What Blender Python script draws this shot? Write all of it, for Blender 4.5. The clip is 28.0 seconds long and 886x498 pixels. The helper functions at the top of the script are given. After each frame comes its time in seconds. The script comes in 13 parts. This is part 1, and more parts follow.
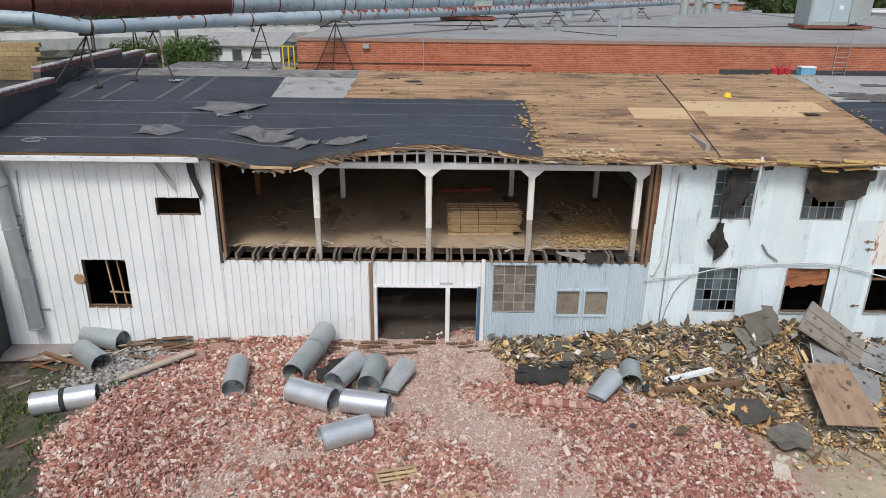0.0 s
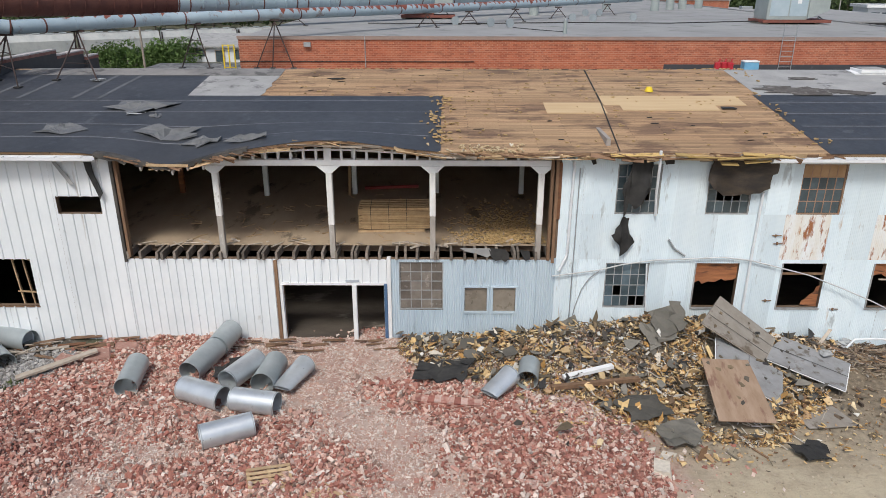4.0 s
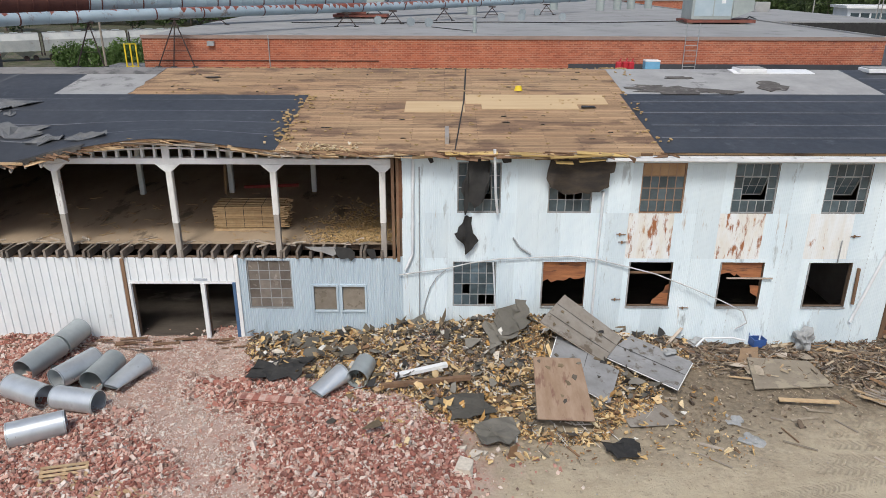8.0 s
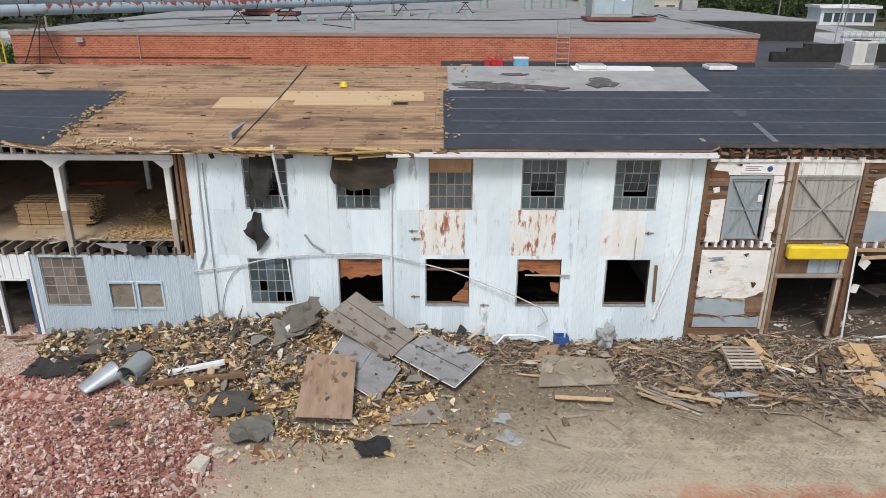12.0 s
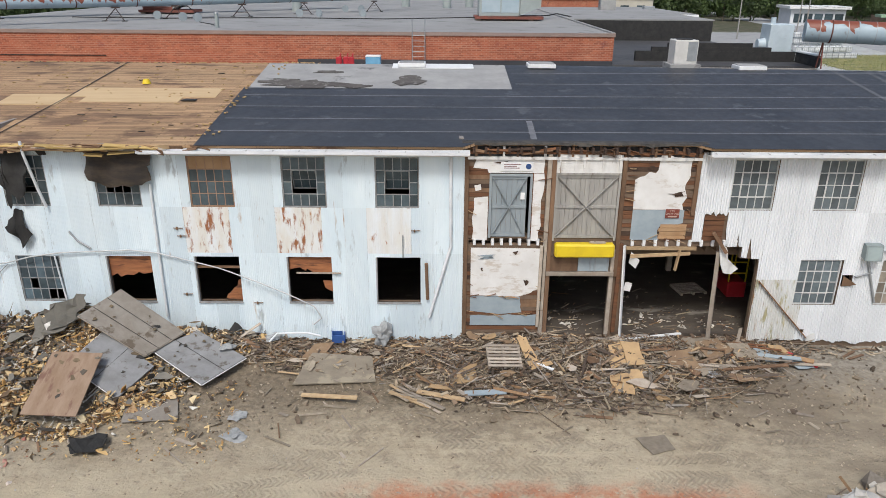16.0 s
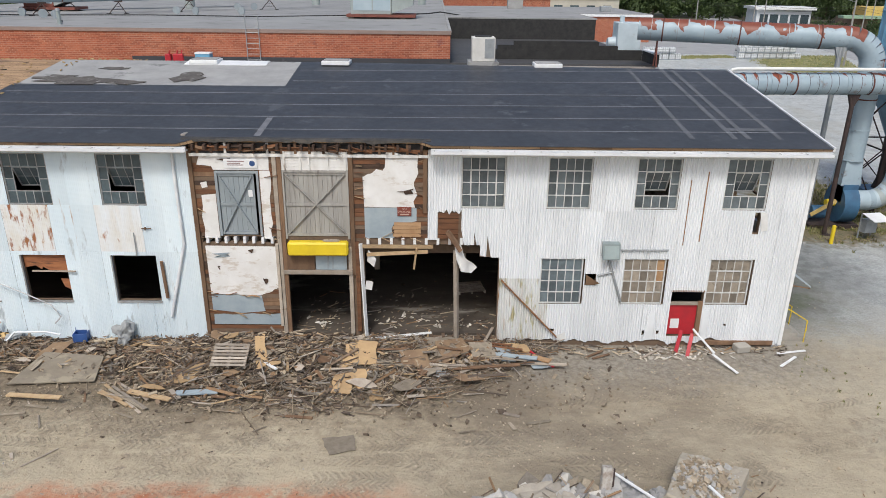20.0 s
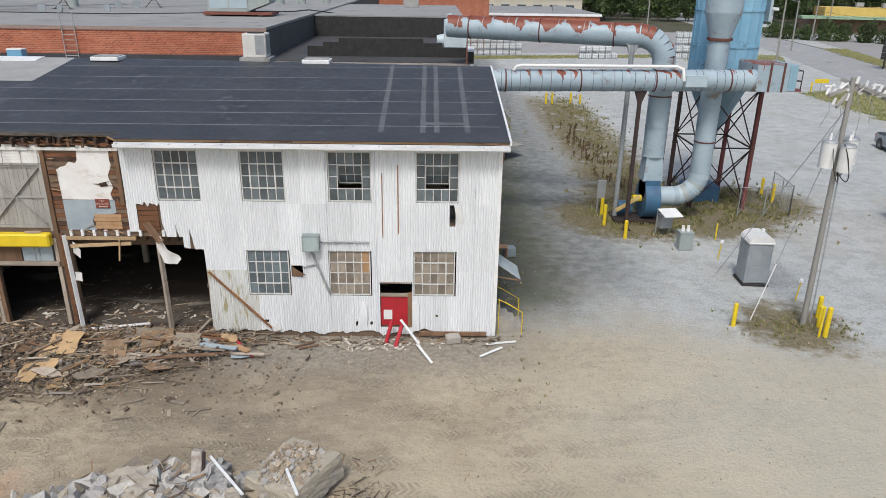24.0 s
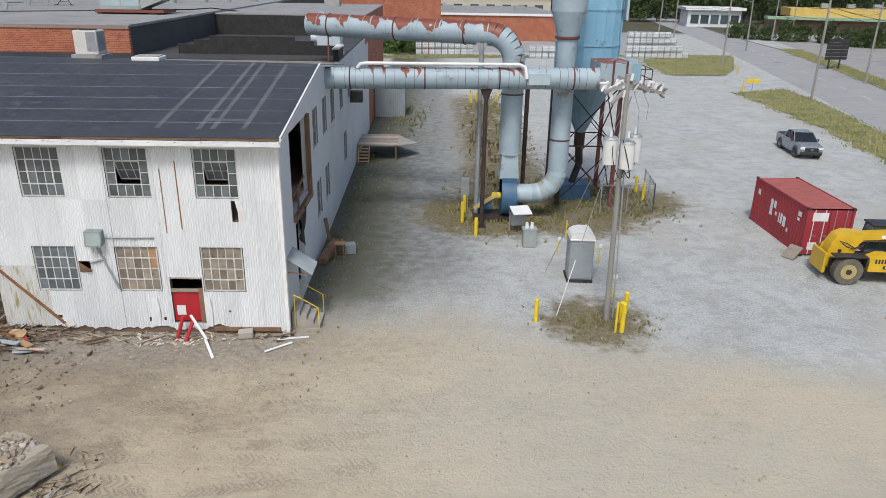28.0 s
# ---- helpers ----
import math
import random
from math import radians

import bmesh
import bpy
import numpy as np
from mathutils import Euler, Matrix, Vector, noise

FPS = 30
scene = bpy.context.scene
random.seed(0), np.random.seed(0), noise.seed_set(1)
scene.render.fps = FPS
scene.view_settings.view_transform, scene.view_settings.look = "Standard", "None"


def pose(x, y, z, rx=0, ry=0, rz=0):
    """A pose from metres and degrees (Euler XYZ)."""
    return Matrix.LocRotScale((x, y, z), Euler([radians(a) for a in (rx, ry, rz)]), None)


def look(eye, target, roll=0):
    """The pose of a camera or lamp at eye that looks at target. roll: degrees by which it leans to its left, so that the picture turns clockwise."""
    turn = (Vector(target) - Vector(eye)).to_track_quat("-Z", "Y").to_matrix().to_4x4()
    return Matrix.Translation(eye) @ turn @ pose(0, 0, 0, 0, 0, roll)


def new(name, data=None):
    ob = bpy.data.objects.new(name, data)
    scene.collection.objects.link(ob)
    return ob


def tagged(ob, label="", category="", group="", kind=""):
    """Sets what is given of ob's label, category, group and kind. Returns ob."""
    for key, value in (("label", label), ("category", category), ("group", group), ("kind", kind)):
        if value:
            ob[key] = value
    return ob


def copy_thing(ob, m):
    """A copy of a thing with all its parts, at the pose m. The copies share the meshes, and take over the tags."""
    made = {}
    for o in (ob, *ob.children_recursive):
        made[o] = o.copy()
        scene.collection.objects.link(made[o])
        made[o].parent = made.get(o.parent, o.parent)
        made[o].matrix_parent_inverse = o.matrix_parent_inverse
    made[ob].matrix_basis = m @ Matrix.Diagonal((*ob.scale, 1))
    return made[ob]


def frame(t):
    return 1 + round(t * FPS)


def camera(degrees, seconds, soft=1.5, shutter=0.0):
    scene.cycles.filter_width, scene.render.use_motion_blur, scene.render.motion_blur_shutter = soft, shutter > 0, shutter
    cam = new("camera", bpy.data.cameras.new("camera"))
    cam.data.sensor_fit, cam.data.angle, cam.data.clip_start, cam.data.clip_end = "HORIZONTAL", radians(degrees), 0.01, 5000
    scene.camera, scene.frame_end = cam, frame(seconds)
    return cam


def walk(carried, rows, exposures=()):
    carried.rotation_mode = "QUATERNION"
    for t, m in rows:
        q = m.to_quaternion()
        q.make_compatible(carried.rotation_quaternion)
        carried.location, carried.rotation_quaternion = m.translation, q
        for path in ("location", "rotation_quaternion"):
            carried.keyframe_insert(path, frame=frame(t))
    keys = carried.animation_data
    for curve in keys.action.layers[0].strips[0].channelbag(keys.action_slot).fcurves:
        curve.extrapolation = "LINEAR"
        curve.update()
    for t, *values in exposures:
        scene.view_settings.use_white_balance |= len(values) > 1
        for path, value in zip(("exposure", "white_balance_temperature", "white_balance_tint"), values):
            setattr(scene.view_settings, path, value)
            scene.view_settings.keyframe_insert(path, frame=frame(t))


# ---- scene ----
cam = camera(64.3, 28.0, soft=0.6)
PATH = [
    (0, (-1.032, -24.290, 13.595), (-1.017, -22.426, 12.876), 0.72),
    (0.5, (-0.939, -24.292, 13.595), (-0.925, -22.428, 12.876), 0.71),
    (1, (-0.561, -24.253, 13.566), (-0.553, -22.389, 12.847), 0.58),
    (1.5, (-0.151, -24.204, 13.531), (-0.149, -22.341, 12.813), 0.41),
    (2, (0.370, -24.167, 13.507), (0.366, -22.304, 12.789), 0.26),
    (2.5, (0.933, -24.126, 13.478), (0.927, -22.265, 12.760), 0.18),
    (4.5, (3.333, -24.205, 13.446), (3.330, -22.340, 12.727), 0.10),
    (5, (3.932, -24.224, 13.454), (3.930, -22.359, 12.735), 0.10),
    (5.5, (4.613, -24.252, 13.449), (4.610, -22.386, 12.729), 0.10),
    (6, (5.314, -24.271, 13.448), (5.310, -22.405, 12.728), 0.11),
    (6.5, (6.024, -24.270, 13.438), (6.022, -22.402, 12.718), 0.13),
    (7, (6.761, -24.246, 13.428), (6.760, -22.379, 12.708), 0.17),
    (7.5, (7.537, -24.213, 13.407), (7.537, -22.346, 12.687), 0.19),
    (8, (8.335, -24.188, 13.400), (8.336, -22.321, 12.681), 0.20),
    (8.5, (9.188, -24.167, 13.383), (9.190, -22.300, 12.664), 0.20),
    (9, (10.072, -24.152, 13.382), (10.074, -22.283, 12.661), 0.21),
    (9.5, (11.001, -24.155, 13.352), (11.003, -22.284, 12.631), 0.22),
    (10, (11.929, -24.166, 13.354), (11.931, -22.293, 12.632), 0.25),
    (10.5, (12.866, -24.171, 13.340), (12.870, -22.298, 12.618), 0.25),
    (11, (13.796, -24.164, 13.328), (13.802, -22.291, 12.606), 0.28),
    (11.5, (14.809, -24.120, 13.298), (14.816, -22.250, 12.578), 0.29),
    (12, (15.809, -24.058, 13.260), (15.816, -22.193, 12.541), 0.30),
    (12.5, (16.813, -24.015, 13.212), (16.823, -22.156, 12.496), 0.30),
    (14.5, (21.000, -24.093, 13.247), (21.013, -22.233, 12.530), 0.39),
    (15, (22.037, -24.096, 13.234), (22.052, -22.235, 12.517), 0.43),
    (15.5, (23.067, -24.078, 13.224), (23.082, -22.217, 12.507), 0.47),
    (16, (24.169, -24.048, 13.206), (24.184, -22.186, 12.488), 0.49),
    (16.5, (25.239, -24.010, 13.193), (25.253, -22.147, 12.474), 0.50),
    (17, (26.373, -23.961, 13.182), (26.386, -22.097, 12.463), 0.51),
    (17.5, (27.436, -23.903, 13.163), (27.451, -22.041, 12.446), 0.54),
    (18, (28.600, -23.854, 13.166), (28.618, -21.993, 12.449), 0.60),
    (18.5, (29.770, -23.823, 13.156), (29.791, -21.962, 12.438), 0.66),
    (19, (31.010, -23.808, 13.147), (31.033, -21.948, 12.430), 0.67),
    (19.5, (32.327, -23.821, 13.116), (32.351, -21.961, 12.399), 0.66),
    (20, (33.636, -23.873, 13.123), (33.661, -22.012, 12.406), 0.68),
    (20.5, (34.945, -23.945, 13.115), (34.972, -22.083, 12.397), 0.69),
    (21, (36.311, -24.014, 13.101), (36.339, -22.150, 12.383), 0.70),
    (21.5, (37.714, -24.074, 13.115), (37.741, -22.209, 12.396), 0.70),
    (23.5, (43.159, -24.440, 13.132), (43.188, -22.576, 12.414), 0.79),
    (24, (44.480, -24.504, 13.148), (44.510, -22.640, 12.429), 0.82),
    (24.5, (45.773, -24.552, 13.152), (45.804, -22.688, 12.433), 0.84),
    (25, (47.087, -24.607, 13.145), (47.118, -22.743, 12.426), 0.83),
    (25.5, (48.330, -24.671, 13.152), (48.360, -22.807, 12.433), 0.84),
    (26, (49.504, -24.722, 13.157), (49.537, -22.857, 12.438), 0.90),
    (26.5, (50.589, -24.755, 13.130), (50.626, -22.889, 12.411), 0.97),
    (27, (51.548, -24.778, 13.135), (51.590, -22.912, 12.416), 1.02),
    (27.5, (52.063, -24.795, 13.143), (52.109, -22.929, 12.423), 1.04),
    (28, (52.276, -24.824, 13.168), (52.322, -22.957, 12.448), 1.01),
]
walk(cam, [(t, look(eye, target, roll)) for t, eye, target, roll in PATH])

# ---- light ----
world = bpy.data.worlds.new("overcast_sky")
scene.world = world
world.use_nodes = True
wn = world.node_tree
sky = wn.nodes.new("ShaderNodeTexSky")
sky.sky_type = "NISHITA"
sky.sun_disc = False
sky.sun_elevation, sky.sun_rotation = radians(52), radians(195)
sky.air_density, sky.dust_density, sky.ozone_density = 1.0, 3.0, 1.0
wn.links.new(sky.outputs[0], wn.nodes["Background"].inputs[0])
wn.nodes["Background"].inputs[1].default_value = 0.14
sun_data = bpy.data.lights.new("sun", "SUN")
sun_data.energy, sun_data.angle, sun_data.color = 2.3, radians(14), (1.0, 0.98, 0.935)
sun = new("sun", sun_data)
sun.matrix_world = look((-20, -60, 90), (-6, 0, 0))
scene.view_settings.exposure = -0.02


# ---- materials ----
def mat(name, c1, c2=None, scale=1.0, rough=0.8, metal=0.0, bump=0.15, bscale=None, c3=None, s3=6.0, t3=0.62, stretch=(1, 1, 1), vary=0.0, spec=0.5, streak=None):
    """Two colours mixed by coarse noise, a third in patches by a second noise, relief from a fine noise; vary: per object."""
    m = bpy.data.materials.new(name)
    m.use_nodes = True
    nt = m.node_tree
    n, l = nt.nodes, nt.links
    b = n["Principled BSDF"]
    geo = n.new("ShaderNodeNewGeometry")
    mp = n.new("ShaderNodeMapping")
    mp.inputs["Scale"].default_value = stretch
    l.new(geo.outputs["Position"], mp.inputs["Vector"])

    def nz(s, detail=5.0):
        t = n.new("ShaderNodeTexNoise")
        t.inputs["Scale"].default_value = s
        t.inputs["Detail"].default_value = detail
        t.inputs["Roughness"].default_value = 0.65
        l.new(mp.outputs[0], t.inputs["Vector"])
        return t.outputs["Fac"]

    def ramp(src, lo, hi):
        r = n.new("ShaderNodeMapRange")
        r.inputs["From Min"].default_value, r.inputs["From Max"].default_value = lo, hi
        l.new(src, r.inputs["Value"])
        return r.outputs[0]

    def mix(f, a, c):
        x = n.new("ShaderNodeMix")
        x.data_type = "RGBA"
        l.new(f, x.inputs[0])
        for k, v in ((6, a), (7, c)):
            if isinstance(v, tuple):
                x.inputs[k].default_value = (*v, 1)
            else:
                l.new(v, x.inputs[k])
        return x.outputs[2]

    c2 = c2 or tuple(v * 0.8 for v in c1)
    col = mix(ramp(nz(scale), 0.35, 0.65), c1, c2)
    if c3:
        col = mix(ramp(nz(s3), t3, t3 + 0.08), col, c3)
    if streak:
        sc, ss, st, sx = streak
        mp = n.new("ShaderNodeMapping")
        mp.inputs["Scale"].default_value = sx
        mp.inputs["Location"].default_value = (7.3, 1.1, 4.7)
        l.new(geo.outputs["Position"], mp.inputs["Vector"])
        col = mix(ramp(nz(ss), st, st + 0.1), col, sc)
    fine = nz(bscale or scale * 12)
    if vary:
        oi = n.new("ShaderNodeObjectInfo")
        hs = n.new("ShaderNodeHueSaturation")
        v = n.new("ShaderNodeMapRange")
        v.inputs["To Min"].default_value, v.inputs["To Max"].default_value = 1 - vary, 1 + vary
        l.new(oi.outputs["Random"], v.inputs["Value"])
        l.new(v.outputs[0], hs.inputs["Value"])
        l.new(col, hs.inputs["Color"])
        col = hs.outputs[0]
    l.new(col, b.inputs["Base Color"])
    rr = n.new("ShaderNodeMapRange")
    rr.inputs["To Min"].default_value, rr.inputs["To Max"].default_value = max(rough - 0.12, 0.02), min(rough + 0.12, 1)
    l.new(fine, rr.inputs["Value"])
    l.new(rr.outputs[0], b.inputs["Roughness"])
    b.inputs["Metallic"].default_value = metal
    b.inputs["Specular IOR Level"].default_value = spec
    if bump:
        bp = n.new("ShaderNodeBump")
        bp.inputs["Strength"].default_value = bump
        bp.inputs["Distance"].default_value = 0.03
        l.new(fine, bp.inputs["Height"])
        l.new(bp.outputs[0], b.inputs["Normal"])
    m["out"] = 0
    return m


def glass(name, tint, see=0.6, rough=0.12):
    m = mat(name, tint, tuple(v * 0.7 for v in tint), 3.0, rough, bump=0.03, bscale=2.0, vary=0.35)
    b = m.node_tree.nodes["Principled BSDF"]
    b.inputs["Transmission Weight"].default_value = see
    return m


WHITE_RIB = mat("white_ribbed_paint", (0.77, 0.80, 0.815), (0.69, 0.73, 0.75), 0.5, 0.45, bump=0.05, c3=(0.55, 0.56, 0.55), s3=1.3, t3=0.66, vary=0.03, streak=((0.42, 0.40, 0.36), 1.0, 0.63, (2.5, 1, 0.18)))
WHITE_COR = mat("chalky_white_paint", (0.695, 0.785, 0.825), (0.60, 0.705, 0.765), 0.8, 0.6, bump=0.1, c3=(0.42, 0.475, 0.50), s3=2.6, t3=0.6, stretch=(1, 1, 0.25), vary=0.07, streak=((0.38, 0.25, 0.16), 1.3, 0.655, (2.6, 1, 0.3)))
WARM_COR = mat("weathered_white_paint", (0.75, 0.775, 0.795), (0.66, 0.685, 0.705), 0.8, 0.55, bump=0.1, c3=(0.46, 0.41, 0.33), s3=1.9, t3=0.69, stretch=(1, 1, 0.2), vary=0.05, streak=((0.40, 0.26, 0.13), 2.2, 0.69, (2.8, 1, 0.07)))
BLUE_COR = mat("pale_blue_paint", (0.48, 0.57, 0.63), (0.42, 0.51, 0.58), 0.9, 0.6, bump=0.1, c3=(0.36, 0.43, 0.48), s3=2.0, t3=0.62, stretch=(1, 1, 0.3), vary=0.05)
RUST_COR = mat("rust_bled_paint", (0.73, 0.76, 0.775), (0.67, 0.645, 0.58), 1.2, 0.7, bump=0.15, c3=(0.30, 0.115, 0.045), s3=1.7, t3=0.53, stretch=(2.0, 1, 0.55), streak=((0.42, 0.24, 0.12), 2.6, 0.6, (1.6, 1, 0.5)))
RUST_LITE = mat("lightly_rusted_paint", (0.74, 0.785, 0.815), (0.68, 0.675, 0.64), 1.2, 0.65, bump=0.12, c3=(0.34, 0.15, 0.065), s3=1.7, t3=0.6, stretch=(2.0, 1, 0.5))
SIDE_WHITE = mat("side_wall_white", (0.66, 0.68, 0.70), (0.58, 0.61, 0.64), 0.4, 0.6, bump=0.08, c3=(0.45, 0.45, 0.44), s3=1.2, t3=0.65)
TRIM_WHITE = mat("white_trim_paint", (0.78, 0.79, 0.79), (0.68, 0.69, 0.69), 2.0, 0.5, bump=0.1, c3=(0.42, 0.36, 0.3), s3=3.0, t3=0.68)
GUTTER = mat("white_gutter", (0.75, 0.77, 0.79), (0.62, 0.64, 0.66), 1.2, 0.4, bump=0.06, c3=(0.4, 0.35, 0.3), s3=2.5, t3=0.68)
OLD_WOOD = mat("old_brown_wood", (0.135, 0.078, 0.046), (0.215, 0.13, 0.075), 3.0, 0.85, bump=0.3, stretch=(1, 1, 0.3), vary=0.25)
GREY_WOOD = mat("weathered_grey_wood", (0.30, 0.25, 0.20), (0.40, 0.35, 0.29), 3.0, 0.85, bump=0.3, vary=0.35)
PALE_WOOD = mat("pale_torn_wood", (0.50, 0.37, 0.22), (0.40, 0.27, 0.15), 4.0, 0.85, bump=0.3, vary=0.2)
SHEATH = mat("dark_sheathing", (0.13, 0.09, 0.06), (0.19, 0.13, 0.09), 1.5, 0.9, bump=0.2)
PLANKS = mat("orange_brown_boards", (0.20, 0.088, 0.04), (0.115, 0.052, 0.027), 2.5, 0.85, bump=0.3, stretch=(0.4, 1, 3), vary=0.2)
DARK_PLANK = mat("near_black_wall_plank", (0.045, 0.028, 0.02), (0.085, 0.05, 0.033), 3.0, 0.9, bump=0.3)
DECK = mat("dusty_deck_boards", (0.34, 0.26, 0.18), (0.44, 0.345, 0.24), 0.5, 0.8, bump=0.25, c3=(0.17, 0.13, 0.09), s3=0.9, t3=0.58, stretch=(1, 0.4, 1))
# interior gloom is put into this floor's dark colours
CONC = mat("worn_dimmed_concrete_floor", (0.062, 0.05, 0.04), (0.105, 0.088, 0.07), 1.4, 0.75, bump=0.4, c3=(0.27, 0.245, 0.21), s3=0.7, t3=0.6, stretch=(0.45, 1, 1))
INNER = mat("dim_interior_paint", (0.34, 0.31, 0.28), (0.25, 0.225, 0.20), 0.8, 0.9, bump=0.1)
STEEL_SASH = mat("grey_steel_sash", (0.34, 0.37, 0.38), (0.25, 0.24, 0.23), 4.0, 0.6, bump=0.1, c3=(0.3, 0.14, 0.06), s3=5.0, t3=0.66)
WHITE_SASH = mat("white_steel_sash", (0.64, 0.65, 0.64), (0.5, 0.5, 0.48), 4.0, 0.6, bump=0.1)
RUST_SASH = mat("rusted_steel_sash", (0.27, 0.15, 0.09), (0.36, 0.24, 0.16), 4.0, 0.75, bump=0.15)
PANE = glass("dusty_window_glass", (0.10, 0.14, 0.16), 0.25)
PANE_EASTB = glass("blue_grey_dusty_glass", (0.165, 0.205, 0.225), 0.15, 0.22)
PANE_EAST = glass("dusty_grey_glass", (0.145, 0.175, 0.19), 0.15, 0.2)
PANE_WARM = glass("grimy_window_glass", (0.33, 0.285, 0.23), 0.12, 0.3)
PANE_GREY = glass("boarded_window_glass", (0.24, 0.21, 0.18), 0.15, 0.25)
PANE_BLUE = glass("blue_tinted_glass", (0.13, 0.185, 0.22), 0.2)


# ---- mesh building ----
class Geo:
    """Vertices and faces gathered for one mesh."""

    def __init__(self):
        self.v, self.f = [], []

    def add(self, verts, faces, m=None):
        k = len(self.v)
        self.v += [tuple(m @ Vector(p)) for p in verts] if m else [tuple(p) for p in verts]
        self.f += [tuple(k + i for i in f) for f in faces]
        return self

    def box(self, x0, x1, y0, y1, z0, z1, m=None, c=0.0):
        if c <= 0:
            v = [(x, y, z) for x in (x0, x1) for y in (y0, y1) for z in (z0, z1)]
            return self.add(v, [(0, 1, 3, 2), (4, 6, 7, 5), (0, 4, 5, 1), (2, 3, 7, 6), (0, 2, 6, 4), (1, 5, 7, 3)], m)
        bm = bmesh.new()
        bmesh.ops.create_cube(bm, size=1, matrix=Matrix.Translation(((x0 + x1) / 2, (y0 + y1) / 2, (z0 + z1) / 2)) @ Matrix.Diagonal((x1 - x0, y1 - y0, z1 - z0, 1)))
        bmesh.ops.bevel(bm, geom=bm.edges[:], offset=c, segments=1, affect="EDGES")
        bm.verts.index_update()
        self.add([p.co[:] for p in bm.verts], [tuple(q.index for q in f.verts) for f in bm.faces], m)
        bm.free()
        return self

    def cbox(self, sx, sy, sz, m=None, c=0.0):
        """A box centred on its middle, standing on z = 0."""
        return self.box(-sx / 2, sx / 2, -sy / 2, sy / 2, 0, sz, m, c)

    def beam(self, a, b, w, h, roll=0.0):
        """A bar of section w by h from a to b."""
        a, b = Vector(a), Vector(b)
        d = b - a
        m = Matrix.Translation(a) @ d.to_track_quat("Z", "Y").to_matrix().to_4x4() @ Matrix.Rotation(roll, 4, "Z")
        return self.box(-w / 2, w / 2, -h / 2, h / 2, 0, d.length, m)

    def tube(self, a, b, r, r2=None, n=12, caps=True):
        a, b = Vector(a), Vector(b)
        d = b - a
        q = d.to_track_quat("Z", "Y").to_matrix()
        r2 = r if r2 is None else r2
        v, f = [], []
        for p, rad in ((a, r), (b, r2)):
            v += [p + q @ Vector((rad * math.cos(2 * math.pi * i / n), rad * math.sin(2 * math.pi * i / n), 0)) for i in range(n)]
        f += [(i, (i + 1) % n, n + (i + 1) % n, n + i) for i in range(n)]
        if caps:
            f += [tuple(range(n))[::-1], tuple(range(n, 2 * n))]
        return self.add(v, f)

    def pipe(self, pts, r, n=10):
        """A round pipe along a line of points."""
        pts = [Vector(p) for p in pts]
        v, f = [], []
        for k, p in enumerate(pts):
            d = (pts[min(k + 1, len(pts) - 1)] - pts[max(k - 1, 0)]).normalized()
            side = d.cross(Vector((0, 0, 1)))
            side = side.normalized() if side.length > 0.05 else Vector((1, 0, 0))
            up = side.cross(d)
            rad = r[k] if isinstance(r, (list, tuple)) else r
            v += [p + rad * (math.cos(2 * math.pi * i / n) * side + math.sin(2 * math.pi * i / n) * up) for i in range(n)]
        for k in range(len(pts) - 1):
            f += [(k * n + i, k * n + (i + 1) % n, (k + 1) * n + (i + 1) % n, (k + 1) * n + i) for i in range(n)]
        f += [tuple(range(n))[::-1], tuple(range((len(pts) - 1) * n, len(pts) * n))]
        return self.add(v, f)

    def shell(self, a, b, r, thick=0.015, n=24, squash=1.0, crush=0.0):
        """An empty sheet-metal tube with open ends."""
        a, b = Vector(a), Vector(b)
        q = (b - a).to_track_quat("Z", "Y").to_matrix()
        v, f = [], []
        for p, k in ((a, 1 - crush), (b, 1.0)):
            for rad in (r, r - thick):
                v += [p + q @ Vector((rad * math.cos(2 * math.pi * i / n), squash * k * rad * math.sin(2 * math.pi * i / n), 0)) for i in range(n)]
        for i in range(n):
            j = (i + 1) % n
            f += [(i, j, 2 * n + j, 2 * n + i), (n + j, n + i, 3 * n + i, 3 * n + j), (j, i, n + i, n + j), (2 * n + i, 2 * n + j, 3 * n + j, 3 * n + i)]
        return self.add(v, f)

    def prism(self, pts, z0, z1, m=None):
        """A flat outline given thickness along z."""
        n = len(pts)
        v = [(x, y, z0) for x, y in pts] + [(x, y, z1) for x, y in pts]
        return self.add(v, [tuple(range(n))[::-1], tuple(range(n, 2 * n))] + [(i, (i + 1) % n, n + (i + 1) % n, n + i) for i in range(n)], m)

    def weld(self):
        """Join corners that coincide."""
        seen, new_v, index = {}, [], []
        for p in self.v:
            q = (round(p[0], 4), round(p[1], 4), round(p[2], 4))
            if q not in seen:
                seen[q] = len(new_v)
                new_v.append(p)
            index.append(seen[q])
        self.v = new_v
        self.f = [tuple(index[i] for i in f) for f in self.f]
        self.f = [f for f in self.f if len(set(f)) == len(f)]
        return self

    def mesh(self, name, material=None, smooth=None):
        me = bpy.data.meshes.new(name)
        me.from_pydata(self.v, [], self.f)
        me.update()
        if material:
            me.materials.append(material)
        if smooth:
            me.polygons.foreach_set("use_smooth", [True] * len(me.polygons))
            me.set_sharp_from_angle(angle=radians(smooth))
        return me


def part(name, geo, material, parent, label="", m=None, smooth=None):
    me = geo if isinstance(geo, bpy.types.Mesh) else geo.mesh(name, material, smooth)
    ob = new(name, me)
    ob.parent = parent
    if m is not None:
        ob.matrix_basis = m
    return tagged(ob, label)


def thing(name, label, category, group="", kind="", m=None):
    ob = new(name)
    ob.empty_display_size = 0.2
    if m is not None:
        ob.matrix_basis = m
    return tagged(ob, label, category, group, kind)


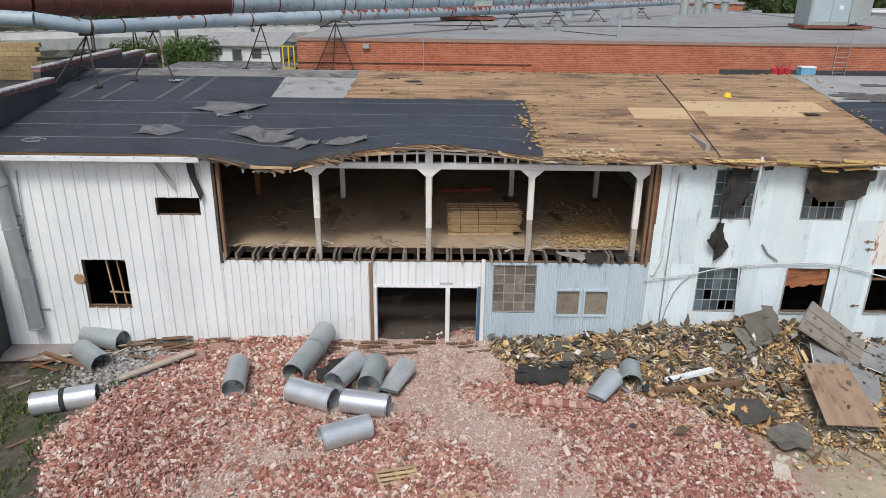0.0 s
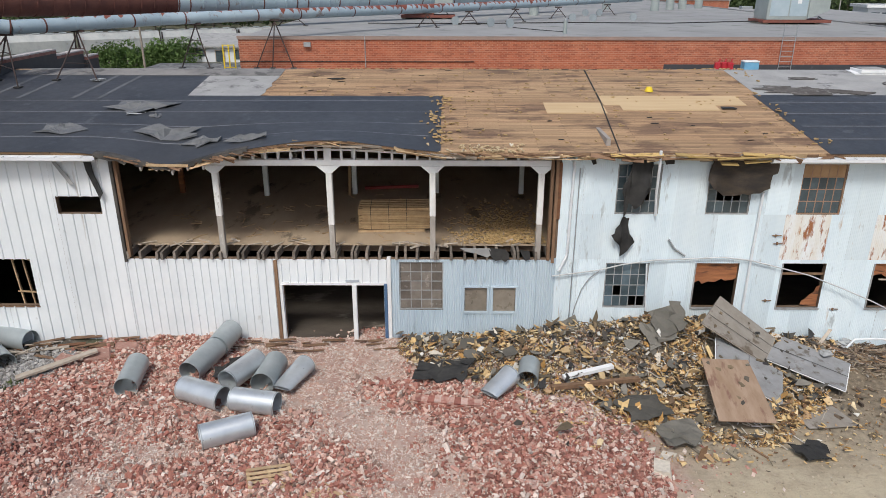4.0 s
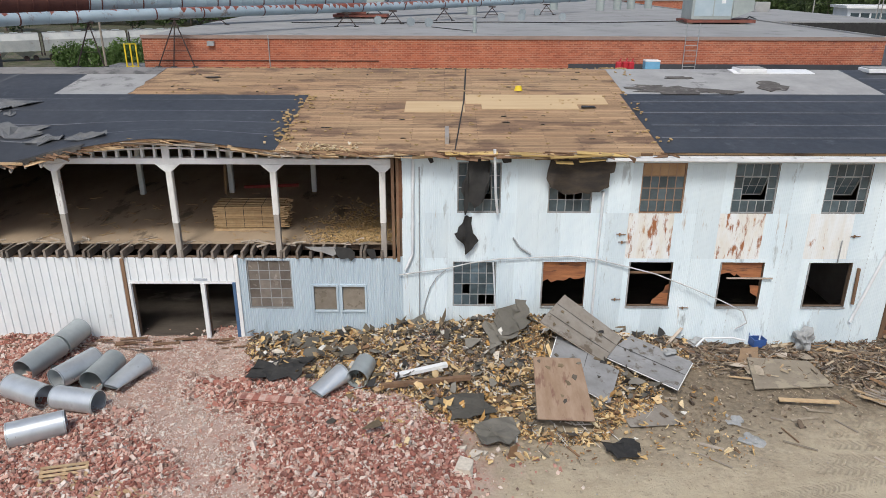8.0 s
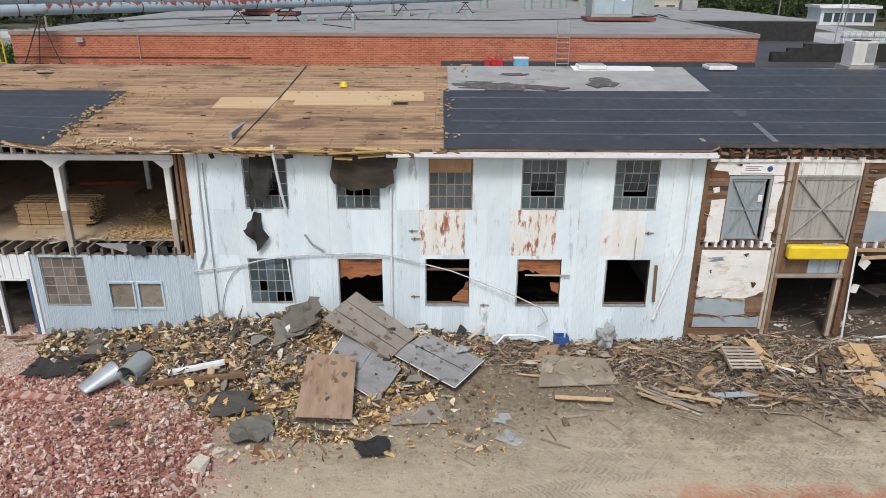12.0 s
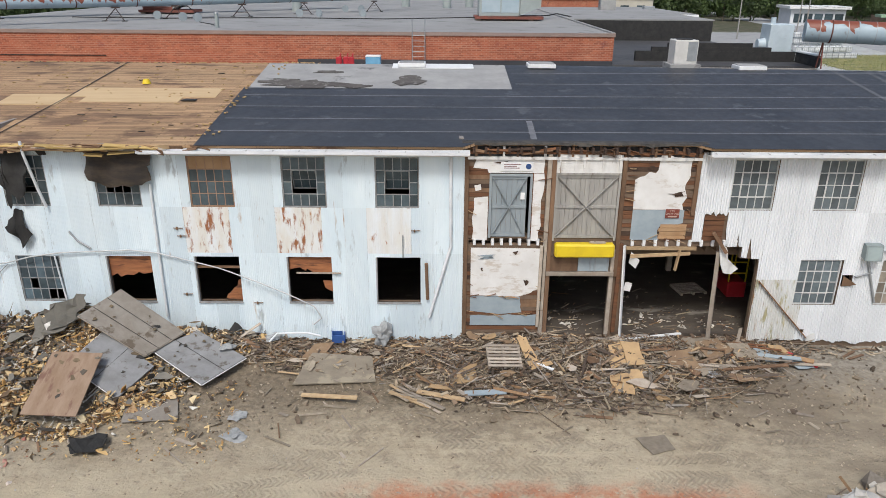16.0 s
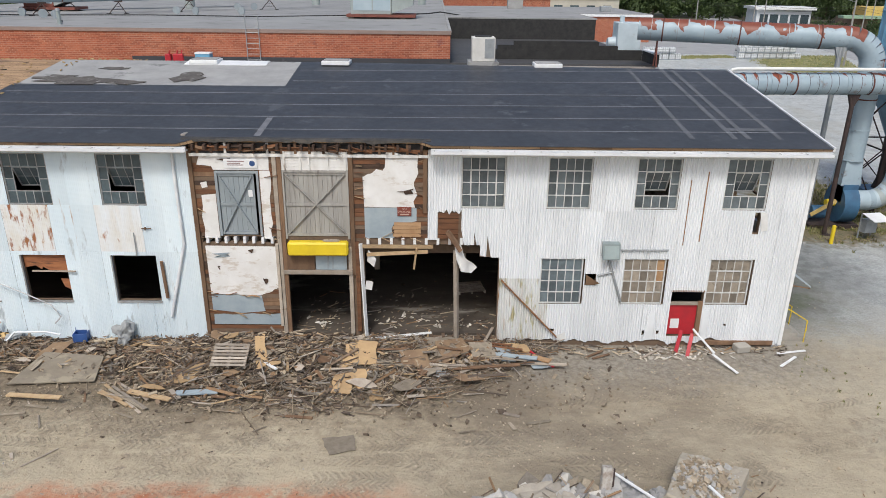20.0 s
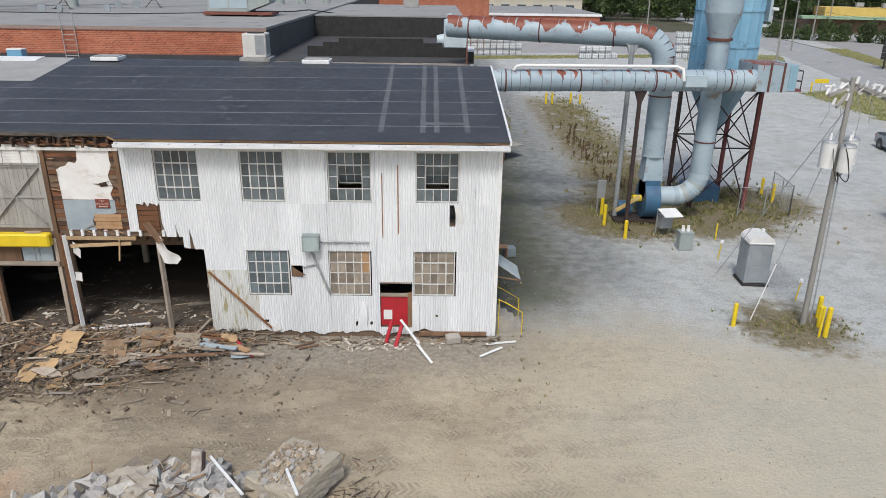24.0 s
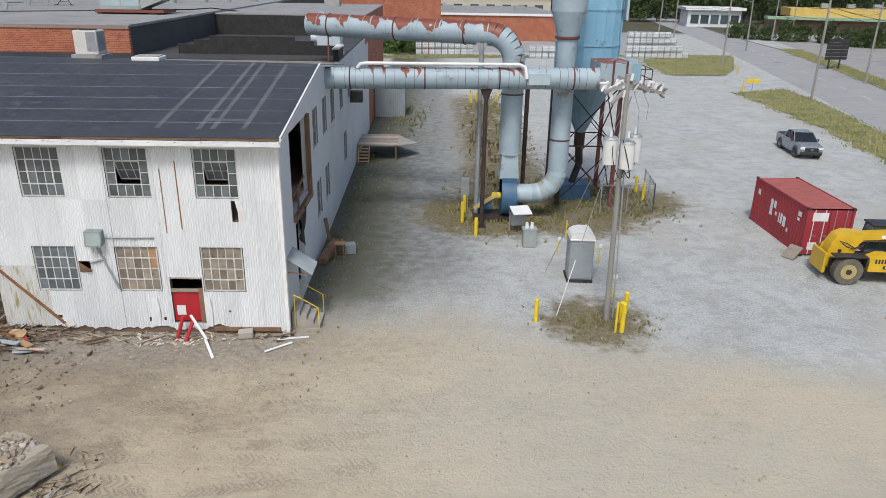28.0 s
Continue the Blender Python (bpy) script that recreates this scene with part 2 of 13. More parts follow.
def solo(name, geo, material, label, category, group="", kind="", m=None, smooth=None):
    me = geo if isinstance(geo, bpy.types.Mesh) else geo.mesh(name, material, smooth)
    ob = new(name, me)
    if m is not None:
        ob.matrix_basis = m
    return tagged(ob, label, category, group, kind)


rnd = random.Random(7)


def ragged(n, rx, ry, jit=0.35, r=rnd):
    """An uneven outline of n corners within rx by ry."""
    out = []
    for i in range(n):
        a, k = 2 * math.pi * (i + 0.75 * r.random()) / n, 1 - 1.25 * jit * r.random()
        out.append((k * rx * math.cos(a), k * ry * math.sin(a)))
    return out

# ---- ground ----
def mound(x, y):
    """Height of the ground with its heaps of rubble."""
    n1 = noise.noise((x * 0.25, y * 0.25, 0)) * 0.5 + noise.noise((x * 0.8, y * 0.8, 3)) * 0.25
    z = 0.0
    # broken brick before the white lean-to
    dx = max(0, -11.5 - x, x - 7.0) / 3.0
    dy = max(0, -9 - y, y - 0.6) / 3.0
    e = max(0, 1 - math.hypot(dx, dy) + 0.25 * n1)
    z += 0.42 * min(1, e) * (1 + 0.5 * n1) if y < 3 else 0
    if e > 0 and y < 0.3:
        z += min(1, e) * (0.09 * noise.noise((x * 1.3, y * 1.3, 5)) + 0.05 * noise.noise((x * 3.1, y * 3.1, 8)))
    # torn roofing heap against the wall
    def bump(cx, cy, sx, sy, h):
        return h * math.exp(-((x - cx) / sx) ** 2 - ((y - cy) / sy) ** 2)
    if y < 0.6:
        z += bump(-10.8, -7.6, 1.9, 2.1, 0.55) + bump(5.6, -7.2, 2.6, 1.7, 0.4)
        k = min(1.0, bump(9.5, -2.2, 5.5, 2.6, 1.3))
        z += k * (0.16 * noise.noise((x * 1.1, y * 1.1, 40)) + 0.08 * noise.noise((x * 2.7, y * 2.7, 41)))
        k = min(1.0, bump(29.0, -1.5, 7.0, 1.9, 1.3))
        z += k * (0.14 * noise.noise((x * 0.9, y * 1.2, 42)) + 0.07 * noise.noise((x * 2.5, y * 2.5, 43)))
        z += bump(11.3, -0.4, 2.6, 1.9, 1.35) + bump(7.2, -1.5, 3.2, 1.9, 0.75) + bump(12.5, -3.2, 3.0, 1.6, 0.5) + bump(15.5, -0.9, 2.2, 1.2, 0.6)
        z += (bump(27.5, -0.8, 3.2, 1.3, 0.45) + bump(33.5, -1.0, 3.0, 1.2, 0.25)) * (1 + n1)
    # low heap of broken concrete near the drive
    z += bump(37.5, -9.6, 2.6, 1.6, 0.35)
    # ruts of the drive
    if 14 < x < 60 and -12 < y < -3:
        z += (0.05 * noise.noise((x * 0.12, y * 1.5, 14)) + 0.03 * noise.noise((x * 0.9, y * 1.4, 4))) * min(1, (x - 14) / 6, (60 - x) / 10) + 0.02 * n1
    return z + 0.03 * noise.noise((x * 0.6, y * 0.6, 9))


def axis(lo, hi, step, far):
    a = [lo + step * i for i in range(int((hi - lo) / step) + 1)]
    k, d = step, []
    while not d or d[-1] < far:
        k *= 1.35
        d.append((d[-1] if d else 0) + k)
    return [lo - q for q in reversed(d)] + a + [hi + q for q in d]


def ground_material():
    m = mat("yard_ground", (0.475, 0.405, 0.287), (0.42, 0.355, 0.25), 0.35, 0.95, bump=1.0, bscale=9.0, c3=(0.29, 0.24, 0.18), s3=1.6, t3=0.6)
    nt = m.node_tree
    n, l = nt.nodes, nt.links
    b = n["Principled BSDF"]
    geo = n.new("ShaderNodeNewGeometry")
    sep = n.new("ShaderNodeSeparateXYZ")
    l.new(geo.outputs["Position"], sep.inputs[0])

    def noise_at(s, st=(1, 1, 1)):
        mp = n.new("ShaderNodeMapping")
        mp.inputs["Scale"].default_value = st
        l.new(geo.outputs["Position"], mp.inputs["Vector"])
        t = n.new("ShaderNodeTexNoise")
        t.inputs["Scale"].default_value, t.inputs["Detail"].default_value = s, 6.0
        t.inputs["Roughness"].default_value = 0.7
        l.new(mp.outputs[0], t.inputs["Vector"])
        return t.outputs["Fac"]

    def calc(op, a, c, d=None):
        x = n.new("ShaderNodeMath")
        x.operation = op
        for k, v in enumerate((a, c) if d is None else (a, c, d)):
            if isinstance(v, (int, float)):
                x.inputs[k].default_value = v
            else:
                l.new(v, x.inputs[k])
        return x.outputs[0]

    def step(src, lo, hi):
        r = n.new("ShaderNodeMapRange")
        r.interpolation_type = "SMOOTHSTEP"
        r.inputs["From Min"].default_value, r.inputs["From Max"].default_value = lo, hi
        l.new(src, r.inputs["Value"])
        return r.outputs[0]

    def mixc(f, a, c):
        x = n.new("ShaderNodeMix")
        x.data_type = "RGBA"
        l.new(f, x.inputs[0])
        for k, v in ((6, a), (7, c)):
            if isinstance(v, tuple):
                x.inputs[k].default_value = (*v, 1)
            else:
                l.new(v, x.inputs[k])
        return x.outputs[2]

    X, Y = sep.outputs[0], sep.outputs[1]
    wob = calc("MULTIPLY", calc("SUBTRACT", noise_at(0.12), 0.5), 16.0)
    fine = calc("MULTIPLY", calc("SUBTRACT", noise_at(1.3), 0.5), 5.0)
    dirt = b.inputs["Base Color"].links[0].from_socket
    # gravel beyond the end wall
    stone = mixc(step(noise_at(9.0), 0.35, 0.65), (0.285, 0.302, 0.298), (0.49, 0.512, 0.502))
    stone = mixc(step(noise_at(0.3), 0.25, 0.95), stone, (0.53, 0.545, 0.53))
    ga = step(calc("ADD", calc("ADD", calc("MULTIPLY", X, 0.4), calc("MULTIPLY", Y, 1.6)), calc("ADD", calc("MULTIPLY", wob, 0.6), fine)), 18.5, 25.5)
    streak = step(noise_at(1.6, (0.12, 1.0, 1.0)), 0.42, 0.62)
    dirt = mixc(calc("MULTIPLY", streak, 0.16), dirt, (0.33, 0.27, 0.19))
    dirt = mixc(calc("MULTIPLY", step(noise_at(22.0), 0.5, 0.72), 0.28), dirt, (0.26, 0.21, 0.15))
    near = calc("ADD", calc("MULTIPLY", step(calc("ADD", Y, fine), -8.5, -4.5), 0.8), 0.2)
    damp = calc("MULTIPLY", step(noise_at(0.5, (0.6, 1.0, 1.0)), 0.48, 0.62), calc("SUBTRACT", 1.0, step(calc("ADD", X, wob), 26.0, 44.0)))
    dirt = mixc(calc("MULTIPLY", calc("MULTIPLY", damp, near), 0.5), dirt, (0.20, 0.165, 0.12))
    mott = step(noise_at(2.6), 0.44, 0.6)
    dirt = mixc(calc("MULTIPLY", calc("MULTIPLY", mott, near), 0.5), dirt, (0.24, 0.195, 0.14))
    dirt = mixc(calc("MULTIPLY", step(noise_at(0.55), 0.55, 0.7), 0.5), dirt, (0.45, 0.385, 0.29))
    track = calc("MULTIPLY", step(noise_at(3.5, (0.05, 1.0, 1.0)), 0.52, 0.6), step(noise_at(0.25), 0.4, 0.6))
    dirt = mixc(calc("MULTIPLY", track, 0.22), dirt, (0.25, 0.205, 0.15))
    stone = mixc(calc("MULTIPLY", step(noise_at(0.35, (1.0, 0.5, 1.0)), 0.5, 0.68), 0.55), stone, (0.34, 0.33, 0.295))
    stone = mixc(calc("MULTIPLY", step(noise_at(1.1), 0.47, 0.6), 0.35), stone, (0.24, 0.235, 0.22))
    stone = mixc(calc("MULTIPLY", step(noise_at(0.16, (1.0, 0.6, 1.0)), 0.5, 0.62), 0.45), stone, (0.385, 0.37, 0.325))
    tread = calc("MULTIPLY", step(noise_at(5.0, (0.4, 1.0, 1.0)), 0.5, 0.6), step(noise_at(0.3, (0.5, 1.0, 1.0)), 0.46, 0.6))
    dirt = mixc(calc("MULTIPLY", tread, 0.25), dirt, (0.235, 0.205, 0.155))
    east = step(calc("ADD", X, wob), 45.0, 56.0)
    trod = calc("MULTIPLY", calc("SUBTRACT", 1.0, east), calc("ADD", calc("MULTIPLY", step(calc("ADD", Y, fine), -8.5, -3.0), 0.2), 0.05))
    dirt = mixc(calc("MULTIPLY", trod, step(X, 30.0, 38.0)), dirt, (0.215, 0.18, 0.13))
    dirt = mixc(calc("MULTIPLY", east, 0.62), dirt, (0.475, 0.46, 0.388))
    dirt = mixc(calc("MULTIPLY", step(noise_at(0.22, (0.6, 1.0, 1.0)), 0.44, 0.6), 0.4), dirt, (0.54, 0.475, 0.35))
    col = mixc(ga, dirt, stone)
    # rough grass and ballast behind the mill, meadow in the distance
    fargr = mixc(step(noise_at(0.4), 0.42, 0.6), (0.05, 0.058, 0.022), (0.11, 0.095, 0.065))
    fa = calc("MULTIPLY", step(calc("ADD", Y, wob), 45.0, 60.0), calc("SUBTRACT", 1.0, step(X, 36.0, 42.0)))
    fa = calc("MAXIMUM", fa, step(calc("ADD", Y, wob), 168.0, 178.0))
    col = mixc(fa, col, fargr)
    # dark trampled soil, moss and gravel at the west corner
    edge = calc("SUBTRACT", calc("ADD", X, calc("MULTIPLY", fine, 0.5)), calc("SUBTRACT", calc("MULTIPLY", calc("ABSOLUTE", calc("ADD", Y, 5.6), 0.0), 0.45), 12.8))
    inner = step(edge, -0.3, 0.5)
    soil = mixc(step(noise_at(3.2), 0.4, 0.6), (0.05, 0.041, 0.03), (0.11, 0.09, 0.068))
    soil = mixc(calc("MULTIPLY", step(noise_at(0.45), 0.46, 0.58), 0.75), soil, (0.038, 0.055, 0.017))
    soil = mixc(calc("MULTIPLY", step(noise_at(1.7), 0.58, 0.68), 0.7), soil, (0.19, 0.18, 0.165))
    col = mixc(calc("MULTIPLY", calc("SUBTRACT", 1.0, inner), calc("SUBTRACT", 1.0, step(Y, 2.0, 6.0))), col, mixc(step(X, -5.0, 0.0), soil, col))
    # dark crumbs under the heaps, with shade between the pieces in their colour
    hp = calc("MULTIPLY", step(calc("ADD", X, fine), 0.5, 2.0), calc("SUBTRACT", 1.0, step(calc("ADD", X, fine), 36.0, 38.5)))
    hp = calc("MULTIPLY", hp, step(calc("ADD", Y, calc("MULTIPLY", fine, 0.7)), -6.5, -3.2))
    hcol = mixc(step(noise_at(6.0), 0.4, 0.6), (0.085, 0.066, 0.045), (0.19, 0.145, 0.095))
    col = mixc(calc("MULTIPLY", hp, 0.85), col, hcol)
    hp2 = calc("MULTIPLY", step(calc("ADD", X, fine), 8.0, 10.0), calc("SUBTRACT", 1.0, step(calc("ADD", X, fine), 17.5, 22.0)))
    hp2 = calc("MULTIPLY", hp2, step(calc("ADD", Y, calc("MULTIPLY", fine, 0.7)), -9.0, -5.5))
    col = mixc(calc("MULTIPLY", hp2, 0.48), col, mixc(step(noise_at(4.0), 0.42, 0.6), (0.15, 0.12, 0.085), (0.28, 0.23, 0.165)))
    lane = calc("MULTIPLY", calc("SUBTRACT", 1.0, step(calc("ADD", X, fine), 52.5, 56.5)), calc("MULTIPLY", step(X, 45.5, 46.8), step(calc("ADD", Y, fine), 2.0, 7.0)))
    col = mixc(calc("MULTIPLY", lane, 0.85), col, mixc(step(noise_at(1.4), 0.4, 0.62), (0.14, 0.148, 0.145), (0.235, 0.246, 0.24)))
    # dark strip beside the end wall: wall shade and weed green in the colour
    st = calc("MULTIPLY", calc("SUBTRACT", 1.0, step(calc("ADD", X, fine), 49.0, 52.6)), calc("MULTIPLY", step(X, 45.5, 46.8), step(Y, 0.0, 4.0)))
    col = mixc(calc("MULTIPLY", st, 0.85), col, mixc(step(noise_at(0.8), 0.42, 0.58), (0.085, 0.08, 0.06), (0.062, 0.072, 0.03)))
    # crushed brick dust
    br = calc("MULTIPLY", calc("SUBTRACT", 1.0, step(calc("ADD", X, fine), 8.0, 11.0)), inner)
    bcol = mixc(step(noise_at(7.0), 0.35, 0.62), (0.33, 0.18, 0.14), (0.43, 0.31, 0.26))
    bcol = mixc(step(noise_at(0.7), 0.4, 0.65), bcol, (0.44, 0.345, 0.29))
    br = calc("MULTIPLY", br, step(calc("ADD", Y, calc("MULTIPLY", wob, 0.4)), -15.0, -12.5))
    col = mixc(calc("MULTIPLY", br, calc("SUBTRACT", 1.0, step(Y, 2.0, 4.0))), col, bcol)
    # orange dust on the drive
    orr = calc("MULTIPLY", calc("SUBTRACT", 1.0, step(calc("ADD", Y, calc("MULTIPLY", fine, 0.4)), -8.9, -7.7)), calc("MULTIPLY", step(X, 20.5, 23.5), calc("SUBTRACT", 1.0, step(X, 31.0, 34.0))))
    orr = calc("MULTIPLY", orr, step(calc("ADD", Y, fine), -13.5, -11.0))
    col = mixc(calc("MULTIPLY", orr, step(noise_at(1.2), 0.32, 0.56)), col, (0.47, 0.16, 0.075))
    # grass round the poles, the collector and the left corner
    def spot(cx, cy, r, soft):
        d = n.new("ShaderNodeVectorMath")
        d.operation = "DISTANCE"
        l.new(geo.outputs["Position"], d.inputs[0])
        d.inputs[1].default_value = (cx, cy, 0)
        return calc("SUBTRACT", 1.0, step(calc("ADD", d.outputs["Value"], fine), r - soft, r + soft))
    grass = mixc(step(noise_at(5.0), 0.4, 0.6), (0.095, 0.09, 0.033), (0.20, 0.145, 0.075))
    g = spot(59.3, 1.2, 2.2, 0.9)
    for cx, cy, r in ((55.8, 15.2, 4.1), (60.5, 16.2, 4.9), (65.0, 18.2, 3.6), (57.0, 20.0, 3.0), (57.6, 25.0, 3.0)):
        g = calc("MAXIMUM", g, spot(cx, cy, r, 1.0))
    band = calc("MULTIPLY", step(calc("ADD", X, fine), 53.6, 56.2), calc("SUBTRACT", 1.0, step(calc("ADD", X, fine), 59.5, 62.0)))
    band = calc("MULTIPLY", band, calc("MULTIPLY", step(Y, 11.0, 14.0), calc("SUBTRACT", 1.0, step(calc("ADD", Y, wob), 54.0, 62.0))))
    g = calc("MAXIMUM", g, calc("MULTIPLY", band, step(noise_at(0.6), 0.3, 0.48)))
    col = mixc(calc("MULTIPLY", g, 0.9), col, grass)
    # tyre tracks of the machines: curved bands of slanting cleats
    marks = None
    soft = calc("MULTIPLY", calc("SUBTRACT", noise_at(2.2), 0.5), 0.25)
    for k, (y0, slope, bend, fr, ph, wide, pitch) in enumerate(((-4.6, 0.02, 0.5, 0.16, 0.0, 0.24, 0.2), (-6.5, -0.03, 0.6, 0.13, 1.2, 0.26, 0.2), (-7.6, 0.05, 0.9, 0.2, 2.0, 0.22, 0.17), (-8.4, -0.08, 1.1, 0.17, 4.0, 0.26, 0.22), (-9.6, 0.1, 0.7, 0.22, 5.2, 0.24, 0.19), (-10.3, -0.04, 1.3, 0.14, 3.1, 0.26, 0.21), (-5.6, 0.11, 1.4, 0.12, 0.6, 0.22, 0.18))):
        mid_y = calc("ADD", calc("MULTIPLY", calc("SINE", calc("ADD", calc("MULTIPLY", X, fr), ph), 0.0), bend), calc("ADD", calc("MULTIPLY", calc("SUBTRACT", X, 40.0), slope), y0))
        d = calc("ADD", calc("SUBTRACT", Y, mid_y), soft)
        for off in (-0.95, 0.95):
            e = calc("ABSOLUTE", calc("ADD", d, off), 0.0)
            band = calc("SUBTRACT", 1.0, step(e, wide * 0.8, wide * 1.15))
            cl = step(calc("SINE", calc("MULTIPLY", calc("ADD", X, calc("ADD", calc("MULTIPLY", e, 0.8), calc("MULTIPLY", soft, 0.8))), 6.283 / pitch), 0.0), -0.5, 0.6)
            hit = calc("MULTIPLY", band, calc("ADD", calc("MULTIPLY", cl, 0.8), 0.2))
            marks = hit if marks is None else calc("MAXIMUM", marks, hit)
    yard = calc("MULTIPLY", calc("MULTIPLY", step(X, 14.0, 20.0), calc("SUBTRACT", 1.0, ga)), calc("SUBTRACT", 1.0, calc("MULTIPLY", step(X, 46.0, 54.0), 0.75)))
    marks = calc("MULTIPLY", calc("MULTIPLY", marks, yard), step(noise_at(0.45), 0.45, 0.57))
    col = mixc(calc("MULTIPLY", marks, 0.36), col, (0.21, 0.175, 0.13))
    # shadowed brown dirt before the heaps, the shade put into its colour
    shaded_dirt = calc("MULTIPLY", calc("MULTIPLY", step(calc("ADD", X, fine), 31.5, 36.0), calc("SUBTRACT", 1.0, step(calc("ADD", X, wob), 40.0, 47.0))), calc("MULTIPLY", step(calc("ADD", Y, fine), -11.0, -8.5), calc("SUBTRACT", 1.0, step(Y, -2.0, 0.0))))
    col = mixc(calc("MULTIPLY", shaded_dirt, calc("ADD", 0.34, calc("MULTIPLY", step(noise_at(0.8, (0.5, 1.0, 1.0)), 0.42, 0.58), 0.35))), col, (0.20, 0.165, 0.122))
    # darker grey grit along the wall's foot
    grit = calc("MULTIPLY", calc("MULTIPLY", step(calc("ADD", Y, calc("MULTIPLY", fine, 0.7)), -4.2, -1.2), step(X, 35.0, 38.0)), calc("SUBTRACT", 1.0, step(calc("ADD", X, fine), 46.0, 50.0)))
    col = mixc(calc("MULTIPLY", grit, calc("SUBTRACT", 0.7, calc("MULTIPLY", step(Y, 2.0, 4.0), 0.7))), col, mixc(step(noise_at(5.0), 0.4, 0.6), (0.155, 0.14, 0.118), (0.29, 0.272, 0.24)))
    bp = [q for q in n if q.bl_idname == "ShaderNodeBump"][0]
    hsrc = bp.inputs["Height"].links[0].from_socket
    l.new(calc("ADD", hsrc, calc("SUBTRACT", calc("MULTIPLY", noise_at(3.0), 1.2), calc("MULTIPLY", marks, 0.55))), bp.inputs["Height"])
    bp.inputs["Distance"].default_value = 0.05
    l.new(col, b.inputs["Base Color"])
    return m


def build_ground():
    xs, ys = axis(-24, 62, 0.4, 1500), axis(-13, 4, 0.35, 1700)
    v = [(x, y, mound(x, y) if -30 < x < 66 and -17 < y < 6 else 0.0) for y in ys for x in xs]
    w = len(xs)
    f = [(j * w + i, j * w + i + 1, (j + 1) * w + i + 1, (j + 1) * w + i) for j in range(len(ys) - 1) for i in range(w - 1)]
    g = Geo().add(v, f)
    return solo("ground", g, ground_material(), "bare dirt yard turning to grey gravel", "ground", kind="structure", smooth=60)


build_ground()

# ---- the mill: walls ----
X0, X1, YB = -26.0, 46.9, 18.8          # ends and back of the mill
FLOOR2 = 4.08                           # upper floor
UP_X = (8.85, 12.1, 15.38, 18.66, 21.94, 34.57, 37.6, 40.71, 43.86)   # window places
LO_X = (8.72, 12.05, 15.27, 18.66, 21.93, 37.55, 40.6, 43.77)
UP_Z, LO_Z = (5.5, 7.36), (1.78, 3.6)
WIN = 1.56
HOLES = [(x, x + WIN, *UP_Z) for x in UP_X] + [(x, x + WIN + 0.05, *LO_Z) for x in LO_X]
HOLES += [(25.3, 27.95, 4.12, 4.36), (-9.05, 6.66, 3.72, 7.6), (-11.2, -9.6, 5.45, 6.11), (-14.25, -12.62, 1.77, 3.68), (-3.3, -0.72, 0.0, 2.67), (-0.55, 0.47, 0.0, 2.68),
          (1.05, 2.7, 1.66, 3.62), (3.5, 4.34, 1.6, 2.59), (4.57, 5.42, 1.6, 2.59), (28.25, 30.55, 0.3, 2.98), (31.1, 36.0, 0.3, 3.62), (31.1, 35.3, 3.62, 4.1),
          (26.0, 27.48, 4.4, 6.77), (28.34, 30.58, 4.38, 6.79), (42.5, 43.72, 0.45, 2.3), (38.05, 38.2, 0.62, 0.74), (41.55, 41.68, 0.5, 0.68), (42.1, 42.2, 0.55, 0.68), (44.62, 44.72, 0.9, 0.98), (39.2, 39.62, 2.55, 3.0), (45.1, 45.32, 4.6, 5.4)]


def cells(x0, x1, z0, z1, holes):
    """Rectangles that fill a wall round its openings."""
    hs = [(max(a, x0), min(b, x1), max(c, z0), min(d, z1)) for a, b, c, d in holes if b > x0 and a < x1 and d > z0 and c < z1]
    xs = sorted({x0, x1, *[h[0] for h in hs], *[h[1] for h in hs]})
    out = []
    for a, b in zip(xs, xs[1:]):
        if b - a < 1e-4:
            continue
        m, z = (a + b) / 2, z0
        for c, d in sorted((h[2], h[3]) for h in hs if h[0] < m < h[1]):
            if c > z + 1e-4:
                out.append((a, b, z, c))
            z = max(z, d)
        if z < z1 - 1e-4:
            out.append((a, b, z, z1))
    return out


def corrugated(x0, x1, spans, pitch, depth, y, sharp=False, cuts=()):
    """Ribbed sheet metal facing -y from x0 to x1; spans(x) gives the heights that are covered."""
    g = Geo()
    if sharp:
        prof = [(0.0, 0.0), (0.80, 0.0), (0.85, 1.0), (0.95, 1.0)]
    else:
        prof = [(0.0, 0.0), (0.25, 0.5), (0.5, 1.0), (0.75, 0.5)]
    xs, k = [], math.floor(x0 / pitch)
    while k * pitch < x1:
        xs += [((k + a) * pitch, d * depth) for a, d in prof]
        k += 1
    xs = [(x, d) for x, d in xs if x0 < x < x1]
    xs = [(x0, 0.0)] + xs + [(x1, 0.0)]
    for c in cuts:
        if x0 < c < x1:
            xs.append((c, float(np.interp(c, [p[0] for p in xs], [p[1] for p in xs]))))
            xs.sort()
    for (a, da), (b, db) in zip(xs, xs[1:]):
        if b - a < 1e-5:
            continue
        sa, sb, sm = spans(a + (b - a) * 0.01), spans(b - (b - a) * 0.01), spans((a + b) / 2)
        for q, (lo, hi) in enumerate(sm):
            l0, h0 = sa[q] if len(sa) == len(sm) else (lo, hi)
            l1, h1 = sb[q] if len(sb) == len(sm) else (lo, hi)
            g.add([(a, y - da, l0), (b, y - db, l1), (b, y - db, h1), (a, y - da, h0), (a, y - da + 0.004, l0), (b, y - db + 0.004, l1), (b, y - db + 0.004, h1), (a, y - da + 0.004, h0)],
                  [(0, 1, 2, 3), (5, 4, 7, 6), (0, 4, 5, 1), (3, 2, 6, 7)])
    return g.weld()


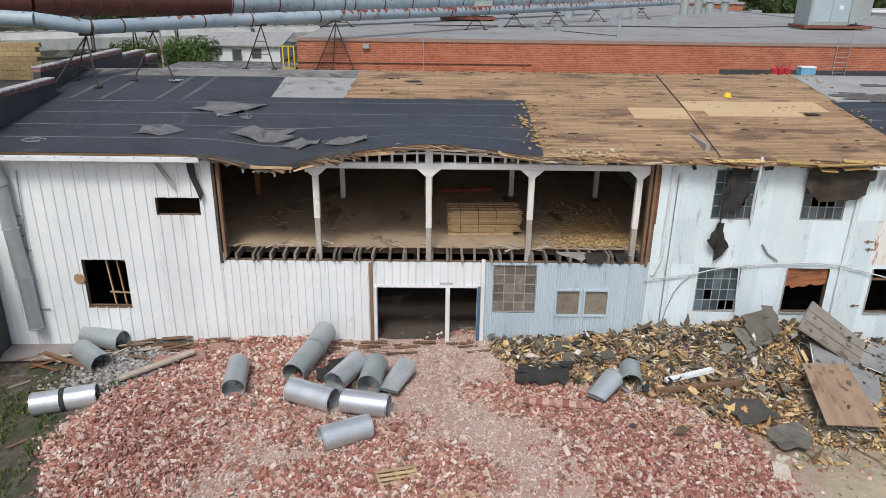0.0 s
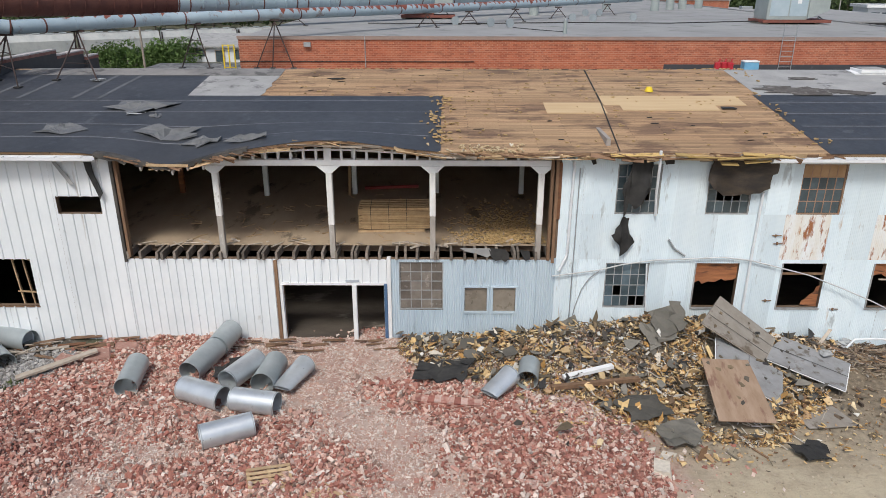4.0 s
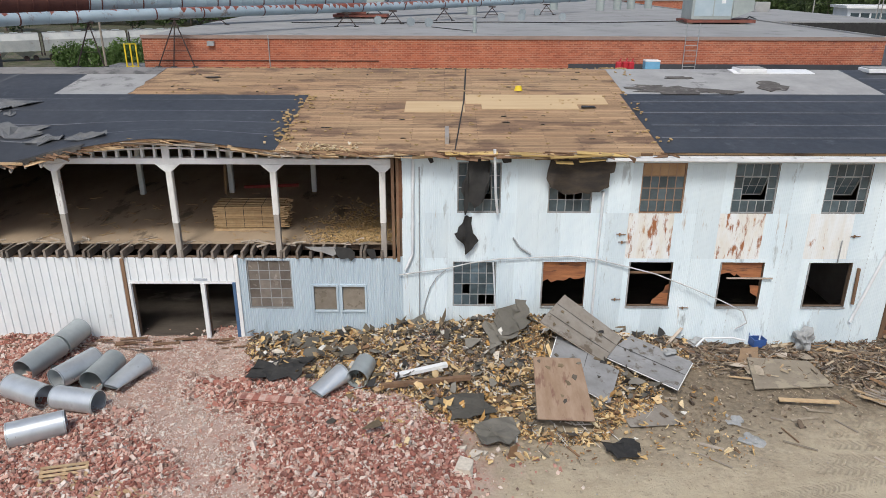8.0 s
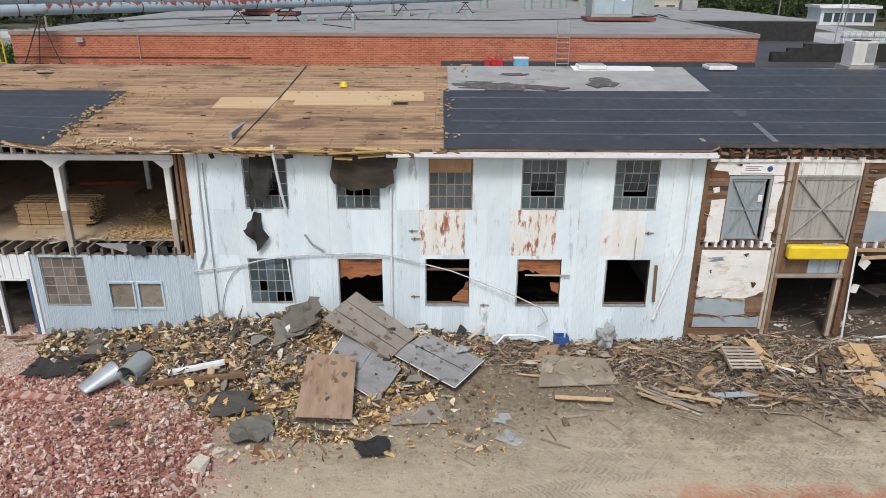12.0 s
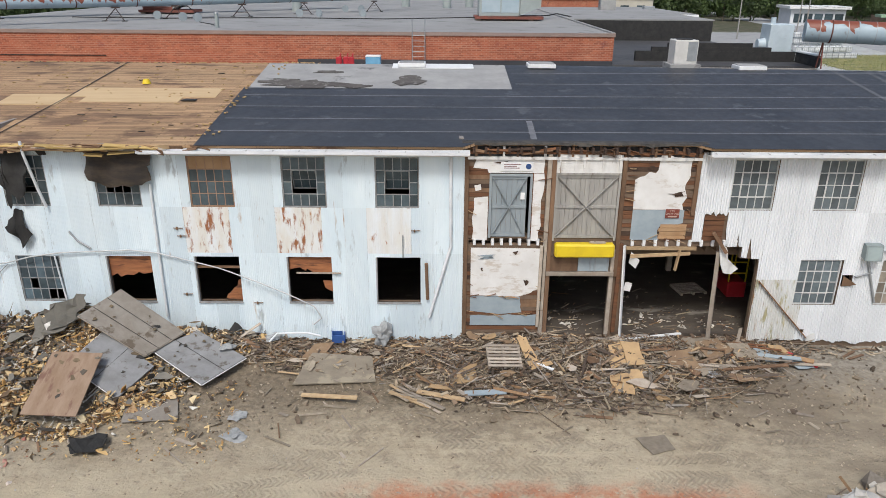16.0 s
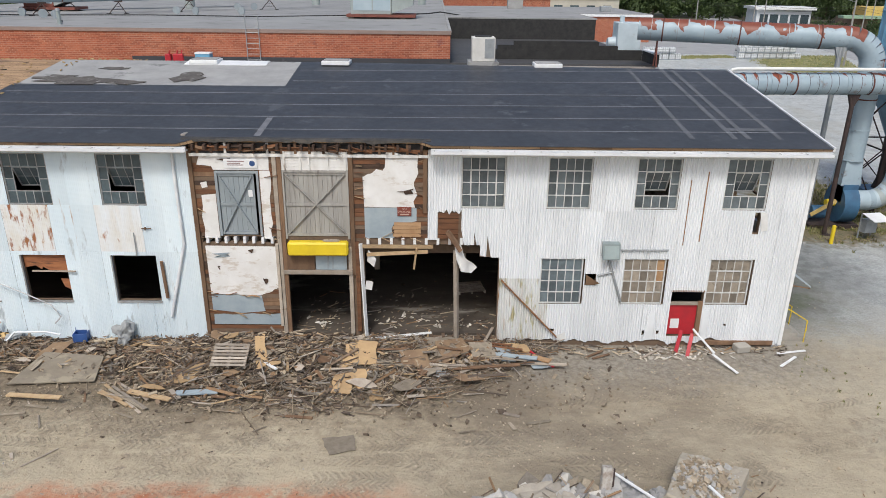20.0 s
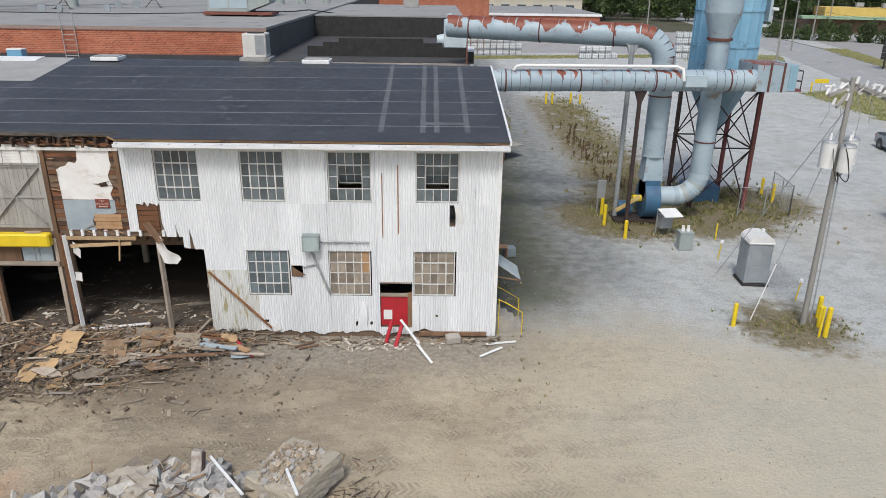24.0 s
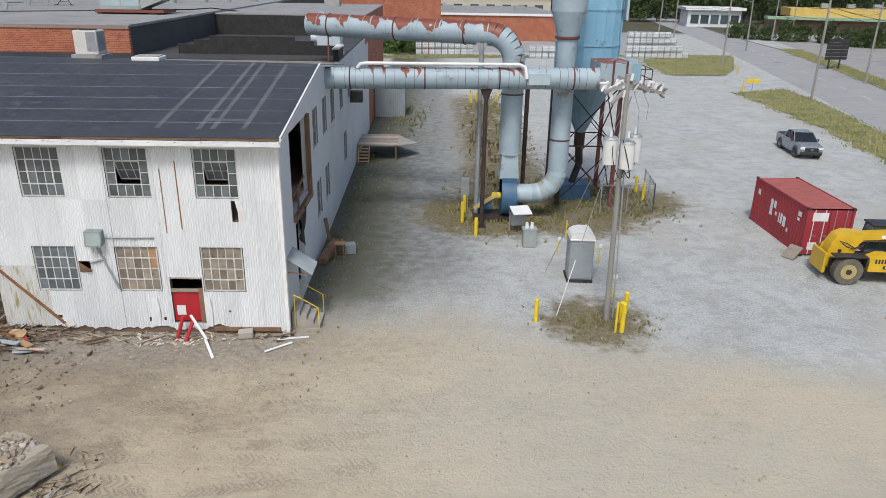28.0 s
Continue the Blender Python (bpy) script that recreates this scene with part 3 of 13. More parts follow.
def span_of(z0, z1, holes, edge_lo=None, edge_hi=None):
    def spans(x):
        a, b = (edge_lo(x) if edge_lo else z0), (edge_hi(x) if edge_hi else z1)
        out, z = [], a
        for c, d in sorted((h[2], h[3]) for h in holes if h[0] < x < h[1]):
            if d <= z or c >= b:
                continue
            if c > z + 0.02:
                out.append((z, c))
            z = d
        if z < b - 0.02:
            out.append((z, b))
        return out
    return spans


def sheeting(name, label, x0, x1, z0, z1, material, pitch, depth, width, breaks=(), sharp=False, edge_lo=None, edge_hi=None, special=None, y=-0.02):
    """A wall's cladding, sheet by sheet."""
    wall = thing(name, label, "wall", kind="structure")
    levels = [z0, *breaks, z1]
    k, x = 0, x0
    while x < x1 - 0.05:
        w = min(x + width * (0.98 + 0.04 * rnd.random()), x1)
        if x1 - w < 0.3:
            w = x1
        for j, (a, b) in enumerate(zip(levels, levels[1:])):
            sp = span_of(a, b, HOLES, edge_lo if j == 0 else ((lambda x, a=a: max(a, edge_lo(x))) if edge_lo else None), edge_hi if j == len(levels) - 2 else None)
            g = corrugated(x, w, sp, pitch, depth, y - 0.004 * j - 0.004 * rnd.random() - 0.009 * (k % 2), sharp, sorted({q for h in HOLES for q in h[:2]}))
            if g.f:
                mt = special(0.5 * (x + w), 0.5 * (a + b)) if special else material
                part("sheet", g, mt or material, wall, smooth=50 if not sharp else None)
        x, k = w, k + 1
    return wall


def jag(f, amp, s):
    return lambda x: f + amp * noise.noise((x * s, 3.1, 0)) + 0.5 * amp * noise.noise((x * s * 4, 1.7, 0))


# timber wall behind the cladding
g = Geo()
for a, b, c, d in cells(X0, X1 - 0.25, 0, 7.6, HOLES):
    g.box(a, b, 0.02, 0.2, c, d)
solo("wall_south", g, SHEATH, "dark timber sheathing behind the metal cladding", "wall", kind="structure")
sheeting("cladding_white_ribbed", "white standing-seam metal cladding with dark seams", X0, -9.05, 0.1, 7.6, WHITE_RIB, 0.41, 0.045, 1.23, sharp=True)
sheeting("cladding_white_low", "white ribbed metal cladding under the torn-open storey", -9.05, 0.72, 0.1, 3.84, WHITE_RIB, 0.30, 0.04, 1.2, sharp=True)
sheeting("cladding_pale_blue", "pale blue-grey corrugated metal cladding", 0.75, 6.86, 0.1, 3.82, BLUE_COR, 0.09, 0.022, 0.9, edge_hi=jag(3.78, 0.08, 2.0))


def rusty(x, z):
    if 3.7 < z < 5.45 or z > 3.7:
        for i, k in ((2, 1), (3, 1), (4, 0)):
            if UP_X[i] - 0.1 < x < UP_X[i] + WIN + 0.1 and z < 5.4:
                return RUST_COR if i < 4 else RUST_LITE
    return None


sheeting("cladding_blue_white", "chalky bluish-white corrugated metal cladding", 6.86, 25.1, 0.15, 7.6, WHITE_COR, 0.068, 0.009, 0.82, breaks=(3.75, 5.5), special=rusty, edge_lo=jag(0.2, 0.12, 1.2))


WARM_RUST = mat("rust_bled_white_paint", (0.68, 0.70, 0.70), (0.58, 0.585, 0.56), 1.2, 0.65, bump=0.12, c3=(0.38, 0.35, 0.20), s3=1.6, t3=0.53, stretch=(1.8, 1, 0.4), streak=((0.28, 0.15, 0.06), 2.0, 0.58, (2.4, 1, 0.22)))


def bled(x, z):
    return WARM_RUST if x < 38.3 and z < 2.6 else None


def torn_low(x):
    if x < 34.6:
        return 5.35 + 0.15 * noise.noise((x * 9, 0, 0))
    if x < 36.02:
        k = (x - 34.6) % 0.47
        return 3.55 + 0.9 * max(0.0, 0.16 - k) / 0.16 + 0.5 * (36 - x) * 0.4
    return jag(0.22, 0.22, 1.3)(x)


sheeting("cladding_weathered_white", "weathered white corrugated metal cladding with rust streaks", 33.4, 46.9, 0.1, 7.6, WARM_COR, 0.095, 0.038, 0.9, breaks=(2.8, 5.42), edge_lo=torn_low, special=bled)

# other walls, floors
g = Geo()
g.box(X0, X1 - 0.25, YB, YB + 0.3, 0, 8.3)
solo("wall_north", g, INNER, "plain back wall of the mill", "wall", kind="structure")
solo("wall_west", Geo().box(X0 - 0.25, X0, 0, YB, 0, 8.9), INNER, "plain west wall of the mill", "wall", kind="structure")
SIDE = [(2.2, 6.2, 4.0, 7.45), (2.6, 4.3, 0.5, 3.6)] + [(y, y + 1.3, 5.5, 7.3) for y in (8.0, 11.2, 14.4, 18.5, 23.0)] + [(y, y + 1.3, 1.9, 3.7) for y in (8.4, 11.4, 20.0)]
g = Geo()
for a, b, c, d in cells(0.0, 40.0, 0, 7.7, SIDE):
    g.box(X1 - 0.25, X1, a, b, c, d)
for a in range(19):
    ya, yb = a * 0.99, (a + 1) * 0.99
    za, zb = [7.75 + 0.141 * (min(q, 9.4) + 0.5) - 0.115 * max(0.0, q - 9.4) for q in (ya, yb)]
    g.add([(x, yy, zz) for x in (X1 - 0.25, X1) for yy, zz in ((ya, 7.7), (yb, 7.7), (yb, zb), (ya, za))], [(0, 3, 2, 1), (4, 5, 6, 7), (3, 7, 6, 2)])
solo("wall_east", g, SIDE_WHITE, "white end wall with a torn-open doorway", "wall", kind="structure")
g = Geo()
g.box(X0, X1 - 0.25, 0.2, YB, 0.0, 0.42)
solo("floor_ground", g, CONC, "dusty ground floor, coloured dark for the mill's dim interior", "floor", kind="structure")
g = Geo()
for a, b, c, d in ((X0, -9.05, 0.0, 0), (-9.05, 6.66, 0.6, 0), (6.66, 25.3, 0.0, 0), (25.3, 31.05, 0.25, 0), (31.05, 35.4, 0.25, 0), (35.4, X1 - 0.25, 0.2, 0)):
    g.box(a, b, c + 0.02 if c > 0.5 else 0.21 if c else 0.05, YB, FLOOR2 - 0.06, FLOOR2)
solo("floor_upper", g, DECK, "dusty brown board floor of the upper storey", "floor", kind="structure")
g = Geo()
g.box(7.0, 7.15, 0.2, YB, 0.42, FLOOR2 - 0.3).box(24.9, 25.05, 0.2, YB, 0.42, 8.0).box(8.4, 8.55, 0.2, YB, FLOOR2, 8.2)
solo("wall_partition", g, INNER, "dim partition walls inside the mill", "wall", kind="structure")


# ---- the mill: roof ----
def roof_z(x, y):
    k = max(0.0, min(1.0, (x - 30) / 17))
    ridge, slope = 10.5 - 1.1 * k, 0.132 + 0.009 * k
    z = 7.85 + slope * (min(y, ridge) + 0.5) - 0.115 * max(0.0, y - ridge)
    k = max(0.0, 1 - (y + 0.5) / 4.5) ** 1.5
    if x < 9:
        z += k * (0.42 * math.exp(-((x + 1.3) / 2.6) ** 2) - 0.5 * math.exp(-((x + 6.9) / 1.7) ** 2))
    return z


def roof_sheet(x0, x1, y0, y1, lift, thick, outline=None, step=0.5, wav=0.0):
    nx, ny = max(2, int((x1 - x0) / step)), max(2, int((y1 - y0) / step))
    pts = {}
    g = Geo()
    for j in range(ny + 1):
        for i in range(nx + 1):
            x, y = x0 + (x1 - x0) * i / nx, y0 + (y1 - y0) * j / ny
            if y < -0.3 and 25.2 < x < 33.4:      # eave torn back over the loading doors
                y = -0.09 + 0.04 * noise.noise((x * 3, 0, 0))
            if outline:
                x, y = outline(x, y, i / nx, j / ny)
            z = roof_z(x, y) + lift + wav * noise.noise((x * 0.7, y * 0.9, 5))
            pts[i, j] = len(g.v)
            g.v += [(x, y, z), (x, y, z - thick)]
    for j in range(ny):
        for i in range(nx):
            a, b, c, d = pts[i, j], pts[i + 1, j], pts[i + 1, j + 1], pts[i, j + 1]
            g.f += [(a, b, c, d), (d + 1, c + 1, b + 1, a + 1)]
    for i in range(nx):
        for j, s in ((0, 1), (ny, -1)):
            a, b = pts[i, j], pts[i + 1, j]
            g.f.append((a, a + 1, b + 1, b) if s > 0 else (b, b + 1, a + 1, a))
    for j in range(ny):
        for i, s in ((0, -1), (nx, 1)):
            a, b = pts[i, j], pts[i, j + 1]
            g.f.append((a, a + 1, b + 1, b) if s > 0 else (b, b + 1, a + 1, a))
    return g


def board_material():
    m = mat("stained_roof_boards", (0.33, 0.21, 0.12), (0.42, 0.29, 0.17), 0.35, 0.9, bump=0.3, bscale=8, c3=(0.19, 0.12, 0.075), s3=0.9, t3=0.52, stretch=(0.4, 1, 1))
    nt = m.node_tree
    n, l = nt.nodes, nt.links
    b = n["Principled BSDF"]
    geo = n.new("ShaderNodeNewGeometry")
    br = n.new("ShaderNodeTexBrick")
    br.inputs["Scale"].default_value = 1.0
    br.inputs["Brick Width"].default_value, br.inputs["Row Height"].default_value = 2.4, 0.15
    br.inputs["Mortar Size"].default_value = 0.008
    br.inputs["Color1"].default_value, br.inputs["Color2"].default_value, br.inputs["Mortar"].default_value = (0.7, 0.68, 0.66, 1), (1.15, 1.1, 1.05, 1), (0.3, 0.28, 0.26, 1)
    l.new(geo.outputs["Position"], br.inputs["Vector"])
    x = n.new("ShaderNodeMix")
    x.data_type, x.blend_type = "RGBA", "MULTIPLY"
    x.inputs[0].default_value = 1.0
    l.new(b.inputs["Base Color"].links[0].from_socket, x.inputs[6])
    l.new(br.outputs["Color"], x.inputs[7])
    l.new(x.outputs[2], b.inputs["Base Color"])
    return m


BOARDS = board_material()
MEMBRANE = mat("black_roof_membrane", (0.034, 0.037, 0.043), (0.050, 0.053, 0.060), 0.4, 0.55, bump=0.1, bscale=3, c3=(0.075, 0.08, 0.088), s3=0.9, t3=0.6)
SEAM = mat("grey_seam_tape", (0.185, 0.19, 0.205), (0.12, 0.125, 0.135), 2.0, 0.7, bump=0.05)
GREY_ROOF = mat("grey_old_roofing", (0.27, 0.27, 0.265), (0.34, 0.34, 0.33), 0.8, 0.9, bump=0.2, c3=(0.13, 0.13, 0.13), s3=0.6, t3=0.6)
LIGHT_BOARD = mat("fresh_pale_boards", (0.55, 0.41, 0.24), (0.48, 0.34, 0.19), 0.8, 0.85, bump=0.2, stretch=(0.3, 4, 1))

g = roof_sheet(X0 - 0.3, X1 + 0.25, -0.5, YB + 0.2, 0.0, 0.10)
solo("roof", g, BOARDS, "stained board roof deck with the covering torn off", "roof", kind="structure", smooth=30)
solo("ceiling", roof_sheet(X0, X1 - 0.26, 0.25, YB, -0.32, 0.05, step=1.0), mat("pale_board_ceiling", (0.46, 0.41, 0.34), (0.37, 0.33, 0.27), 0.8, 0.9, bump=0.1), "dim board ceiling under the roof", "ceiling", kind="structure")


def edge_left(x, y, u, v):
    return (x + (u > 0.9) * 0.25 * noise.noise((y * 2, 1, 1)), y)


solo("roof_membrane_west", roof_sheet(X0 - 0.3, 2.6, -0.55, 6.1, 0.012, 0.02, edge_left), MEMBRANE, "black rubber roof membrane, torn along the edge", "roof", kind="structure", smooth=40)
solo("roof_membrane_back", roof_sheet(X0 - 0.3, -8.2, 6.1, 10.6, 0.012, 0.02), MEMBRANE, "black rubber roof membrane", "roof", kind="structure", smooth=40)
solo("roof_felt_back", roof_sheet(X0 - 0.3, -5.0, 10.6, YB, 0.012, 0.02), GREY_ROOF, "grey roofing felt behind the ridge", "roof", kind="structure", smooth=40)
solo("roof_felt_patch", roof_sheet(-8.2, -5.0, 6.1, 10.6, 0.014, 0.02, lambda x, y, u, v: (x + (u > 0.9) * 0.35 * noise.noise((y * 3, 2, 1)), y)), GREY_ROOF, "grey roofing felt with a torn edge", "roof", kind="structure", smooth=40)
solo("roof_membrane_east", roof_sheet(15.9, X1 + 0.3, -0.55, 6.4, 0.012, 0.02), MEMBRANE, "black rubber roof membrane with pale seams", "roof", kind="structure", smooth=40)
solo("roof_membrane_ridge", roof_sheet(27.3, X1 + 0.3, 6.4, 11.0, 0.012, 0.02), MEMBRANE, "black rubber roof membrane over the ridge", "roof", kind="structure", smooth=40)
solo("roof_felt_east", roof_sheet(16.1, 27.3, 6.4, YB, 0.014, 0.02), GREY_ROOF, "patchy grey roofing felt", "roof", kind="structure", smooth=40)
solo("roof_felt_rear", roof_sheet(27.3, X1 + 0.3, 11.0, YB, 0.014, 0.02), MEMBRANE, "dark roofing behind the ridge", "roof", kind="structure", smooth=40)
g = roof_sheet(6.8, 9.2, 3.8, 5.2, 0.02, 0.02)
g2 = roof_sheet(9.25, 15.1, 4.9, 6.2, 0.02, 0.02)
g3 = roof_sheet(9.9, 13.8, 4.2, 4.9, 0.02, 0.02)
for q, lab in ((g, "pale"), (g2, "pale"), (g3, "pale")):
    solo("roof_board_patch", q, LIGHT_BOARD, "pale fresh boards let into the stained roof deck", "roof", kind="structure")

for y0, y1 in ((-0.55, 4.5), (4.5, 9.38), (9.42, 14.0), (14.0, YB)):
    solo("trim_verge", Geo().beam((X1 + 0.26, y0, roof_z(X1 + 0.2, y0) - 0.02), (X1 + 0.26, y1, roof_z(X1 + 0.2, y1) - 0.02), 0.07, 0.16), TRIM_WHITE, "white metal edge trim along the gable", "trim", kind="structure")

# brick building behind
FLAT_ROOF = mat("grey_flat_roofing", (0.30, 0.30, 0.295), (0.24, 0.24, 0.235), 0.25, 0.9, bump=0.15, c3=(0.18, 0.18, 0.175), s3=0.5, t3=0.58)
BLACK_ROOF = mat("dark_flat_roofing", (0.05, 0.05, 0.052), (0.075, 0.075, 0.076), 0.3, 0.7, bump=0.1)

# ---- windows ----
def sash_window(name, label, x, z, w, h, cols, rows, sash, pane, gone=(), odd=None, vent=None, y=0.03, mid=False):
    """A steel window: surround, glazing bars and single panes; vent: columns and rows of a tilted middle sash."""
    win = thing(name, label, "window", kind="structure")
    t = 0.045
    g = Geo().box(x, x + t, y - 0.03, y + 0.05, z, z + h).box(x + w - t, x + w, y - 0.03, y + 0.05, z, z + h)
    g.box(x + t, x + w - t, y - 0.03, y + 0.05, z, z + t).box(x + t, x + w - t, y - 0.03, y + 0.05, z + h - t, z + h)
    part("window_frame", g, sash, win)
    pw, ph = (w - 2 * t) / cols, (h - 2 * t) / rows
    g = Geo()
    va, vb, vc, vd = vent or (99, 99, 99, 99)
    for i in range(1, cols):
        for z0, z1 in (((z + t, z + t + vc * ph), (z + t + vd * ph, z + h - t)) if va < i < vb else ((z + t, z + h - t),)):
            if z1 - z0 > 0.03:
                g.box(x + t + i * pw - 0.014, x + t + i * pw + 0.014, y - 0.016, y + 0.02, z0, z1)
    for j in range(1, rows):
        for x0, x1 in (((x + t, x + t + va * pw), (x + t + vb * pw, x + w - t)) if vc < j < vd else ((x + t, x + w - t),)):
            g.box(x0, x1, y - 0.02, y + 0.018, z + t + j * ph - 0.014, z + t + j * ph + 0.014)
    part("glazing_bars", g, sash, win)
    if mid:
        xa, xb, za, zb = x + t + pw, x + t + 4 * pw, z + t + ph, z + t + 3 * ph
        part("vent_frame", Geo().box(xa - 0.03, xb + 0.03, y - 0.032, y - 0.018, za - 0.03, za + 0.02).box(xa - 0.03, xb + 0.03, y - 0.032, y - 0.018, zb - 0.02, zb + 0.03).box(xa - 0.03, xa + 0.02, y - 0.032, y - 0.018, za + 0.02, zb - 0.02).box(xb - 0.02, xb + 0.03, y - 0.032, y - 0.018, za + 0.02, zb - 0.02), sash, win)
    me = Geo().box(-pw / 2 + 0.012, pw / 2 - 0.012, -0.003, 0.003, -ph / 2 + 0.012, ph / 2 - 0.012).mesh("pane", pane)
    alt = {}
    for i in range(cols):
        for j in range(rows):
            if (i, j) in gone or (va <= i < vb and vc <= j < vd):
                continue
            mt = odd(i, j) if odd else None
            use = me
            if mt:
                if mt.name not in alt:
                    alt[mt.name] = me.copy()
                    alt[mt.name].materials[0] = mt
                use = alt[mt.name]
            part("pane", use, None, win, m=pose(x + t + (i + 0.5) * pw, y, z + t + (j + 0.5) * ph, rnd.uniform(-1.2, 1.2), 0, rnd.uniform(-1.2, 1.2)))
    if vent:
        i0, i1, j0, j1 = vent
        a, b, c, d = x + t + i0 * pw, x + t + i1 * pw, z + t + j0 * ph, z + t + j1 * ph
        v = part("vent_sash", Geo().box(0, b - a, -0.02, 0.02, 0, 0.04).box(0, b - a, -0.02, 0.02, d - c - 0.04, d - c).box(0, 0.04, -0.02, 0.02, 0.04, d - c - 0.04).box(b - a - 0.04, b - a, -0.02, 0.02, 0.04, d - c - 0.04), sash, win, "tilted opening sash", m=pose(a, y - 0.02 + (d - c) * math.sin(math.radians(27)), d - (d - c) * math.cos(math.radians(27)), 27, 0, 0))
        pm = Geo().box(0.05, b - a - 0.05, -0.003, 0.003, 0.05, d - c - 0.05).mesh("pane", pane)
        part("pane", pm, None, v)
        part("bar", Geo().box((b - a) / 3 - 0.01, (b - a) / 3 + 0.01, -0.012, 0.012, 0.05, d - c - 0.05).box(2 * (b - a) / 3 - 0.01, 2 * (b - a) / 3 + 0.01, -0.012, 0.012, 0.05, d - c - 0.05).box(0.04, b - a - 0.04, -0.012, 0.012, (d - c) / 2 - 0.01, (d - c) / 2 + 0.01), sash, v)
    return win


BOARD_TAN = mat("tan_board", (0.42, 0.27, 0.15), (0.34, 0.20, 0.10), 2.0, 0.9, bump=0.2, vary=0.1)
BOARD_ORANGE = mat("red_brown_plywood", (0.37, 0.15, 0.06), (0.20, 0.075, 0.035), 2.4, 0.85, bump=0.3, c3=(0.10, 0.045, 0.025), s3=2.2, t3=0.57, stretch=(0.35, 1, 2.6), vary=0.15)
BLACK_FELT = mat("black_felt", (0.018, 0.018, 0.018), (0.035, 0.034, 0.032), 2.5, 0.85, bump=0.4, bscale=7, vary=0.2)
ls = "steel window of small dusty panes in a white metal wall"
sash_window("window_1", ls + ", half hidden by torn felt", UP_X[0], 5.5, WIN, 1.86, 5, 4, STEEL_SASH, PANE, vent=(1, 4, 1, 3))
sash_window("window_2", ls + ", top hidden by torn felt", UP_X[1], 5.5, WIN, 1.86, 5, 4, STEEL_SASH, PANE, gone={(1, 1), (2, 1), (3, 1)})
sash_window("window_3", ls + ", top row boarded over in tan", UP_X[2], 5.5, WIN, 1.86, 5, 4, RUST_SASH, PANE, odd=lambda i, j: BOARD_TAN if j == 3 else None)
sash_window("window_4", ls + " with an open middle sash", UP_X[3], 5.5, WIN, 1.86, 5, 4, STEEL_SASH, PANE, gone={(1, 1), (2, 1), (3, 1), (1, 2), (2, 2), (3, 2)}, vent=(1, 4, 1, 3))
sash_window("window_5", ls + " with an open middle sash", UP_X[4], 5.5, WIN, 1.86, 5, 4, STEEL_SASH, PANE, gone={(1, 1), (2, 1), (3, 1), (1, 2), (2, 2), (3, 2)}, vent=(1, 4, 1, 3))
sash_window("window_6", ls, UP_X[5], 5.5, WIN, 1.86, 5, 4, WHITE_SASH, PANE_EAST, mid=True)
sash_window("window_7", ls, UP_X[6], 5.5, WIN, 1.86, 5, 4, WHITE_SASH, PANE_EAST, mid=True)
sash_window("window_8", ls + " with an open middle sash", UP_X[7], 5.5, WIN, 1.86, 5, 4, WHITE_SASH, PANE_EAST, gone={(1, 1), (2, 1), (3, 1), (1, 2), (2, 2), (3, 2)}, vent=(1, 4, 1, 3))
sash_window("window_9", ls + " with broken and open panes", UP_X[8], 5.5, WIN, 1.86, 5, 4, WHITE_SASH, PANE_EAST, gone={(1, 1), (2, 1), (3, 1), (1, 2), (2, 2), (3, 2)}, vent=(1, 4, 1, 3))
sash_window("window_10", "steel window with blue and missing panes above a debris heap", LO_X[0], 1.78, WIN + 0.04, 1.82, 5, 4, STEEL_SASH, PANE, gone={(1, 1), (3, 0), (4, 0)}, odd=lambda i, j: PANE_BLUE if (i * 3 + j) % 4 < 2 else None)
sash_window("window_11", "steel window with bluish panes in a white sash", LO_X[5], 1.78, WIN, 1.82, 5, 4, WHITE_SASH, PANE_EASTB, mid=True)
sash_window("window_12", "steel window with brown grimy panes in a white sash", LO_X[6], 1.78, WIN, 1.82, 5, 4, WHITE_SASH, PANE_WARM, odd=lambda i, j: BOARD_TAN if i == 4 and j > 1 else None, mid=True)
sash_window("window_13", "steel window with brown grimy panes in a white sash", LO_X[7], 1.78, WIN, 1.82, 5, 4, WHITE_SASH, PANE_WARM, mid=True)
sash_window("window_14", "steel window backed with grey-brown boards", 1.05, 1.66, 1.65, 1.96, 4, 5, STEEL_SASH, PANE_GREY)
for k, x in enumerate((3.5, 4.57)):
    w = thing("window_%d" % (15 + k), "small window boarded with tan panels in a pale surround", "window", kind="structure")
    g = Geo()
    for a, b, c, d in ((x - 0.07, x, 1.53, 2.66), (x + 0.845, x + 0.915, 1.53, 2.66), (x, x + 0.845, 2.595, 2.66), (x, x + 0.845, 1.53, 1.6)):
        g.box(a, b, -0.09, 0.05, c, d)
    part("window_frame", g, BLUE_COR, w)
    part("panel", Geo().box(x + 0.01, x + 0.835, 0.0, 0.03, 1.61, 2.585), PANE_WARM, w, "tan board")
for k, y in enumerate((8.0, 11.2, 14.4, 18.5, 23.0)):
    w = thing("window_%d" % (17 + k), "dark steel window in the white end wall", "window", kind="structure")
    part("window_frame", Geo().box(X1 - 0.02, X1 + 0.03, y, y + 0.06, 5.5, 7.3).box(X1 - 0.02, X1 + 0.03, y + 1.24, y + 1.3, 5.5, 7.3).box(X1 - 0.02, X1 + 0.03, y + 0.06, y + 1.24, 6.3, 6.36).box(X1 - 0.02, X1 + 0.03, y + 0.62, y + 0.67, 5.5, 7.3), STEEL_SASH, w)
    part("pane", Geo().box(X1 - 0.1, X1 - 0.09, y, y + 1.3, 5.5, 7.3), PANE, w)
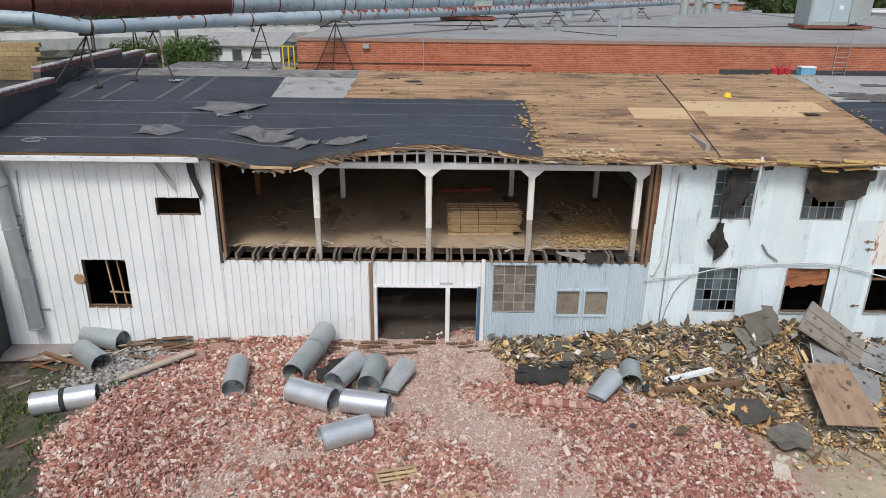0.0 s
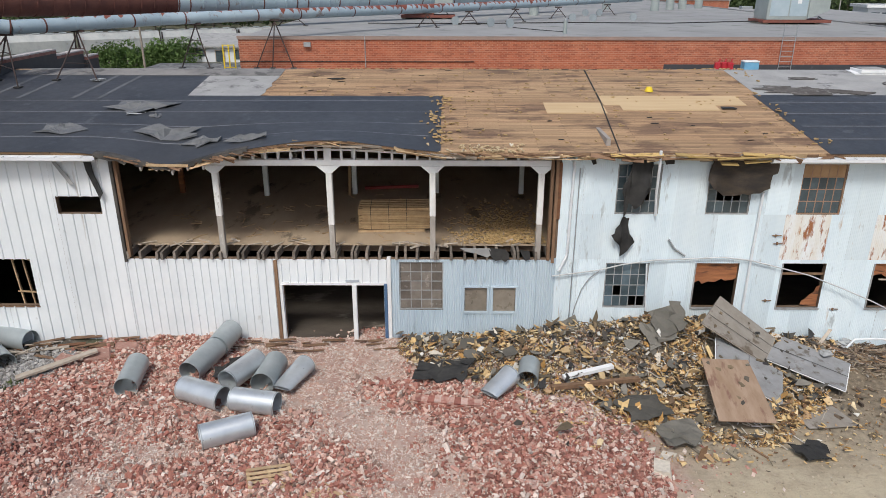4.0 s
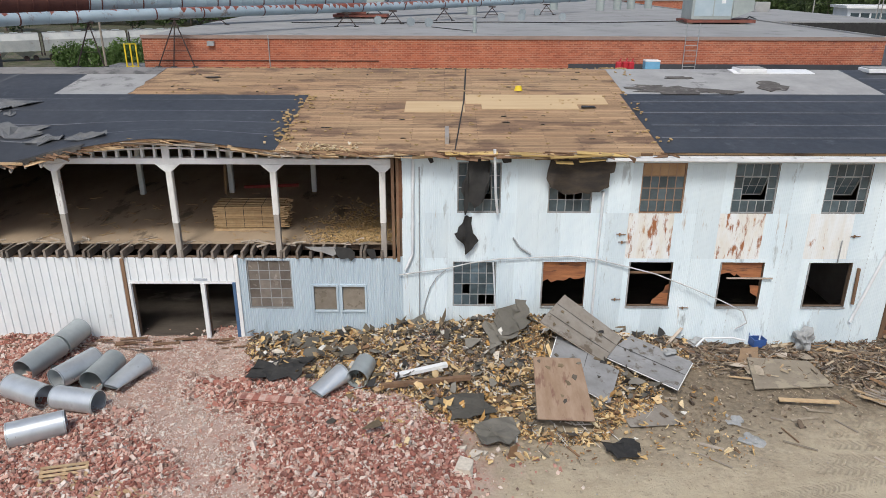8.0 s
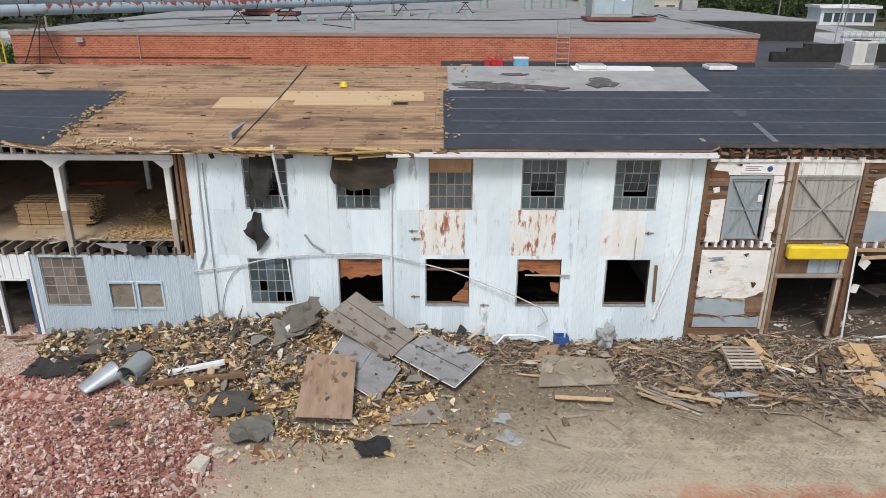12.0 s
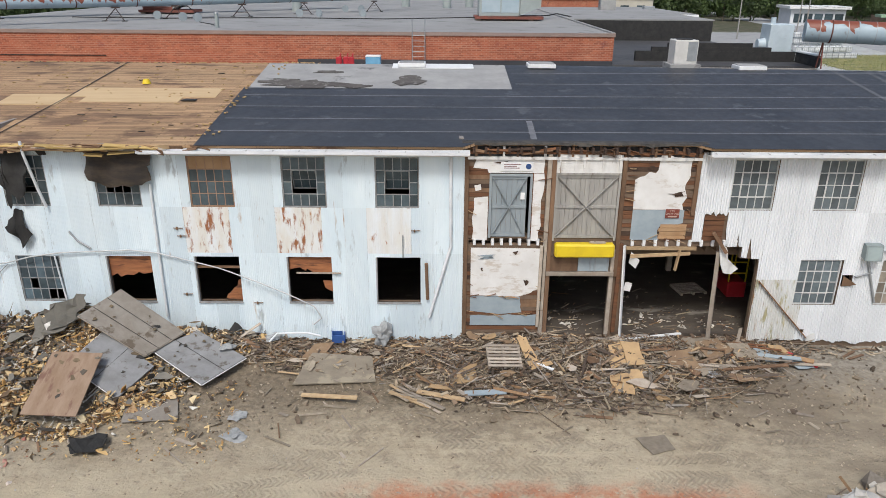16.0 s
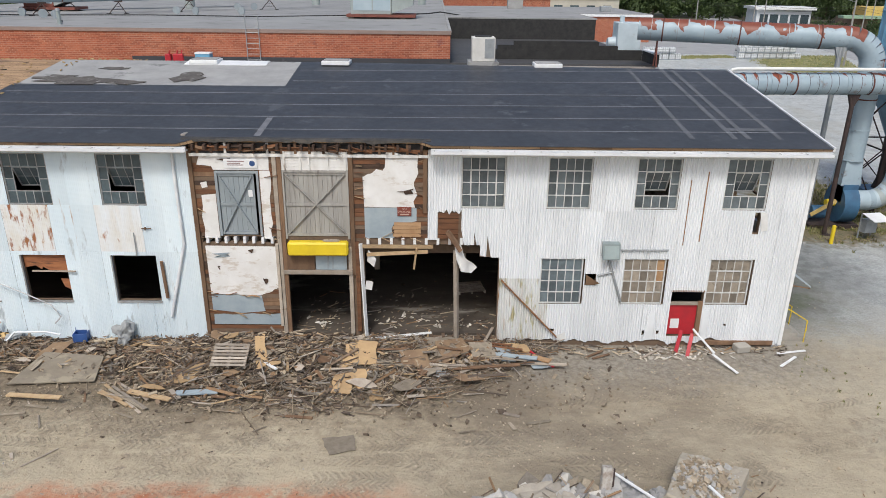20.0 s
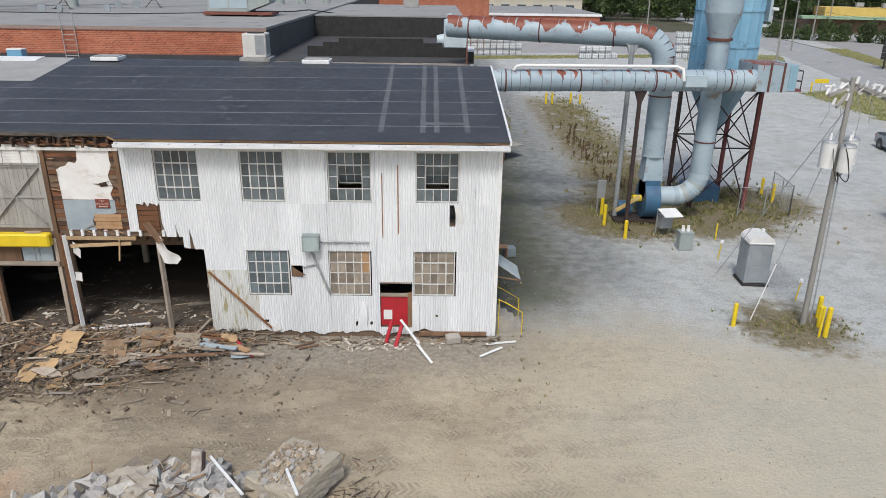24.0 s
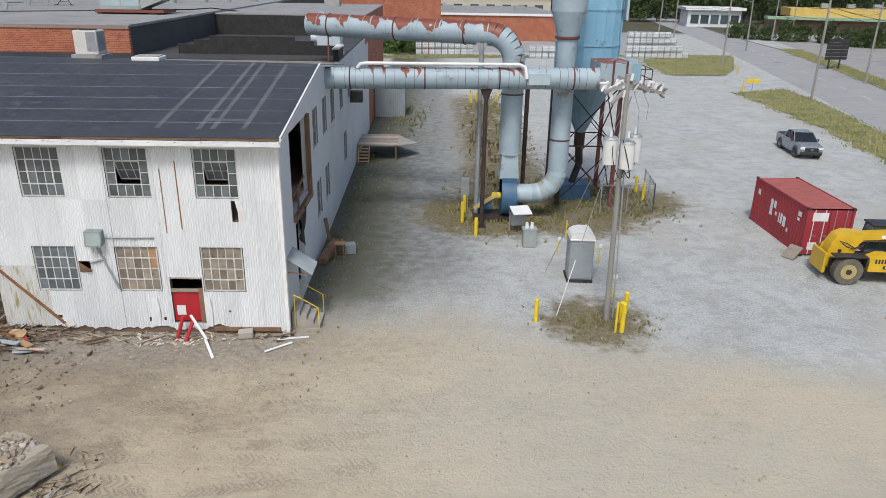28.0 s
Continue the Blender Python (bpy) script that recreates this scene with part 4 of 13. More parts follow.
for k, y in enumerate((8.4, 11.4, 20.0)):
    w = thing("window_%d" % (22 + k), "dark steel window low in the end wall", "window", kind="structure")
    part("window_frame", Geo().box(X1 - 0.02, X1 + 0.03, y, y + 0.06, 1.9, 3.7).box(X1 - 0.02, X1 + 0.03, y + 1.24, y + 1.3, 1.9, 3.7).box(X1 - 0.02, X1 + 0.03, y + 0.06, y + 1.24, 2.8, 2.86), STEEL_SASH, w)
    part("pane", Geo().box(X1 - 0.1, X1 - 0.09, y, y + 1.3, 1.9, 3.7), PANE, w)


def torn_panel(name, pts, y, material, label, cat="board", thick=0.025, parent=None):
    """A flat board in the wall's plane with an uneven outline (x, z)."""
    g = Geo().prism([(x, z) for x, z in pts], -thick, 0, Matrix.Translation((0, y, 0)) @ Matrix.Rotation(radians(90), 4, "X"))
    if parent:
        return part(name, g, material, parent, label)
    return solo(name, g, material, label, cat, kind="structure" if cat == "trim" else "")


def rough_line(a, b, n, amp, r=rnd):
    """Points from a to b with an uneven course between."""
    out = []
    for i in range(n + 1):
        k = i / n
        j = 0 if i in (0, n) else amp
        out.append((a[0] + (b[0] - a[0]) * k + r.uniform(-j, j), a[1] + (b[1] - a[1]) * k + r.uniform(-j, j)))
    return out


# broken boards in the empty window openings
torn_panel("broken_board", [(12.06, 3.6), (12.06, 2.75)] + rough_line((12.06, 2.75), (13.66, 2.95), 8, 0.09)[1:] + [(13.66, 3.6)], 0.1, BOARD_ORANGE, "orange plywood with a ragged lower edge in a window opening")
torn_panel("broken_board", [(16.86, 1.8), (16.86, 2.65)] + rough_line((16.86, 2.65), (16.25, 1.85), 7, 0.08)[1:], 0.1, BOARD_ORANGE, "splintered orange board in a window opening")
torn_panel("broken_board", [(18.68, 3.6), (18.68, 3.05)] + rough_line((18.68, 3.05), (20.25, 2.95), 9, 0.1)[1:] + [(20.25, 3.6)], 0.1, BOARD_ORANGE, "peeling brown board hanging in a window opening")
torn_panel("broken_board", [(20.25, 2.15), (20.25, 2.6), (19.9, 2.62), (19.98, 2.3)], 0.1, BOARD_ORANGE, "splintered orange board in a window opening")
solo("window_rail", Geo().box(15.3, 16.86, 0.03, 0.08, 3.12, 3.2), OLD_WOOD, "rusty brown rail across an empty window", "rail")
solo("window_rail", Geo().beam((15.75 + 3.2, 0.02, 2.95), (20.6, -0.12, 3.0), 0.05, 0.05), GREY_WOOD, "loose grey stick across an empty window", "rail")
# studs seen through the hole in the white wall
st = thing("wall_studs", "pale bare studs behind a hole in the white wall", "framing")
for a, b in (((-13.35, 0.3, 1.7), (-13.5, 0.3, 3.75)), ((-12.95, 0.3, 1.7), (-13.1, 0.3, 3.75)), ((-13.5, 0.28, 2.25), (-12.5, 0.28, 2.2)), ((-13.2, 0.28, 3.7), (-12.5, 0.28, 3.4))):
    part("stud", Geo().beam(a, b, 0.07, 0.05), PALE_WOOD, st)
for a, b, c, d in ((-14.27, -12.6, 1.72, 1.77), (42.48, 43.74, 2.3, 2.36)):
    solo("opening_edge", Geo().box(a, b, -0.05, 0.05, c, d), OLD_WOOD, "dark bent edge of a wall opening", "trim", kind="structure")
for x in (LO_X[1], LO_X[2], LO_X[3], LO_X[4]):
    solo("window_sill", Geo().box(x - 0.03, x + WIN + 0.08, -0.07, 0.06, 1.73, 1.78).box(x - 0.03, x + 0.02, -0.05, 0.06, 1.78, 3.6), STEEL_SASH, "rusty steel sill of an empty window", "trim", kind="structure")

# ---- torn-open storey: posts, beam, joists ----
POST_W = mat("flaking_white_paint", (0.74, 0.74, 0.72), (0.62, 0.61, 0.58), 3.0, 0.6, bump=0.2, c3=(0.30, 0.25, 0.2), s3=4.0, t3=0.6, stretch=(1, 1, 0.35))
POST_BARE = mat("bare_grey_post", (0.30, 0.27, 0.24), (0.42, 0.39, 0.35), 3.0, 0.85, bump=0.25, c3=(0.55, 0.54, 0.5), s3=3.0, t3=0.6, stretch=(1, 1, 0.3))
TORN_DARK = mat("dark_torn_roofing", (0.03, 0.029, 0.028), (0.07, 0.062, 0.052), 3.0, 0.85, bump=0.3, vary=0.3)
ob = thing("timber_front", "white-painted posts and beam across the torn-open storey", "framing")
for x in (-5.42, -1.37, 2.31, 6.18):
    z_ = FLOOR2 + rnd.uniform(0.9, 1.3)
    part("post", Geo().box(x - 0.1, x + 0.1, 0.03, 0.23, 3.72, z_, c=0.012), POST_BARE, ob, "grey post foot with the paint worn off")
    part("post", Geo().box(x - 0.11, x + 0.11, 0.02, 0.24, z_, 7.0, c=0.02), POST_W, ob)
    part("capital", Geo().add([(x - 0.12, 0.0, 6.98), (x + 0.12, 0.0, 6.98), (x + 0.42, 0.0, 7.24), (x - 0.42, 0.0, 7.24), (x - 0.12, 0.26, 6.98), (x + 0.12, 0.26, 6.98), (x + 0.42, 0.26, 7.24), (x - 0.42, 0.26, 7.24)], [(0, 1, 2, 3), (7, 6, 5, 4), (0, 4, 5, 1), (1, 5, 6, 2), (2, 6, 7, 3), (3, 7, 4, 0)]), TRIM_WHITE, ob)
part("beam", Geo().box(-5.85, 6.55, 0.0, 0.28, 7.24, 7.46, c=0.02), TRIM_WHITE, ob)
for k in range(26):
    x = -4.9 + k * 0.445
    top = roof_z(x, 0.1) - 0.12
    if top - 7.46 > 0.06:
        part("stud", Geo().box(x - 0.04, x + 0.04, 0.05, 0.22, 7.46, top), TRIM_WHITE, ob)
for k in range(18):
    xa, xb = -4.6 + k * 0.45, -4.15 + k * 0.45
    za, zb = 7.46 + 0.55 * (roof_z(xa, 0.1) - 7.6), 7.46 + 0.55 * (roof_z(xb, 0.1) - 7.6)
    part("rail", Geo().beam((xa, 0.02, za), (xb, 0.02, zb), 0.05, 0.07), TRIM_WHITE, ob)
part("post", Geo().box(-1.5, -1.24, -0.02, 0.0, 7.3, 8.15), TRIM_WHITE, ob)
# torn strips of decking along the eave
for k in range(60):
    x = rnd.uniform(-8.2, 8.2)
    z = roof_z(x, -0.4)
    a = rnd.uniform(-0.35, 0.35)
    L = rnd.uniform(0.4, 1.8)
    solo("splintered_board", Geo().beam((x, -0.5 + rnd.uniform(-0.1, 0.25), z - 0.1 + rnd.uniform(-0.12, 0.1)), (x + L, -0.55 + rnd.uniform(-0.1, 0.2), roof_z(x + L, -0.4) - 0.12 + a * 0.35), rnd.uniform(0.05, 0.12), 0.025, rnd.uniform(0, 3)), rnd.choice((PALE_WOOD, GREY_WOOD, PALE_WOOD)), "splintered pale roof board along the torn eave", "board", group="torn eave boards")
for k in range(34):
    x = rnd.uniform(7.5, 16.0)
    L = rnd.uniform(0.5, 2.2)
    solo("splintered_board", Geo().beam((x, -0.55 + rnd.uniform(-0.1, 0.15), 7.72 + rnd.uniform(-0.1, 0.1)), (min(x + L, 16.2), -0.6 + rnd.uniform(-0.1, 0.1), 7.72 + rnd.uniform(-0.12, 0.1)), rnd.uniform(0.08, 0.2), 0.025, rnd.uniform(0, 3)), rnd.choice((PALE_WOOD, GREY_WOOD, OLD_WOOD, OLD_WOOD)), "splintered brown roof board along the torn eave", "board", group="torn eave boards")
OCHRE_B = mat("ochre_roof_board", (0.50, 0.36, 0.14), (0.40, 0.27, 0.10), 3.0, 0.9, bump=0.2, vary=0.25)
for x0, x1, z0, z1, y in ((11.0, 13.4, 7.78, 7.72, -0.66), (12.0, 14.1, 7.70, 7.80, -0.7), (12.2, 12.8, 7.52, 7.48, -0.62), (13.0, 13.9, 7.55, 7.62, -0.6), (12.9, 14.7, 7.86, 7.74, -0.62), (10.6, 12.1, 7.84, 7.74, -0.64), (8.4, 10.2, 7.8, 7.82, -0.62)):
    solo("ochre_board", Geo().beam((x0, y, z0), (x1, y + 0.04, z1), 0.17, 0.03, 0.3), OCHRE_B, "ochre roof board hanging over the torn eave", "board", group="ochre eave boards")
# black membrane edge and dark splinters hanging along the torn eave
tm = thing("torn_membrane_edge", "black roof membrane torn along the sagging eave", "roofing")
for xa, xb in ((-9.3, -7.9), (-8.0, -6.4), (-6.5, -5.1), (-5.2, -4.0), (25.0, 26.6), (26.5, 28.6), (28.5, 30.6), (30.5, 33.5)):
    g, n = Geo(), 12
    for k in range(n + 1):
        x = xa + (xb - xa) * k / n
        z = roof_z(x, -0.45) + 0.03
        d = 0.06 + 0.22 * abs(noise.noise((x * 3.1, 4.4, 0))) + 0.05 * rnd.random()
        y = -0.56 - 0.06 * noise.noise((x * 2.0, 1.0, 5))
        if x > 20:
            y, d = -0.17 + 0.05 * noise.noise((x * 2.0, 1.0, 5)), d * 0.55
            z = roof_z(x, y) + 0.03
        g.v += [(x, y + 0.3, z + 0.02), (x, y, z), (x, y - 0.03, z - d), (x, y - 0.015, z - d), (x, y + 0.015, z - 0.015), (x, y + 0.3, z - 0.01)]
    for k in range(n):
        a, b = 6 * k, 6 * k + 6
        g.f += [(a + q, a + (q + 1) % 6, b + (q + 1) % 6, b + q) for q in range(6)]
    part("membrane_strip", g, TORN_DARK, tm)
g = Geo()
for k in range(150):
    x = rnd.choice((rnd.uniform(-9.0, -4.2), rnd.uniform(2.2, 8.8), rnd.uniform(-4.2, 16.0)))
    z = roof_z(x, -0.45)
    a, L = rnd.uniform(-0.5, 0.5), rnd.uniform(0.15, 0.8)
    y = -0.5 + rnd.uniform(-0.12, 0.2)
    g.beam((x, y, z - 0.03), (x + L * math.cos(a), y - rnd.uniform(0, 0.15), z - 0.05 - abs(L * math.sin(a)) * 0.6), rnd.uniform(0.02, 0.09), 0.02, rnd.uniform(0, 3))
solo("eave_splinter_rubble", g, OLD_WOOD, "dark splinters and laths along the torn eave", "debris", kind="stuff")
g = Geo()
for k in range(90):
    x, y = rnd.gauss(4.0, 0.7), rnd.gauss(-0.35, 0.25)
    g.prism(ragged(5, rnd.uniform(0.03, 0.15), rnd.uniform(0.02, 0.07)), 0, 0.03, pose(x, max(-0.5, y), roof_z(x, max(-0.5, y)) + 0.02 + 0.05 * rnd.random(), rnd.uniform(-40, 40), rnd.uniform(-40, 40), rnd.uniform(0, 360)))
solo("eave_foam_rubble", g, mat("pale_foam_rubble", (0.52, 0.42, 0.27), (0.42, 0.31, 0.17), 5.0, 0.9, c3=(0.6, 0.57, 0.5), s3=3, t3=0.55), "pale foam crumbs heaped on the torn eave", "debris", kind="stuff")
# joists at the cut floor edge
fj = thing("cut_floor_joists", "dark floor joists cut off along the torn-open storey", "framing")
jm = Geo().box(-0.045, 0.045, -0.1, 0.8, 3.725, FLOOR2 - 0.065).mesh("joist", mat("sooty_joist", (0.15, 0.125, 0.10), (0.24, 0.21, 0.18), 3.0, 0.9, bump=0.3, vary=0.4))
for k in range(37):
    part("joist", jm, None, fj, m=pose(-8.85 + k * 0.425, rnd.uniform(-0.06, 0.06), 0, 0, rnd.uniform(-3, 3), rnd.uniform(-2, 2)))
part("ledger", Geo().box(-9.05, 6.66, 0.82, 0.88, 3.72, FLOOR2 - 0.065), SHEATH, fj)
for x, z0, z1, mt in ((-9.02, 3.6, 7.75, TORN_DARK), (-8.86, 3.8, 7.6, OLD_WOOD), (6.72, 3.6, 7.6, OLD_WOOD), (6.55, 3.7, 7.5, OLD_WOOD), (6.83, 5.3, 7.4, PLANKS)):
    solo("jamb_timber", Geo().box(x - 0.055, x + 0.055, -0.08, 0.14, z0, z1, c=0.01), mt, "split brown timber at the edge of the torn opening", "timber", group="torn opening timbers")
solo("floor_edge_debris", (lambda g: [g.beam((x := rnd.uniform(-8.8, 6.4), rnd.uniform(0.35, 0.8), FLOOR2 + 0.03), (x + rnd.uniform(-0.7, 0.7), rnd.uniform(0.1, 1.1), FLOOR2 + rnd.uniform(0.0, 0.1)), rnd.uniform(0.03, 0.08), 0.02, rnd.uniform(0, 3)) for _ in range(46)] and g)(Geo()), GREY_WOOD, "broken laths strewn along the cut floor edge", "debris", kind="stuff")
# hanging rafter ends left of the beam
for k in range(6):
    x = -8.5 + k * 0.55
    solo("rafter_end", Geo().beam((x, 0.5, roof_z(x, 0.5) - 0.25), (x + 0.06, -0.25, roof_z(x, -0.3) - 0.28 - 0.1 * (k % 2)), 0.06, 0.16), TRIM_WHITE, "white rafter end hanging under the sagging roof", "rafter", group="hanging rafter ends")

# ---- upper room ----
for x, y, mt in ((-5.4, 6.9, TRIM_WHITE), (-1.4, 7.2, TRIM_WHITE), (2.37, 7.4, TRIM_WHITE), (6.28, 7.3, TRIM_WHITE), (-9.4, 7.3, BOARD_ORANGE), (-5.4, 13.5, GREY_WOOD), (2.4, 13.5, GREY_WOOD), (-13.2, 7.2, GREY_WOOD)):
    p = thing("interior_post", "painted timber post on the upper floor", "post", group="upper room posts", m=pose(x, y, FLOOR2))
    h = roof_z(x, y) - 0.36 - FLOOR2
    part("shaft", Geo().box(-0.11, 0.11, -0.11, 0.11, 0, h - 0.2, c=0.02), mt, p)
    part("capital", Geo().box(-0.4, 0.4, -0.13, 0.13, h - 0.2, h), mt, p)
for y in (6.9, 13.4):
    solo("ceiling_beam", Geo().box(-14, 8.3, y - 0.12, y + 0.12, roof_z(20, y) - 0.62, roof_z(20, y) - 0.36), INNER, "dim beam under the upper ceiling", "beam", group="upper ceiling beams")
lath = thing("lath_bundle", "strapped stack of thin tan laths on bearers", "lumber", m=pose(-0.65, 1.95, FLOOR2, 0, 0, 3))
LATH = mat("tan_lath", (0.46, 0.33, 0.18), (0.38, 0.25, 0.13), 5.0, 0.85, bump=0.2, vary=0.25)
lm = Geo().box(0, 2.75, -0.024, 0.024, -0.016, 0.016).mesh("lath", LATH)
for j in range(24):
    for i in range(6):
        part("lath", lm, None, lath, m=pose(rnd.uniform(0, 0.06) + (0.2 * rnd.random() if rnd.random() < 0.4 else 0), 0.03 + i * (1.15 / 5) if j in (0, 23) else (0.0, 0.06, 1.09, 1.15, 0.5, 0.8)[i], 0.12 + j * 0.036, 0, rnd.uniform(-0.4, 0.4), rnd.uniform(-0.6, 0.6)))
part("core", Geo().box(0.03, 2.7, 0.06, 1.1, 0.11, 0.93), LATH, lath)
for x in (0.5, 1.2, 1.9):
    part("strap", Geo().box(x, x + 0.02, -0.03, 1.18, 0.1, 0.11).box(x, x + 0.02, -0.035, -0.03, 0.1, 0.97).box(x, x + 0.02, -0.03, 1.18, 0.965, 0.97), BLACK_FELT, lath)
for x in (0.1, 2.3):
    part("bearer", Geo().box(x, x + 0.09, -0.05, 1.2, 0, 0.1), PALE_WOOD, lath)
part("bearer", Geo().box(0.0, 2.6, -0.06, 0.0, 0.0, 0.09), PALE_WOOD, lath)
CHIP = mat("tan_foam_bits", (0.45, 0.32, 0.15), (0.36, 0.24, 0.11), 6.0, 0.9)
g = Geo()
for k in range(1500):
    x = min(6.5, max(2.7, rnd.gauss(5.1, 0.9)))
    y = abs(rnd.gauss(0.4, 2.0)) + 0.62
    g.prism(ragged(5, rnd.uniform(0.03, 0.12), rnd.uniform(0.03, 0.08)), 0, 0.02, pose(x, y, FLOOR2 + 0.01 + rnd.random() * 0.08, rnd.uniform(-25, 25), rnd.uniform(-25, 25), rnd.uniform(0, 360)))
solo("foam_chips", g, CHIP, "tan foam chips strewn on the upper floor", "debris", kind="stuff")
g = Geo()
for k in range(70):
    x, y = rnd.uniform(-8.5, 2.5), rnd.uniform(0.8, 7)
    a = rnd.uniform(0, 6.28)
    L = rnd.uniform(0.15, 0.6)
    g.beam((x, y, FLOOR2 + 0.02), (x + L * math.cos(a), y + L * math.sin(a), FLOOR2 + 0.03), 0.05, 0.02)
solo("loose_laths", g, PALE_WOOD, "loose broken laths on the upper floor", "debris", kind="stuff")
solo("red_beam", Geo().beam((-1.0, 7.8, FLOOR2 + 0.1), (1.5, 8.1, FLOOR2 + 0.12), 0.12, 0.12), mat("dull_red_paint", (0.36, 0.05, 0.04), (0.28, 0.04, 0.03), 3.0, 0.7), "dull red beam lying on the upper floor", "beam")
solo("leaning_board", Geo().beam((-1.62, 6.95, FLOOR2), (-1.58, 7.05, FLOOR2 + 1.5), 0.12, 0.03), BOARD_TAN, "narrow tan board leaning on a post", "board")

# ---- trim: gutters, downpipes, conduits ----
PIPE_BR = mat("gutter_bracket_grey", (0.5, 0.52, 0.53), (0.4, 0.41, 0.42), 3, 0.5)
def gutter(x0, x1, z=7.66):
    g = Geo().add([(x, y, zz) for x in (x0, x1) for y, zz in ((-0.66, z + 0.02), (-0.66, z - 0.09), (-0.53, z - 0.11), (-0.52, z + 0.05), (-0.53, z + 0.05), (-0.54, z - 0.09), (-0.645, z - 0.08), (-0.645, z + 0.02))],
                  [(i, (i + 1) % 8, 8 + (i + 1) % 8, 8 + i) for i in range(8)] + [tuple(range(8))[::-1], tuple(range(8, 16))])
    gt = thing("gutter", "white metal eave gutter", "gutter", group="eave gutters")
    part("trough", g, GUTTER, gt)
    for k in range(int((x1 - x0) / 0.9) + 1):
        part("bracket", Geo().box(x0 + 0.1 + k * 0.9, x0 + 0.14 + k * 0.9, -0.668, -0.5, z + 0.02, z + 0.035), PIPE_BR, gt)
    solo("trim_fascia", Geo().box(x0, x1, -0.5, -0.44, z - 0.16, z + 0.06), TRIM_WHITE, "white fascia board under the eave", "trim", kind="structure")


gutter(-26.0, -9.3)
gutter(13.95, 25.25)
gutter(33.5, 47.15)
solo("trim_soffit", Geo().box(-26, -9.3, -0.44, -0.06, 7.52, 7.56).box(13.95, 25.2, -0.44, -0.06, 7.52, 7.56).box(33.5, 46.95, -0.44, -0.06, 7.52, 7.56), TRIM_WHITE, "white soffit under the eave", "trim", kind="structure")
PIPE_W = mat("white_pipe_paint", (0.72, 0.75, 0.77), (0.60, 0.63, 0.65), 2.0, 0.5, bump=0.05, c3=(0.4, 0.37, 0.33), s3=3.0, t3=0.68)
PIPE_G = mat("grey_conduit", (0.36, 0.38, 0.39), (0.28, 0.30, 0.31), 3.0, 0.5, metal=0.3)


COND_D = mat("dirty_pale_conduit", (0.56, 0.58, 0.59), (0.42, 0.43, 0.43), 3.0, 0.6, bump=0.05)


def pipe_on_wall(pts, r, name, label, material=PIPE_W, y=-0.1):
    pts = [p if len(p) == 3 else (p[0], y, p[1]) for p in pts]
    fine = []
    for a, b in zip(pts, pts[1:]):
        fine += [tuple(a[i] + (b[i] - a[i]) * k / 4 for i in range(3)) for k in range(4)]
    solo(name, Geo().pipe(fine + [pts[-1]], r, 10), material, label, "pipe", smooth=50)


pipe_on_wall([(6.95, 7.56), (7.27, 7.52), (7.29, 7.3), (7.26, 5.9), (7.24, 4.0), (7.2, 3.85), (7.02, 3.4), (6.96, 3.3)], 0.055, "downpipe", "white downpipe with a kinked foot on the wall")
pipe_on_wall([(7.5, 7.2), (7.47, 1.3)], 0.02, "conduit", "thin grey conduit on the wall", PIPE_G)
pipe_on_wall([(14.05, 6.35), (14.01, 3.74), (14.0, 1.2)], 0.05, "downpipe", "white straight downpipe on the wall")
pipe_on_wall([(24.62, 7.55), (24.62, 6.0), (24.65, 4.1), (24.3, 2.8), (23.86, 1.2)], 0.06, "downpipe", "white downpipe swung loose at its foot")
pipe_on_wall([(6.72, 3.11), (8.45, 3.36), (9.3, 3.58), (10.44, 3.76), (13.0, 3.88), (14.0, 3.76), (14.89, 3.53), (16.21, -0.2, 3.2), (17.6, -0.25, 2.66), (18.7, -0.32, 2.2), (19.6, -0.35, 1.75), (19.85, -0.3, 1.25), (19.5, -0.15, 0.9)], 0.024, "fallen_conduit", "loose pale grey conduit sagging across the wall", COND_D, y=-0.14)
pipe_on_wall([(10.1, -0.6, 7.95), (10.12, -0.58, 7.5), (10.2, -0.3, 6.27), (10.3, -0.15, 5.5)], 0.05, "hanging_pipe", "white pipe hanging from the torn eave")
pipe_on_wall([(7.57, 1.27), (7.68, 1.9), (7.87, 2.57), (8.12, 3.0), (8.45, 3.29)], 0.015, "loose_cable", "thin grey cable hanging on the wall", PIPE_G)
pipe_on_wall([(10.2, 3.6), (10.3, 2.2), (10.38, 1.4)], 0.03, "conduit", "white conduit leaning beside a window")
pipe_on_wall([(10.9, 4.57), (11.15, 4.2), (11.57, 3.92)], 0.035, "bent_stick", "bent grey strip on the wall", PIPE_G)
pipe_on_wall([(22.9, 4.5), (22.9, 3.6)], 0.02, "conduit", "short grey conduit stub", PIPE_G)
pipe_on_wall([(23.75, 3.4), (23.8, 1.95)], 0.06, "shutter_bar", "dark bar hung beside an empty window", OLD_WOOD)
pipe_on_wall([(40.3, 3.97), (42.15, 3.97)], 0.03, "conduit", "grey conduit running from a floodlight", PIPE_G)
pipe_on_wall([(40.0, 3.6), (40.6, 1.9)], 0.045, "conduit", "grey conduit slanting down the wall", PIPE_G)
pipe_on_wall([(39.65, 2.95), (40.25, 3.12)], 0.035, "conduit", "grey conduit stub below a floodlight", PIPE_G)
pipe_on_wall([(-15.9, 7.1), (-16.1, 3.9)], 0.02, "conduit", "thin grey conduit on the white wall", PIPE_G)
RUST_STRIP = mat("rust_strip", (0.17, 0.07, 0.028), (0.29, 0.145, 0.06), 4.0, 0.95, bump=0.2)
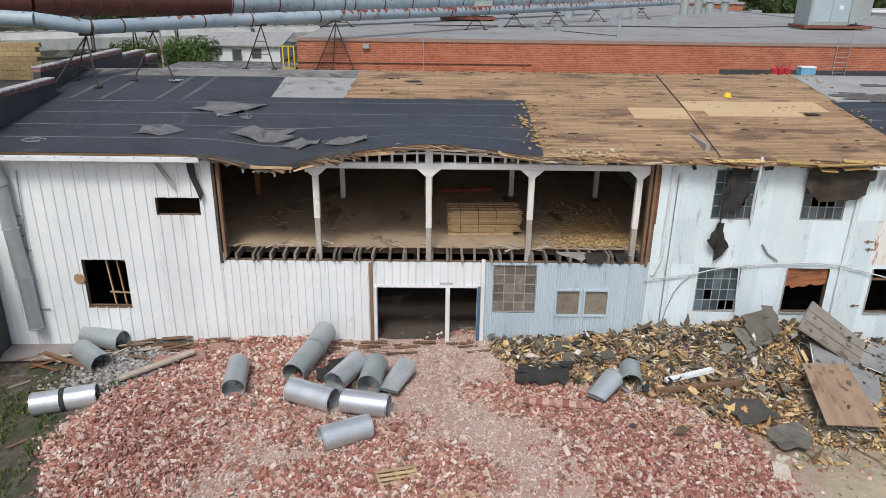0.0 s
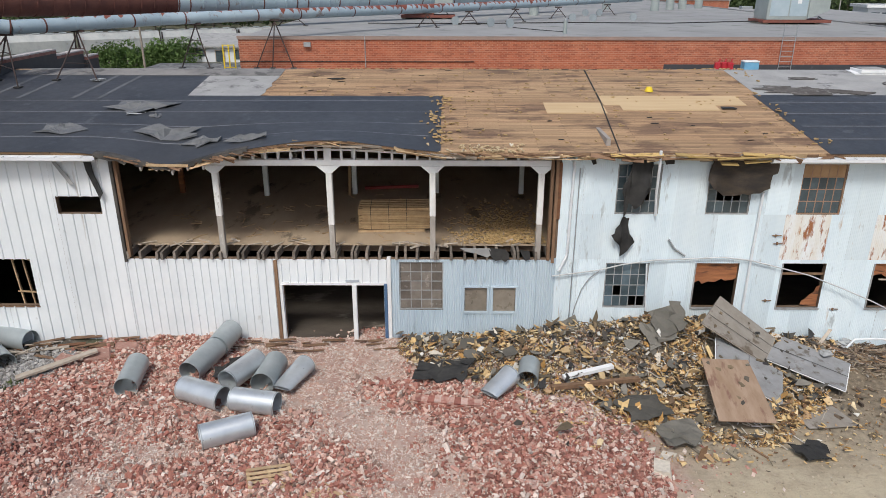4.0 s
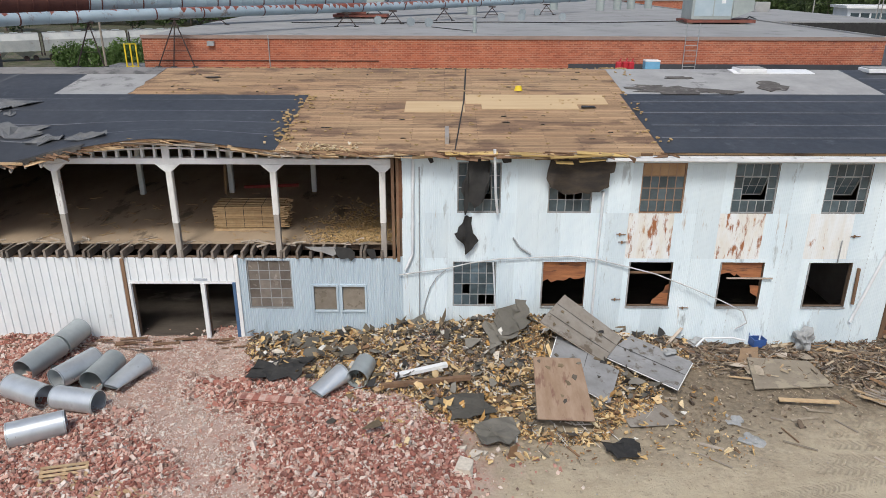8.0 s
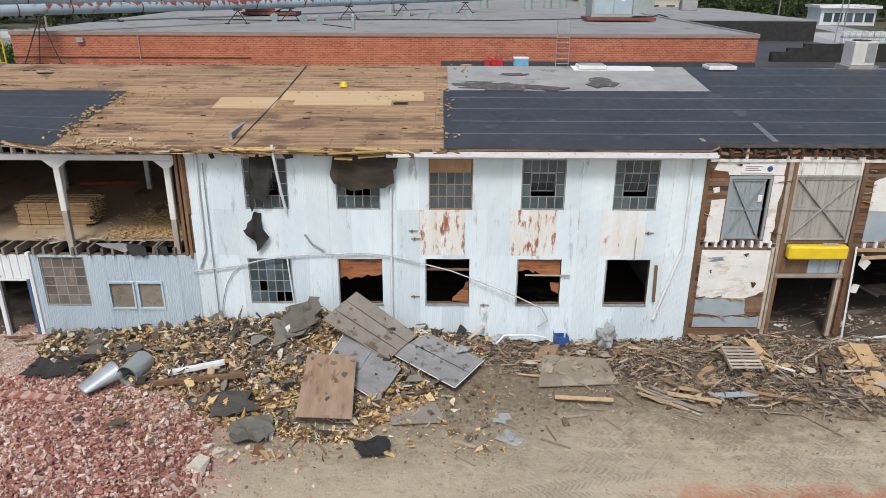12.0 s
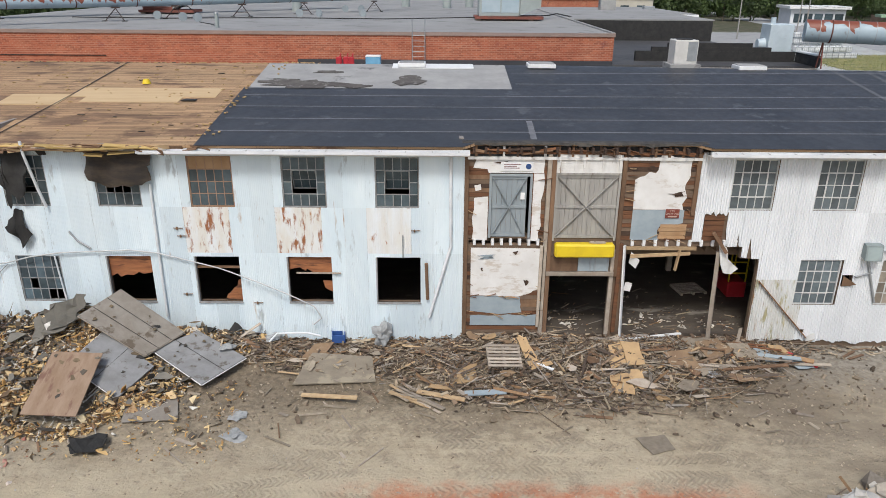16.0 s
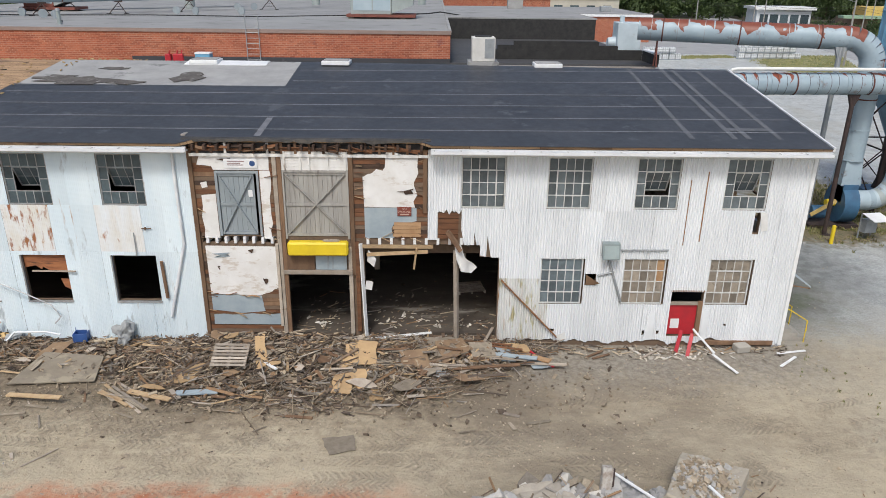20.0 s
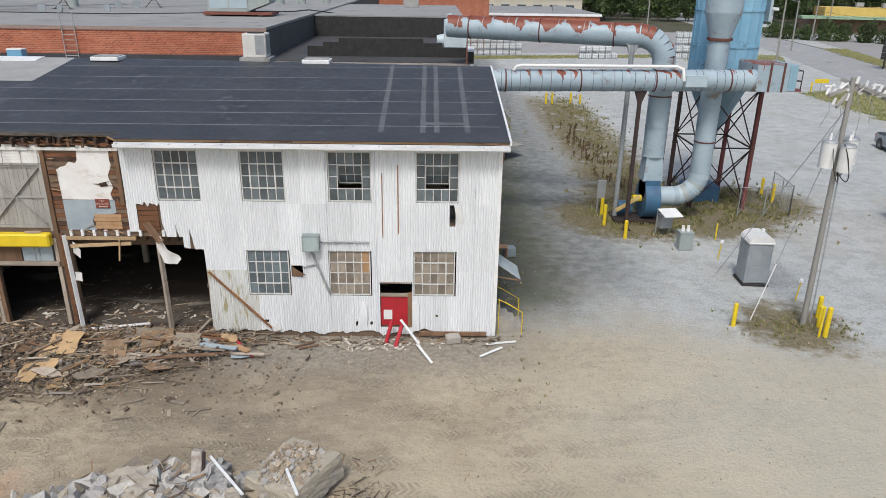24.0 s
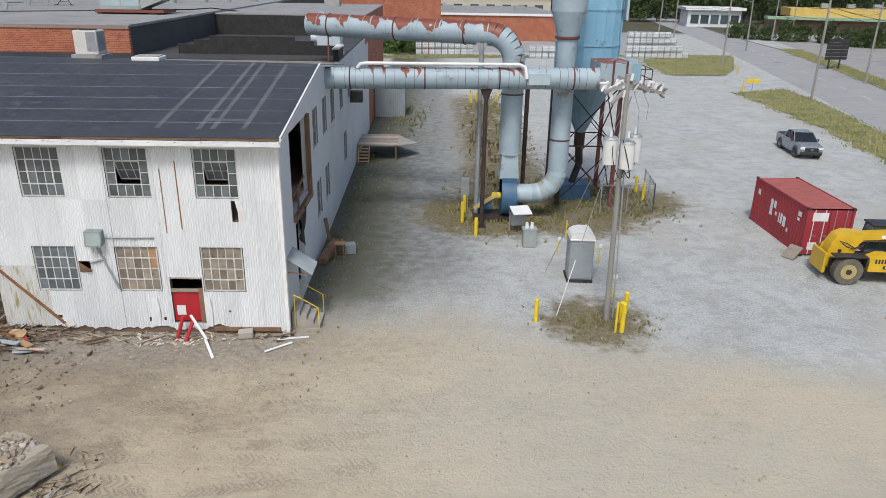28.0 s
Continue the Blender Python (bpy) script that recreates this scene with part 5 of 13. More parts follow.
for pts in ([(36.18, 2.5), (38.28, 0.45)],):
    solo("brace_strip", Geo().beam((36.12, -0.06, 2.75), (38.3, -0.06, 0.42), 0.24, 0.03), RUST_STRIP, "rust-brown strip running down the corrugated wall", "strip")
solo("rust_strip", Geo().box(42.63, 42.66, -0.052, -0.046, 4.15, 6.6).box(43.2, 43.24, -0.052, -0.046, 4.3, 6.9), RUST_STRIP, "thin rust-stained strips on the corrugated wall", "strip")
fl = thing("floodlight", "grey box floodlight on the corrugated wall", "lamp", m=pose(39.72, -0.05, 3.67))
part("housing", Geo().add([(0, 0, 0.1), (0.6, 0, 0.1), (0.6, 0, 0.62), (0, 0, 0.62), (-0.02, -0.34, 0.02), (0.6, -0.34, 0.02), (0.6, -0.26, 0.6), (-0.02, -0.26, 0.6)], [(0, 1, 2, 3), (7, 6, 5, 4), (0, 4, 5, 1), (1, 5, 6, 2), (2, 6, 7, 3), (3, 7, 4, 0)]), mat("grey_lamp_housing", (0.24, 0.29, 0.29), (0.19, 0.23, 0.23), 4.0, 0.5), fl)
part("lens", Geo().add([(0.04, -0.345, 0.06), (0.56, -0.345, 0.06), (0.56, -0.275, 0.54), (0.04, -0.275, 0.54)], [(0, 1, 2, 3)]), mat("lamp_glass", (0.35, 0.42, 0.42), (0.3, 0.36, 0.36), 2.0, 0.2), fl)

# hanging felt
def drape(name, label, pts, y, amp=0.12, thick=0.015, material=BLACK_FELT, seed=1.0):
    """A torn hanging sheet: an outline in the wall's plane, wrinkled in depth."""
    bm = bmesh.new()
    f = bm.faces.new([bm.verts.new((px, y, pz)) for px, pz in pts])
    bmesh.ops.triangulate(bm, faces=[f])
    bmesh.ops.subdivide_edges(bm, edges=bm.edges[:], cuts=3, use_grid_fill=True)
    for vv in bm.verts:
        vv.co.y += amp * noise.noise((vv.co.x * 2.1 + seed, seed, vv.co.z * 1.6))
    bmesh.ops.solidify(bm, geom=bm.faces[:], thickness=thick)
    bm.verts.index_update()
    g = Geo().add([p.co[:] for p in bm.verts], [tuple(q.index for q in f.verts) for f in bm.faces])
    bm.free()
    return solo(name, g, material, label, "roofing", smooth=60)


drape("hanging_felt", "black felt flap hanging over a window", [(9.25, 7.68), (9.95, 7.66), (10.0, 7.36), (9.97, 6.9), (9.93, 6.55), (9.86, 6.3), (9.74, 6.0), (9.6, 5.88), (9.47, 5.76), (9.36, 5.95), (9.25, 6.0), (9.2, 5.6), (9.12, 5.44), (9.08, 5.8), (9.09, 6.16), (8.98, 6.4), (9.0, 6.68), (9.12, 6.9), (9.2, 7.2)], -0.32, 0.26)
drape("hanging_felt", "torn black felt rag caught on the wall below a window", [(9.2, 5.44), (9.3, 5.36), (9.39, 5.38), (9.37, 5.1), (9.43, 4.8), (9.55, 4.66), (9.64, 4.48), (9.5, 4.33), (9.4, 4.18), (9.26, 4.02), (9.15, 3.91), (9.16, 4.15), (9.1, 4.35), (8.95, 4.52), (8.86, 4.6), (8.75, 4.78), (8.86, 4.84), (8.9, 5.02), (9.05, 5.15), (9.12, 5.4)], -0.2, 0.2, seed=4)
FELT_BR = mat("brown_black_felt", (0.062, 0.046, 0.032), (0.028, 0.024, 0.021), 1.2, 0.9, bump=0.4, bscale=6, stretch=(1, 1, 3))
drape("hanging_felt", "wide brown-black felt flap covering a window top", [(11.95, 6.85), (12.05, 7.3), (12.1, 7.62), (13.0, 7.66), (13.9, 7.7), (14.35, 7.66), (14.33, 7.4), (14.28, 7.12), (14.15, 7.06), (14.02, 6.96), (14.1, 6.75), (14.19, 6.54), (14.0, 6.48), (13.85, 6.36), (13.63, 6.38), (13.45, 6.3), (13.2, 6.36), (12.95, 6.3), (12.75, 6.33), (12.61, 6.24), (12.5, 6.44), (12.3, 6.48), (12.11, 6.57)], -0.3, 0.22, material=FELT_BR, seed=7)
drape("hanging_felt", "black felt tatter hanging over the broken floor edge", [(4.35, 4.2), (4.95, 4.16), (5.12, 4.0), (5.1, 3.78), (4.98, 3.66), (4.85, 3.76), (4.6, 3.72), (4.45, 3.9)], -0.12, 0.1, seed=14)
drape("hanging_felt", "grey felt sheet bent over the broken floor edge", [(3.3, 4.2), (4.4, 4.2), (4.5, 3.95), (4.3, 3.84), (3.9, 3.98), (3.5, 4.08)], -0.12, 0.1, material=GREY_ROOF, seed=15)
drape("hanging_felt", "small black felt tatter on the broken floor edge", [(5.5, 4.12), (5.85, 4.1), (5.9, 3.8), (5.72, 3.7), (5.6, 3.9)], -0.1, 0.08, seed=16)
drape("hanging_felt", "small black felt scrap under the torn eave", [(7.75, 7.66), (7.95, 7.66), (8.02, 7.42), (7.9, 7.38)], -0.25, 0.1, seed=17)
drape("hanging_felt", "black felt scrap beside a hanging pipe", [(10.3, 7.66), (10.7, 7.68), (10.72, 7.42), (10.45, 7.38)], -0.25, 0.1, seed=18)
drape("hanging_flashing", "bent black flashing strip hanging on the white wall", [(-9.85, 7.6), (-9.6, 7.6), (-9.55, 6.9), (-9.35, 6.3), (-9.5, 6.05), (-9.7, 6.6), (-9.85, 7.1)], -0.2, 0.1, seed=2)
drape("hanging_flashing", "bent grey flashing strip on the white wall", [(-11.05, 7.5), (-10.9, 7.5), (-10.35, 6.6), (-10.5, 6.55)], -0.15, 0.05, material=GREY_ROOF, seed=3)
FLAP = mat("white_torn_sheet", (0.74, 0.74, 0.73), (0.62, 0.62, 0.6), 2.0, 0.6, bump=0.1)
drape("torn_sheet", "torn white metal sheet curled over the broken corner", [(34.35, 4.25), (34.6, 4.2), (34.75, 3.7), (35.2, 3.3), (35.0, 3.05), (34.6, 3.2), (34.45, 3.6)], -0.3, 0.3, material=FLAP, seed=5)
drape("torn_sheet", "peeled strip of white corrugated metal", [(45.25, 5.45), (45.5, 5.4), (45.62, 4.75), (45.4, 4.7)], -0.07, 0.06, material=FLAP, seed=6)
drape("torn_sheet", "brown flap of bent metal beside a window", [(39.22, 3.0), (39.75, 2.66), (39.25, 2.55)], -0.1, 0.1, material=OLD_WOOD, seed=8)

drape("torn_sheet", "dented white sheet curled up beside the red door", [(41.75, 1.55), (41.95, 1.5), (42.02, 0.9), (41.95, 0.3), (41.6, 0.25), (41.66, 0.9)], -0.07, 0.1, material=WARM_COR, seed=11)
drape("torn_sheet", "white sheet peeled back beside the red door", [(43.74, 1.5), (43.95, 1.6), (44.02, 1.0), (43.98, 0.3), (43.76, 0.3)], -0.09, 0.12, material=WARM_COR, seed=12)
drape("torn_sheet", "bent white metal scrap at the wall's foot", [(38.3, 0.45), (38.6, 0.62), (38.68, 0.35), (38.35, 0.2)], -0.09, 0.12, material=FLAP, seed=13)

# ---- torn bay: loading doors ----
hd = thing("torn_bay_header", "blocking before a black sheet standing for the gap's shade", "framing")
# flat black sheet gives the shade of a gap under the eave
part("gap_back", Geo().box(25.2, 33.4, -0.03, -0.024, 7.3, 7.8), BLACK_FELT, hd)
for k in range(17):
    part("blocking", Geo().box(25.45 + 0.48 * k, 25.53 + 0.48 * k, -0.1, -0.03, 7.42, 7.79), rnd.choice((OLD_WOOD, POST_W, DARK_PLANK)), hd)
part("ledger", Geo().box(25.2, 33.4, -0.1, -0.03, 7.31, 7.41), POST_W, hd)
for z in [0.5 + 0.16 * k for k in range(42)]:
    for a, b in ((25.12, 27.98), (30.62, 33.38)):
        if a > 30 and z < 4.2:
            continue
        if a < 26 and 4.0 < z < 4.4:
            continue
        if a < 26 and 4.3 < z < 6.8:
            part_ok = ((25.12, 25.99), (27.49, 27.98))
        else:
            part_ok = ((a, b),)
        for c, d in part_ok:
            solo("wall_plank", Geo().box(c, d, -0.012 - 0.01 * rnd.random(), 0.018, z, z + 0.15), rnd.choice((PLANKS, PLANKS, OLD_WOOD, SHEATH, DARK_PLANK)), "bare orange-brown wall plank behind torn cladding", "plank", group="bare wall planks")
for x, z0, z1, mt in ((28.08, 0.45, 7.5, GREY_WOOD), (30.72, 2.9, 7.5, OLD_WOOD), (28.24, 0.45, 7.4, OLD_WOOD), (25.18, 0.5, 7.6, OLD_WOOD), (30.6, 0.5, 4.0, GREY_WOOD), (30.86, 0.6, 4.2, PLANKS), (33.3, 5.3, 7.6, OLD_WOOD), (27.98, 0.8, 4.1, GREY_WOOD)):
    solo("door_post", Geo().box(x - 0.075, x + 0.075, -0.09, 0.02, z0, z1, c=0.01), mt, "weathered timber post of the loading doors", "post", group="loading door posts")
solo("white_post", Geo().beam((31.12, -0.2, 0.45), (30.98, -0.1, 4.15), 0.14, 0.06), TRIM_WHITE, "white board standing beside the broken opening", "post")
solo("prop_post", Geo().beam((34.5, -0.2, 0.1), (34.42, -0.15, 3.95), 0.14, 0.14), GREY_WOOD, "weathered prop post in the broken opening", "post")
solo("prop_post", Geo().beam((34.1, -0.25, 4.7), (34.6, -0.35, 4.0), 0.25, 0.12), OLD_WOOD, "broken timber stub hanging over the opening", "post")
PANEL_W = mat("peeling_white_board", (0.76, 0.76, 0.745), (0.67, 0.66, 0.635), 1.4, 0.6, bump=0.2, c3=(0.34, 0.28, 0.22), s3=3.2, t3=0.665, streak=((0.55, 0.50, 0.44), 1.4, 0.56, (1, 1, 2.6)))
PANEL_G = mat("blue_grey_board", (0.27, 0.33, 0.37), (0.35, 0.41, 0.44), 1.2, 0.7, bump=0.15, c3=(0.2, 0.17, 0.14), s3=4, t3=0.68)
torn_panel("wall_board", [(25.4, 7.0), (25.55, 7.42), (27.2, 7.45), (27.25, 7.6), (27.75, 7.6), (27.9, 7.3), (27.88, 6.82), (25.95, 6.82), (25.9, 6.95)], -0.03, PANEL_W, "torn white wall board above a grey door")
torn_panel("wall_board", rough_line((25.4, 4.3), (25.45, 5.9), 4, 0.04) + [(25.95, 5.95), (25.95, 4.3)], -0.03, PANEL_W, "torn white wall board beside a grey door")
torn_panel("wall_board", [(25.5, 6.15), (25.7, 6.2), (25.68, 6.4), (25.45, 6.35)], -0.03, PANEL_W, "scrap of white wall board")
torn_panel("wall_board", [(27.54, 4.3), (27.54, 6.8)] + rough_line((27.9, 6.8), (27.82, 4.25), 8, 0.06), -0.03, PANEL_W, "torn white wall board beside a grey door")
torn_panel("wall_board", [(25.4, 2.1), (25.38, 4.0), (27.95, 3.98), (27.92, 2.35)] + rough_line((27.92, 2.35), (27.2, 2.05), 5, 0.08)[1:], -0.035, PANEL_W, "stained white wall board below the loading door")
torn_panel("wall_board", [(25.4, 1.45), (25.4, 2.07)] + rough_line((27.25, 2.03), (27.35, 1.4), 4, 0.08) + [(26.5, 1.32)], -0.035, PANEL_G, "torn blue-grey wall board")
torn_panel("wall_board", [(25.4, 0.85), (25.42, 1.25)] + rough_line((25.42, 1.25), (27.9, 1.3), 7, 0.03)[1:] + [(27.9, 0.85)], -0.035, PANEL_G, "torn blue-grey wall board")
torn_panel("wall_board", [(31.15, 5.5), (31.12, 6.6)] + rough_line((31.12, 6.6), (31.9, 6.95), 5, 0.08)[1:] + rough_line((31.95, 7.5), (33.05, 7.3), 5, 0.08) + rough_line((33.05, 7.3), (32.95, 5.5), 7, 0.1)[1:], -0.035, PANEL_W, "large torn white wall board")
torn_panel("wall_board", [(31.15, 4.35), (31.15, 5.48), (33.0, 5.48)] + rough_line((33.0, 5.0), (32.2, 4.9), 4, 0.06) + rough_line((32.1, 4.7), (32.2, 4.35), 3, 0.05), -0.036, PANEL_G, "torn blue-grey wall board with bare planks beside it")
for k, z in enumerate((4.4, 4.54, 4.68, 4.82)):
    solo("wall_plank", Geo().box(32.15 + 0.05 * (k % 2), 33.15, -0.045, -0.014, z, z + 0.13), BOARD_TAN, "bare tan plank in the torn wall", "plank", group="bare wall planks")
for k in range(46):
    x, z = rnd.choice(((25.35, rnd.uniform(0.9, 7.3)), (27.95, rnd.uniform(1.0, 7.3)), (33.15, rnd.uniform(4.5, 7.4)), (31.0, rnd.uniform(4.4, 7.4)), (rnd.uniform(25.4, 27.9), 2.06), (rnd.uniform(25.4, 27.9), 1.36), (rnd.uniform(31.2, 33.2), 4.36)))
    L, a = rnd.uniform(0.1, 0.5), rnd.gauss(0, 0.25)
    solo("torn_lath", Geo().beam((x - L / 2, -0.03, z), (x + L / 2 * math.cos(a), -0.08 - 0.06 * rnd.random(), z + L * math.sin(a)), rnd.uniform(0.02, 0.06), 0.012, 0.0), rnd.choice((BOARD_TAN, OLD_WOOD, PLANKS, PALE_WOOD)), "snapped lath sticking out of the torn wall", "lath", group="torn wall laths")
for pts, q in (([(25.6, 3.7), (26.3, 3.75), (26.25, 3.6), (25.65, 3.55)], PANEL_G), ([(26.9, 3.85), (27.1, 3.9), (27.05, 3.72)], DARK_PLANK), ([(27.35, 2.75), (27.55, 2.7), (27.45, 2.5)], DARK_PLANK), ([(25.75, 3.2), (25.85, 3.22), (25.8, 3.08)], DARK_PLANK), ([(32.3, 6.1), (32.95, 6.2), (32.9, 6.02), (32.6, 5.98)], DARK_PLANK), ([(31.5, 7.05), (31.75, 7.12), (31.7, 6.95)], DARK_PLANK), ([(26.1, 7.2), (26.6, 7.25), (26.5, 7.12)], DARK_PLANK)):
    torn_panel("wall_scar", rough_line(pts[0], pts[1], 3, 0.03) + rough_line(pts[1], pts[-1], 3, 0.04)[1:] + list(pts[2:-1]), -0.062, q, "dark torn scar in the peeling wall board", thick=0.006)
sheet_w = corrugated(33.4, 33.75, lambda x: [(4.3, 5.4)], 0.085, 0.022, -0.05)
solo("torn_sheet", sheet_w, WARM_COR, "narrow strip of white corrugated metal still hanging", "roofing", smooth=50)
for z in (4.4, 4.6, 4.8, 5.0, 5.2):
    solo("wall_plank", Geo().box(33.78, 34.5, -0.03, 0.016, z - 0.09, z + 0.09), PLANKS, "bare reddish plank in the torn wall", "plank", group="bare wall planks")
jm2 = Geo().box(-0.05, 0.05, -0.1, 0.3, 4.12, 4.35).mesh("joist_end", TRIM_WHITE)
je = thing("joist_ends", "white joist ends in a dark gap of the torn wall", "framing")
for k in range(8):
    part("joist_end", jm2, None, je, m=pose(25.5 + 0.33 * k, 0.03 * rnd.random(), 0))
je = thing("joist_ends", "white joist ends above the broken opening", "framing")
for k in range(10):
    part("joist_end", jm2, None, je, m=pose(31.25 + 0.42 * k, 0.03 * rnd.random(), 0.0))
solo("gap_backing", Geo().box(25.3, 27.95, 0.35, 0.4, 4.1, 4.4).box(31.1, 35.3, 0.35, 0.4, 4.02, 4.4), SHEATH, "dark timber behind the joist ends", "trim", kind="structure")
solo("header_board", Geo().box(31.05, 33.6, -0.12, -0.03, 3.98, 4.1), PALE_WOOD, "pale timber header over the broken opening", "board")
solo("header_board", Geo().beam((31.2, -0.15, 3.75), (33.4, -0.1, 3.85), 0.06, 0.12), PALE_WOOD, "pale timber rail over the broken opening", "board")
solo("header_board", Geo().beam((32.9, -0.14, 3.2), (33.0, -0.12, 4.0), 0.14, 0.05), PALE_WOOD, "pale timber stub over the broken opening", "board")
# rafter ends and torn top edge of the bay
re_ = thing("rafter_ends", "rafter ends along the torn top of the loading bay", "framing")
rm = Geo().box(-0.04, 0.04, -0.3, 0.1, -0.09, 0.09).mesh("rafter_end", DARK_PLANK)
for k in range(20):
    part("rafter_end", rm, None, re_, m=pose(25.4 + 0.41 * k, -0.05 * rnd.random(), 7.68, rnd.uniform(-3, 3), 0, 0))
part("plate", Geo().box(25.2, 33.4, -0.06, 0.02, 7.5, 7.58), PLANKS, re_)
for k in range(12):
    x = 25.2 + 0.62 * k
    part("splinter", Geo().beam((x, -0.08, 7.62 + rnd.uniform(-0.14, 0.12)), (x + rnd.uniform(0.5, 1.4), -0.14, 7.62 + rnd.uniform(-0.16, 0.12)), 0.1, 0.025, rnd.uniform(0, 3)), rnd.choice((OLD_WOOD, DARK_PLANK, PLANKS)), re_)
part("backing", Geo().box(25.15, 33.4, -0.011, 0.0, 7.2, 7.6), SHEATH, re_)
wb = thing("wall_header", "white boarded wall with battens over the sliding door", "wall", kind="structure")
for k in range(6):
    part("board", Geo().box(28.32, 30.62, -0.05 + 0.004 * (k % 2), -0.013, 6.84 + 0.11 * k, 6.946 + 0.11 * k), POST_W, wb)
for x in (28.4, 28.95, 29.25, 29.9, 30.5):
    part("batten", Geo().box(x, x + 0.07, -0.09, -0.05, 6.84, 7.5), POST_W, wb)
DOOR_G = mat("blue_grey_door_paint", (0.24, 0.28, 0.30), (0.30, 0.34, 0.36), 1.5, 0.65, bump=0.1, c3=(0.17, 0.18, 0.18), s3=2.5, t3=0.62, stretch=(1, 1, 0.3))
DOOR_W = mat("weathered_door_boards", (0.37, 0.36, 0.33), (0.28, 0.27, 0.25), 1.5, 0.8, bump=0.2, c3=(0.20, 0.18, 0.16), s3=3.0, t3=0.6, stretch=(2, 1, 0.25))


def braced_door(name, label, x, z, w, h, material, trim):
    d = thing(name, label, "door", kind="structure")
    n = max(5, int(w / 0.16))
    for i in range(n):
        part("board", Geo().box(x + w * i / n + 0.004, x + w * (i + 1) / n - 0.004, 0.03 - 0.006 * rnd.random(), 0.06, z, z + h), material, d)
    y0, y1 = -0.015, 0.022
    for a, b, c, e in ((x, x + w, z, z + 0.1), (x, x + w, z + h - 0.1, z + h), (x, x + w, z + h / 2 - 0.05, z + h / 2 + 0.05)):
        part("rail", Geo().box(a, b, y0, y1, c, e), trim, d)
    for s in (0, 1):
        a, b = (x + 0.05, x + w - 0.05) if s == 0 else (x + w - 0.05, x + 0.05)
        part("brace", Geo().beam((a, y0 - 0.012 * s, z + 0.08), (b, y0 - 0.012 * s, z + h - 0.08), 0.09, 0.022), trim, d)
    return d


dd = braced_door("door_1", "grey cross-braced loading door left slightly ajar", 26.08, 4.44, 1.24, 2.26, DOOR_G, DOOR_G)
part("surround", Geo().box(25.98, 26.07, -0.06, 0.03, 4.4, 6.78).box(27.42, 27.5, -0.06, 0.03, 4.4, 6.78).box(26.07, 27.42, -0.06, 0.03, 6.7, 6.78), DOOR_G, dd)
part("notice", Geo().box(27.1, 27.25, -0.022, -0.017, 5.85, 6.1), TRIM_WHITE, dd, "small white notice")
braced_door("door_2", "weathered grey cross-braced sliding door", 28.38, 4.4, 2.16, 2.36, DOOR_W, DOOR_W)
solo("door_surround", Geo().box(28.3, 28.38, -0.06, 0.03, 4.3, 6.84).box(30.54, 30.62, -0.06, 0.03, 4.3, 6.84).box(28.38, 30.54, -0.06, 0.03, 6.76, 6.84), DOOR_W, "weathered surround of the sliding door", "trim", kind="structure")
YEL = mat("yellow_safety_paint", (0.75, 0.56, 0.02), (0.66, 0.48, 0.02), 2.0, 0.5, bump=0.05, c3=(0.4, 0.3, 0.05), s3=5, t3=0.7)
solo("dock_bumper", Geo().box(28.4, 30.56, -0.4, -0.06, 3.76, 4.27, c=0.06), YEL, "bright yellow padded beam below the sliding door", "bumper")
solo("rope_coil", (lambda g: [g.pipe([(29.95 + 0.3 * math.cos(a * 0.6 + q), -0.22 + 0.07 * math.sin(a * 0.6 + q), 4.29 + 0.015 * q) for a in range(11)], 0.012, 6) for q in range(3)] and g)(Geo()), GREY_WOOD, "grey rope coiled on the yellow beam", "rope")
solo("lintel", Geo().box(28.16, 30.66, -0.16, 0.0, 2.95, 3.1, c=0.01), GREY_WOOD, "weathered lintel over the dark doorway", "beam")
solo("infill_board", Geo().box(28.3, 29.3, -0.1, -0.03, 3.12, 3.7), OLD_WOOD, "brown board over the dark doorway", "board")
ip = thing("wall_infill", "blue-grey panelled infill over the dark doorway", "wall", kind="structure")
part("panel", Geo().box(29.34, 30.46, -0.08, -0.03, 3.12, 3.72), PANEL_G, ip)
for x in (29.75, 29.92, 30.4):
    part("batten", Geo().box(x, x + 0.06, -0.11, -0.08, 3.12, 3.72), DOOR_G, ip)
sg = thing("door_sign", "white sign board over the grey door with a blue badge", "sign", m=pose(26.35, -0.066, 6.9))
part("board", Geo().box(0, 1.15, 0, 0.02, 0, 0.32, c=0.003), TRIM_WHITE, sg)
part("badge", Geo().tube((0.98, -0.004, 0.16), (0.98, 0.0, 0.16), 0.1, n=20), mat("badge_blue", (0.03, 0.08, 0.22), None, 4, 0.5), sg)
g = Geo()
for z, w in ((0.22, 0.6), (0.15, 0.45), (0.09, 0.55)):
    g.box(0.12, 0.12 + w, -0.004, 0.0, z, z + 0.03)
part("writing", g, mat("sign_grey_ink", (0.3, 0.2, 0.2), None, 4, 0.7), sg)
sg = thing("warning_sign", "dark red warning sign with pale writing", "sign", m=pose(32.32, -0.07, 5.19))
part("board", Geo().box(0, 0.5, 0, 0.02, 0, 0.34, c=0.003), mat("sign_dark_red", (0.22, 0.05, 0.03), (0.16, 0.04, 0.03), 4, 0.7), sg)
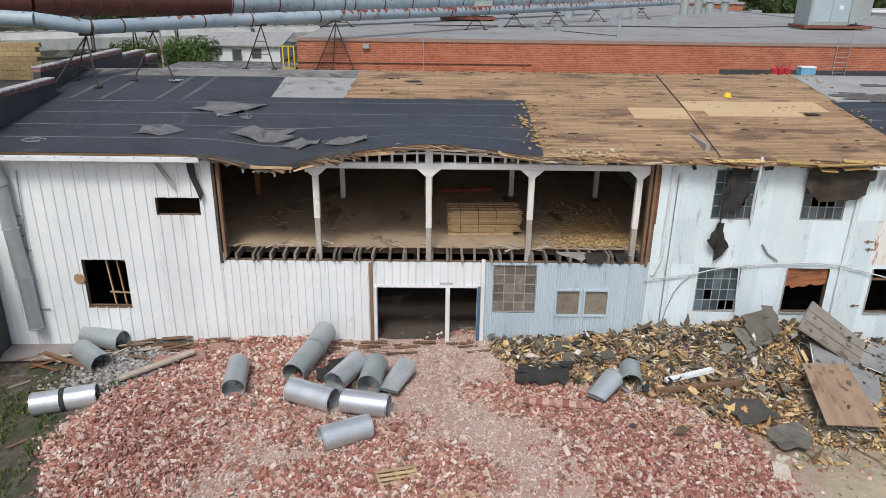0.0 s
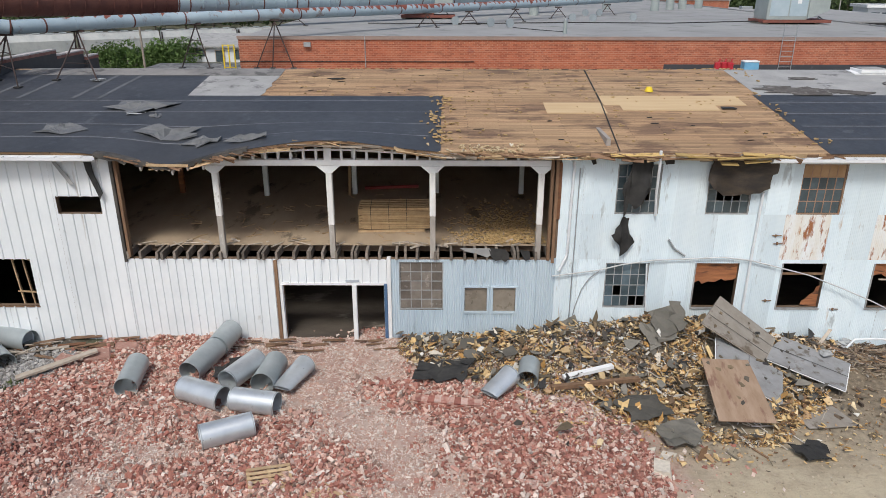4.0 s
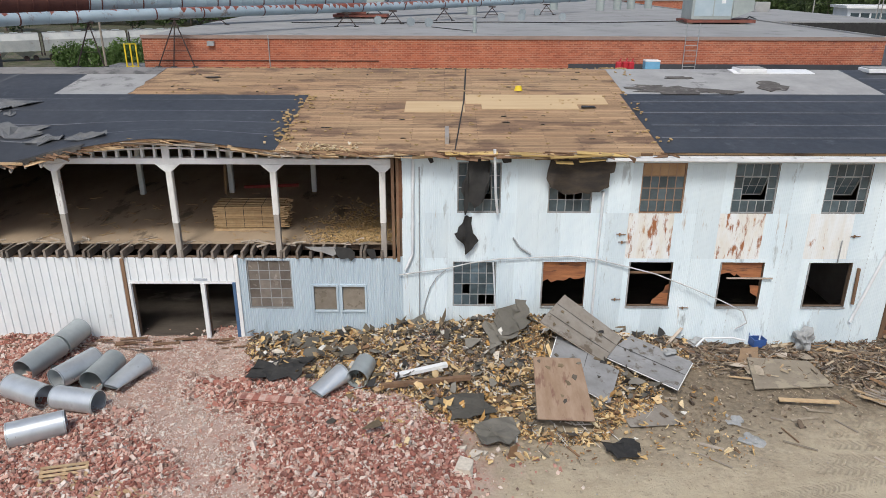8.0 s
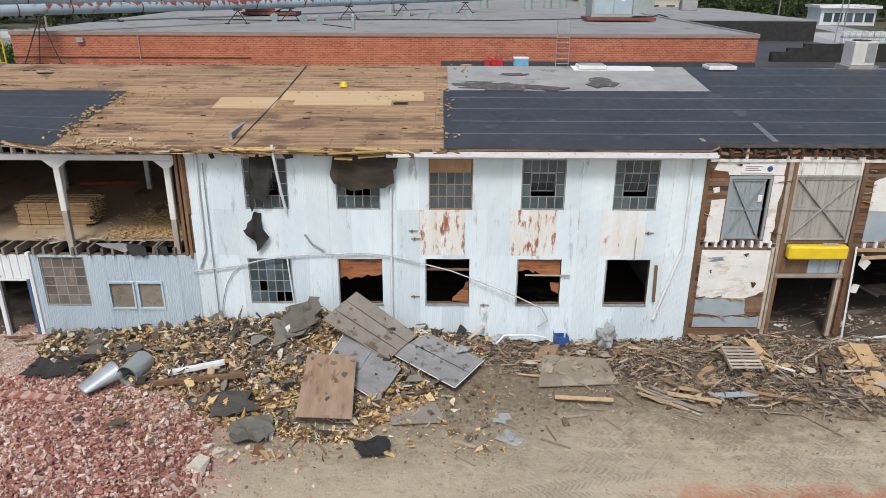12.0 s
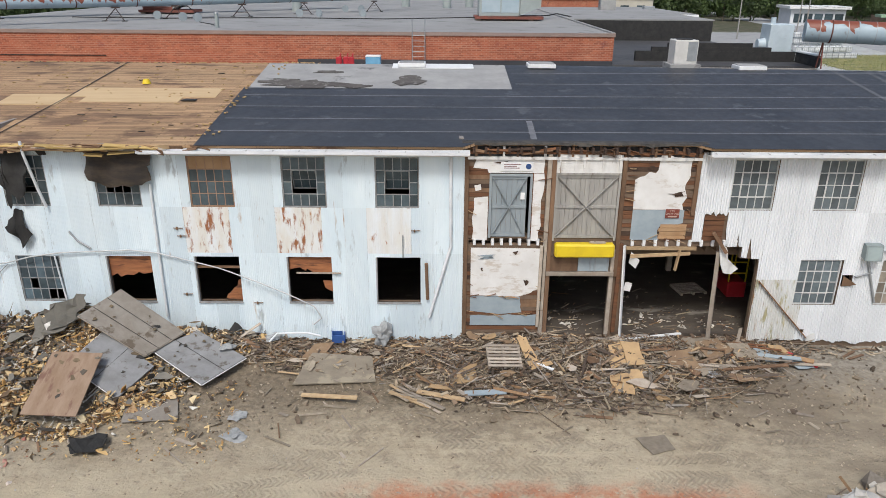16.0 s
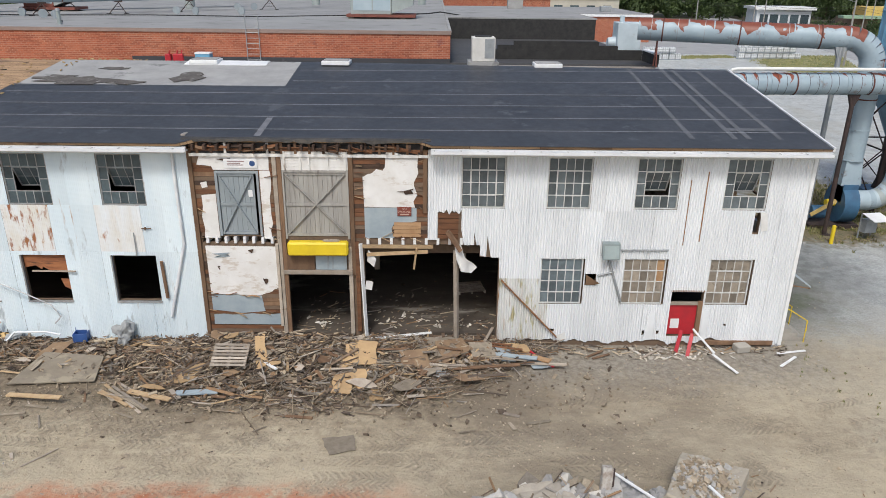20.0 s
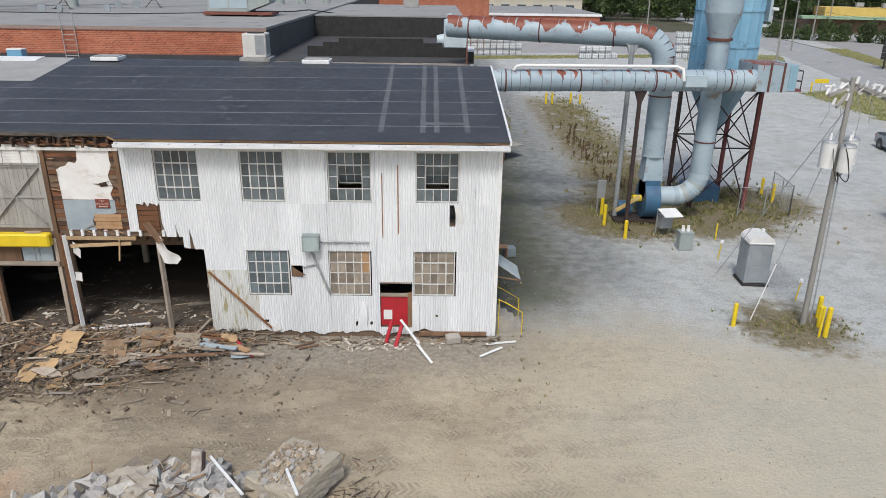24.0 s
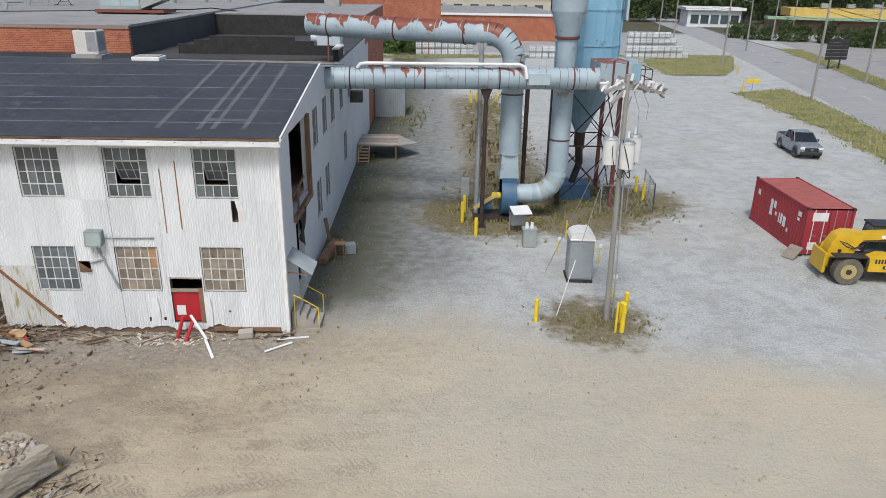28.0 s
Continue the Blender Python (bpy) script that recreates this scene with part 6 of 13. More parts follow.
def lettering(body, size, x, z):
    """Flat letters in the wall's plane, centred on x with their foot at z."""
    cu = bpy.data.curves.new("lettering", "FONT")
    cu.body, cu.size, cu.align_x = body, size, "CENTER"
    ob = bpy.data.objects.new("lettering", cu)
    scene.collection.objects.link(ob)
    me = bpy.data.meshes.new_from_object(ob.evaluated_get(bpy.context.evaluated_depsgraph_get()))
    out = Geo().add([(p.co.x + x, -0.005, p.co.y + z) for p in me.vertices], [tuple(p.vertices) for p in me.polygons])
    bpy.data.objects.remove(ob)
    bpy.data.curves.remove(cu)
    bpy.data.meshes.remove(me)
    return out


g = Geo().box(0.1, 0.42, -0.004, 0.0, 0.04, 0.09)
for body, z in (("NO", 0.24), ("SMOKING", 0.13)):
    q = lettering(body, 0.11, 0.25, z)
    g.add(q.v, q.f)
part("writing", g, mat("sign_pale_ink", (0.55, 0.4, 0.33), None, 4, 0.7), sg)
for pts in ([(31.25, 3.9), (31.55, 3.6), (31.45, 3.25), (31.2, 3.45)], [(31.15, 2.7), (31.4, 2.65), (31.35, 2.3), (31.1, 2.35)]):
    drape("paper_scrap", "crumpled white scrap hanging in the broken opening", pts, -0.15, 0.2, material=FLAP, seed=pts[0][1])

# openings at the foot of the white lean-to
for x, z0, z1, w, mt, lab in ((-3.52, 0.4, 3.68, 0.12, OLD_WOOD, "brown timber strip beside a doorway"), (-0.64, 0.3, 2.7, 0.16, TRIM_WHITE, "white post between two doorways"), (0.54, 0.3, 2.75, 0.12, mat("blue_door_trim", (0.08, 0.16, 0.28), (0.05, 0.1, 0.2), 4, 0.6), "blue-painted door jamb"), (0.68, 0.3, 3.8, 0.14, TRIM_WHITE, "white corner board"), (-3.37, 0.3, 2.7, 0.1, TRIM_WHITE, "white door jamb")):
    solo("door_jamb", Geo().box(x - w / 2, x + w / 2, -0.1, 0.1, z0, z1, c=0.008), mt, lab, "trim", kind="structure")
solo("trim_lintel", Geo().box(-3.4, 0.6, -0.06, 0.04, 2.68, 2.78), TRIM_WHITE, "white lintel over two doorways", "trim", kind="structure")
solo("small_plate", Geo().box(-0.95, -0.45, -0.075, -0.06, 2.82, 2.9), mat("plate_grey", (0.45, 0.5, 0.55), None, 4, 0.5), "small grey nameplate over a doorway", "sign")
# ragged round hole plug and wall fittings
solo("wall_patch", Geo().tube((-14.42, -0.08, 2.9), (-14.42, -0.02, 2.9), 0.19, 0.23, n=14), BOARD_TAN, "tan foam plug in the white wall", "patch")
for z in (4.6, 5.0, 5.35):
    solo("wall_bracket", Geo().box(-16.6, -16.1, -0.16, -0.06, z, z + 0.04), PIPE_G, "small grey bracket on the white wall", "bracket", group="wall brackets")
for x, z in ((14.85, 4.4), (14.75, 4.7), (23.3, 4.65), (17.4, 1.75), (14.8, 2.1)):
    solo("wall_bracket", Geo().box(x, x + 0.05, -0.1, -0.05, z - 0.05, z + 0.05).box(x - 0.1, x + 0.24, -0.09, -0.06, z, z + 0.022), OLD_WOOD, "small rusty bracket on the white wall", "bracket", group="wall brackets")
# red door with its posts
RED = mat("red_door_paint", (0.45, 0.02, 0.03), (0.36, 0.02, 0.03), 2.0, 0.4, bump=0.05)
rd = thing("door_3", "bright red door hanging broken in the corrugated wall", "door", kind="structure")
part("leaf", Geo().box(42.52, 43.55, 0.04, 0.08, 0.5, 1.75), RED, rd)
part("top_rail", Geo().box(42.5, 43.6, -0.02, 0.06, 1.74, 1.86), GREY_WOOD, rd)
part("stile", Geo().box(43.55, 43.72, -0.06, 0.04, 0.45, 1.9), OLD_WOOD, rd)
part("notice", Geo().box(42.62, 42.95, 0.03, 0.04, 0.75, 1.15), TRIM_WHITE, rd, "torn white notice")
solo("wall_sill", Geo().box(44.0, 46.6, -0.12, -0.05, 0.12, 0.28), OLD_WOOD, "rotten brown sill at the wall foot", "trim", kind="structure")

# end wall: awning, steps, rails, dock
aw = thing("awning", "small corrugated metal awning on the end wall", "awning", m=pose(46.92, 0.3, 2.36))
g = Geo()
for k in range(13):
    y0, y1 = k * 0.1, k * 0.1 + 0.05
    g.add([(0, y0, 0.64), (0, y1, 0.70), (0.95, y1, 0.04), (0.95, y0, -0.02), (0, y1 + 0.05, 0.64), (0.95, y1 + 0.05, -0.02)], [(0, 3, 2, 1), (1, 2, 5, 4)])
part("sheet", g.weld(), DOOR_G, aw)
part("frame", Geo().beam((0, 0.02, 0.1), (0.93, 0.02, -0.05), 0.04, 0.04), OLD_WOOD, aw)
part("frame", Geo().beam((0, 1.27, 0.1), (0.93, 1.27, -0.05), 0.04, 0.04), OLD_WOOD, aw)
stp = thing("entry_steps", "worn concrete steps at the end wall", "steps", m=pose(46.95, 0.1, 0))
CONC_L = mat("pale_concrete", (0.36, 0.34, 0.30), (0.28, 0.26, 0.23), 1.5, 0.9, bump=0.2)
for k in range(4):
    part("step", Geo().box(0, 1.12 - 0.27 * k, 0.3, 1.4, 0.18 * k, 0.18 * (k + 1), c=0.01), CONC_L, stp)
for y in (0.22, 1.48):
    rl = part("handrail", Geo().pipe([(0.1, y, 1.5), (0.4, y, 1.36), (1.06, y, 0.95), (1.1, y, 0.5)], 0.02, 8), YEL, stp, "yellow pipe handrail")
    part("baluster", Geo().tube((0.15, y, 0), (0.15, y, 1.47), 0.018), YEL, stp)
    part("baluster", Geo().tube((1.08, y, 0), (1.08, y, 0.95), 0.018), YEL, stp)
dk = thing("loading_dock", "raised weathered board dock on legs beside the end wall", "dock", m=pose(46.95, 28.0, 0))
for k in range(12):
    part("board", Geo().box(0, 3.0, k * 0.34, k * 0.34 + 0.325, 1.12, 1.18), GREY_WOOD, dk)
part("ramp", Geo().add([(3.0, 0.2, 1.15), (4.6, 1.8, 1.0), (3.0, 3.9, 1.15), (3.0, 0.2, 1.09), (4.6, 1.8, 0.94), (3.0, 3.9, 1.09)], [(0, 1, 2), (5, 4, 3), (0, 3, 4, 1), (1, 4, 5, 2), (2, 5, 3, 0)]), CONC_L, dk)
for x, y in ((0.1, 0.1), (2.9, 0.1), (2.9, 3.9), (0.1, 3.9)):
    part("leg", Geo().box(x - 0.06, x + 0.06, y - 0.06, y + 0.06, 0, 1.12), OLD_WOOD, dk)
part("stair", (lambda g: [g.box(0.1, 0.9, -0.9 + 0.2 * k, -0.68 + 0.2 * k, 0.2 * k + 0.1, 0.2 * k + 0.15) for k in range(5)] and g.beam((0.1, -0.9, 0), (0.1, 0.2, 1.15), 0.05, 0.12).beam((0.9, -0.9, 0), (0.9, 0.2, 1.15), 0.05, 0.12))(Geo()), PALE_WOOD, dk)
st = thing("work_stool", "small reddish wooden stand on the gravel", "stool", m=pose(47.95, 8.0, 0))
part("top", Geo().cbox(0.5, 0.5, 0.05, pose(0, 0, 0.75), 0.01), BOARD_TAN, st)
for x in (-0.2, 0.2):
    for y in (-0.2, 0.2):
        part("leg", Geo().cbox(0.05, 0.05, 0.75, pose(x, y, 0)), BOARD_ORANGE, st)
solo("broken_beam", Geo().beam((47.2, 7.0, 0.2), (47.6, 9.4, 0.35), 0.4, 0.25), OLD_WOOD, "dark timber lying at the end wall", "timber")
solo("broken_beam", Geo().beam((47.3, 9.4, 0.2), (47.0, 10.0, 1.4), 0.16, 0.12), OLD_WOOD, "dark timber leaning on the end wall", "timber")
solo("junk_box", Geo().cbox(0.6, 0.5, 0.5, pose(48.35, 8.7, 0, 0, 0, 15), 0.02), DOOR_G, "small grey box on the gravel", "box")
drape("hanging_tarp", "dark tarpaulin hanging from the torn end-wall doorway", [(2.9, 3.9), (4.0, 4.0), (4.3, 2.9), (3.6, 2.3), (3.1, 2.8)], 0, 0.2, seed=9).matrix_basis = pose(46.98, 0, 0, 0, 0, 90)
solo("torn_edge_timber", Geo().beam((46.95, 6.2, 3.7), (46.95, 6.25, 7.5), 0.2, 0.2).beam((46.98, 2.2, 3.95), (46.98, 6.4, 3.85), 0.15, 0.25).beam((46.9, 2.3, 4.9), (46.9, 5.0, 5.0), 0.08, 0.08).beam((46.9, 3.4, 4.0), (46.9, 3.4, 5.0), 0.08, 0.08), OLD_WOOD, "rotten brown timbers round the torn end-wall opening", "timber")
solo("corner_trim", Geo().box(46.82, 46.95, -0.09, -0.02, 0.1, 7.5).box(46.9, 46.96, -0.02, 0.12, 0.1, 7.5), TRIM_WHITE, "white metal corner trim", "trim", kind="structure")
solo("window_unit", Geo().cbox(0.9, 0.7, 0.75, pose(47.3, 24.6, 5.0), 0.03), BLACK_FELT, "dark air conditioner on a bracket on the end wall", "air conditioner")

# ---- brick building behind ----
def brick_wall_material(name, along):
    m = mat(name, (0.30, 0.085, 0.045), (0.36, 0.12, 0.065), 0.6, 0.9, bump=0.2, bscale=10, c3=(0.24, 0.075, 0.05), s3=1.1, t3=0.6)
    nt = m.node_tree
    n, l = nt.nodes, nt.links
    b = n["Principled BSDF"]
    geo, sep, com, br, x = (n.new("ShaderNode" + k) for k in ("NewGeometry", "SeparateXYZ", "CombineXYZ", "TexBrick", "Mix"))
    l.new(geo.outputs["Position"], sep.inputs[0])
    l.new(sep.outputs[along], com.inputs[0])
    l.new(sep.outputs[2], com.inputs[1])
    l.new(com.outputs[0], br.inputs["Vector"])
    br.inputs["Scale"].default_value = 1.0
    br.inputs["Brick Width"].default_value, br.inputs["Row Height"].default_value, br.inputs["Mortar Size"].default_value = 0.30, 0.105, 0.012
    br.inputs["Color1"].default_value, br.inputs["Color2"].default_value, br.inputs["Mortar"].default_value = (0.8, 0.75, 0.75, 1), (1.25, 1.2, 1.15, 1), (1.25, 2.1, 2.6, 1)
    x.data_type, x.blend_type = "RGBA", "MULTIPLY"
    x.inputs[0].default_value = 1.0
    l.new(b.inputs["Base Color"].links[0].from_socket, x.inputs[6])
    l.new(br.outputs["Color"], x.inputs[7])
    l.new(x.outputs[2], b.inputs["Base Color"])
    return m


BRICK_X, BRICK_Y = brick_wall_material("red_brick_front", 0), brick_wall_material("red_brick_side", 1)
BX0, BX1, BY = -9.5, 34.5, 19.1
bb = thing("brick_building", "low red brick factory building with a grey flat roof", "building")
part("wall", Geo().box(BX0, BX1, BY, BY + 0.3, 0, 10.05), BRICK_X, bb, "red brick front wall")
part("wall", Geo().box(BX0, BX0 + 0.3, BY + 0.3, 110, 0, 10.05), BRICK_Y, bb, "red brick side wall")
part("wall", Geo().box(BX1 - 0.3, BX1, BY + 0.3, 110, 0, 10.05), BLACK_ROOF, bb, "dark sheeted side wall")
part("roof", Geo().box(BX0 + 0.05, BX1 - 0.05, BY + 0.05, 110, 10.05, 10.14), FLAT_ROOF, bb)
part("coping", Geo().box(BX0 - 0.05, BX1 + 0.05, BY - 0.06, BY + 0.04, 10.0, 10.2), mat("pale_coping", (0.30, 0.22, 0.19), (0.24, 0.18, 0.15), 1.0, 0.8), bb)
part("coping", Geo().box(BX1 - 0.12, BX1 + 0.06, BY + 0.04, 110, 10.1, 10.24), GREY_ROOF, bb)
part("flashing", Geo().box(BX0, 4.5, BY - 0.05, BY - 0.01, 8.72, 8.76), BLACK_FELT, bb)
part("flashing", Geo().box(15.8, BX1, BY - 0.06, BY - 0.01, 8.2, 8.62), MEMBRANE, bb, "black membrane upstand")
part("pipe", Geo().pipe([(-2, BY - 0.06, 8.4), (-2, BY - 0.06, 10.3)], 0.03, 6), PIPE_G, bb)
part("junction_box", Geo().box(-5.6, -5.2, BY - 0.2, BY, 9.6, 9.85), PIPE_G, bb)
g = Geo()
for x in (22.6, 23.35):
    g.tube((x, BY - 0.12, 8.35), (x, BY - 0.12, 10.95), 0.025, n=6)
for k in range(7):
    g.tube((22.6, BY - 0.12, 8.5 + k * 0.3), (23.35, BY - 0.12, 8.5 + k * 0.3), 0.016, n=6)
solo("roof_ladder", g, PIPE_G, "thin grey steel ladder on the brick wall", "ladder")
# lower dark roof to the east
eb = thing("east_wing", "long white wing with a dark flat roof", "building")
part("roof", Geo().box(BX1, X1 - 0.02, BY + 0.02, 62, 8.3, 8.4), BLACK_ROOF, eb)
part("parapet", Geo().box(36.5, 46.54, 21.5, 21.8, 8.4, 9.0).box(37.5, 45.0, 21.52, 21.78, 9.0, 9.25).box(38.5, 43.8, 21.54, 21.76, 9.25, 9.5), BLACK_FELT, eb, "stepped black membrane parapet")
part("wall", Geo().box(34.5, 46.85, 37.0, 37.3, 8.4, 10.0), BLACK_FELT, eb, "black membrane upstand across the wing")
part("roof", Geo().box(34.5, 46.95, 37.0, 62, 10.0, 10.1), FLAT_ROOF, eb, "raised grey roof of the wing")
part("wall", Geo().box(X1 - 0.3, X1, 40.0, 62, 0, 10.0), BRICK_Y, eb, "red brick end of the wing")
part("wall", Geo().box(X1 - 0.3, X1 - 0.02, 37.3, 40.0, 7.7, 10.0), BRICK_Y, eb)
part("wall", Geo().box(X1 - 0.26, X1 - 0.01, 18.9, 37.0, 7.7, 8.3), SIDE_WHITE, eb)
part("parapet", Geo().box(46.55, 46.86, 18.95, 21.5, 8.4, 9.02), BLACK_FELT, eb)
part("coping", Geo().box(46.5, 46.92, 18.95, 21.48, 9.02, 9.1), TRIM_WHITE, eb, "white metal coping")
pu = thing("plant_box", "pale blue sheet-metal plant box on the dark roof", "air handler", m=pose(45.0, 22.3, 8.4))
PALE_B = mat("pale_blue_sheet_steel", (0.52, 0.60, 0.64), (0.44, 0.52, 0.56), 1.2, 0.45, bump=0.06, c3=(0.38, 0.40, 0.40), s3=2.0, t3=0.64)
part("casing", Geo().box(0.1, 1.6, 0, 1.4, 0.1, 2.2, c=0.03), PALE_B, pu)
part("inlet", Geo().tube((-0.35, 0.7, 0.95), (0.1, 0.7, 0.95), 0.3, 0.38, n=18), PALE_B, pu, smooth=40)
part("stack", Geo().tube((0.45, 0.6, 2.2), (0.45, 0.6, 2.6), 0.16, n=10), PALE_B, pu, smooth=40)
part("base", Geo().box(-0.05, 1.8, -0.05, 1.45, 0, 0.1), GREY_ROOF, pu)
hut = thing("lean_to", "small grey corrugated lean-to beside the wing", "shed", m=pose(46.95, 46, 0))
part("wall", corrugated(0, 3.0, lambda x: [(0, 3.0)], 0.2, 0.05, 0.0), DOOR_G, hut)
part("wall", Geo().box(2.95, 3.0, 0.02, 4.0, 0, 3.0), DOOR_G, hut)
part("roof", Geo().box(-0.0, 3.1, -0.1, 4.1, 3.0, 3.08), GREY_ROOF, hut)
solo("rooftop_unit", Geo().cbox(1.6, 1.2, 1.0, pose(42.0, 55, 10.1), 0.04), GREY_ROOF, "small grey box on the dark roof", "box")

# air conditioner and roof hatches on the ridge
ac = thing("air_conditioner", "off-white air conditioning unit on a curb on the ridge", "air conditioner", m=pose(35.9, 10.9, roof_z(35.9, 10.9) - 0.02))
AC_W = mat("off_white_casing", (0.62, 0.61, 0.58), (0.53, 0.52, 0.49), 2.0, 0.5, bump=0.05)
part("curb", Geo().cbox(1.45, 1.25, 0.25, pose(0, 0, 0), 0.02), GREY_ROOF, ac)
part("casing", Geo().cbox(1.1, 1.0, 1.1, pose(0, 0, 0.25), 0.03), AC_W, ac)
part("coil", Geo().box(0.05, 0.5, -0.515, -0.502, 0.4, 1.28), PIPE_G, ac, "grey coil panel")
part("coil", Geo().box(0.552, 0.56, -0.4, 0.4, 0.4, 1.28), PIPE_G, ac, "grey coil panel")
part("fan_grille", Geo().tube((0, 0, 1.35), (0, 0, 1.39), 0.4, n=20), BLACK_FELT, ac)
for x in (38.9, 22.9, 29.0):
    h = thing("roof_hatch", "low white-edged roof hatch on the ridge", "hatch", group="roof hatches", m=pose(x, 10.2, roof_z(x, 10.2)))
    part("curb", Geo().cbox(1.3, 1.0, 0.18, None, 0.02), TRIM_WHITE, h)
    part("lid", Geo().cbox(1.15, 0.85, 0.04, pose(0, 0, 0.18), 0.01), GREY_ROOF, h)
solo("white_sheet", roof_sheet(22.0, 25.8, 9.7, 10.6, 0.05, 0.03), TRIM_WHITE, "bright white sheet lying on the grey roof felt", "sheet")
for x, y, a in ((18.45, 17.6, -5), (18.85, 17.7, 3), (19.15, 17.55, 9)):
    rs = thing("fuel_can", "red plastic fuel can standing on the roof", "can", group="red fuel cans", m=pose(x, y, roof_z(18, 17.6), 0, 0, a))
    part("can", Geo().cbox(0.34, 0.3, 0.42, pose(0, 0, 0.005), 0.05), RED, rs)
    part("spout", Geo().tube((0.05, 0, 0.4), (0.12, 0, 0.62), 0.04, n=8), RED, rs)
cb = thing("cool_box", "light blue box with a white lid on the roof", "box", m=pose(20.4, 17.8, roof_z(20, 17.8)))
part("body", Geo().cbox(0.85, 0.6, 0.45, None, 0.03), mat("sky_blue_plastic", (0.16, 0.38, 0.55), (0.13, 0.32, 0.48), 2, 0.5), cb)
part("lid", Geo().cbox(0.88, 0.63, 0.08, pose(0, 0, 0.45), 0.02), TRIM_WHITE, cb)
solo("hard_hat", Geo().tube((11.6, 6.9, roof_z(11, 6.9) + 0.01), (11.6, 6.9, roof_z(11, 6.9) + 0.2), 0.19, 0.12, n=14), YEL, "yellow round tub on the roof boards", "tub", smooth=40)
# seams on the membranes, clutter on the roof
def seam(x0, y0, x1, y1, w=0.09, mt=SEAM):
    n = max(2, int(math.hypot(x1 - x0, y1 - y0) / 0.6))
    d = Vector((x1 - x0, y1 - y0, 0)).normalized()
    s = Vector((-d.y, d.x, 0)) * w / 2
    g = Geo()
    for k in range(n + 1):
        x, y = x0 + (x1 - x0) * k / n, y0 + (y1 - y0) * k / n
        for q in (-1, 1):
            g.v.append((x + q * s.x, y + q * s.y, roof_z(x + q * s.x, y + q * s.y) + 0.022))
    g.f += [(2 * k, 2 * k + 2, 2 * k + 3, 2 * k + 1) for k in range(n)]
    solo("trim_seam", g, mt, "pale lap seam of the roof membrane", "roof", kind="structure")


for y in (0.9, 2.3, 3.8, 5.3, 7.2, 9.0):
    seam(16.2 if y < 6 else 27.5, y, X1, y + 0.1)
    if y < 6:
        seam(X0, y, 2.2, y + 0.1, 0.07)
SEAM_D = mat("dull_seam_tape", (0.115, 0.12, 0.13), (0.085, 0.09, 0.097), 1.0, 0.7)
for x in (42.6, 44.1, 44.6, 45.7):
    seam(x, 0.3, x - 0.05, 10.2, 0.2, SEAM_D)
seam(44.1, 1.3, 45.8, 1.3, 0.3, SEAM_D)
seam(27.5, 0.2, 27.55, 2.2, 0.22)
for x in (-16.5, -15.2, -12.9, -11.8):
    seam(x, 5.6, x + 0.6, 10.4, 0.2, SEAM_D)
seam(9.2, 5.4, 9.75, 18.5, 0.07, BLACK_FELT)
seam(9.2, 5.4, 8.75, -0.4, 0.05, BLACK_FELT)
solo("trim_ridge_felt", roof_sheet(-17.0, -4.9, 9.3, 10.9, 0.03, 0.012), mat("ridge_grey_felt", (0.16, 0.155, 0.15), (0.24, 0.23, 0.22), 0.6, 0.9, bump=0.2, c3=(0.09, 0.088, 0.085), s3=0.8, t3=0.52), "weathered grey felt band along the ridge", "roof", kind="structure")
g = Geo()
for x, y, rx, ry in ((18.6, 6.9, 2.3, 0.75), (17.3, 7.3, 1.2, 0.5), (22.9, 7.7, 0.85, 1.2), (20.6, 6.6, 1.0, 0.35), (19.2, 8.9, 0.9, 0.3)):
    g.prism(ragged(17, rx, ry, 0.4), 0, 0.012, pose(x, y, roof_z(x, y) + 0.035, 7.52, 0, 0))
solo("bare_patch", g, mat("dark_bare_felt", (0.07, 0.062, 0.055), (0.12, 0.11, 0.10), 2.0, 0.9, bump=0.3, c3=(0.2, 0.19, 0.18), s3=2.5, t3=0.58), "dark worn patches on the grey roof felt", "roofing", kind="stuff")
FELT_GREY = mat("loose_grey_membrane", (0.10, 0.105, 0.11), (0.14, 0.145, 0.15), 2.0, 0.7, bump=0.2)
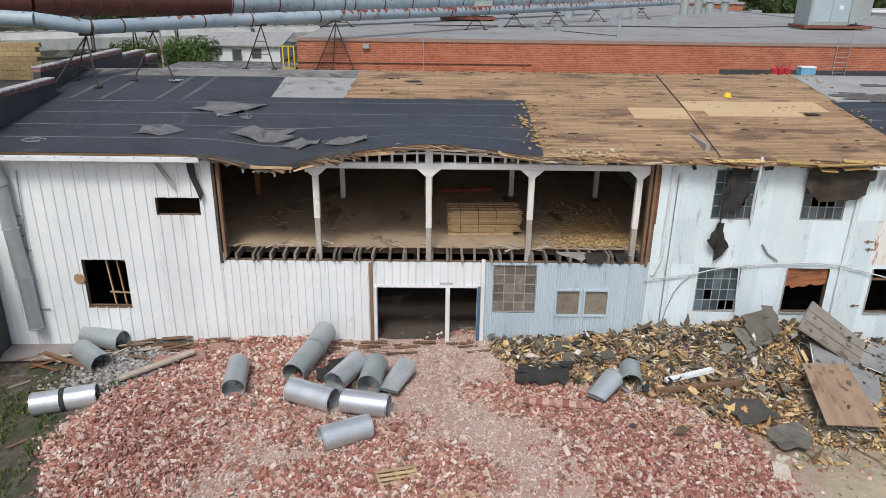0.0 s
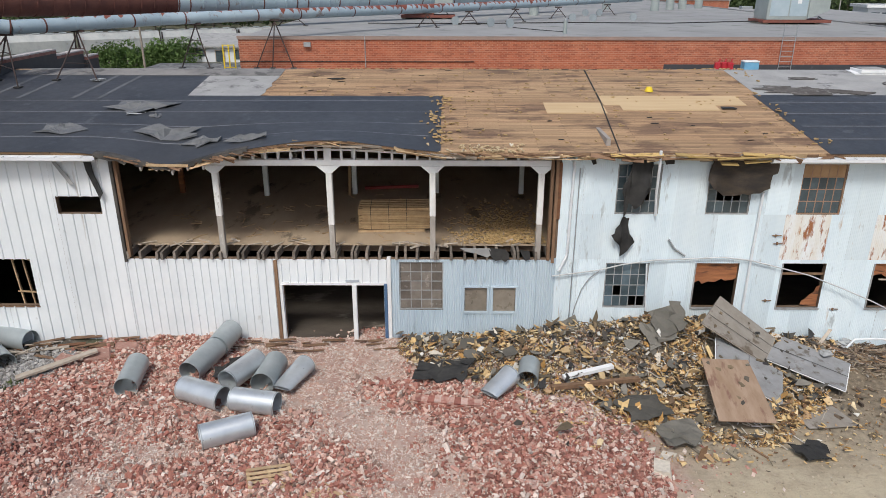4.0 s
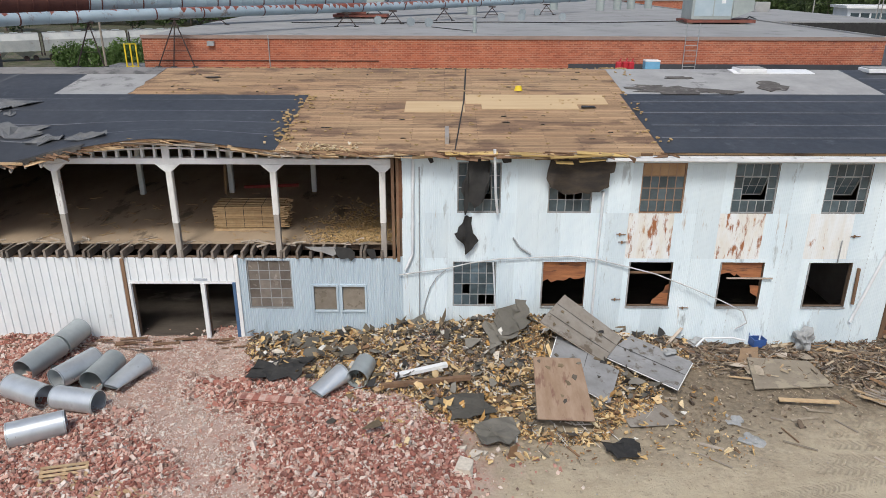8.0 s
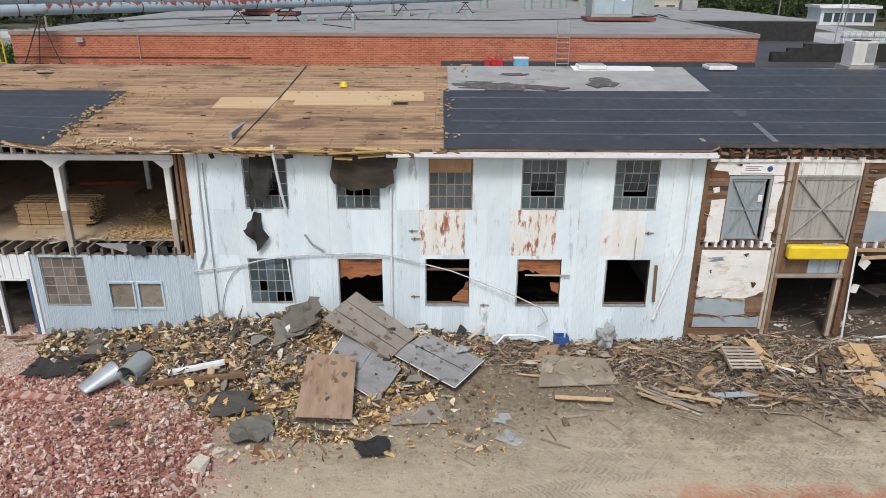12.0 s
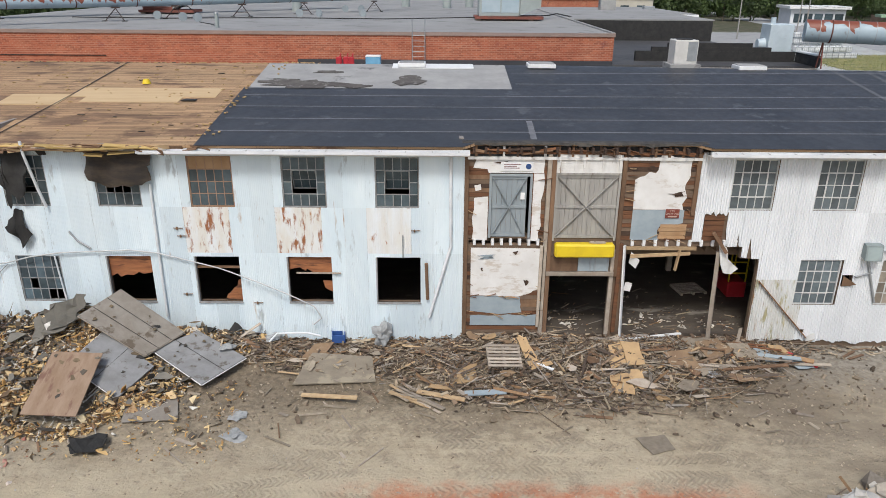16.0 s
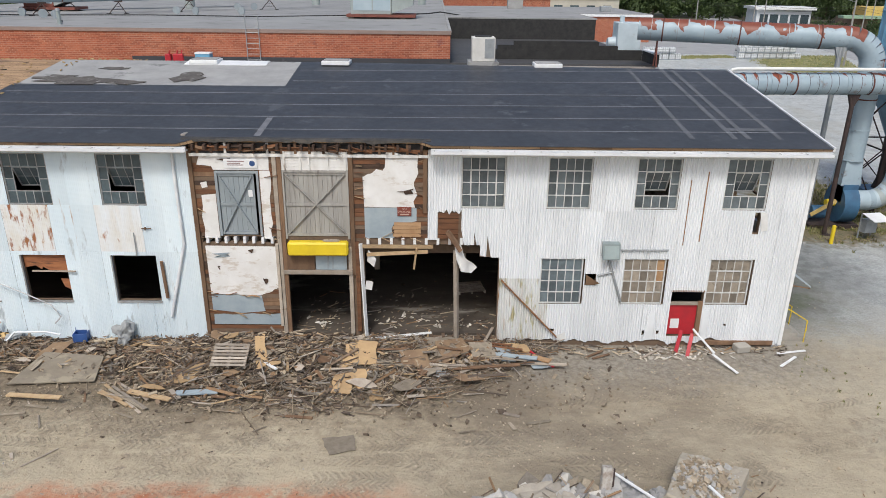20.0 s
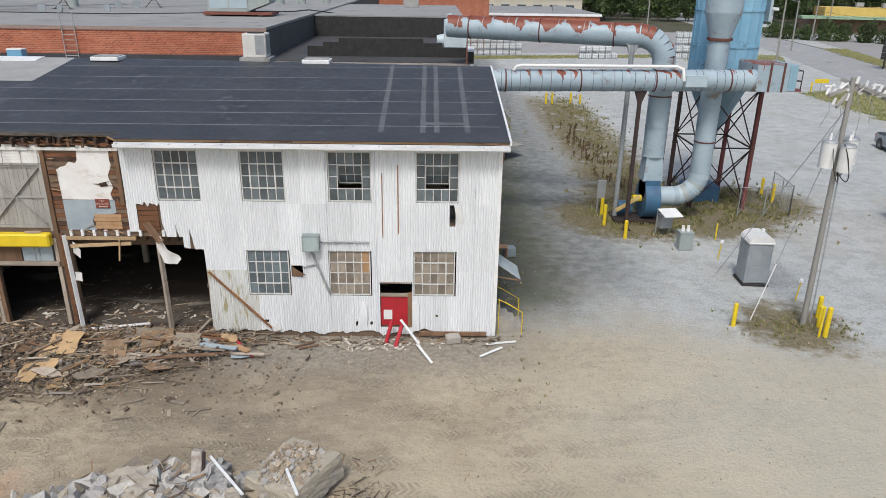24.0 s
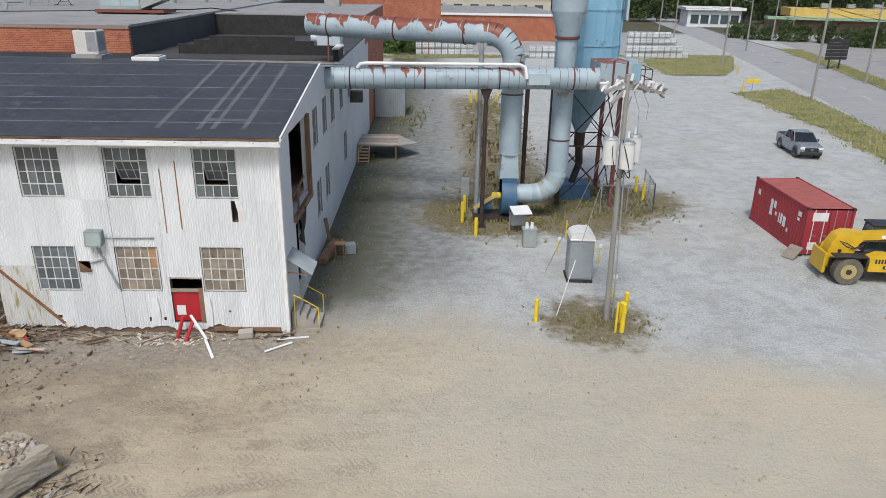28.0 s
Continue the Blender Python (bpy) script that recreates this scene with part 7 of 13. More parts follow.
for k, (x, y, rx, ry) in enumerate(((-9.5, 4.4, 1.5, 0.95), (-11.6, 1.7, 1.0, 0.75), (-7.4, 1.8, 1.25, 0.6), (-6.0, 0.9, 0.7, 0.35), (-8.5, 3.3, 0.28, 0.2), (-4.4, 0.6, 0.8, 0.3))):
    # a torn, creased sheet: a fan of rings with folded ridges
    n, rings = 11, 3
    out = [(math.cos(a * 6.283 / n) * rx * rnd.choice((0.5, 0.75, 1.0, 1.15)), math.sin(a * 6.283 / n) * ry * rnd.choice((0.55, 0.8, 1.1))) for a in range(n)]
    g = Geo()
    for lift in (0.018, 0.0):
        g.v.append((x, y, roof_z(x, y) + 0.16 + lift))
        for q in range(1, rings + 1):
            for a, (px, py) in enumerate(out):
                xx, yy = x + px * q / rings, y + py * q / rings
                g.v.append((xx, yy, roof_z(xx, yy) + 0.025 + lift + (0.30 if (a + k) % 3 == 0 else 0.02) * rnd.uniform(0.3, 1.0) * min(rx, 0.8) * (1.1 - q / rings * 0.5)))
    m_ = 1 + n * rings
    for o, rev in ((0, False), (m_, True)):
        for a in range(n):
            b = (a + 1) % n
            fs = [(o, o + 1 + a, o + 1 + b)]
            for q in range(rings - 1):
                w, z = o + 1 + q * n, o + 1 + (q + 1) * n
                fs += [(w + a, z + a, z + b), (w + a, z + b, w + b)]
            g.f += [f[::-1] for f in fs] if rev else fs
    w = 1 + (rings - 1) * n
    g.f += [(w + a, m_ + w + a, m_ + w + (a + 1) % n, w + (a + 1) % n) for a in range(n)]
    solo("membrane_flap", g, FELT_GREY, "curled loose flap of grey roof membrane", "roofing", group="roof flaps")
g = Geo()
for k in range(420):
    x = rnd.uniform(-4.5, 15.8)
    y = rnd.uniform(0, 18)
    if x < 2.8 and y < 6.3:
        continue
    g.prism(ragged(5, rnd.uniform(0.03, 0.14), rnd.uniform(0.02, 0.07)), 0, 0.03, pose(x, y, roof_z(x, y) + 0.012, 0, 0, rnd.uniform(0, 360)))
for k in range(85):
    x, y = rnd.gauss(2.6, 0.3), rnd.uniform(0.2, 6)
    g.prism(ragged(5, rnd.uniform(0.04, 0.16), rnd.uniform(0.03, 0.1)), 0, 0.04, pose(x, y, roof_z(x, y) + 0.035, rnd.uniform(-15, 15), rnd.uniform(-15, 15), rnd.uniform(0, 360)))
for k in range(55):
    y = rnd.uniform(0.2, 18)
    x = 16.0 + rnd.gauss(0, 0.2) + (0.08 * y if y > 8 else 0)
    g.prism(ragged(5, rnd.uniform(0.04, 0.16), rnd.uniform(0.03, 0.1)), 0, 0.04, pose(x, y, roof_z(x, y) + 0.04, rnd.uniform(-15, 15), rnd.uniform(-15, 15), rnd.uniform(0, 360)))
solo("roof_scraps", g, CHIP, "tan scraps scattered over the bare roof boards", "debris", kind="stuff")
g = Geo()
for k in range(80):
    x, y = rnd.uniform(-4.5, 15.5), rnd.uniform(0.5, 18)
    if (x < 2.8 and y < 6.3) or 3.5 < y < 6.5:
        continue
    g.prism(ragged(6, rnd.uniform(0.05, 0.3), rnd.uniform(0.02, 0.06)), 0, 0.02, pose(x, y, roof_z(x, y) + 0.012, 0, 0, rnd.uniform(-15, 15)))
g.prism(ragged(7, 0.5, 0.25), 0, 0.02, pose(-2.2, 8.8, roof_z(0, 8.8) + 0.02)).prism(ragged(7, 0.45, 0.3), 0, 0.02, pose(14.2, 4.5, roof_z(14, 4.5) + 0.025))
solo("felt_scraps", g, BLACK_FELT, "dark felt scraps and gaps on the bare roof boards", "debris", kind="stuff")
for x, y, r in ((-9.4, 3.6, 0.35), (-15.4, 0.5, 0.4), (-13, 8.4, 0.35)):
    solo("cable_loop", Geo().pipe([(x + r * math.cos(a * 0.4), y + 0.7 * r * math.sin(a * 0.4), roof_z(x, y) + 0.06) for a in range(15)], 0.018, 6), PIPE_G, "loop of grey cable on the roof membrane", "cable")

# equipment on the grey flat roof
GALV_B = mat("pale_blue_painted_steel", (0.33, 0.42, 0.47), (0.40, 0.48, 0.52), 1.0, 0.5, bump=0.08, c3=(0.24, 0.16, 0.12), s3=1.6, t3=0.66)
CASING = mat("grey_green_casing", (0.34, 0.38, 0.37), (0.28, 0.32, 0.31), 1.0, 0.5, bump=0.08, c3=(0.3, 0.2, 0.14), s3=2.0, t3=0.68)
SKID = mat("red_oxide_steel", (0.22, 0.07, 0.05), (0.16, 0.06, 0.045), 2.0, 0.8, bump=0.2)
RZ = 10.14
def rooftop_plant(x, y, w, d, h, label, mt=CASING):
    u = thing("rooftop_unit", label, "air handler", m=pose(x, y, RZ))
    part("skid", Geo().box(-w / 2 - 0.3, w / 2 + 0.9, -d / 2 - 0.2, d / 2 + 0.2, 0.12, 0.32), SKID, u, "red oxide steel skid")
    for s in (-1, 1):
        part("foot", Geo().box(s * w / 2 - 0.2, s * w / 2 + 0.2, -d / 2, d / 2, 0, 0.12), GREY_WOOD, u)
    part("casing", Geo().box(-w / 2, w / 2 - 0.9, -d / 2, d / 2, 0.32, h, c=0.03), mt, u)
    part("end_section", Geo().add([(w / 2 - 0.88, y0, z) for y0 in (-d / 2, d / 2) for z in (0.4, h)] + [(w / 2 + 0.7, y0, z) for y0 in (-d / 2, d / 2) for z in (1.0, h)], [(0, 1, 3, 2), (4, 6, 7, 5), (0, 4, 5, 1), (2, 3, 7, 6), (0, 2, 6, 4), (1, 5, 7, 3)]), CASING, u)
    part("panel", Geo().box(-w / 2 + 0.2, -w / 2 + 1.6, -d / 2 - 0.02, -d / 2, 0.6, h - 0.2).box(-w / 2 + 1.7, w / 2 - 1.0, -d / 2 - 0.02, -d / 2, 0.6, h - 0.2), GALV_B, u)
    part("notice", Geo().box(0.2, 0.5, -d / 2 - 0.03, -d / 2 - 0.02, 1.5, 1.8), TRIM_WHITE, u)
    return u


rooftop_plant(29.2, 33.5, 4.0, 2.4, 2.9, "large grey-green air handler on a red oxide skid")
rooftop_plant(1.0, 39.5, 3.4, 2.0, 1.6, "low rusty plant on a red oxide skid", SKID)
for x, y, h in ((10.3, 22.2, 0.8), (11.0, 45, 1.2), (25.0, 55, 2.2), (20.5, 58, 1.6), (27.5, 58, 1.6), (29.5, 60, 1.2), (32, 62, 1.2)):
    v = thing("roof_vent", "small capped metal vent on the flat roof", "vent", group="roof vents", m=pose(x, y, RZ))
    r = 0.12 if h < 1 else 0.45
    part("pipe", Geo().tube((0, 0, 0), (0, 0, h), r), CASING, v, smooth=40)
    part("cap", Geo().tube((0, 0, h), (0, 0, h + 0.15), r * 1.3, r * 0.9), PIPE_G, v, smooth=40)
for x, y in ((6.0, 28.6), (7.3, 27.8), (3.5, 30.5), (13.0, 35.5), (14.6, 35.2), (18.0, 36), (15.6, 44.0), (17.0, 44.5)):
    v = thing("pipe_roller", "dark round weight on the flat roof", "disc", group="roof discs", m=pose(x, y, RZ, 0, 0, rnd.uniform(-30, 30)))
    part("disc", Geo().tube((0, -0.05, 0.32), (0, 0.05, 0.32), 0.3, n=16), DOOR_G, v)
    part("foot", Geo().cbox(0.4, 0.2, 0.05), PIPE_G, v)
solo("roof_cable", Geo().pipe([(-3, 31, RZ + 0.1), (4, 31.5, RZ + 0.05), (12, 32, RZ + 0.12), (20, 32.5, RZ + 0.06), (27, 33.0, RZ + 0.2)], 0.04, 6), BLACK_FELT, "black cable run across the flat roof", "cable")
solo("roof_cable", Geo().pipe([(31, 33.0, RZ + 0.3), (33, 36, RZ + 0.25), (34, 38, RZ + 0.3), (38, 44, 9.6)], 0.05, 6), BLACK_FELT, "black cable run from the air handler", "cable")
solo("roof_cable", Geo().pipe([(7.5, 27.5, RZ + 0.03), (9.0, 25.2, RZ + 0.03), (10.3, 22.4, RZ + 0.1)], 0.025, 6), BLACK_FELT, "thin cable to a roof vent", "cable")


# ---- ducts on trestles ----
def duct_material(name, rust):
    """Blue-grey paint, with rust creeping down from the upper side in drips."""
    m = mat(name, (0.345, 0.43, 0.48), (0.27, 0.345, 0.395), 0.7, 0.5, bump=0.08, c3=(0.22, 0.20, 0.185), s3=1.4, t3=0.6)
    nt = m.node_tree
    n, l = nt.nodes, nt.links
    b = n["Principled BSDF"]
    geo, sep, pos, mr, x = (n.new("ShaderNode" + k) for k in ("NewGeometry", "SeparateXYZ", "SeparateXYZ", "MapRange", "Mix"))
    l.new(geo.outputs["Normal"], sep.inputs[0])
    l.new(geo.outputs["Position"], pos.inputs[0])

    def calc(op, *args):
        q = n.new("ShaderNodeMath")
        q.operation = op
        for k, v in enumerate(args):
            if isinstance(v, (int, float)):
                q.inputs[k].default_value = v
            else:
                l.new(v, q.inputs[k])
        return q.outputs[0]

    def wander(s):
        q = n.new("ShaderNodeTexNoise")
        q.inputs["Scale"].default_value, q.inputs["Detail"].default_value = s, 2.0
        l.new(geo.outputs["Position"], q.inputs["Vector"])
        return q.outputs["Fac"]

    along = calc("ADD", calc("ADD", pos.outputs[0], calc("MULTIPLY", pos.outputs[1], 0.8)), calc("MULTIPLY", wander(1.1), 1.6))
    drip = calc("MULTIPLY", calc("POWER", calc("MULTIPLY", calc("PINGPONG", calc("MULTIPLY", along, rust[0]), 0.5), 2.0), 1.6), 0.95)
    val = calc("ADD", calc("ADD", sep.outputs[2], drip), calc("MULTIPLY", calc("SUBTRACT", wander(0.55), 0.5), rust[2]))
    mr.inputs["From Min"].default_value, mr.inputs["From Max"].default_value = rust[1], rust[1] + 0.06
    l.new(calc("ADD", val, calc("MULTIPLY", wander(7.0), 0.2)), mr.inputs["Value"])
    x.data_type = "RGBA"
    l.new(mr.outputs[0], x.inputs[0])
    l.new(b.inputs["Base Color"].links[0].from_socket, x.inputs[6])
    x.inputs[7].default_value = (0.20, 0.055, 0.03, 1)
    l.new(x.outputs[2], b.inputs["Base Color"])
    return m


DUCT_BLUE = duct_material("blue_grey_duct_paint", (1.3, 1.78, 1.9))
DUCT_RUST = duct_material("rusted_duct_paint", (1.3, 1.1, 1.6))
RUST = mat("deep_rust", (0.085, 0.032, 0.026), (0.125, 0.046, 0.034), 1.2, 0.85, bump=0.3, bscale=8)
RUST_STEEL = mat("dark_rusty_steel", (0.03, 0.022, 0.02), (0.055, 0.034, 0.029), 2.0, 0.8, bump=0.2)


def duct_run(name, label, pts, r, mats, seg=1.3, bands=True, n=20):
    """A round duct in flanged lengths along a line."""
    d = thing(name, label, "duct")
    for a, b in zip(pts, pts[1:]):
        a, b = Vector(a), Vector(b)
        k = max(1, round((b - a).length / seg))
        for i in range(k):
            p, q = a.lerp(b, i / k), a.lerp(b, (i + 1) / k)
            part("duct_length", Geo().tube(p, q, r, n=n), mats[(i * 7 + len(d.children)) % len(mats)], d, smooth=40)
            if bands:
                w = (b - a).normalized() * 0.035
                part("flange", Geo().tube(q - w, q + w, r * 1.05, n=n), RUST if (i % 3 == 0 or mats[(i * 7 + len(d.children) - 1) % len(mats)].name.startswith("deep")) else DUCT_BLUE, d, smooth=40)
    return d


duct_run("roof_duct", "slim blue-grey duct with rust patches on trestles", [(-27.0, 5.2, 12.3), (-18.16, 7.0, 11.72), (-16.4, 8.2, 11.35), (-12.1, 14.0, 11.39), (-6.85, 18.5, 11.44), (4.16, 32.0, 11.35), (22.7, 52.0, 11.5)], 0.31, (DUCT_BLUE, DUCT_RUST, DUCT_BLUE), 1.5)
duct_run("large_roof_duct", "wide ribbed duct, rusted red along half its length", [(-30, 8, 12.9), (-22.12, 14.0, 12.25), (-14.89, 24.0, 11.9)], 0.78, (RUST, RUST, DUCT_BLUE), 0.9)
duct_run("large_roof_duct", "wide ribbed duct in blue-grey paint", [(-14.89, 24.0, 11.9), (-8.38, 30.0, 11.8), (2.42, 40.0, 11.8), (14, 52, 11.8)], 0.78, (DUCT_BLUE, DUCT_BLUE, DUCT_RUST), 0.9)


def trestle(name, label, top, feet):
    t = thing(name, label, "trestle", group="duct trestles")
    for f in feet:
        part("leg", Geo().tube(f, top, 0.035, n=6), RUST_STEEL, t)
        part("foot", Geo().cbox(0.3, 0.3, 0.05, pose(*f)), BLACK_FELT, t)
    for k in (0.35, 0.65):
        for a, b in zip(feet, feet[1:]):
            part("brace", Geo().tube(Vector(a).lerp(Vector(top), k), Vector(b).lerp(Vector(top), k), 0.02, n=6), RUST_STEEL, t)
    part("saddle", Geo().cbox(0.6, 0.12, 0.1, pose(*top)), RUST_STEEL, t)


def rf(x, y):
    return (x, y, roof_z(x, y) + 0.02)


lt = "thin rusty steel trestle carrying a roof duct"
trestle("duct_trestle", lt, (-16.6, 8.1, 11.0), [rf(-17.7, 6.2), rf(-17.5, 8.3), rf(-16.0, 7.2)])
trestle("duct_trestle", lt, (-14.6, 10.5, 11.0), [rf(-14.9, 8.4), rf(-13.0, 8.3)])
trestle("duct_trestle", lt, (-10.6, 15.2, 11.05), [rf(-11.6, 15.2), rf(-10.0, 15.0)])
trestle("duct_trestle", lt, (-7.0, 18.0, 11.1), [rf(-8.2, 17.8), rf(-7.2, 17.5), rf(-6.0, 17.6)])
for k in (0.0, 0.22, 0.5, 0.8, 1.2):
    x, y = 1.5 + 13.8 * k, 28.2 + 15 * k
    trestle("duct_trestle", lt, (x, y, 11.0), [(x - 0.7, y - 0.4, RZ), (x + 0.7, y - 0.4, RZ)])
for x, y in ((-19, 19), (-8.4, 29.5), (2.4, 39.6)):
    trestle("duct_trestle", lt, (x, y, 11.0), [(x - 1.0, y, RZ if x > -9.3 else 0.0), (x + 1.0, y, RZ if x > -9.3 else 0.0)])

# west end: block wall, stepped parapets, yard beyond
TANBLOCK = mat("tan_concrete_block", (0.42, 0.31, 0.16), (0.36, 0.26, 0.13), 1.0, 0.9, bump=0.2, vary=0.12)
tb = thing("block_stack", "wall of tan concrete blocks at the roof end", "wall")
bmh = Geo().box(0, 0.4, 0, 0.2, 0, 0.2, c=0.008).mesh("block", TANBLOCK)
for j in range(8):
    for i in range(17):
        part("block", bmh, None, tb, m=pose(-25.95 + 0.405 * i + 0.2 * (j % 2), 8.3, roof_z(-22, 8.3) + 0.02 + 0.205 * j))
part("backing", Geo().box(-25.9, -19.1, 8.52, 8.7, roof_z(-22, 8.3), 10.6), TANBLOCK, tb)
COPING = mat("pale_coping_tile", (0.42, 0.40, 0.40), (0.34, 0.32, 0.32), 2.0, 0.7, bump=0.1, vary=0.2)
for x, y0, y1, z in ((-17.3, 0.2, 6.15, 9.38), (-17.85, 6.15, 14.3, 9.8), (-17.85, 14.3, 17.2, 9.5), (-17.7, 17.2, 18.6, 9.15)):
    w = thing("stepped_parapet", "stepped parapet with a red-edged tile coping", "parapet", group="stepped parapets")
    part("wall", Geo().box(x - 0.32, x, y0, y1, 7.6, z - 0.14), BLACK_ROOF, w)
    part("edge_course", Geo().box(x - 0.34, x + 0.03, y0, y1, z - 0.14, z), mat("red_coping_edge", (0.20, 0.075, 0.06), (0.30, 0.17, 0.14), 2.5, 0.8), w, "red edge course under the coping")
    n = max(2, round((y1 - y0) / 0.5))
    d = (y1 - y0) / n
    for q in range(n):
        part("tile", Geo().box(x - 0.36, x + 0.06, y0 + d * q + 0.03, y0 + d * (q + 1) - 0.03, z + 0.003, z + 0.09, c=0.02), COPING, w)
yr = thing("yellow_rack", "yellow steel rack standing by the brick wall", "rack", m=pose(-9.85, 18.2, roof_z(-10, 18.1), 0, 0, 4))
for x in (-0.32, 0.0, 0.32):
    part("post", Geo().box(x - 0.035, x + 0.035, -0.04, 0.04, 0, 1.35), YEL, yr)
for z in (0.05, 1.3):
    part("rail", Geo().box(-0.36, 0.36, -0.05, -0.042, z, z + 0.05), YEL, yr)
ls = thing("low_shed", "low shed with patchy grey roofing before the outbuilding", "building")
part("wall", Geo().box(-38, -21, 64, 80, 0, 1.6), BLACK_ROOF, ls)
part("roof", Geo().box(-38.3, -20.7, 63.7, 80.3, 1.6, 1.8), mat("patchy_grey_roofing", (0.06, 0.06, 0.06), (0.25, 0.25, 0.24), 0.5, 0.9, bump=0.2, c3=(0.05, 0.05, 0.05), s3=1.2, t3=0.52), ls)
wh = thing("white_outbuilding", "long low white outbuilding with a dark shallow roof", "building", m=pose(-41, 98, 0, 0, 0, -2))
part("wall", Geo().box(0, 13.3, 0, 8, 0, 2.65), SIDE_WHITE, wh)
part("roof", Geo().add([(-0.5, -0.6, 2.65), (13.8, -0.6, 2.65), (13.8, 8.6, 4.1), (-0.5, 8.6, 4.1), (-0.5, -0.6, 2.45), (13.8, -0.6, 2.45), (13.8, 8.6, 3.9), (-0.5, 8.6, 3.9)], [(0, 1, 2, 3), (7, 6, 5, 4), (0, 4, 5, 1), (1, 5, 6, 2), (2, 6, 7, 3), (3, 7, 4, 0)]), GREY_ROOF, wh)
for k in range(12):
    part("rafter_tail", Geo().box(0.4 + 1.1 * k, 0.55 + 1.1 * k, -0.55, 0.0, 2.3, 2.44), GREY_WOOD, wh)
for x, z0, z1 in ((2.0, 1.0, 2.1), (5.3, 0.1, 1.9), (8.6, 0.5, 2.0)):
    w = part("window", Geo().box(x, x + 1.5, -0.06, 0.0, z0, z1), PANE, wh)
    part("surround", Geo().box(x - 0.12, x, -0.1, 0, z0, z1 + 0.1).box(x + 1.5, x + 1.62, -0.1, 0, z0, z1 + 0.1).box(x - 0.12, x + 1.62, -0.1, 0, z1, z1 + 0.12), GREY_WOOD, w)
WAGON = mat("dirty_pale_wagon_paint", (0.44, 0.45, 0.43), (0.32, 0.34, 0.34), 0.5, 0.6, bump=0.05, c3=(0.28, 0.24, 0.2), s3=0.5, t3=0.62)


def hopper(x, y, yaw):
    h = thing("rail_hopper", "dirty white covered rail hopper wagon", "rail wagon", group="rail wagons", m=pose(x, y, 0, 0, 0, yaw))
    pts = [(-1.5, 1.6), (1.5, 1.6), (1.55, 3.4), (1.0, 4.4), (-1.0, 4.4), (-1.55, 3.4)]
    part("body", Geo().add([(-6.5, a, b) for a, b in pts] + [(6.5, a, b) for a, b in pts], [(0, 1, 2, 3, 4, 5), (11, 10, 9, 8, 7, 6)] + [((i + 1) % 6, i, 6 + i, 6 + (i + 1) % 6) for i in range(6)]), WAGON, h)
    for xx in (-4.2, 0, 4.2):
        part("hopper_bin", Geo().add([(xx - 1.8, -1.4, 1.6), (xx + 1.8, -1.4, 1.6), (xx + 1.8, 1.4, 1.6), (xx - 1.8, 1.4, 1.6), (xx - 0.4, -0.4, 0.5), (xx + 0.4, -0.4, 0.5), (xx + 0.4, 0.4, 0.5), (xx - 0.4, 0.4, 0.5)], [(0, 4, 5, 1), (1, 5, 6, 2), (2, 6, 7, 3), (3, 7, 4, 0), (4, 7, 6, 5)]), WAGON, h)
    for xx in range(-6, 7, 1):
        part("rib", Geo().box(xx - 0.04, xx + 0.04, -1.6, -1.5, 1.6, 3.4), WAGON, h)
    for xx in (-5.6, -4.2, 4.2, 5.6):
        part("wheel", Geo().tube((xx, -0.8, 0.42), (xx, 0.8, 0.42), 0.42, n=16), RUST_STEEL, h)
    part("walkway", Geo().box(-6.5, 6.5, -0.5, 0.5, 4.42, 4.5), GREY_ROOF, h)
    for xx in (-5, -3, -1, 1, 3, 5):
        part("hatch", Geo().box(xx - 0.6, xx + 0.6, -0.3, 0.3, 4.5, 4.64, c=0.03), CASING, h)
    for xx in (-6.6, 6.6):
        part("end_ladder", Geo().box(xx - 0.05, xx + 0.05, -1.5, -1.4, 0.9, 4.3).box(xx - 0.05, xx + 0.05, -0.9, -0.8, 0.9, 4.3), RUST_STEEL, h)
        part("end_frame", Geo().box(xx - 0.1, xx + 0.1, -1.3, 1.3, 0.8, 1.2), RUST_STEEL, h)


for k in range(6):
    hopper(-89.6 + 11.8 * k, 83.4 + 6.8 * k, 30)
solo("utility_pole", Geo().tube((-43, 86, 0), (-43, 86, 11), 0.18, 0.13, n=8), GREY_WOOD, "pale bare utility pole", "pole")

# ---- trees and bushes ----
LEAF = mat("broad_leaves", (0.055, 0.09, 0.025), (0.08, 0.12, 0.035), 0.6, 0.7, bump=0, c3=(0.035, 0.06, 0.02), s3=0.4, t3=0.5, vary=0.25)
LEAF_B = mat("bright_leaves", (0.12, 0.20, 0.05), (0.09, 0.16, 0.04), 0.8, 0.7, bump=0, vary=0.2)
BARK = mat("grey_bark", (0.10, 0.08, 0.06), (0.14, 0.11, 0.09), 3.0, 0.9, bump=0.3)


def leaf_at(c, p, q, r):
    """One small curled leaf clump of half-width q at p."""
    m = Matrix.Translation(p) @ Euler((r.uniform(-1.2, 1.2), r.uniform(-1.2, 1.2), r.uniform(0, 6.28))).to_matrix().to_4x4()
    c.add([(-q, 0, 0), (-0.1 * q, -0.6 * q, 0.15 * q), (q, 0, 0), (0.1 * q, 0.6 * q, -0.12 * q), (0.2 * q, 0.1 * q, 0.55 * q)], [(0, 1, 2, 3), (0, 4, 2)], m)


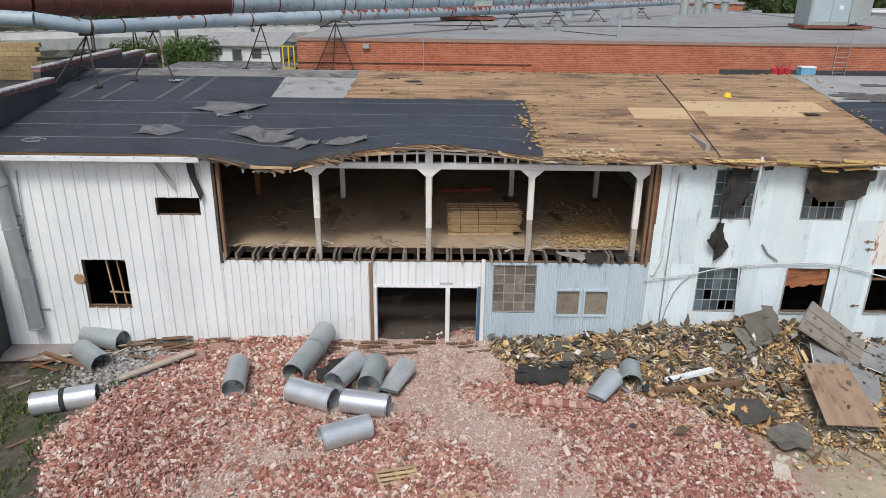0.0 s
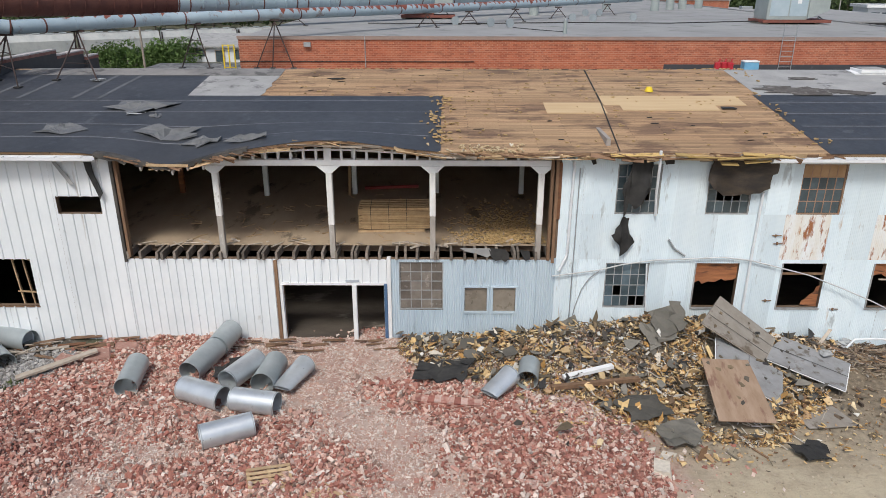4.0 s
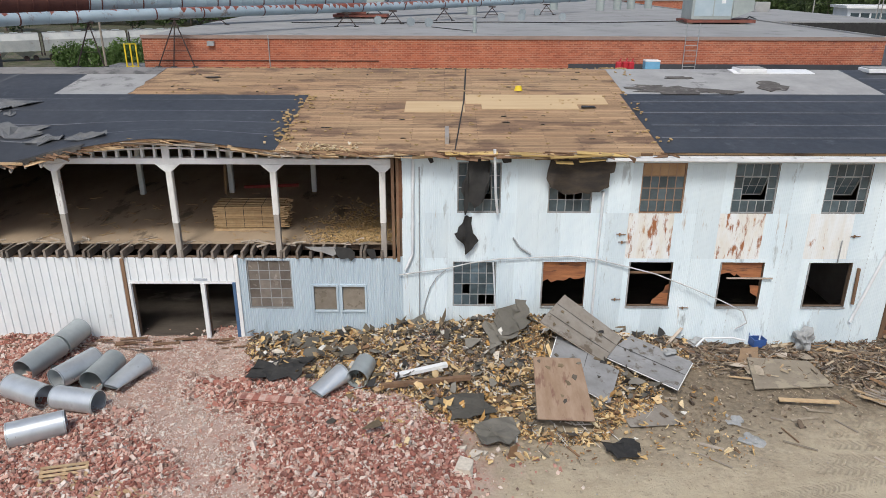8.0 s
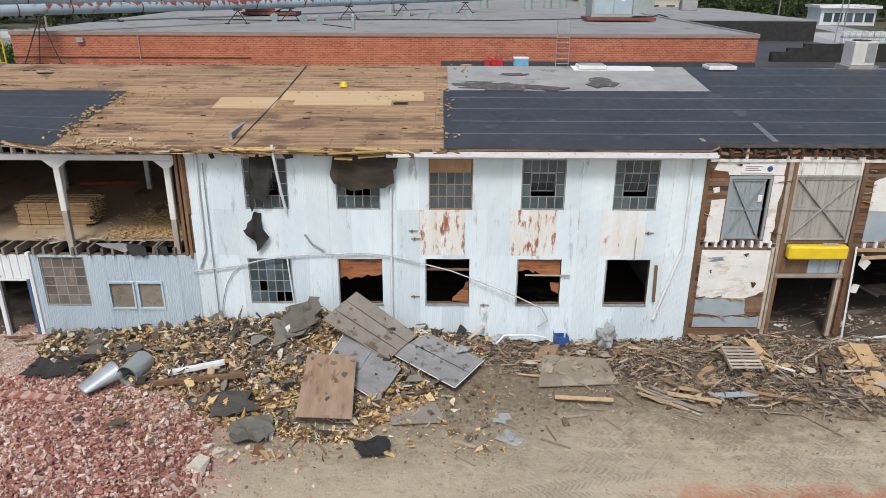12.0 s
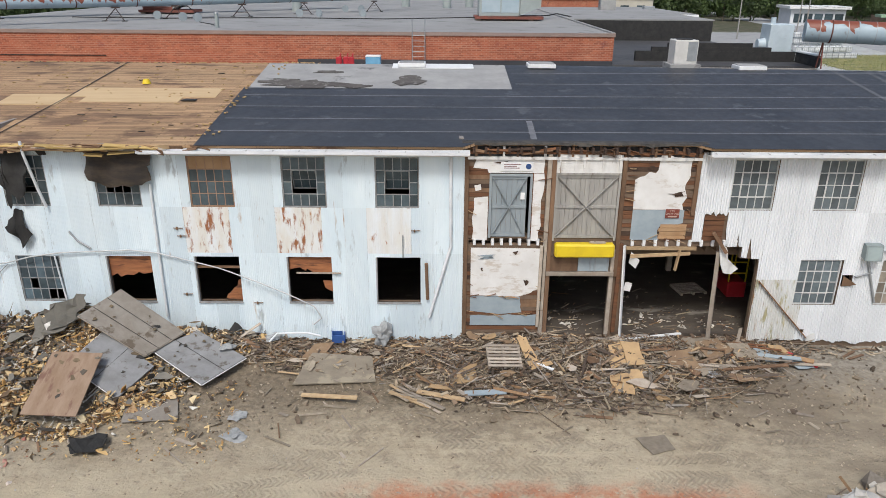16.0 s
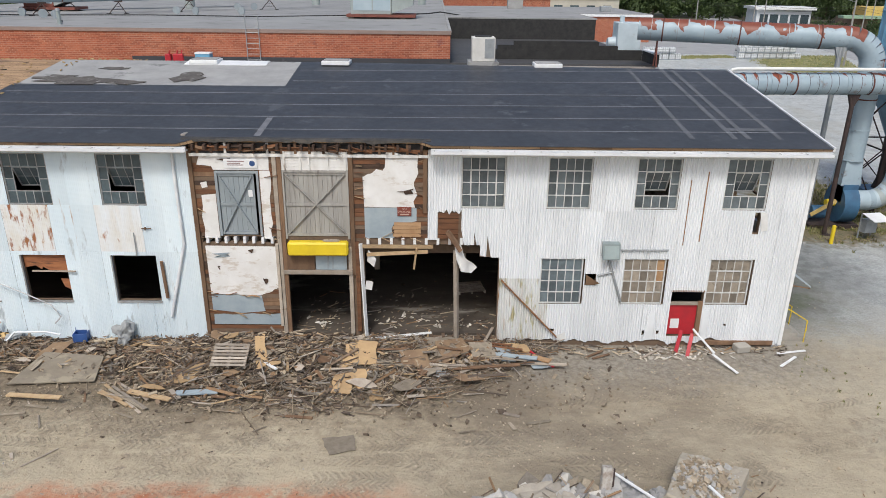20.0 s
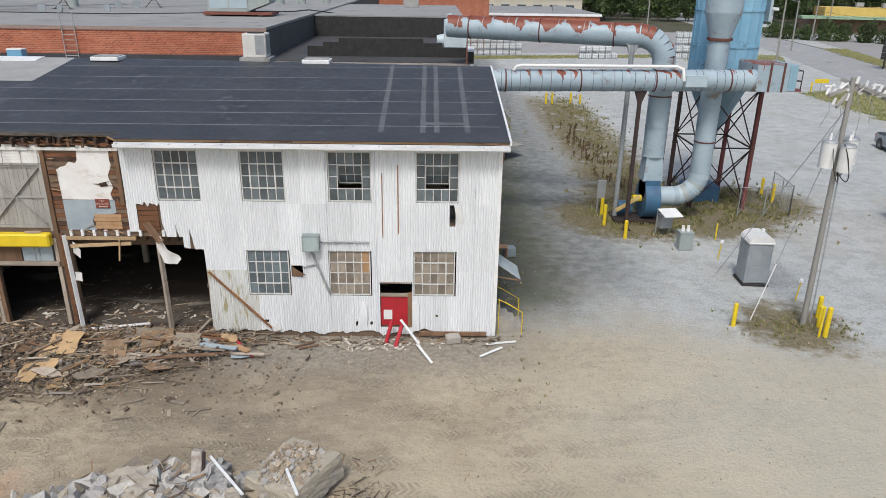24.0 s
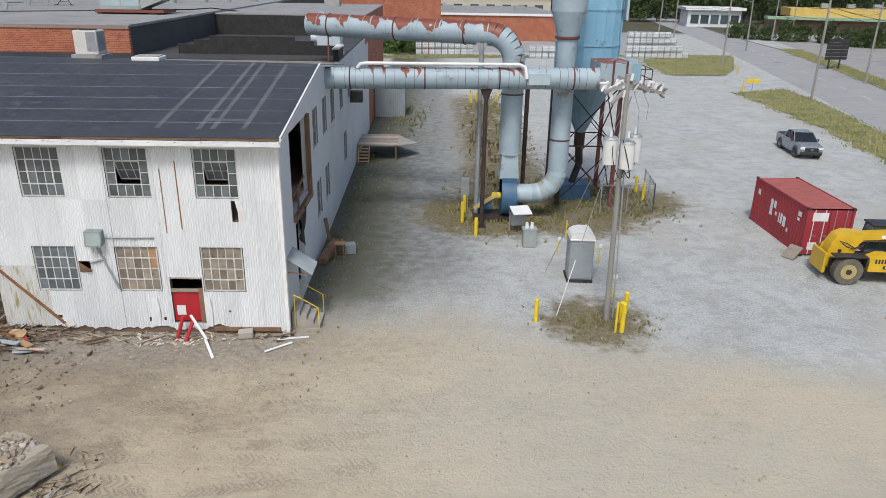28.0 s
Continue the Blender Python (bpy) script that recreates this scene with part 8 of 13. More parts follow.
def tree_parts(h, spread, n, r, leaf, low=0.3, lobes_n=13):
    """Trunk with limbs, and an uneven crown of many leaf clumps."""
    t = Geo().tube((0, 0, 0), (0, 0, h * 0.6), 0.02 * h, 0.008 * h, n=8)
    c = Geo()
    lobes = []
    for k in range(lobes_n):
        a, e = r.uniform(0, 6.28), (k + r.random()) / lobes_n
        w = spread * r.uniform(0.2, 0.75) * (1.15 - 0.7 * e)
        p = (w * math.cos(a), w * math.sin(a), h * (low + (0.88 - low) * e))
        t.tube((0, 0, h * (low * 0.6 + 0.4 * e)), p, 0.007 * h, 0.003 * h, n=5)
        lobes.append((p, spread * r.uniform(0.32, 0.55)))
    for k in range(n):
        p, s = lobes[k % lobes_n]
        d = Vector((r.gauss(0, 1), r.gauss(0, 1), r.gauss(0, 0.75))).normalized() * s * r.uniform(0.55, 1.08)
        z = Vector(p) + d
        if z.z < 0.05:
            z.z = 0.1
        leaf_at(c, z, r.uniform(0.5, 1.0) * (0.10 + 0.045 * h), r)
    return t.mesh("trunk", BARK, 40), c.mesh("crown", leaf)


tr = random.Random(21)
KINDS = [tree_parts(h, s, 1100, tr, LEAF, 0.22) for h, s in ((11, 4.4), (14, 5.4), (9, 4.2))]
for k in range(64):
    x = -30 + k * 5.6 + tr.uniform(-2, 2)
    y = 226 + tr.uniform(-4, 10) + (14 if x < 60 else 0)
    s = tr.uniform(0.85, 1.35)
    a, b = KINDS[k % 3]
    t = thing("tree", "dark green broadleaf tree in the distance", "tree", group="distant trees", m=pose(x, y, 0, 0, 0, tr.uniform(0, 360)) @ Matrix.Scale(s, 4))
    part("trunk", a, None, t)
    part("crown", b, None, t)
# continuous woods behind the single trees
g = Geo()
for k in range(26000):
    x = tr.uniform(-260, 420)
    dep = tr.random()
    top = 13 + 4.5 * noise.noise((x * 0.06, 0.3, 0)) + 2.5 * noise.noise((x * 0.22, 5.3, 0))
    y = 250 + 26 * dep - (60 if x < -25 else 0) * min(1, (-25 - x) / 40 if x < -25 else 0) + 3 * noise.noise((x * 0.2, 2.2, 0))
    leaf_at(g, Vector((x, y, top * (0.35 + 0.75 * dep) * tr.uniform(0.05, 1.0) ** 0.6)), tr.uniform(0.7, 1.6), tr)
solo("far_woods", g, LEAF, "dense dark green woods closing the distance", "woods", kind="stuff")
for k in range(20):
    x, y = -150 + k * 7.5, 152 + 0.3 * k * 6 + tr.uniform(-5, 5)
    a, b = KINDS[(k + 1) % 3]
    t = thing("tree", "dark green broadleaf tree behind the railway", "tree", group="railway trees", m=pose(x, y, 0, 0, 0, tr.uniform(0, 360)))
    part("trunk", a, None, t)
    part("crown", b, None, t)
BUSH = [tree_parts(2.6, 2.1, 900, tr, m, 0.06, 10) for m in (LEAF_B, LEAF)]
BUSHES = [(-49 + 1.5 * k, 88 + 1.4 * k + tr.uniform(-1.5, 1.5), 0, "bright green bush beside the railway", 1.25) for k in range(7)]
BUSHES += [(45 + 2.3 * k, 110 + k * 0.4, 0, "bright green bush by the brick building", 1.3) for k in range(3)]
BUSHES += [(129 + 3.4 * k + tr.uniform(-1, 1), 160 - 2.6 * k + tr.uniform(-2, 2), 1, "dark green hedge bush by the road", 1.45) for k in range(9)]
BUSHES += [(148 + 4 * k, 140 - 5 * k + tr.uniform(-2, 2), 1, "dark green hedge bush across the lot", 1.7) for k in range(8)]
for x, y, q, lab, s in BUSHES:
    t = thing("bush", lab, "bush", group=lab + "es", m=pose(x, y, 0, 0, 0, tr.uniform(0, 360)) @ Matrix.Scale(s * tr.uniform(0.8, 1.25), 4))
    part("stem", BUSH[q][0], None, t)
    part("leaves", BUSH[q][1], None, t)

# ---- dust collector east of the mill ----
DUCT_TOP = duct_material("rust_fringed_duct", (0.8, 0.95, 0.45))
dx = duct_run("dust_duct", "wide blue-grey dust duct with rust stains", [(46.9, 13.0, 8.15), (61.2, 13.0, 8.3)], 0.56, (DUCT_BLUE, DUCT_BLUE, DUCT_BLUE, DUCT_RUST), 1.25, n=24)
part("end_cone", Geo().tube((46.5, 13.0, 8.15), (46.9, 13.0, 8.15), 0.62, 0.56, n=24), RUST, dx, smooth=40)
d2 = duct_run("dust_duct", "wide upper dust duct with a fringe of rust", [(45.3, 18.4, 10.5), (55.6, 15.0, 10.35)], 0.62, (DUCT_TOP,), 1.35, n=24)


def elbow(parent, centre, u, v, rad, r, mats, a0=0.0, a1=90.0, n=7):
    """A segmented bend in the plane of u and v round a centre."""
    c, u, v = Vector(centre), Vector(u).normalized(), Vector(v).normalized()
    pts = [c + rad * (math.cos(radians(a0 + (a1 - a0) * k / n)) * u + math.sin(radians(a0 + (a1 - a0) * k / n)) * v) for k in range(n + 1)]
    for k in range(n):
        part("bend_segment", Geo().tube(pts[k], pts[k + 1] + (pts[k + 1] - pts[k]) * 0.12, r * (1 + 0.006 * (k % 2)), n=24), mats[k % len(mats)], parent, smooth=40)
    return pts


elbow(d2, (55.6, 15.0, 8.95), (0, 0, 1), (1, -0.33, 0), 1.4, 0.62, (DUCT_TOP, DUCT_TOP, DUCT_BLUE), 0, 90)
for k in range(26):
    x = 47.4 + 0.53 * k + rnd.uniform(-0.12, 0.12)
    part("seam_ring", Geo().tube((x, 13.0, 8.15 + (x - 46.9) * 0.0105), (x + 0.018, 13.0, 8.15 + (x - 46.9) * 0.0105), 0.568, n=24), RUST_STEEL if k % 3 else RUST, dx, smooth=40)
for k in range(7):
    u = (k + 0.5) / 7.6
    p_, q_ = Vector((45.3, 18.4, 10.5)).lerp(Vector((55.6, 15.0, 10.35)), u), Vector((45.3, 18.4, 10.5)).lerp(Vector((55.6, 15.0, 10.35)), u + 0.003)
    part("seam_ring", Geo().tube(p_, q_, 0.63, n=24), PIPE_G, d2, smooth=40)
vx, vy = 56.93, 14.56
d3 = duct_run("riser_duct", "upright blue-grey dust duct above a blower", [(vx, vy, 8.9), (vx, vy, 3.9)], 0.6, (DUCT_BLUE,), 1.6, n=24)
part("transition", Geo().add([(vx - 0.55, vy - 0.55, 2.5), (vx + 0.55, vy - 0.55, 2.5), (vx + 0.55, vy + 0.55, 2.5), (vx - 0.55, vy + 0.55, 2.5), (vx - 0.45, vy - 0.45, 3.95), (vx + 0.45, vy - 0.45, 3.95), (vx + 0.45, vy + 0.45, 3.95), (vx - 0.45, vy + 0.45, 3.95)], [(0, 1, 5, 4), (1, 2, 6, 5), (2, 3, 7, 6), (3, 0, 4, 7)]), DUCT_BLUE, d3)
BLUE_P = mat("strong_blue_paint", (0.05, 0.14, 0.24), (0.04, 0.10, 0.18), 1.5, 0.5, bump=0.05, c3=(0.12, 0.1, 0.08), s3=3, t3=0.68)
fan = thing("blower", "blue centrifugal blower on a steel base", "blower", m=pose(vx, vy, 0))
part("scroll", Geo().tube((-0.4, 0, 1.35), (0.45, 0, 1.35), 1.1, n=28).box(-0.4, 0.45, -0.6, 0.6, 1.5, 2.55), BLUE_P, fan, smooth=30)
part("motor", Geo().tube((-1.7, 0, 0.8), (-0.9, 0, 0.8), 0.38, n=16), BLUE_P, fan, smooth=30)
TAN_YEL = mat("faded_yellow_board", (0.58, 0.43, 0.16), (0.48, 0.35, 0.13), 3, 0.8)
part("belt_guard", Geo().beam((-1.9, -0.5, 0.75), (-0.6, -0.5, 1.6), 0.1, 0.2), TAN_YEL, fan, "tan-yellow belt guard")
part("shaft_cover", Geo().tube((-0.9, 0, 1.35), (-0.4, 0, 1.35), 0.2, n=12), YEL, fan, "yellow shaft cover")
part("base", Geo().box(-2.0, 0.8, -0.8, 0.8, 0, 0.25), RUST_STEEL, fan)
d4 = duct_run("riser_duct", "upright blue-grey dust duct rising from the bend", [(59.75, vy, 2.9), (59.75, vy, 10.2)], 0.56, (DUCT_BLUE, DUCT_BLUE, DUCT_RUST), 1.8, n=24)
elbow(d4, (58.35, vy, 2.9), (1, 0, 0), (0, 0, -1), 1.4, 0.56, (GALV_B, DUCT_BLUE, CASING), 0, 90, 8)
part("collar", Geo().tube((57.3, vy, 1.5), (58.4, vy, 1.5), 0.56, n=24), GALV_B, d4, smooth=40)
part("collar", Geo().tube((59.75, vy, 10.2), (59.75, vy, 10.32), 0.66, n=24), RUST, d4, smooth=40)
part("cone", Geo().tube((59.75, vy, 10.3), (59.75, vy, 11.6), 0.56, 0.95, n=24), DUCT_BLUE, d4, smooth=40)
part("head", Geo().tube((59.75, vy, 11.6), (59.75, vy, 15.0), 0.95, n=24), DUCT_BLUE, d4, smooth=40)
PVC = mat("white_pvc", (0.74, 0.74, 0.72), (0.66, 0.66, 0.64), 2, 0.4)
solo("white_pipe", Geo().pipe([(48.6, 12.75, 8.72), (48.75, 12.7, 8.92), (49.0, 12.7, 8.96), (50, 12.7, 8.97), (54, 12.7, 8.98), (57.0, 12.65, 9.0), (57.3, 12.5, 8.9), (57.4, 12.42, 8.3)], 0.09, 10), PVC, "white plastic pipe clipped along the duct", "pipe", smooth=50)
solo("duct_hatch", Geo().box(57.5, 58.6, 12.36, 12.5, 8.0, 8.6, c=0.02), GALV_B, "patched access hatch on the duct", "hatch")
BAG_D = mat("sky_blue_box_steel", (0.20, 0.34, 0.42), (0.26, 0.39, 0.46), 0.9, 0.5, bump=0.06, c3=(0.2, 0.1, 0.07), s3=1.8, t3=0.66)
bx = thing("duct_box", "rusty sheet-metal box at the end of the duct", "duct", m=pose(62.2, 13.6, 7.75))
part("body", Geo().box(-0.95, 0.75, -0.9, 1.6, 0, 1.4, c=0.03), DUCT_RUST, bx)
part("rib", Geo().box(-0.3, -0.2, -0.95, -0.9, 0, 1.5).box(0.4, 0.5, -0.95, -0.9, 0, 1.5), RUST, bx)
part("side_panel", Geo().box(0.75, 1.2, -0.88, 1.55, 0.05, 1.38, c=0.02), BAG_D, bx)
# filter house
BAG = mat("sky_blue_steel", (0.19, 0.40, 0.55), (0.25, 0.46, 0.60), 0.6, 0.5, bump=0.06, c3=(0.11, 0.22, 0.30), s3=0.9, t3=0.62)
FX, FY, FR = 61.85, 19.05, 1.9
bh = thing("filter_house", "tall sky-blue filter house on rust-red steel legs", "dust collector")
part("casing", Geo().tube((FX, FY, 7.6), (FX, FY, 15.5), FR, n=20), BAG, bh, smooth=10)
for k in range(20):
    a = radians(18 * k)
    part("stiffener", Geo().box(-0.03, 0.03, -0.03, 0.03, 7.6, 15.5, Matrix.Translation((FX + FR * math.cos(a), FY + FR * math.sin(a), 0)) @ Matrix.Rotation(a, 4, "Z")), BAG, bh)
for z in (7.7, 9.6, 11.6, 13.6):
    part("band", Geo().tube((FX, FY, z - 0.05), (FX, FY, z + 0.05), FR + 0.05, n=20), BAG, bh, smooth=10)
part("door", Geo().box(FX + FR - 0.06, FX + FR + 0.09, FY - 1.2, FY - 0.1, 11.0, 13.5, c=0.02), GALV_B, bh)
part("notice", Geo().box(FX + 0.9, FX + 1.2, FY - FR - 0.02, FY - FR + 0.3, 13.0, 13.4), TRIM_WHITE, bh)
hx, hy = FX, FY
part("hopper", Geo().tube((hx, hy, 7.6), (hx, hy, 4.2), FR, 0.3, n=20), mat("hopper_blue_paint", (0.22, 0.35, 0.44), (0.17, 0.28, 0.36), 0.8, 0.5, bump=0.06, c3=(0.14, 0.2, 0.25), s3=1.2, t3=0.6), bh, smooth=10)
part("outlet", Geo().tube((hx, hy, 4.25), (hx, hy, 3.4), 0.34).tube((hx, hy, 3.4), (hx + 0.1, hy, 2.2), 0.24), RUST_STEEL, bh)
part("flex_hose", Geo().tube((hx + 0.1, hy, 2.2), (hx - 0.3, hy, 0.9), 0.22), BLACK_FELT, bh)
part("drum", Geo().box(hx - 1.3, hx + 0.8, hy - 0.8, hy + 0.8, 0, 1.0, c=0.03), BLUE_P, bh, "blue collecting bin")
RED_STEEL = mat("rust_red_steel", (0.20, 0.055, 0.05), (0.14, 0.05, 0.045), 1.5, 0.75, bump=0.15)
LEGS = [(60.3, 16.9), (63.6, 16.9), (63.6, 21.0), (60.3, 21.0)]
for x, y in LEGS:
    part("leg", Geo().box(x - 0.11, x + 0.11, y - 0.11, y + 0.11, 0, 7.7), RED_STEEL if x > 61 else RUST_STEEL, bh)
for (x0, y0), (x1, y1) in zip(LEGS, LEGS[1:] + LEGS[:1]):
    for z0, z1 in ((0.4, 3.8), (3.8, 7.4)):
        part("brace", Geo().beam((x0, y0, z0), (x1, y1, z1), 0.06, 0.06), RUST_STEEL, bh)
        part("brace", Geo().beam((x0, y0, z1), (x1, y1, z0), 0.06, 0.06), RUST_STEEL, bh)
    part("tie", Geo().beam((x0, y0, 3.8), (x1, y1, 3.8), 0.08, 0.08), RUST_STEEL, bh)
pl = part("platform", Geo().box(60.2, 64.6, 14.4, 17.1, 7.55, 7.66), RED_STEEL, bh, "rusty access platform")
g = Geo()
for z in (8.1, 8.65):
    g.beam((63.2, 14.45, z), (64.55, 14.45, z), 0.04, 0.04).beam((64.55, 14.45, z), (64.55, 17.05, z), 0.04, 0.04)
for x, y in ((63.2, 14.45), (63.9, 14.45), (64.55, 14.45), (64.55, 15.8), (64.55, 17.0)):
    g.beam((x, y, 7.66), (x, y, 8.68), 0.04, 0.04)
part("railing", g, RUST_STEEL, pl)
for x, y, r, top, mt, lab in ((55.35, 12.9, 0.12, 7.7, RUST_STEEL, "rusty steel column under the duct"), (55.15, 14.7, 0.14, 9.9, PIPE_G, "blue-grey steel column under the upper duct"), (58.0, 16.2, 0.13, 7.9, RUST_STEEL, "dark steel column by the dust collector")):
    c = thing("duct_column", lab, "column", m=pose(x, y, 0))
    part("shaft", Geo().tube((0, 0, 0), (0, 0, top), r, n=10), mt, c, smooth=40)
    part("head", Geo().add([(-0.32, -0.08, top), (0.32, -0.08, top), (0.1, -0.08, top - 0.6), (-0.1, -0.08, top - 0.6), (-0.32, 0.08, top), (0.32, 0.08, top), (0.1, 0.08, top - 0.6), (-0.1, 0.08, top - 0.6)], [(0, 1, 2, 3), (7, 6, 5, 4), (0, 4, 5, 1), (1, 5, 6, 2), (2, 6, 7, 3), (3, 7, 4, 0)]), mt, c)
    part("base_plate", Geo().cbox(0.5, 0.5, 0.04), RUST_STEEL, c)
for x in (46.4,):
    c = thing("duct_stand", "thin red stand under the upper duct", "stand", m=pose(x, 18.2, 8.4))
    part("leg", Geo().beam((0, -0.3, 0), (0, 0, 1.5), 0.06, 0.06).beam((0, 0.3, 0), (0, 0, 1.5), 0.06, 0.06), SKID, c)
    part("cross_tie", Geo().beam((0, -0.18, 0.6), (0, 0.18, 0.6), 0.04, 0.04), SKID, c)
kb = thing("control_kiosk", "small grey control cabinet under a white canopy", "cabinet", m=pose(57.3, 12.2, 0, 0, 0, 10))
part("cabinet", Geo().box(-0.35, 0.35, -0.2, 0.2, 0.4, 1.15, c=0.01), PIPE_G, kb)
part("canopy", Geo().box(-0.5, 0.55, -0.6, 0.35, 1.4, 1.44, pose(0, 0, 0, 12, 0, 0)), TRIM_WHITE, kb)
for x in (-0.4, 0.4):
    part("leg", Geo().box(x - 0.03, x + 0.03, 0.15, 0.21, 0, 1.45), PIPE_G, kb)
solo("breaker_panel", Geo().box(54.3, 54.8, 15.9, 16.1, 0.9, 2.0, c=0.02).box(54.35, 54.42, 15.95, 16.05, 0, 0.9).box(54.68, 54.75, 15.95, 16.05, 0, 0.9), PIPE_G, "grey breaker panel on two posts", "cabinet")
# chain-link enclosure beside the collector
fe = thing("wire_fence", "grey chain-link enclosure beside the dust collector", "fence")
corners = [(62.6, 15.2), (65.9, 15.6), (66.3, 19.0)]
g = Geo()
for (x0, y0), (x1, y1) in zip(corners, corners[1:]):
    for k in range(3):
        x, y = x0 + (x1 - x0) * k / 2, y0 + (y1 - y0) * k / 2
        part("post", Geo().tube((x, y, 0), (x, y, 1.9), 0.035, n=6), PIPE_G, fe)
    for k in range(14):
        for s in (0, 1):
            a, b = (k - 3) / 10, k / 10
            a, b = (a, b) if s == 0 else (b, a)
            ka, kb2 = min(1, max(0, a)), min(1, max(0, b))
            g.beam((x0 + (x1 - x0) * ka, y0 + (y1 - y0) * ka, 0.1), (x0 + (x1 - x0) * kb2, y0 + (y1 - y0) * kb2, 1.8), 0.008, 0.008)
    part("rail", Geo().tube((x0, y0, 1.85), (x1, y1, 1.85), 0.025, n=6), PIPE_G, fe)
part("mesh", g, PIPE_G, fe)

# ---- yard: bollards, pole, toilet ----
def bollard(x, y, h=1.05, r=0.09, lean=0, lab="yellow painted steel bollard"):
    b = thing("bollard", lab, "bollard", group="yellow bollards", m=pose(x, y, 0, lean, 0, 0))
    part("tube", Geo().tube((0, 0, 0), (0, 0, h), r, n=12), YEL, b, smooth=40)
    part("cap", Geo().tube((0, 0, h), (0, 0, h + 0.05), r, r * 0.5, n=12), YEL, b, smooth=40)


for x, y, h, r in ((56.78, 1.1, 1.0, 0.09), (59.85, 0.2, 1.3, 0.05), (60.12, 0.25, 1.25, 0.1), (60.7, 1.95, 0.95, 0.1), (60.3, 1.1, 0.9, 0.1), (54.3, 13.6, 1.2, 0.1), (54.95, 11.4, 1.0, 0.1), (54.5, 15.2, 1.1, 0.1), (66.0, 19.7, 1.2, 0.1), (66.1, 18.3, 1.2, 0.1), (57.1, 55.3, 1.2, 0.12), (57.8, 55.4, 1.2, 0.12), (59.9, 55.5, 1.2, 0.12), (61.0, 55.6, 1.0, 0.12), (59.9, 11.4, 0.9, 0.04), (60.8, 8.6, 0.8, 0.05)):
    bollard(x, y, h, r)
for x, y in ((60.55, 3.6), (60.75, 7.4), (58.9, 8.4)):
    m = thing("marker_stake", "thin stake with a white cap", "stake", group="marker stakes", m=pose(x, y, 0, 4, 3, 0))
    part("stake", Geo().tube((0, 0, 0), (0, 0, 0.95), 0.03, n=6), YEL, m)
    part("cap", Geo().cbox(0.16, 0.1, 0.2, pose(0, 0, 0.9), 0.03), TRIM_WHITE, m)
POLE = mat("weathered_pole_wood", (0.24, 0.235, 0.22), (0.31, 0.30, 0.28), 1.5, 0.85, bump=0.25, stretch=(1, 1, 0.15))
up = thing("transformer_pole", "grey utility pole with three white transformers and a broken crossarm", "utility pole", m=pose(59.72, 1.25, 0, 1.0, -1.2, 0))
part("pole", Geo().tube((0, 0, 0), (0, 0, 10.0), 0.12, 0.085, n=12), POLE, up, smooth=40)
TCAN = mat("white_transformer_paint", (0.68, 0.69, 0.68), (0.6, 0.61, 0.6), 2, 0.4, bump=0.03)
for k, (a, rr) in enumerate(((200, 0.52), (285, 0.42), (20, 0.55))):
    x, y = rr * math.cos(radians(a)), rr * math.sin(radians(a))
    t = part("transformer", Geo().tube((x, y, 6.75 - 0.12 * (k == 1)), (x, y, 7.7 - 0.12 * (k == 1)), 0.27, n=20), TCAN, up, "white transformer can", smooth=40)
    part("lid", Geo().tube((x, y, 7.7 - 0.12 * (k == 1)), (x, y, 7.78 - 0.12 * (k == 1)), 0.29, 0.22, n=20), PIPE_G, t, smooth=40)
    part("bushing", Geo().tube((x, y, 7.78), (x, y, 8.02), 0.05, 0.035, n=8), TRIM_WHITE, t)
for a, b in (((-0.9, -0.2, 9.4), (0.3, 0.1, 9.75)), ((-0.2, 0, 9.65), (1.25, -0.1, 9.35)), ((-0.6, -0.3, 9.0), (0.1, 0.1, 9.6)), ((-0.3, 0.3, 9.9), (0.7, -0.3, 9.5))):
    part("crossarm", Geo().beam(a, b, 0.09, 0.11), POLE, up, "splintered crossarm")
for x, z in ((-0.8, 9.5), (-0.45, 9.6), (0.1, 9.8), (0.45, 9.65), (0.75, 9.55), (1.0, 9.5), (-0.6, 9.05), (1.2, 9.42), (-0.15, 9.2)):
    part("insulator", Geo().tube((x, -0.05, z), (x + 0.05, -0.08, z + 0.24), 0.06, 0.045, n=8), TRIM_WHITE, up)
for k in range(26):
    side = -1 if k % 3 == 0 else 1
    u = rnd.random()
    x, z = side * (0.15 + (0.8 if side < 0 else 1.25) * u), 9.75 - (0.35 if side > 0 else 0.15) * u + rnd.uniform(-0.22, 0.16)
    d = Vector((rnd.uniform(-1, 1), rnd.uniform(-1, 1), rnd.uniform(-0.8, 0.8))).normalized() * rnd.uniform(0.08, 0.17)
    p_ = Vector((x, rnd.uniform(-0.16, 0.1), z))
    part("insulator", Geo().tube(p_ - d, p_ + d, rnd.uniform(0.035, 0.06), rnd.uniform(0.025, 0.05), n=7), POLE if k % 3 == 1 else TRIM_WHITE, up)
for a, b in (((-0.85, -0.1, 9.45), (-1.0, -0.2, 8.3)), ((0.5, -0.1, 9.5), (0.75, -0.2, 8.4)), ((0.2, 0.1, 9.6), (0.55, 0.1, 7.8)), ((-0.3, 0, 9.4), (-0.45, 0.1, 7.8))):
    a, b = Vector(a), Vector(b)
    part("lead_wire", Geo().pipe([a, a.lerp(b, 0.5) + Vector((0.14, -0.1, 0)), b], 0.012, 5), PIPE_G, up)
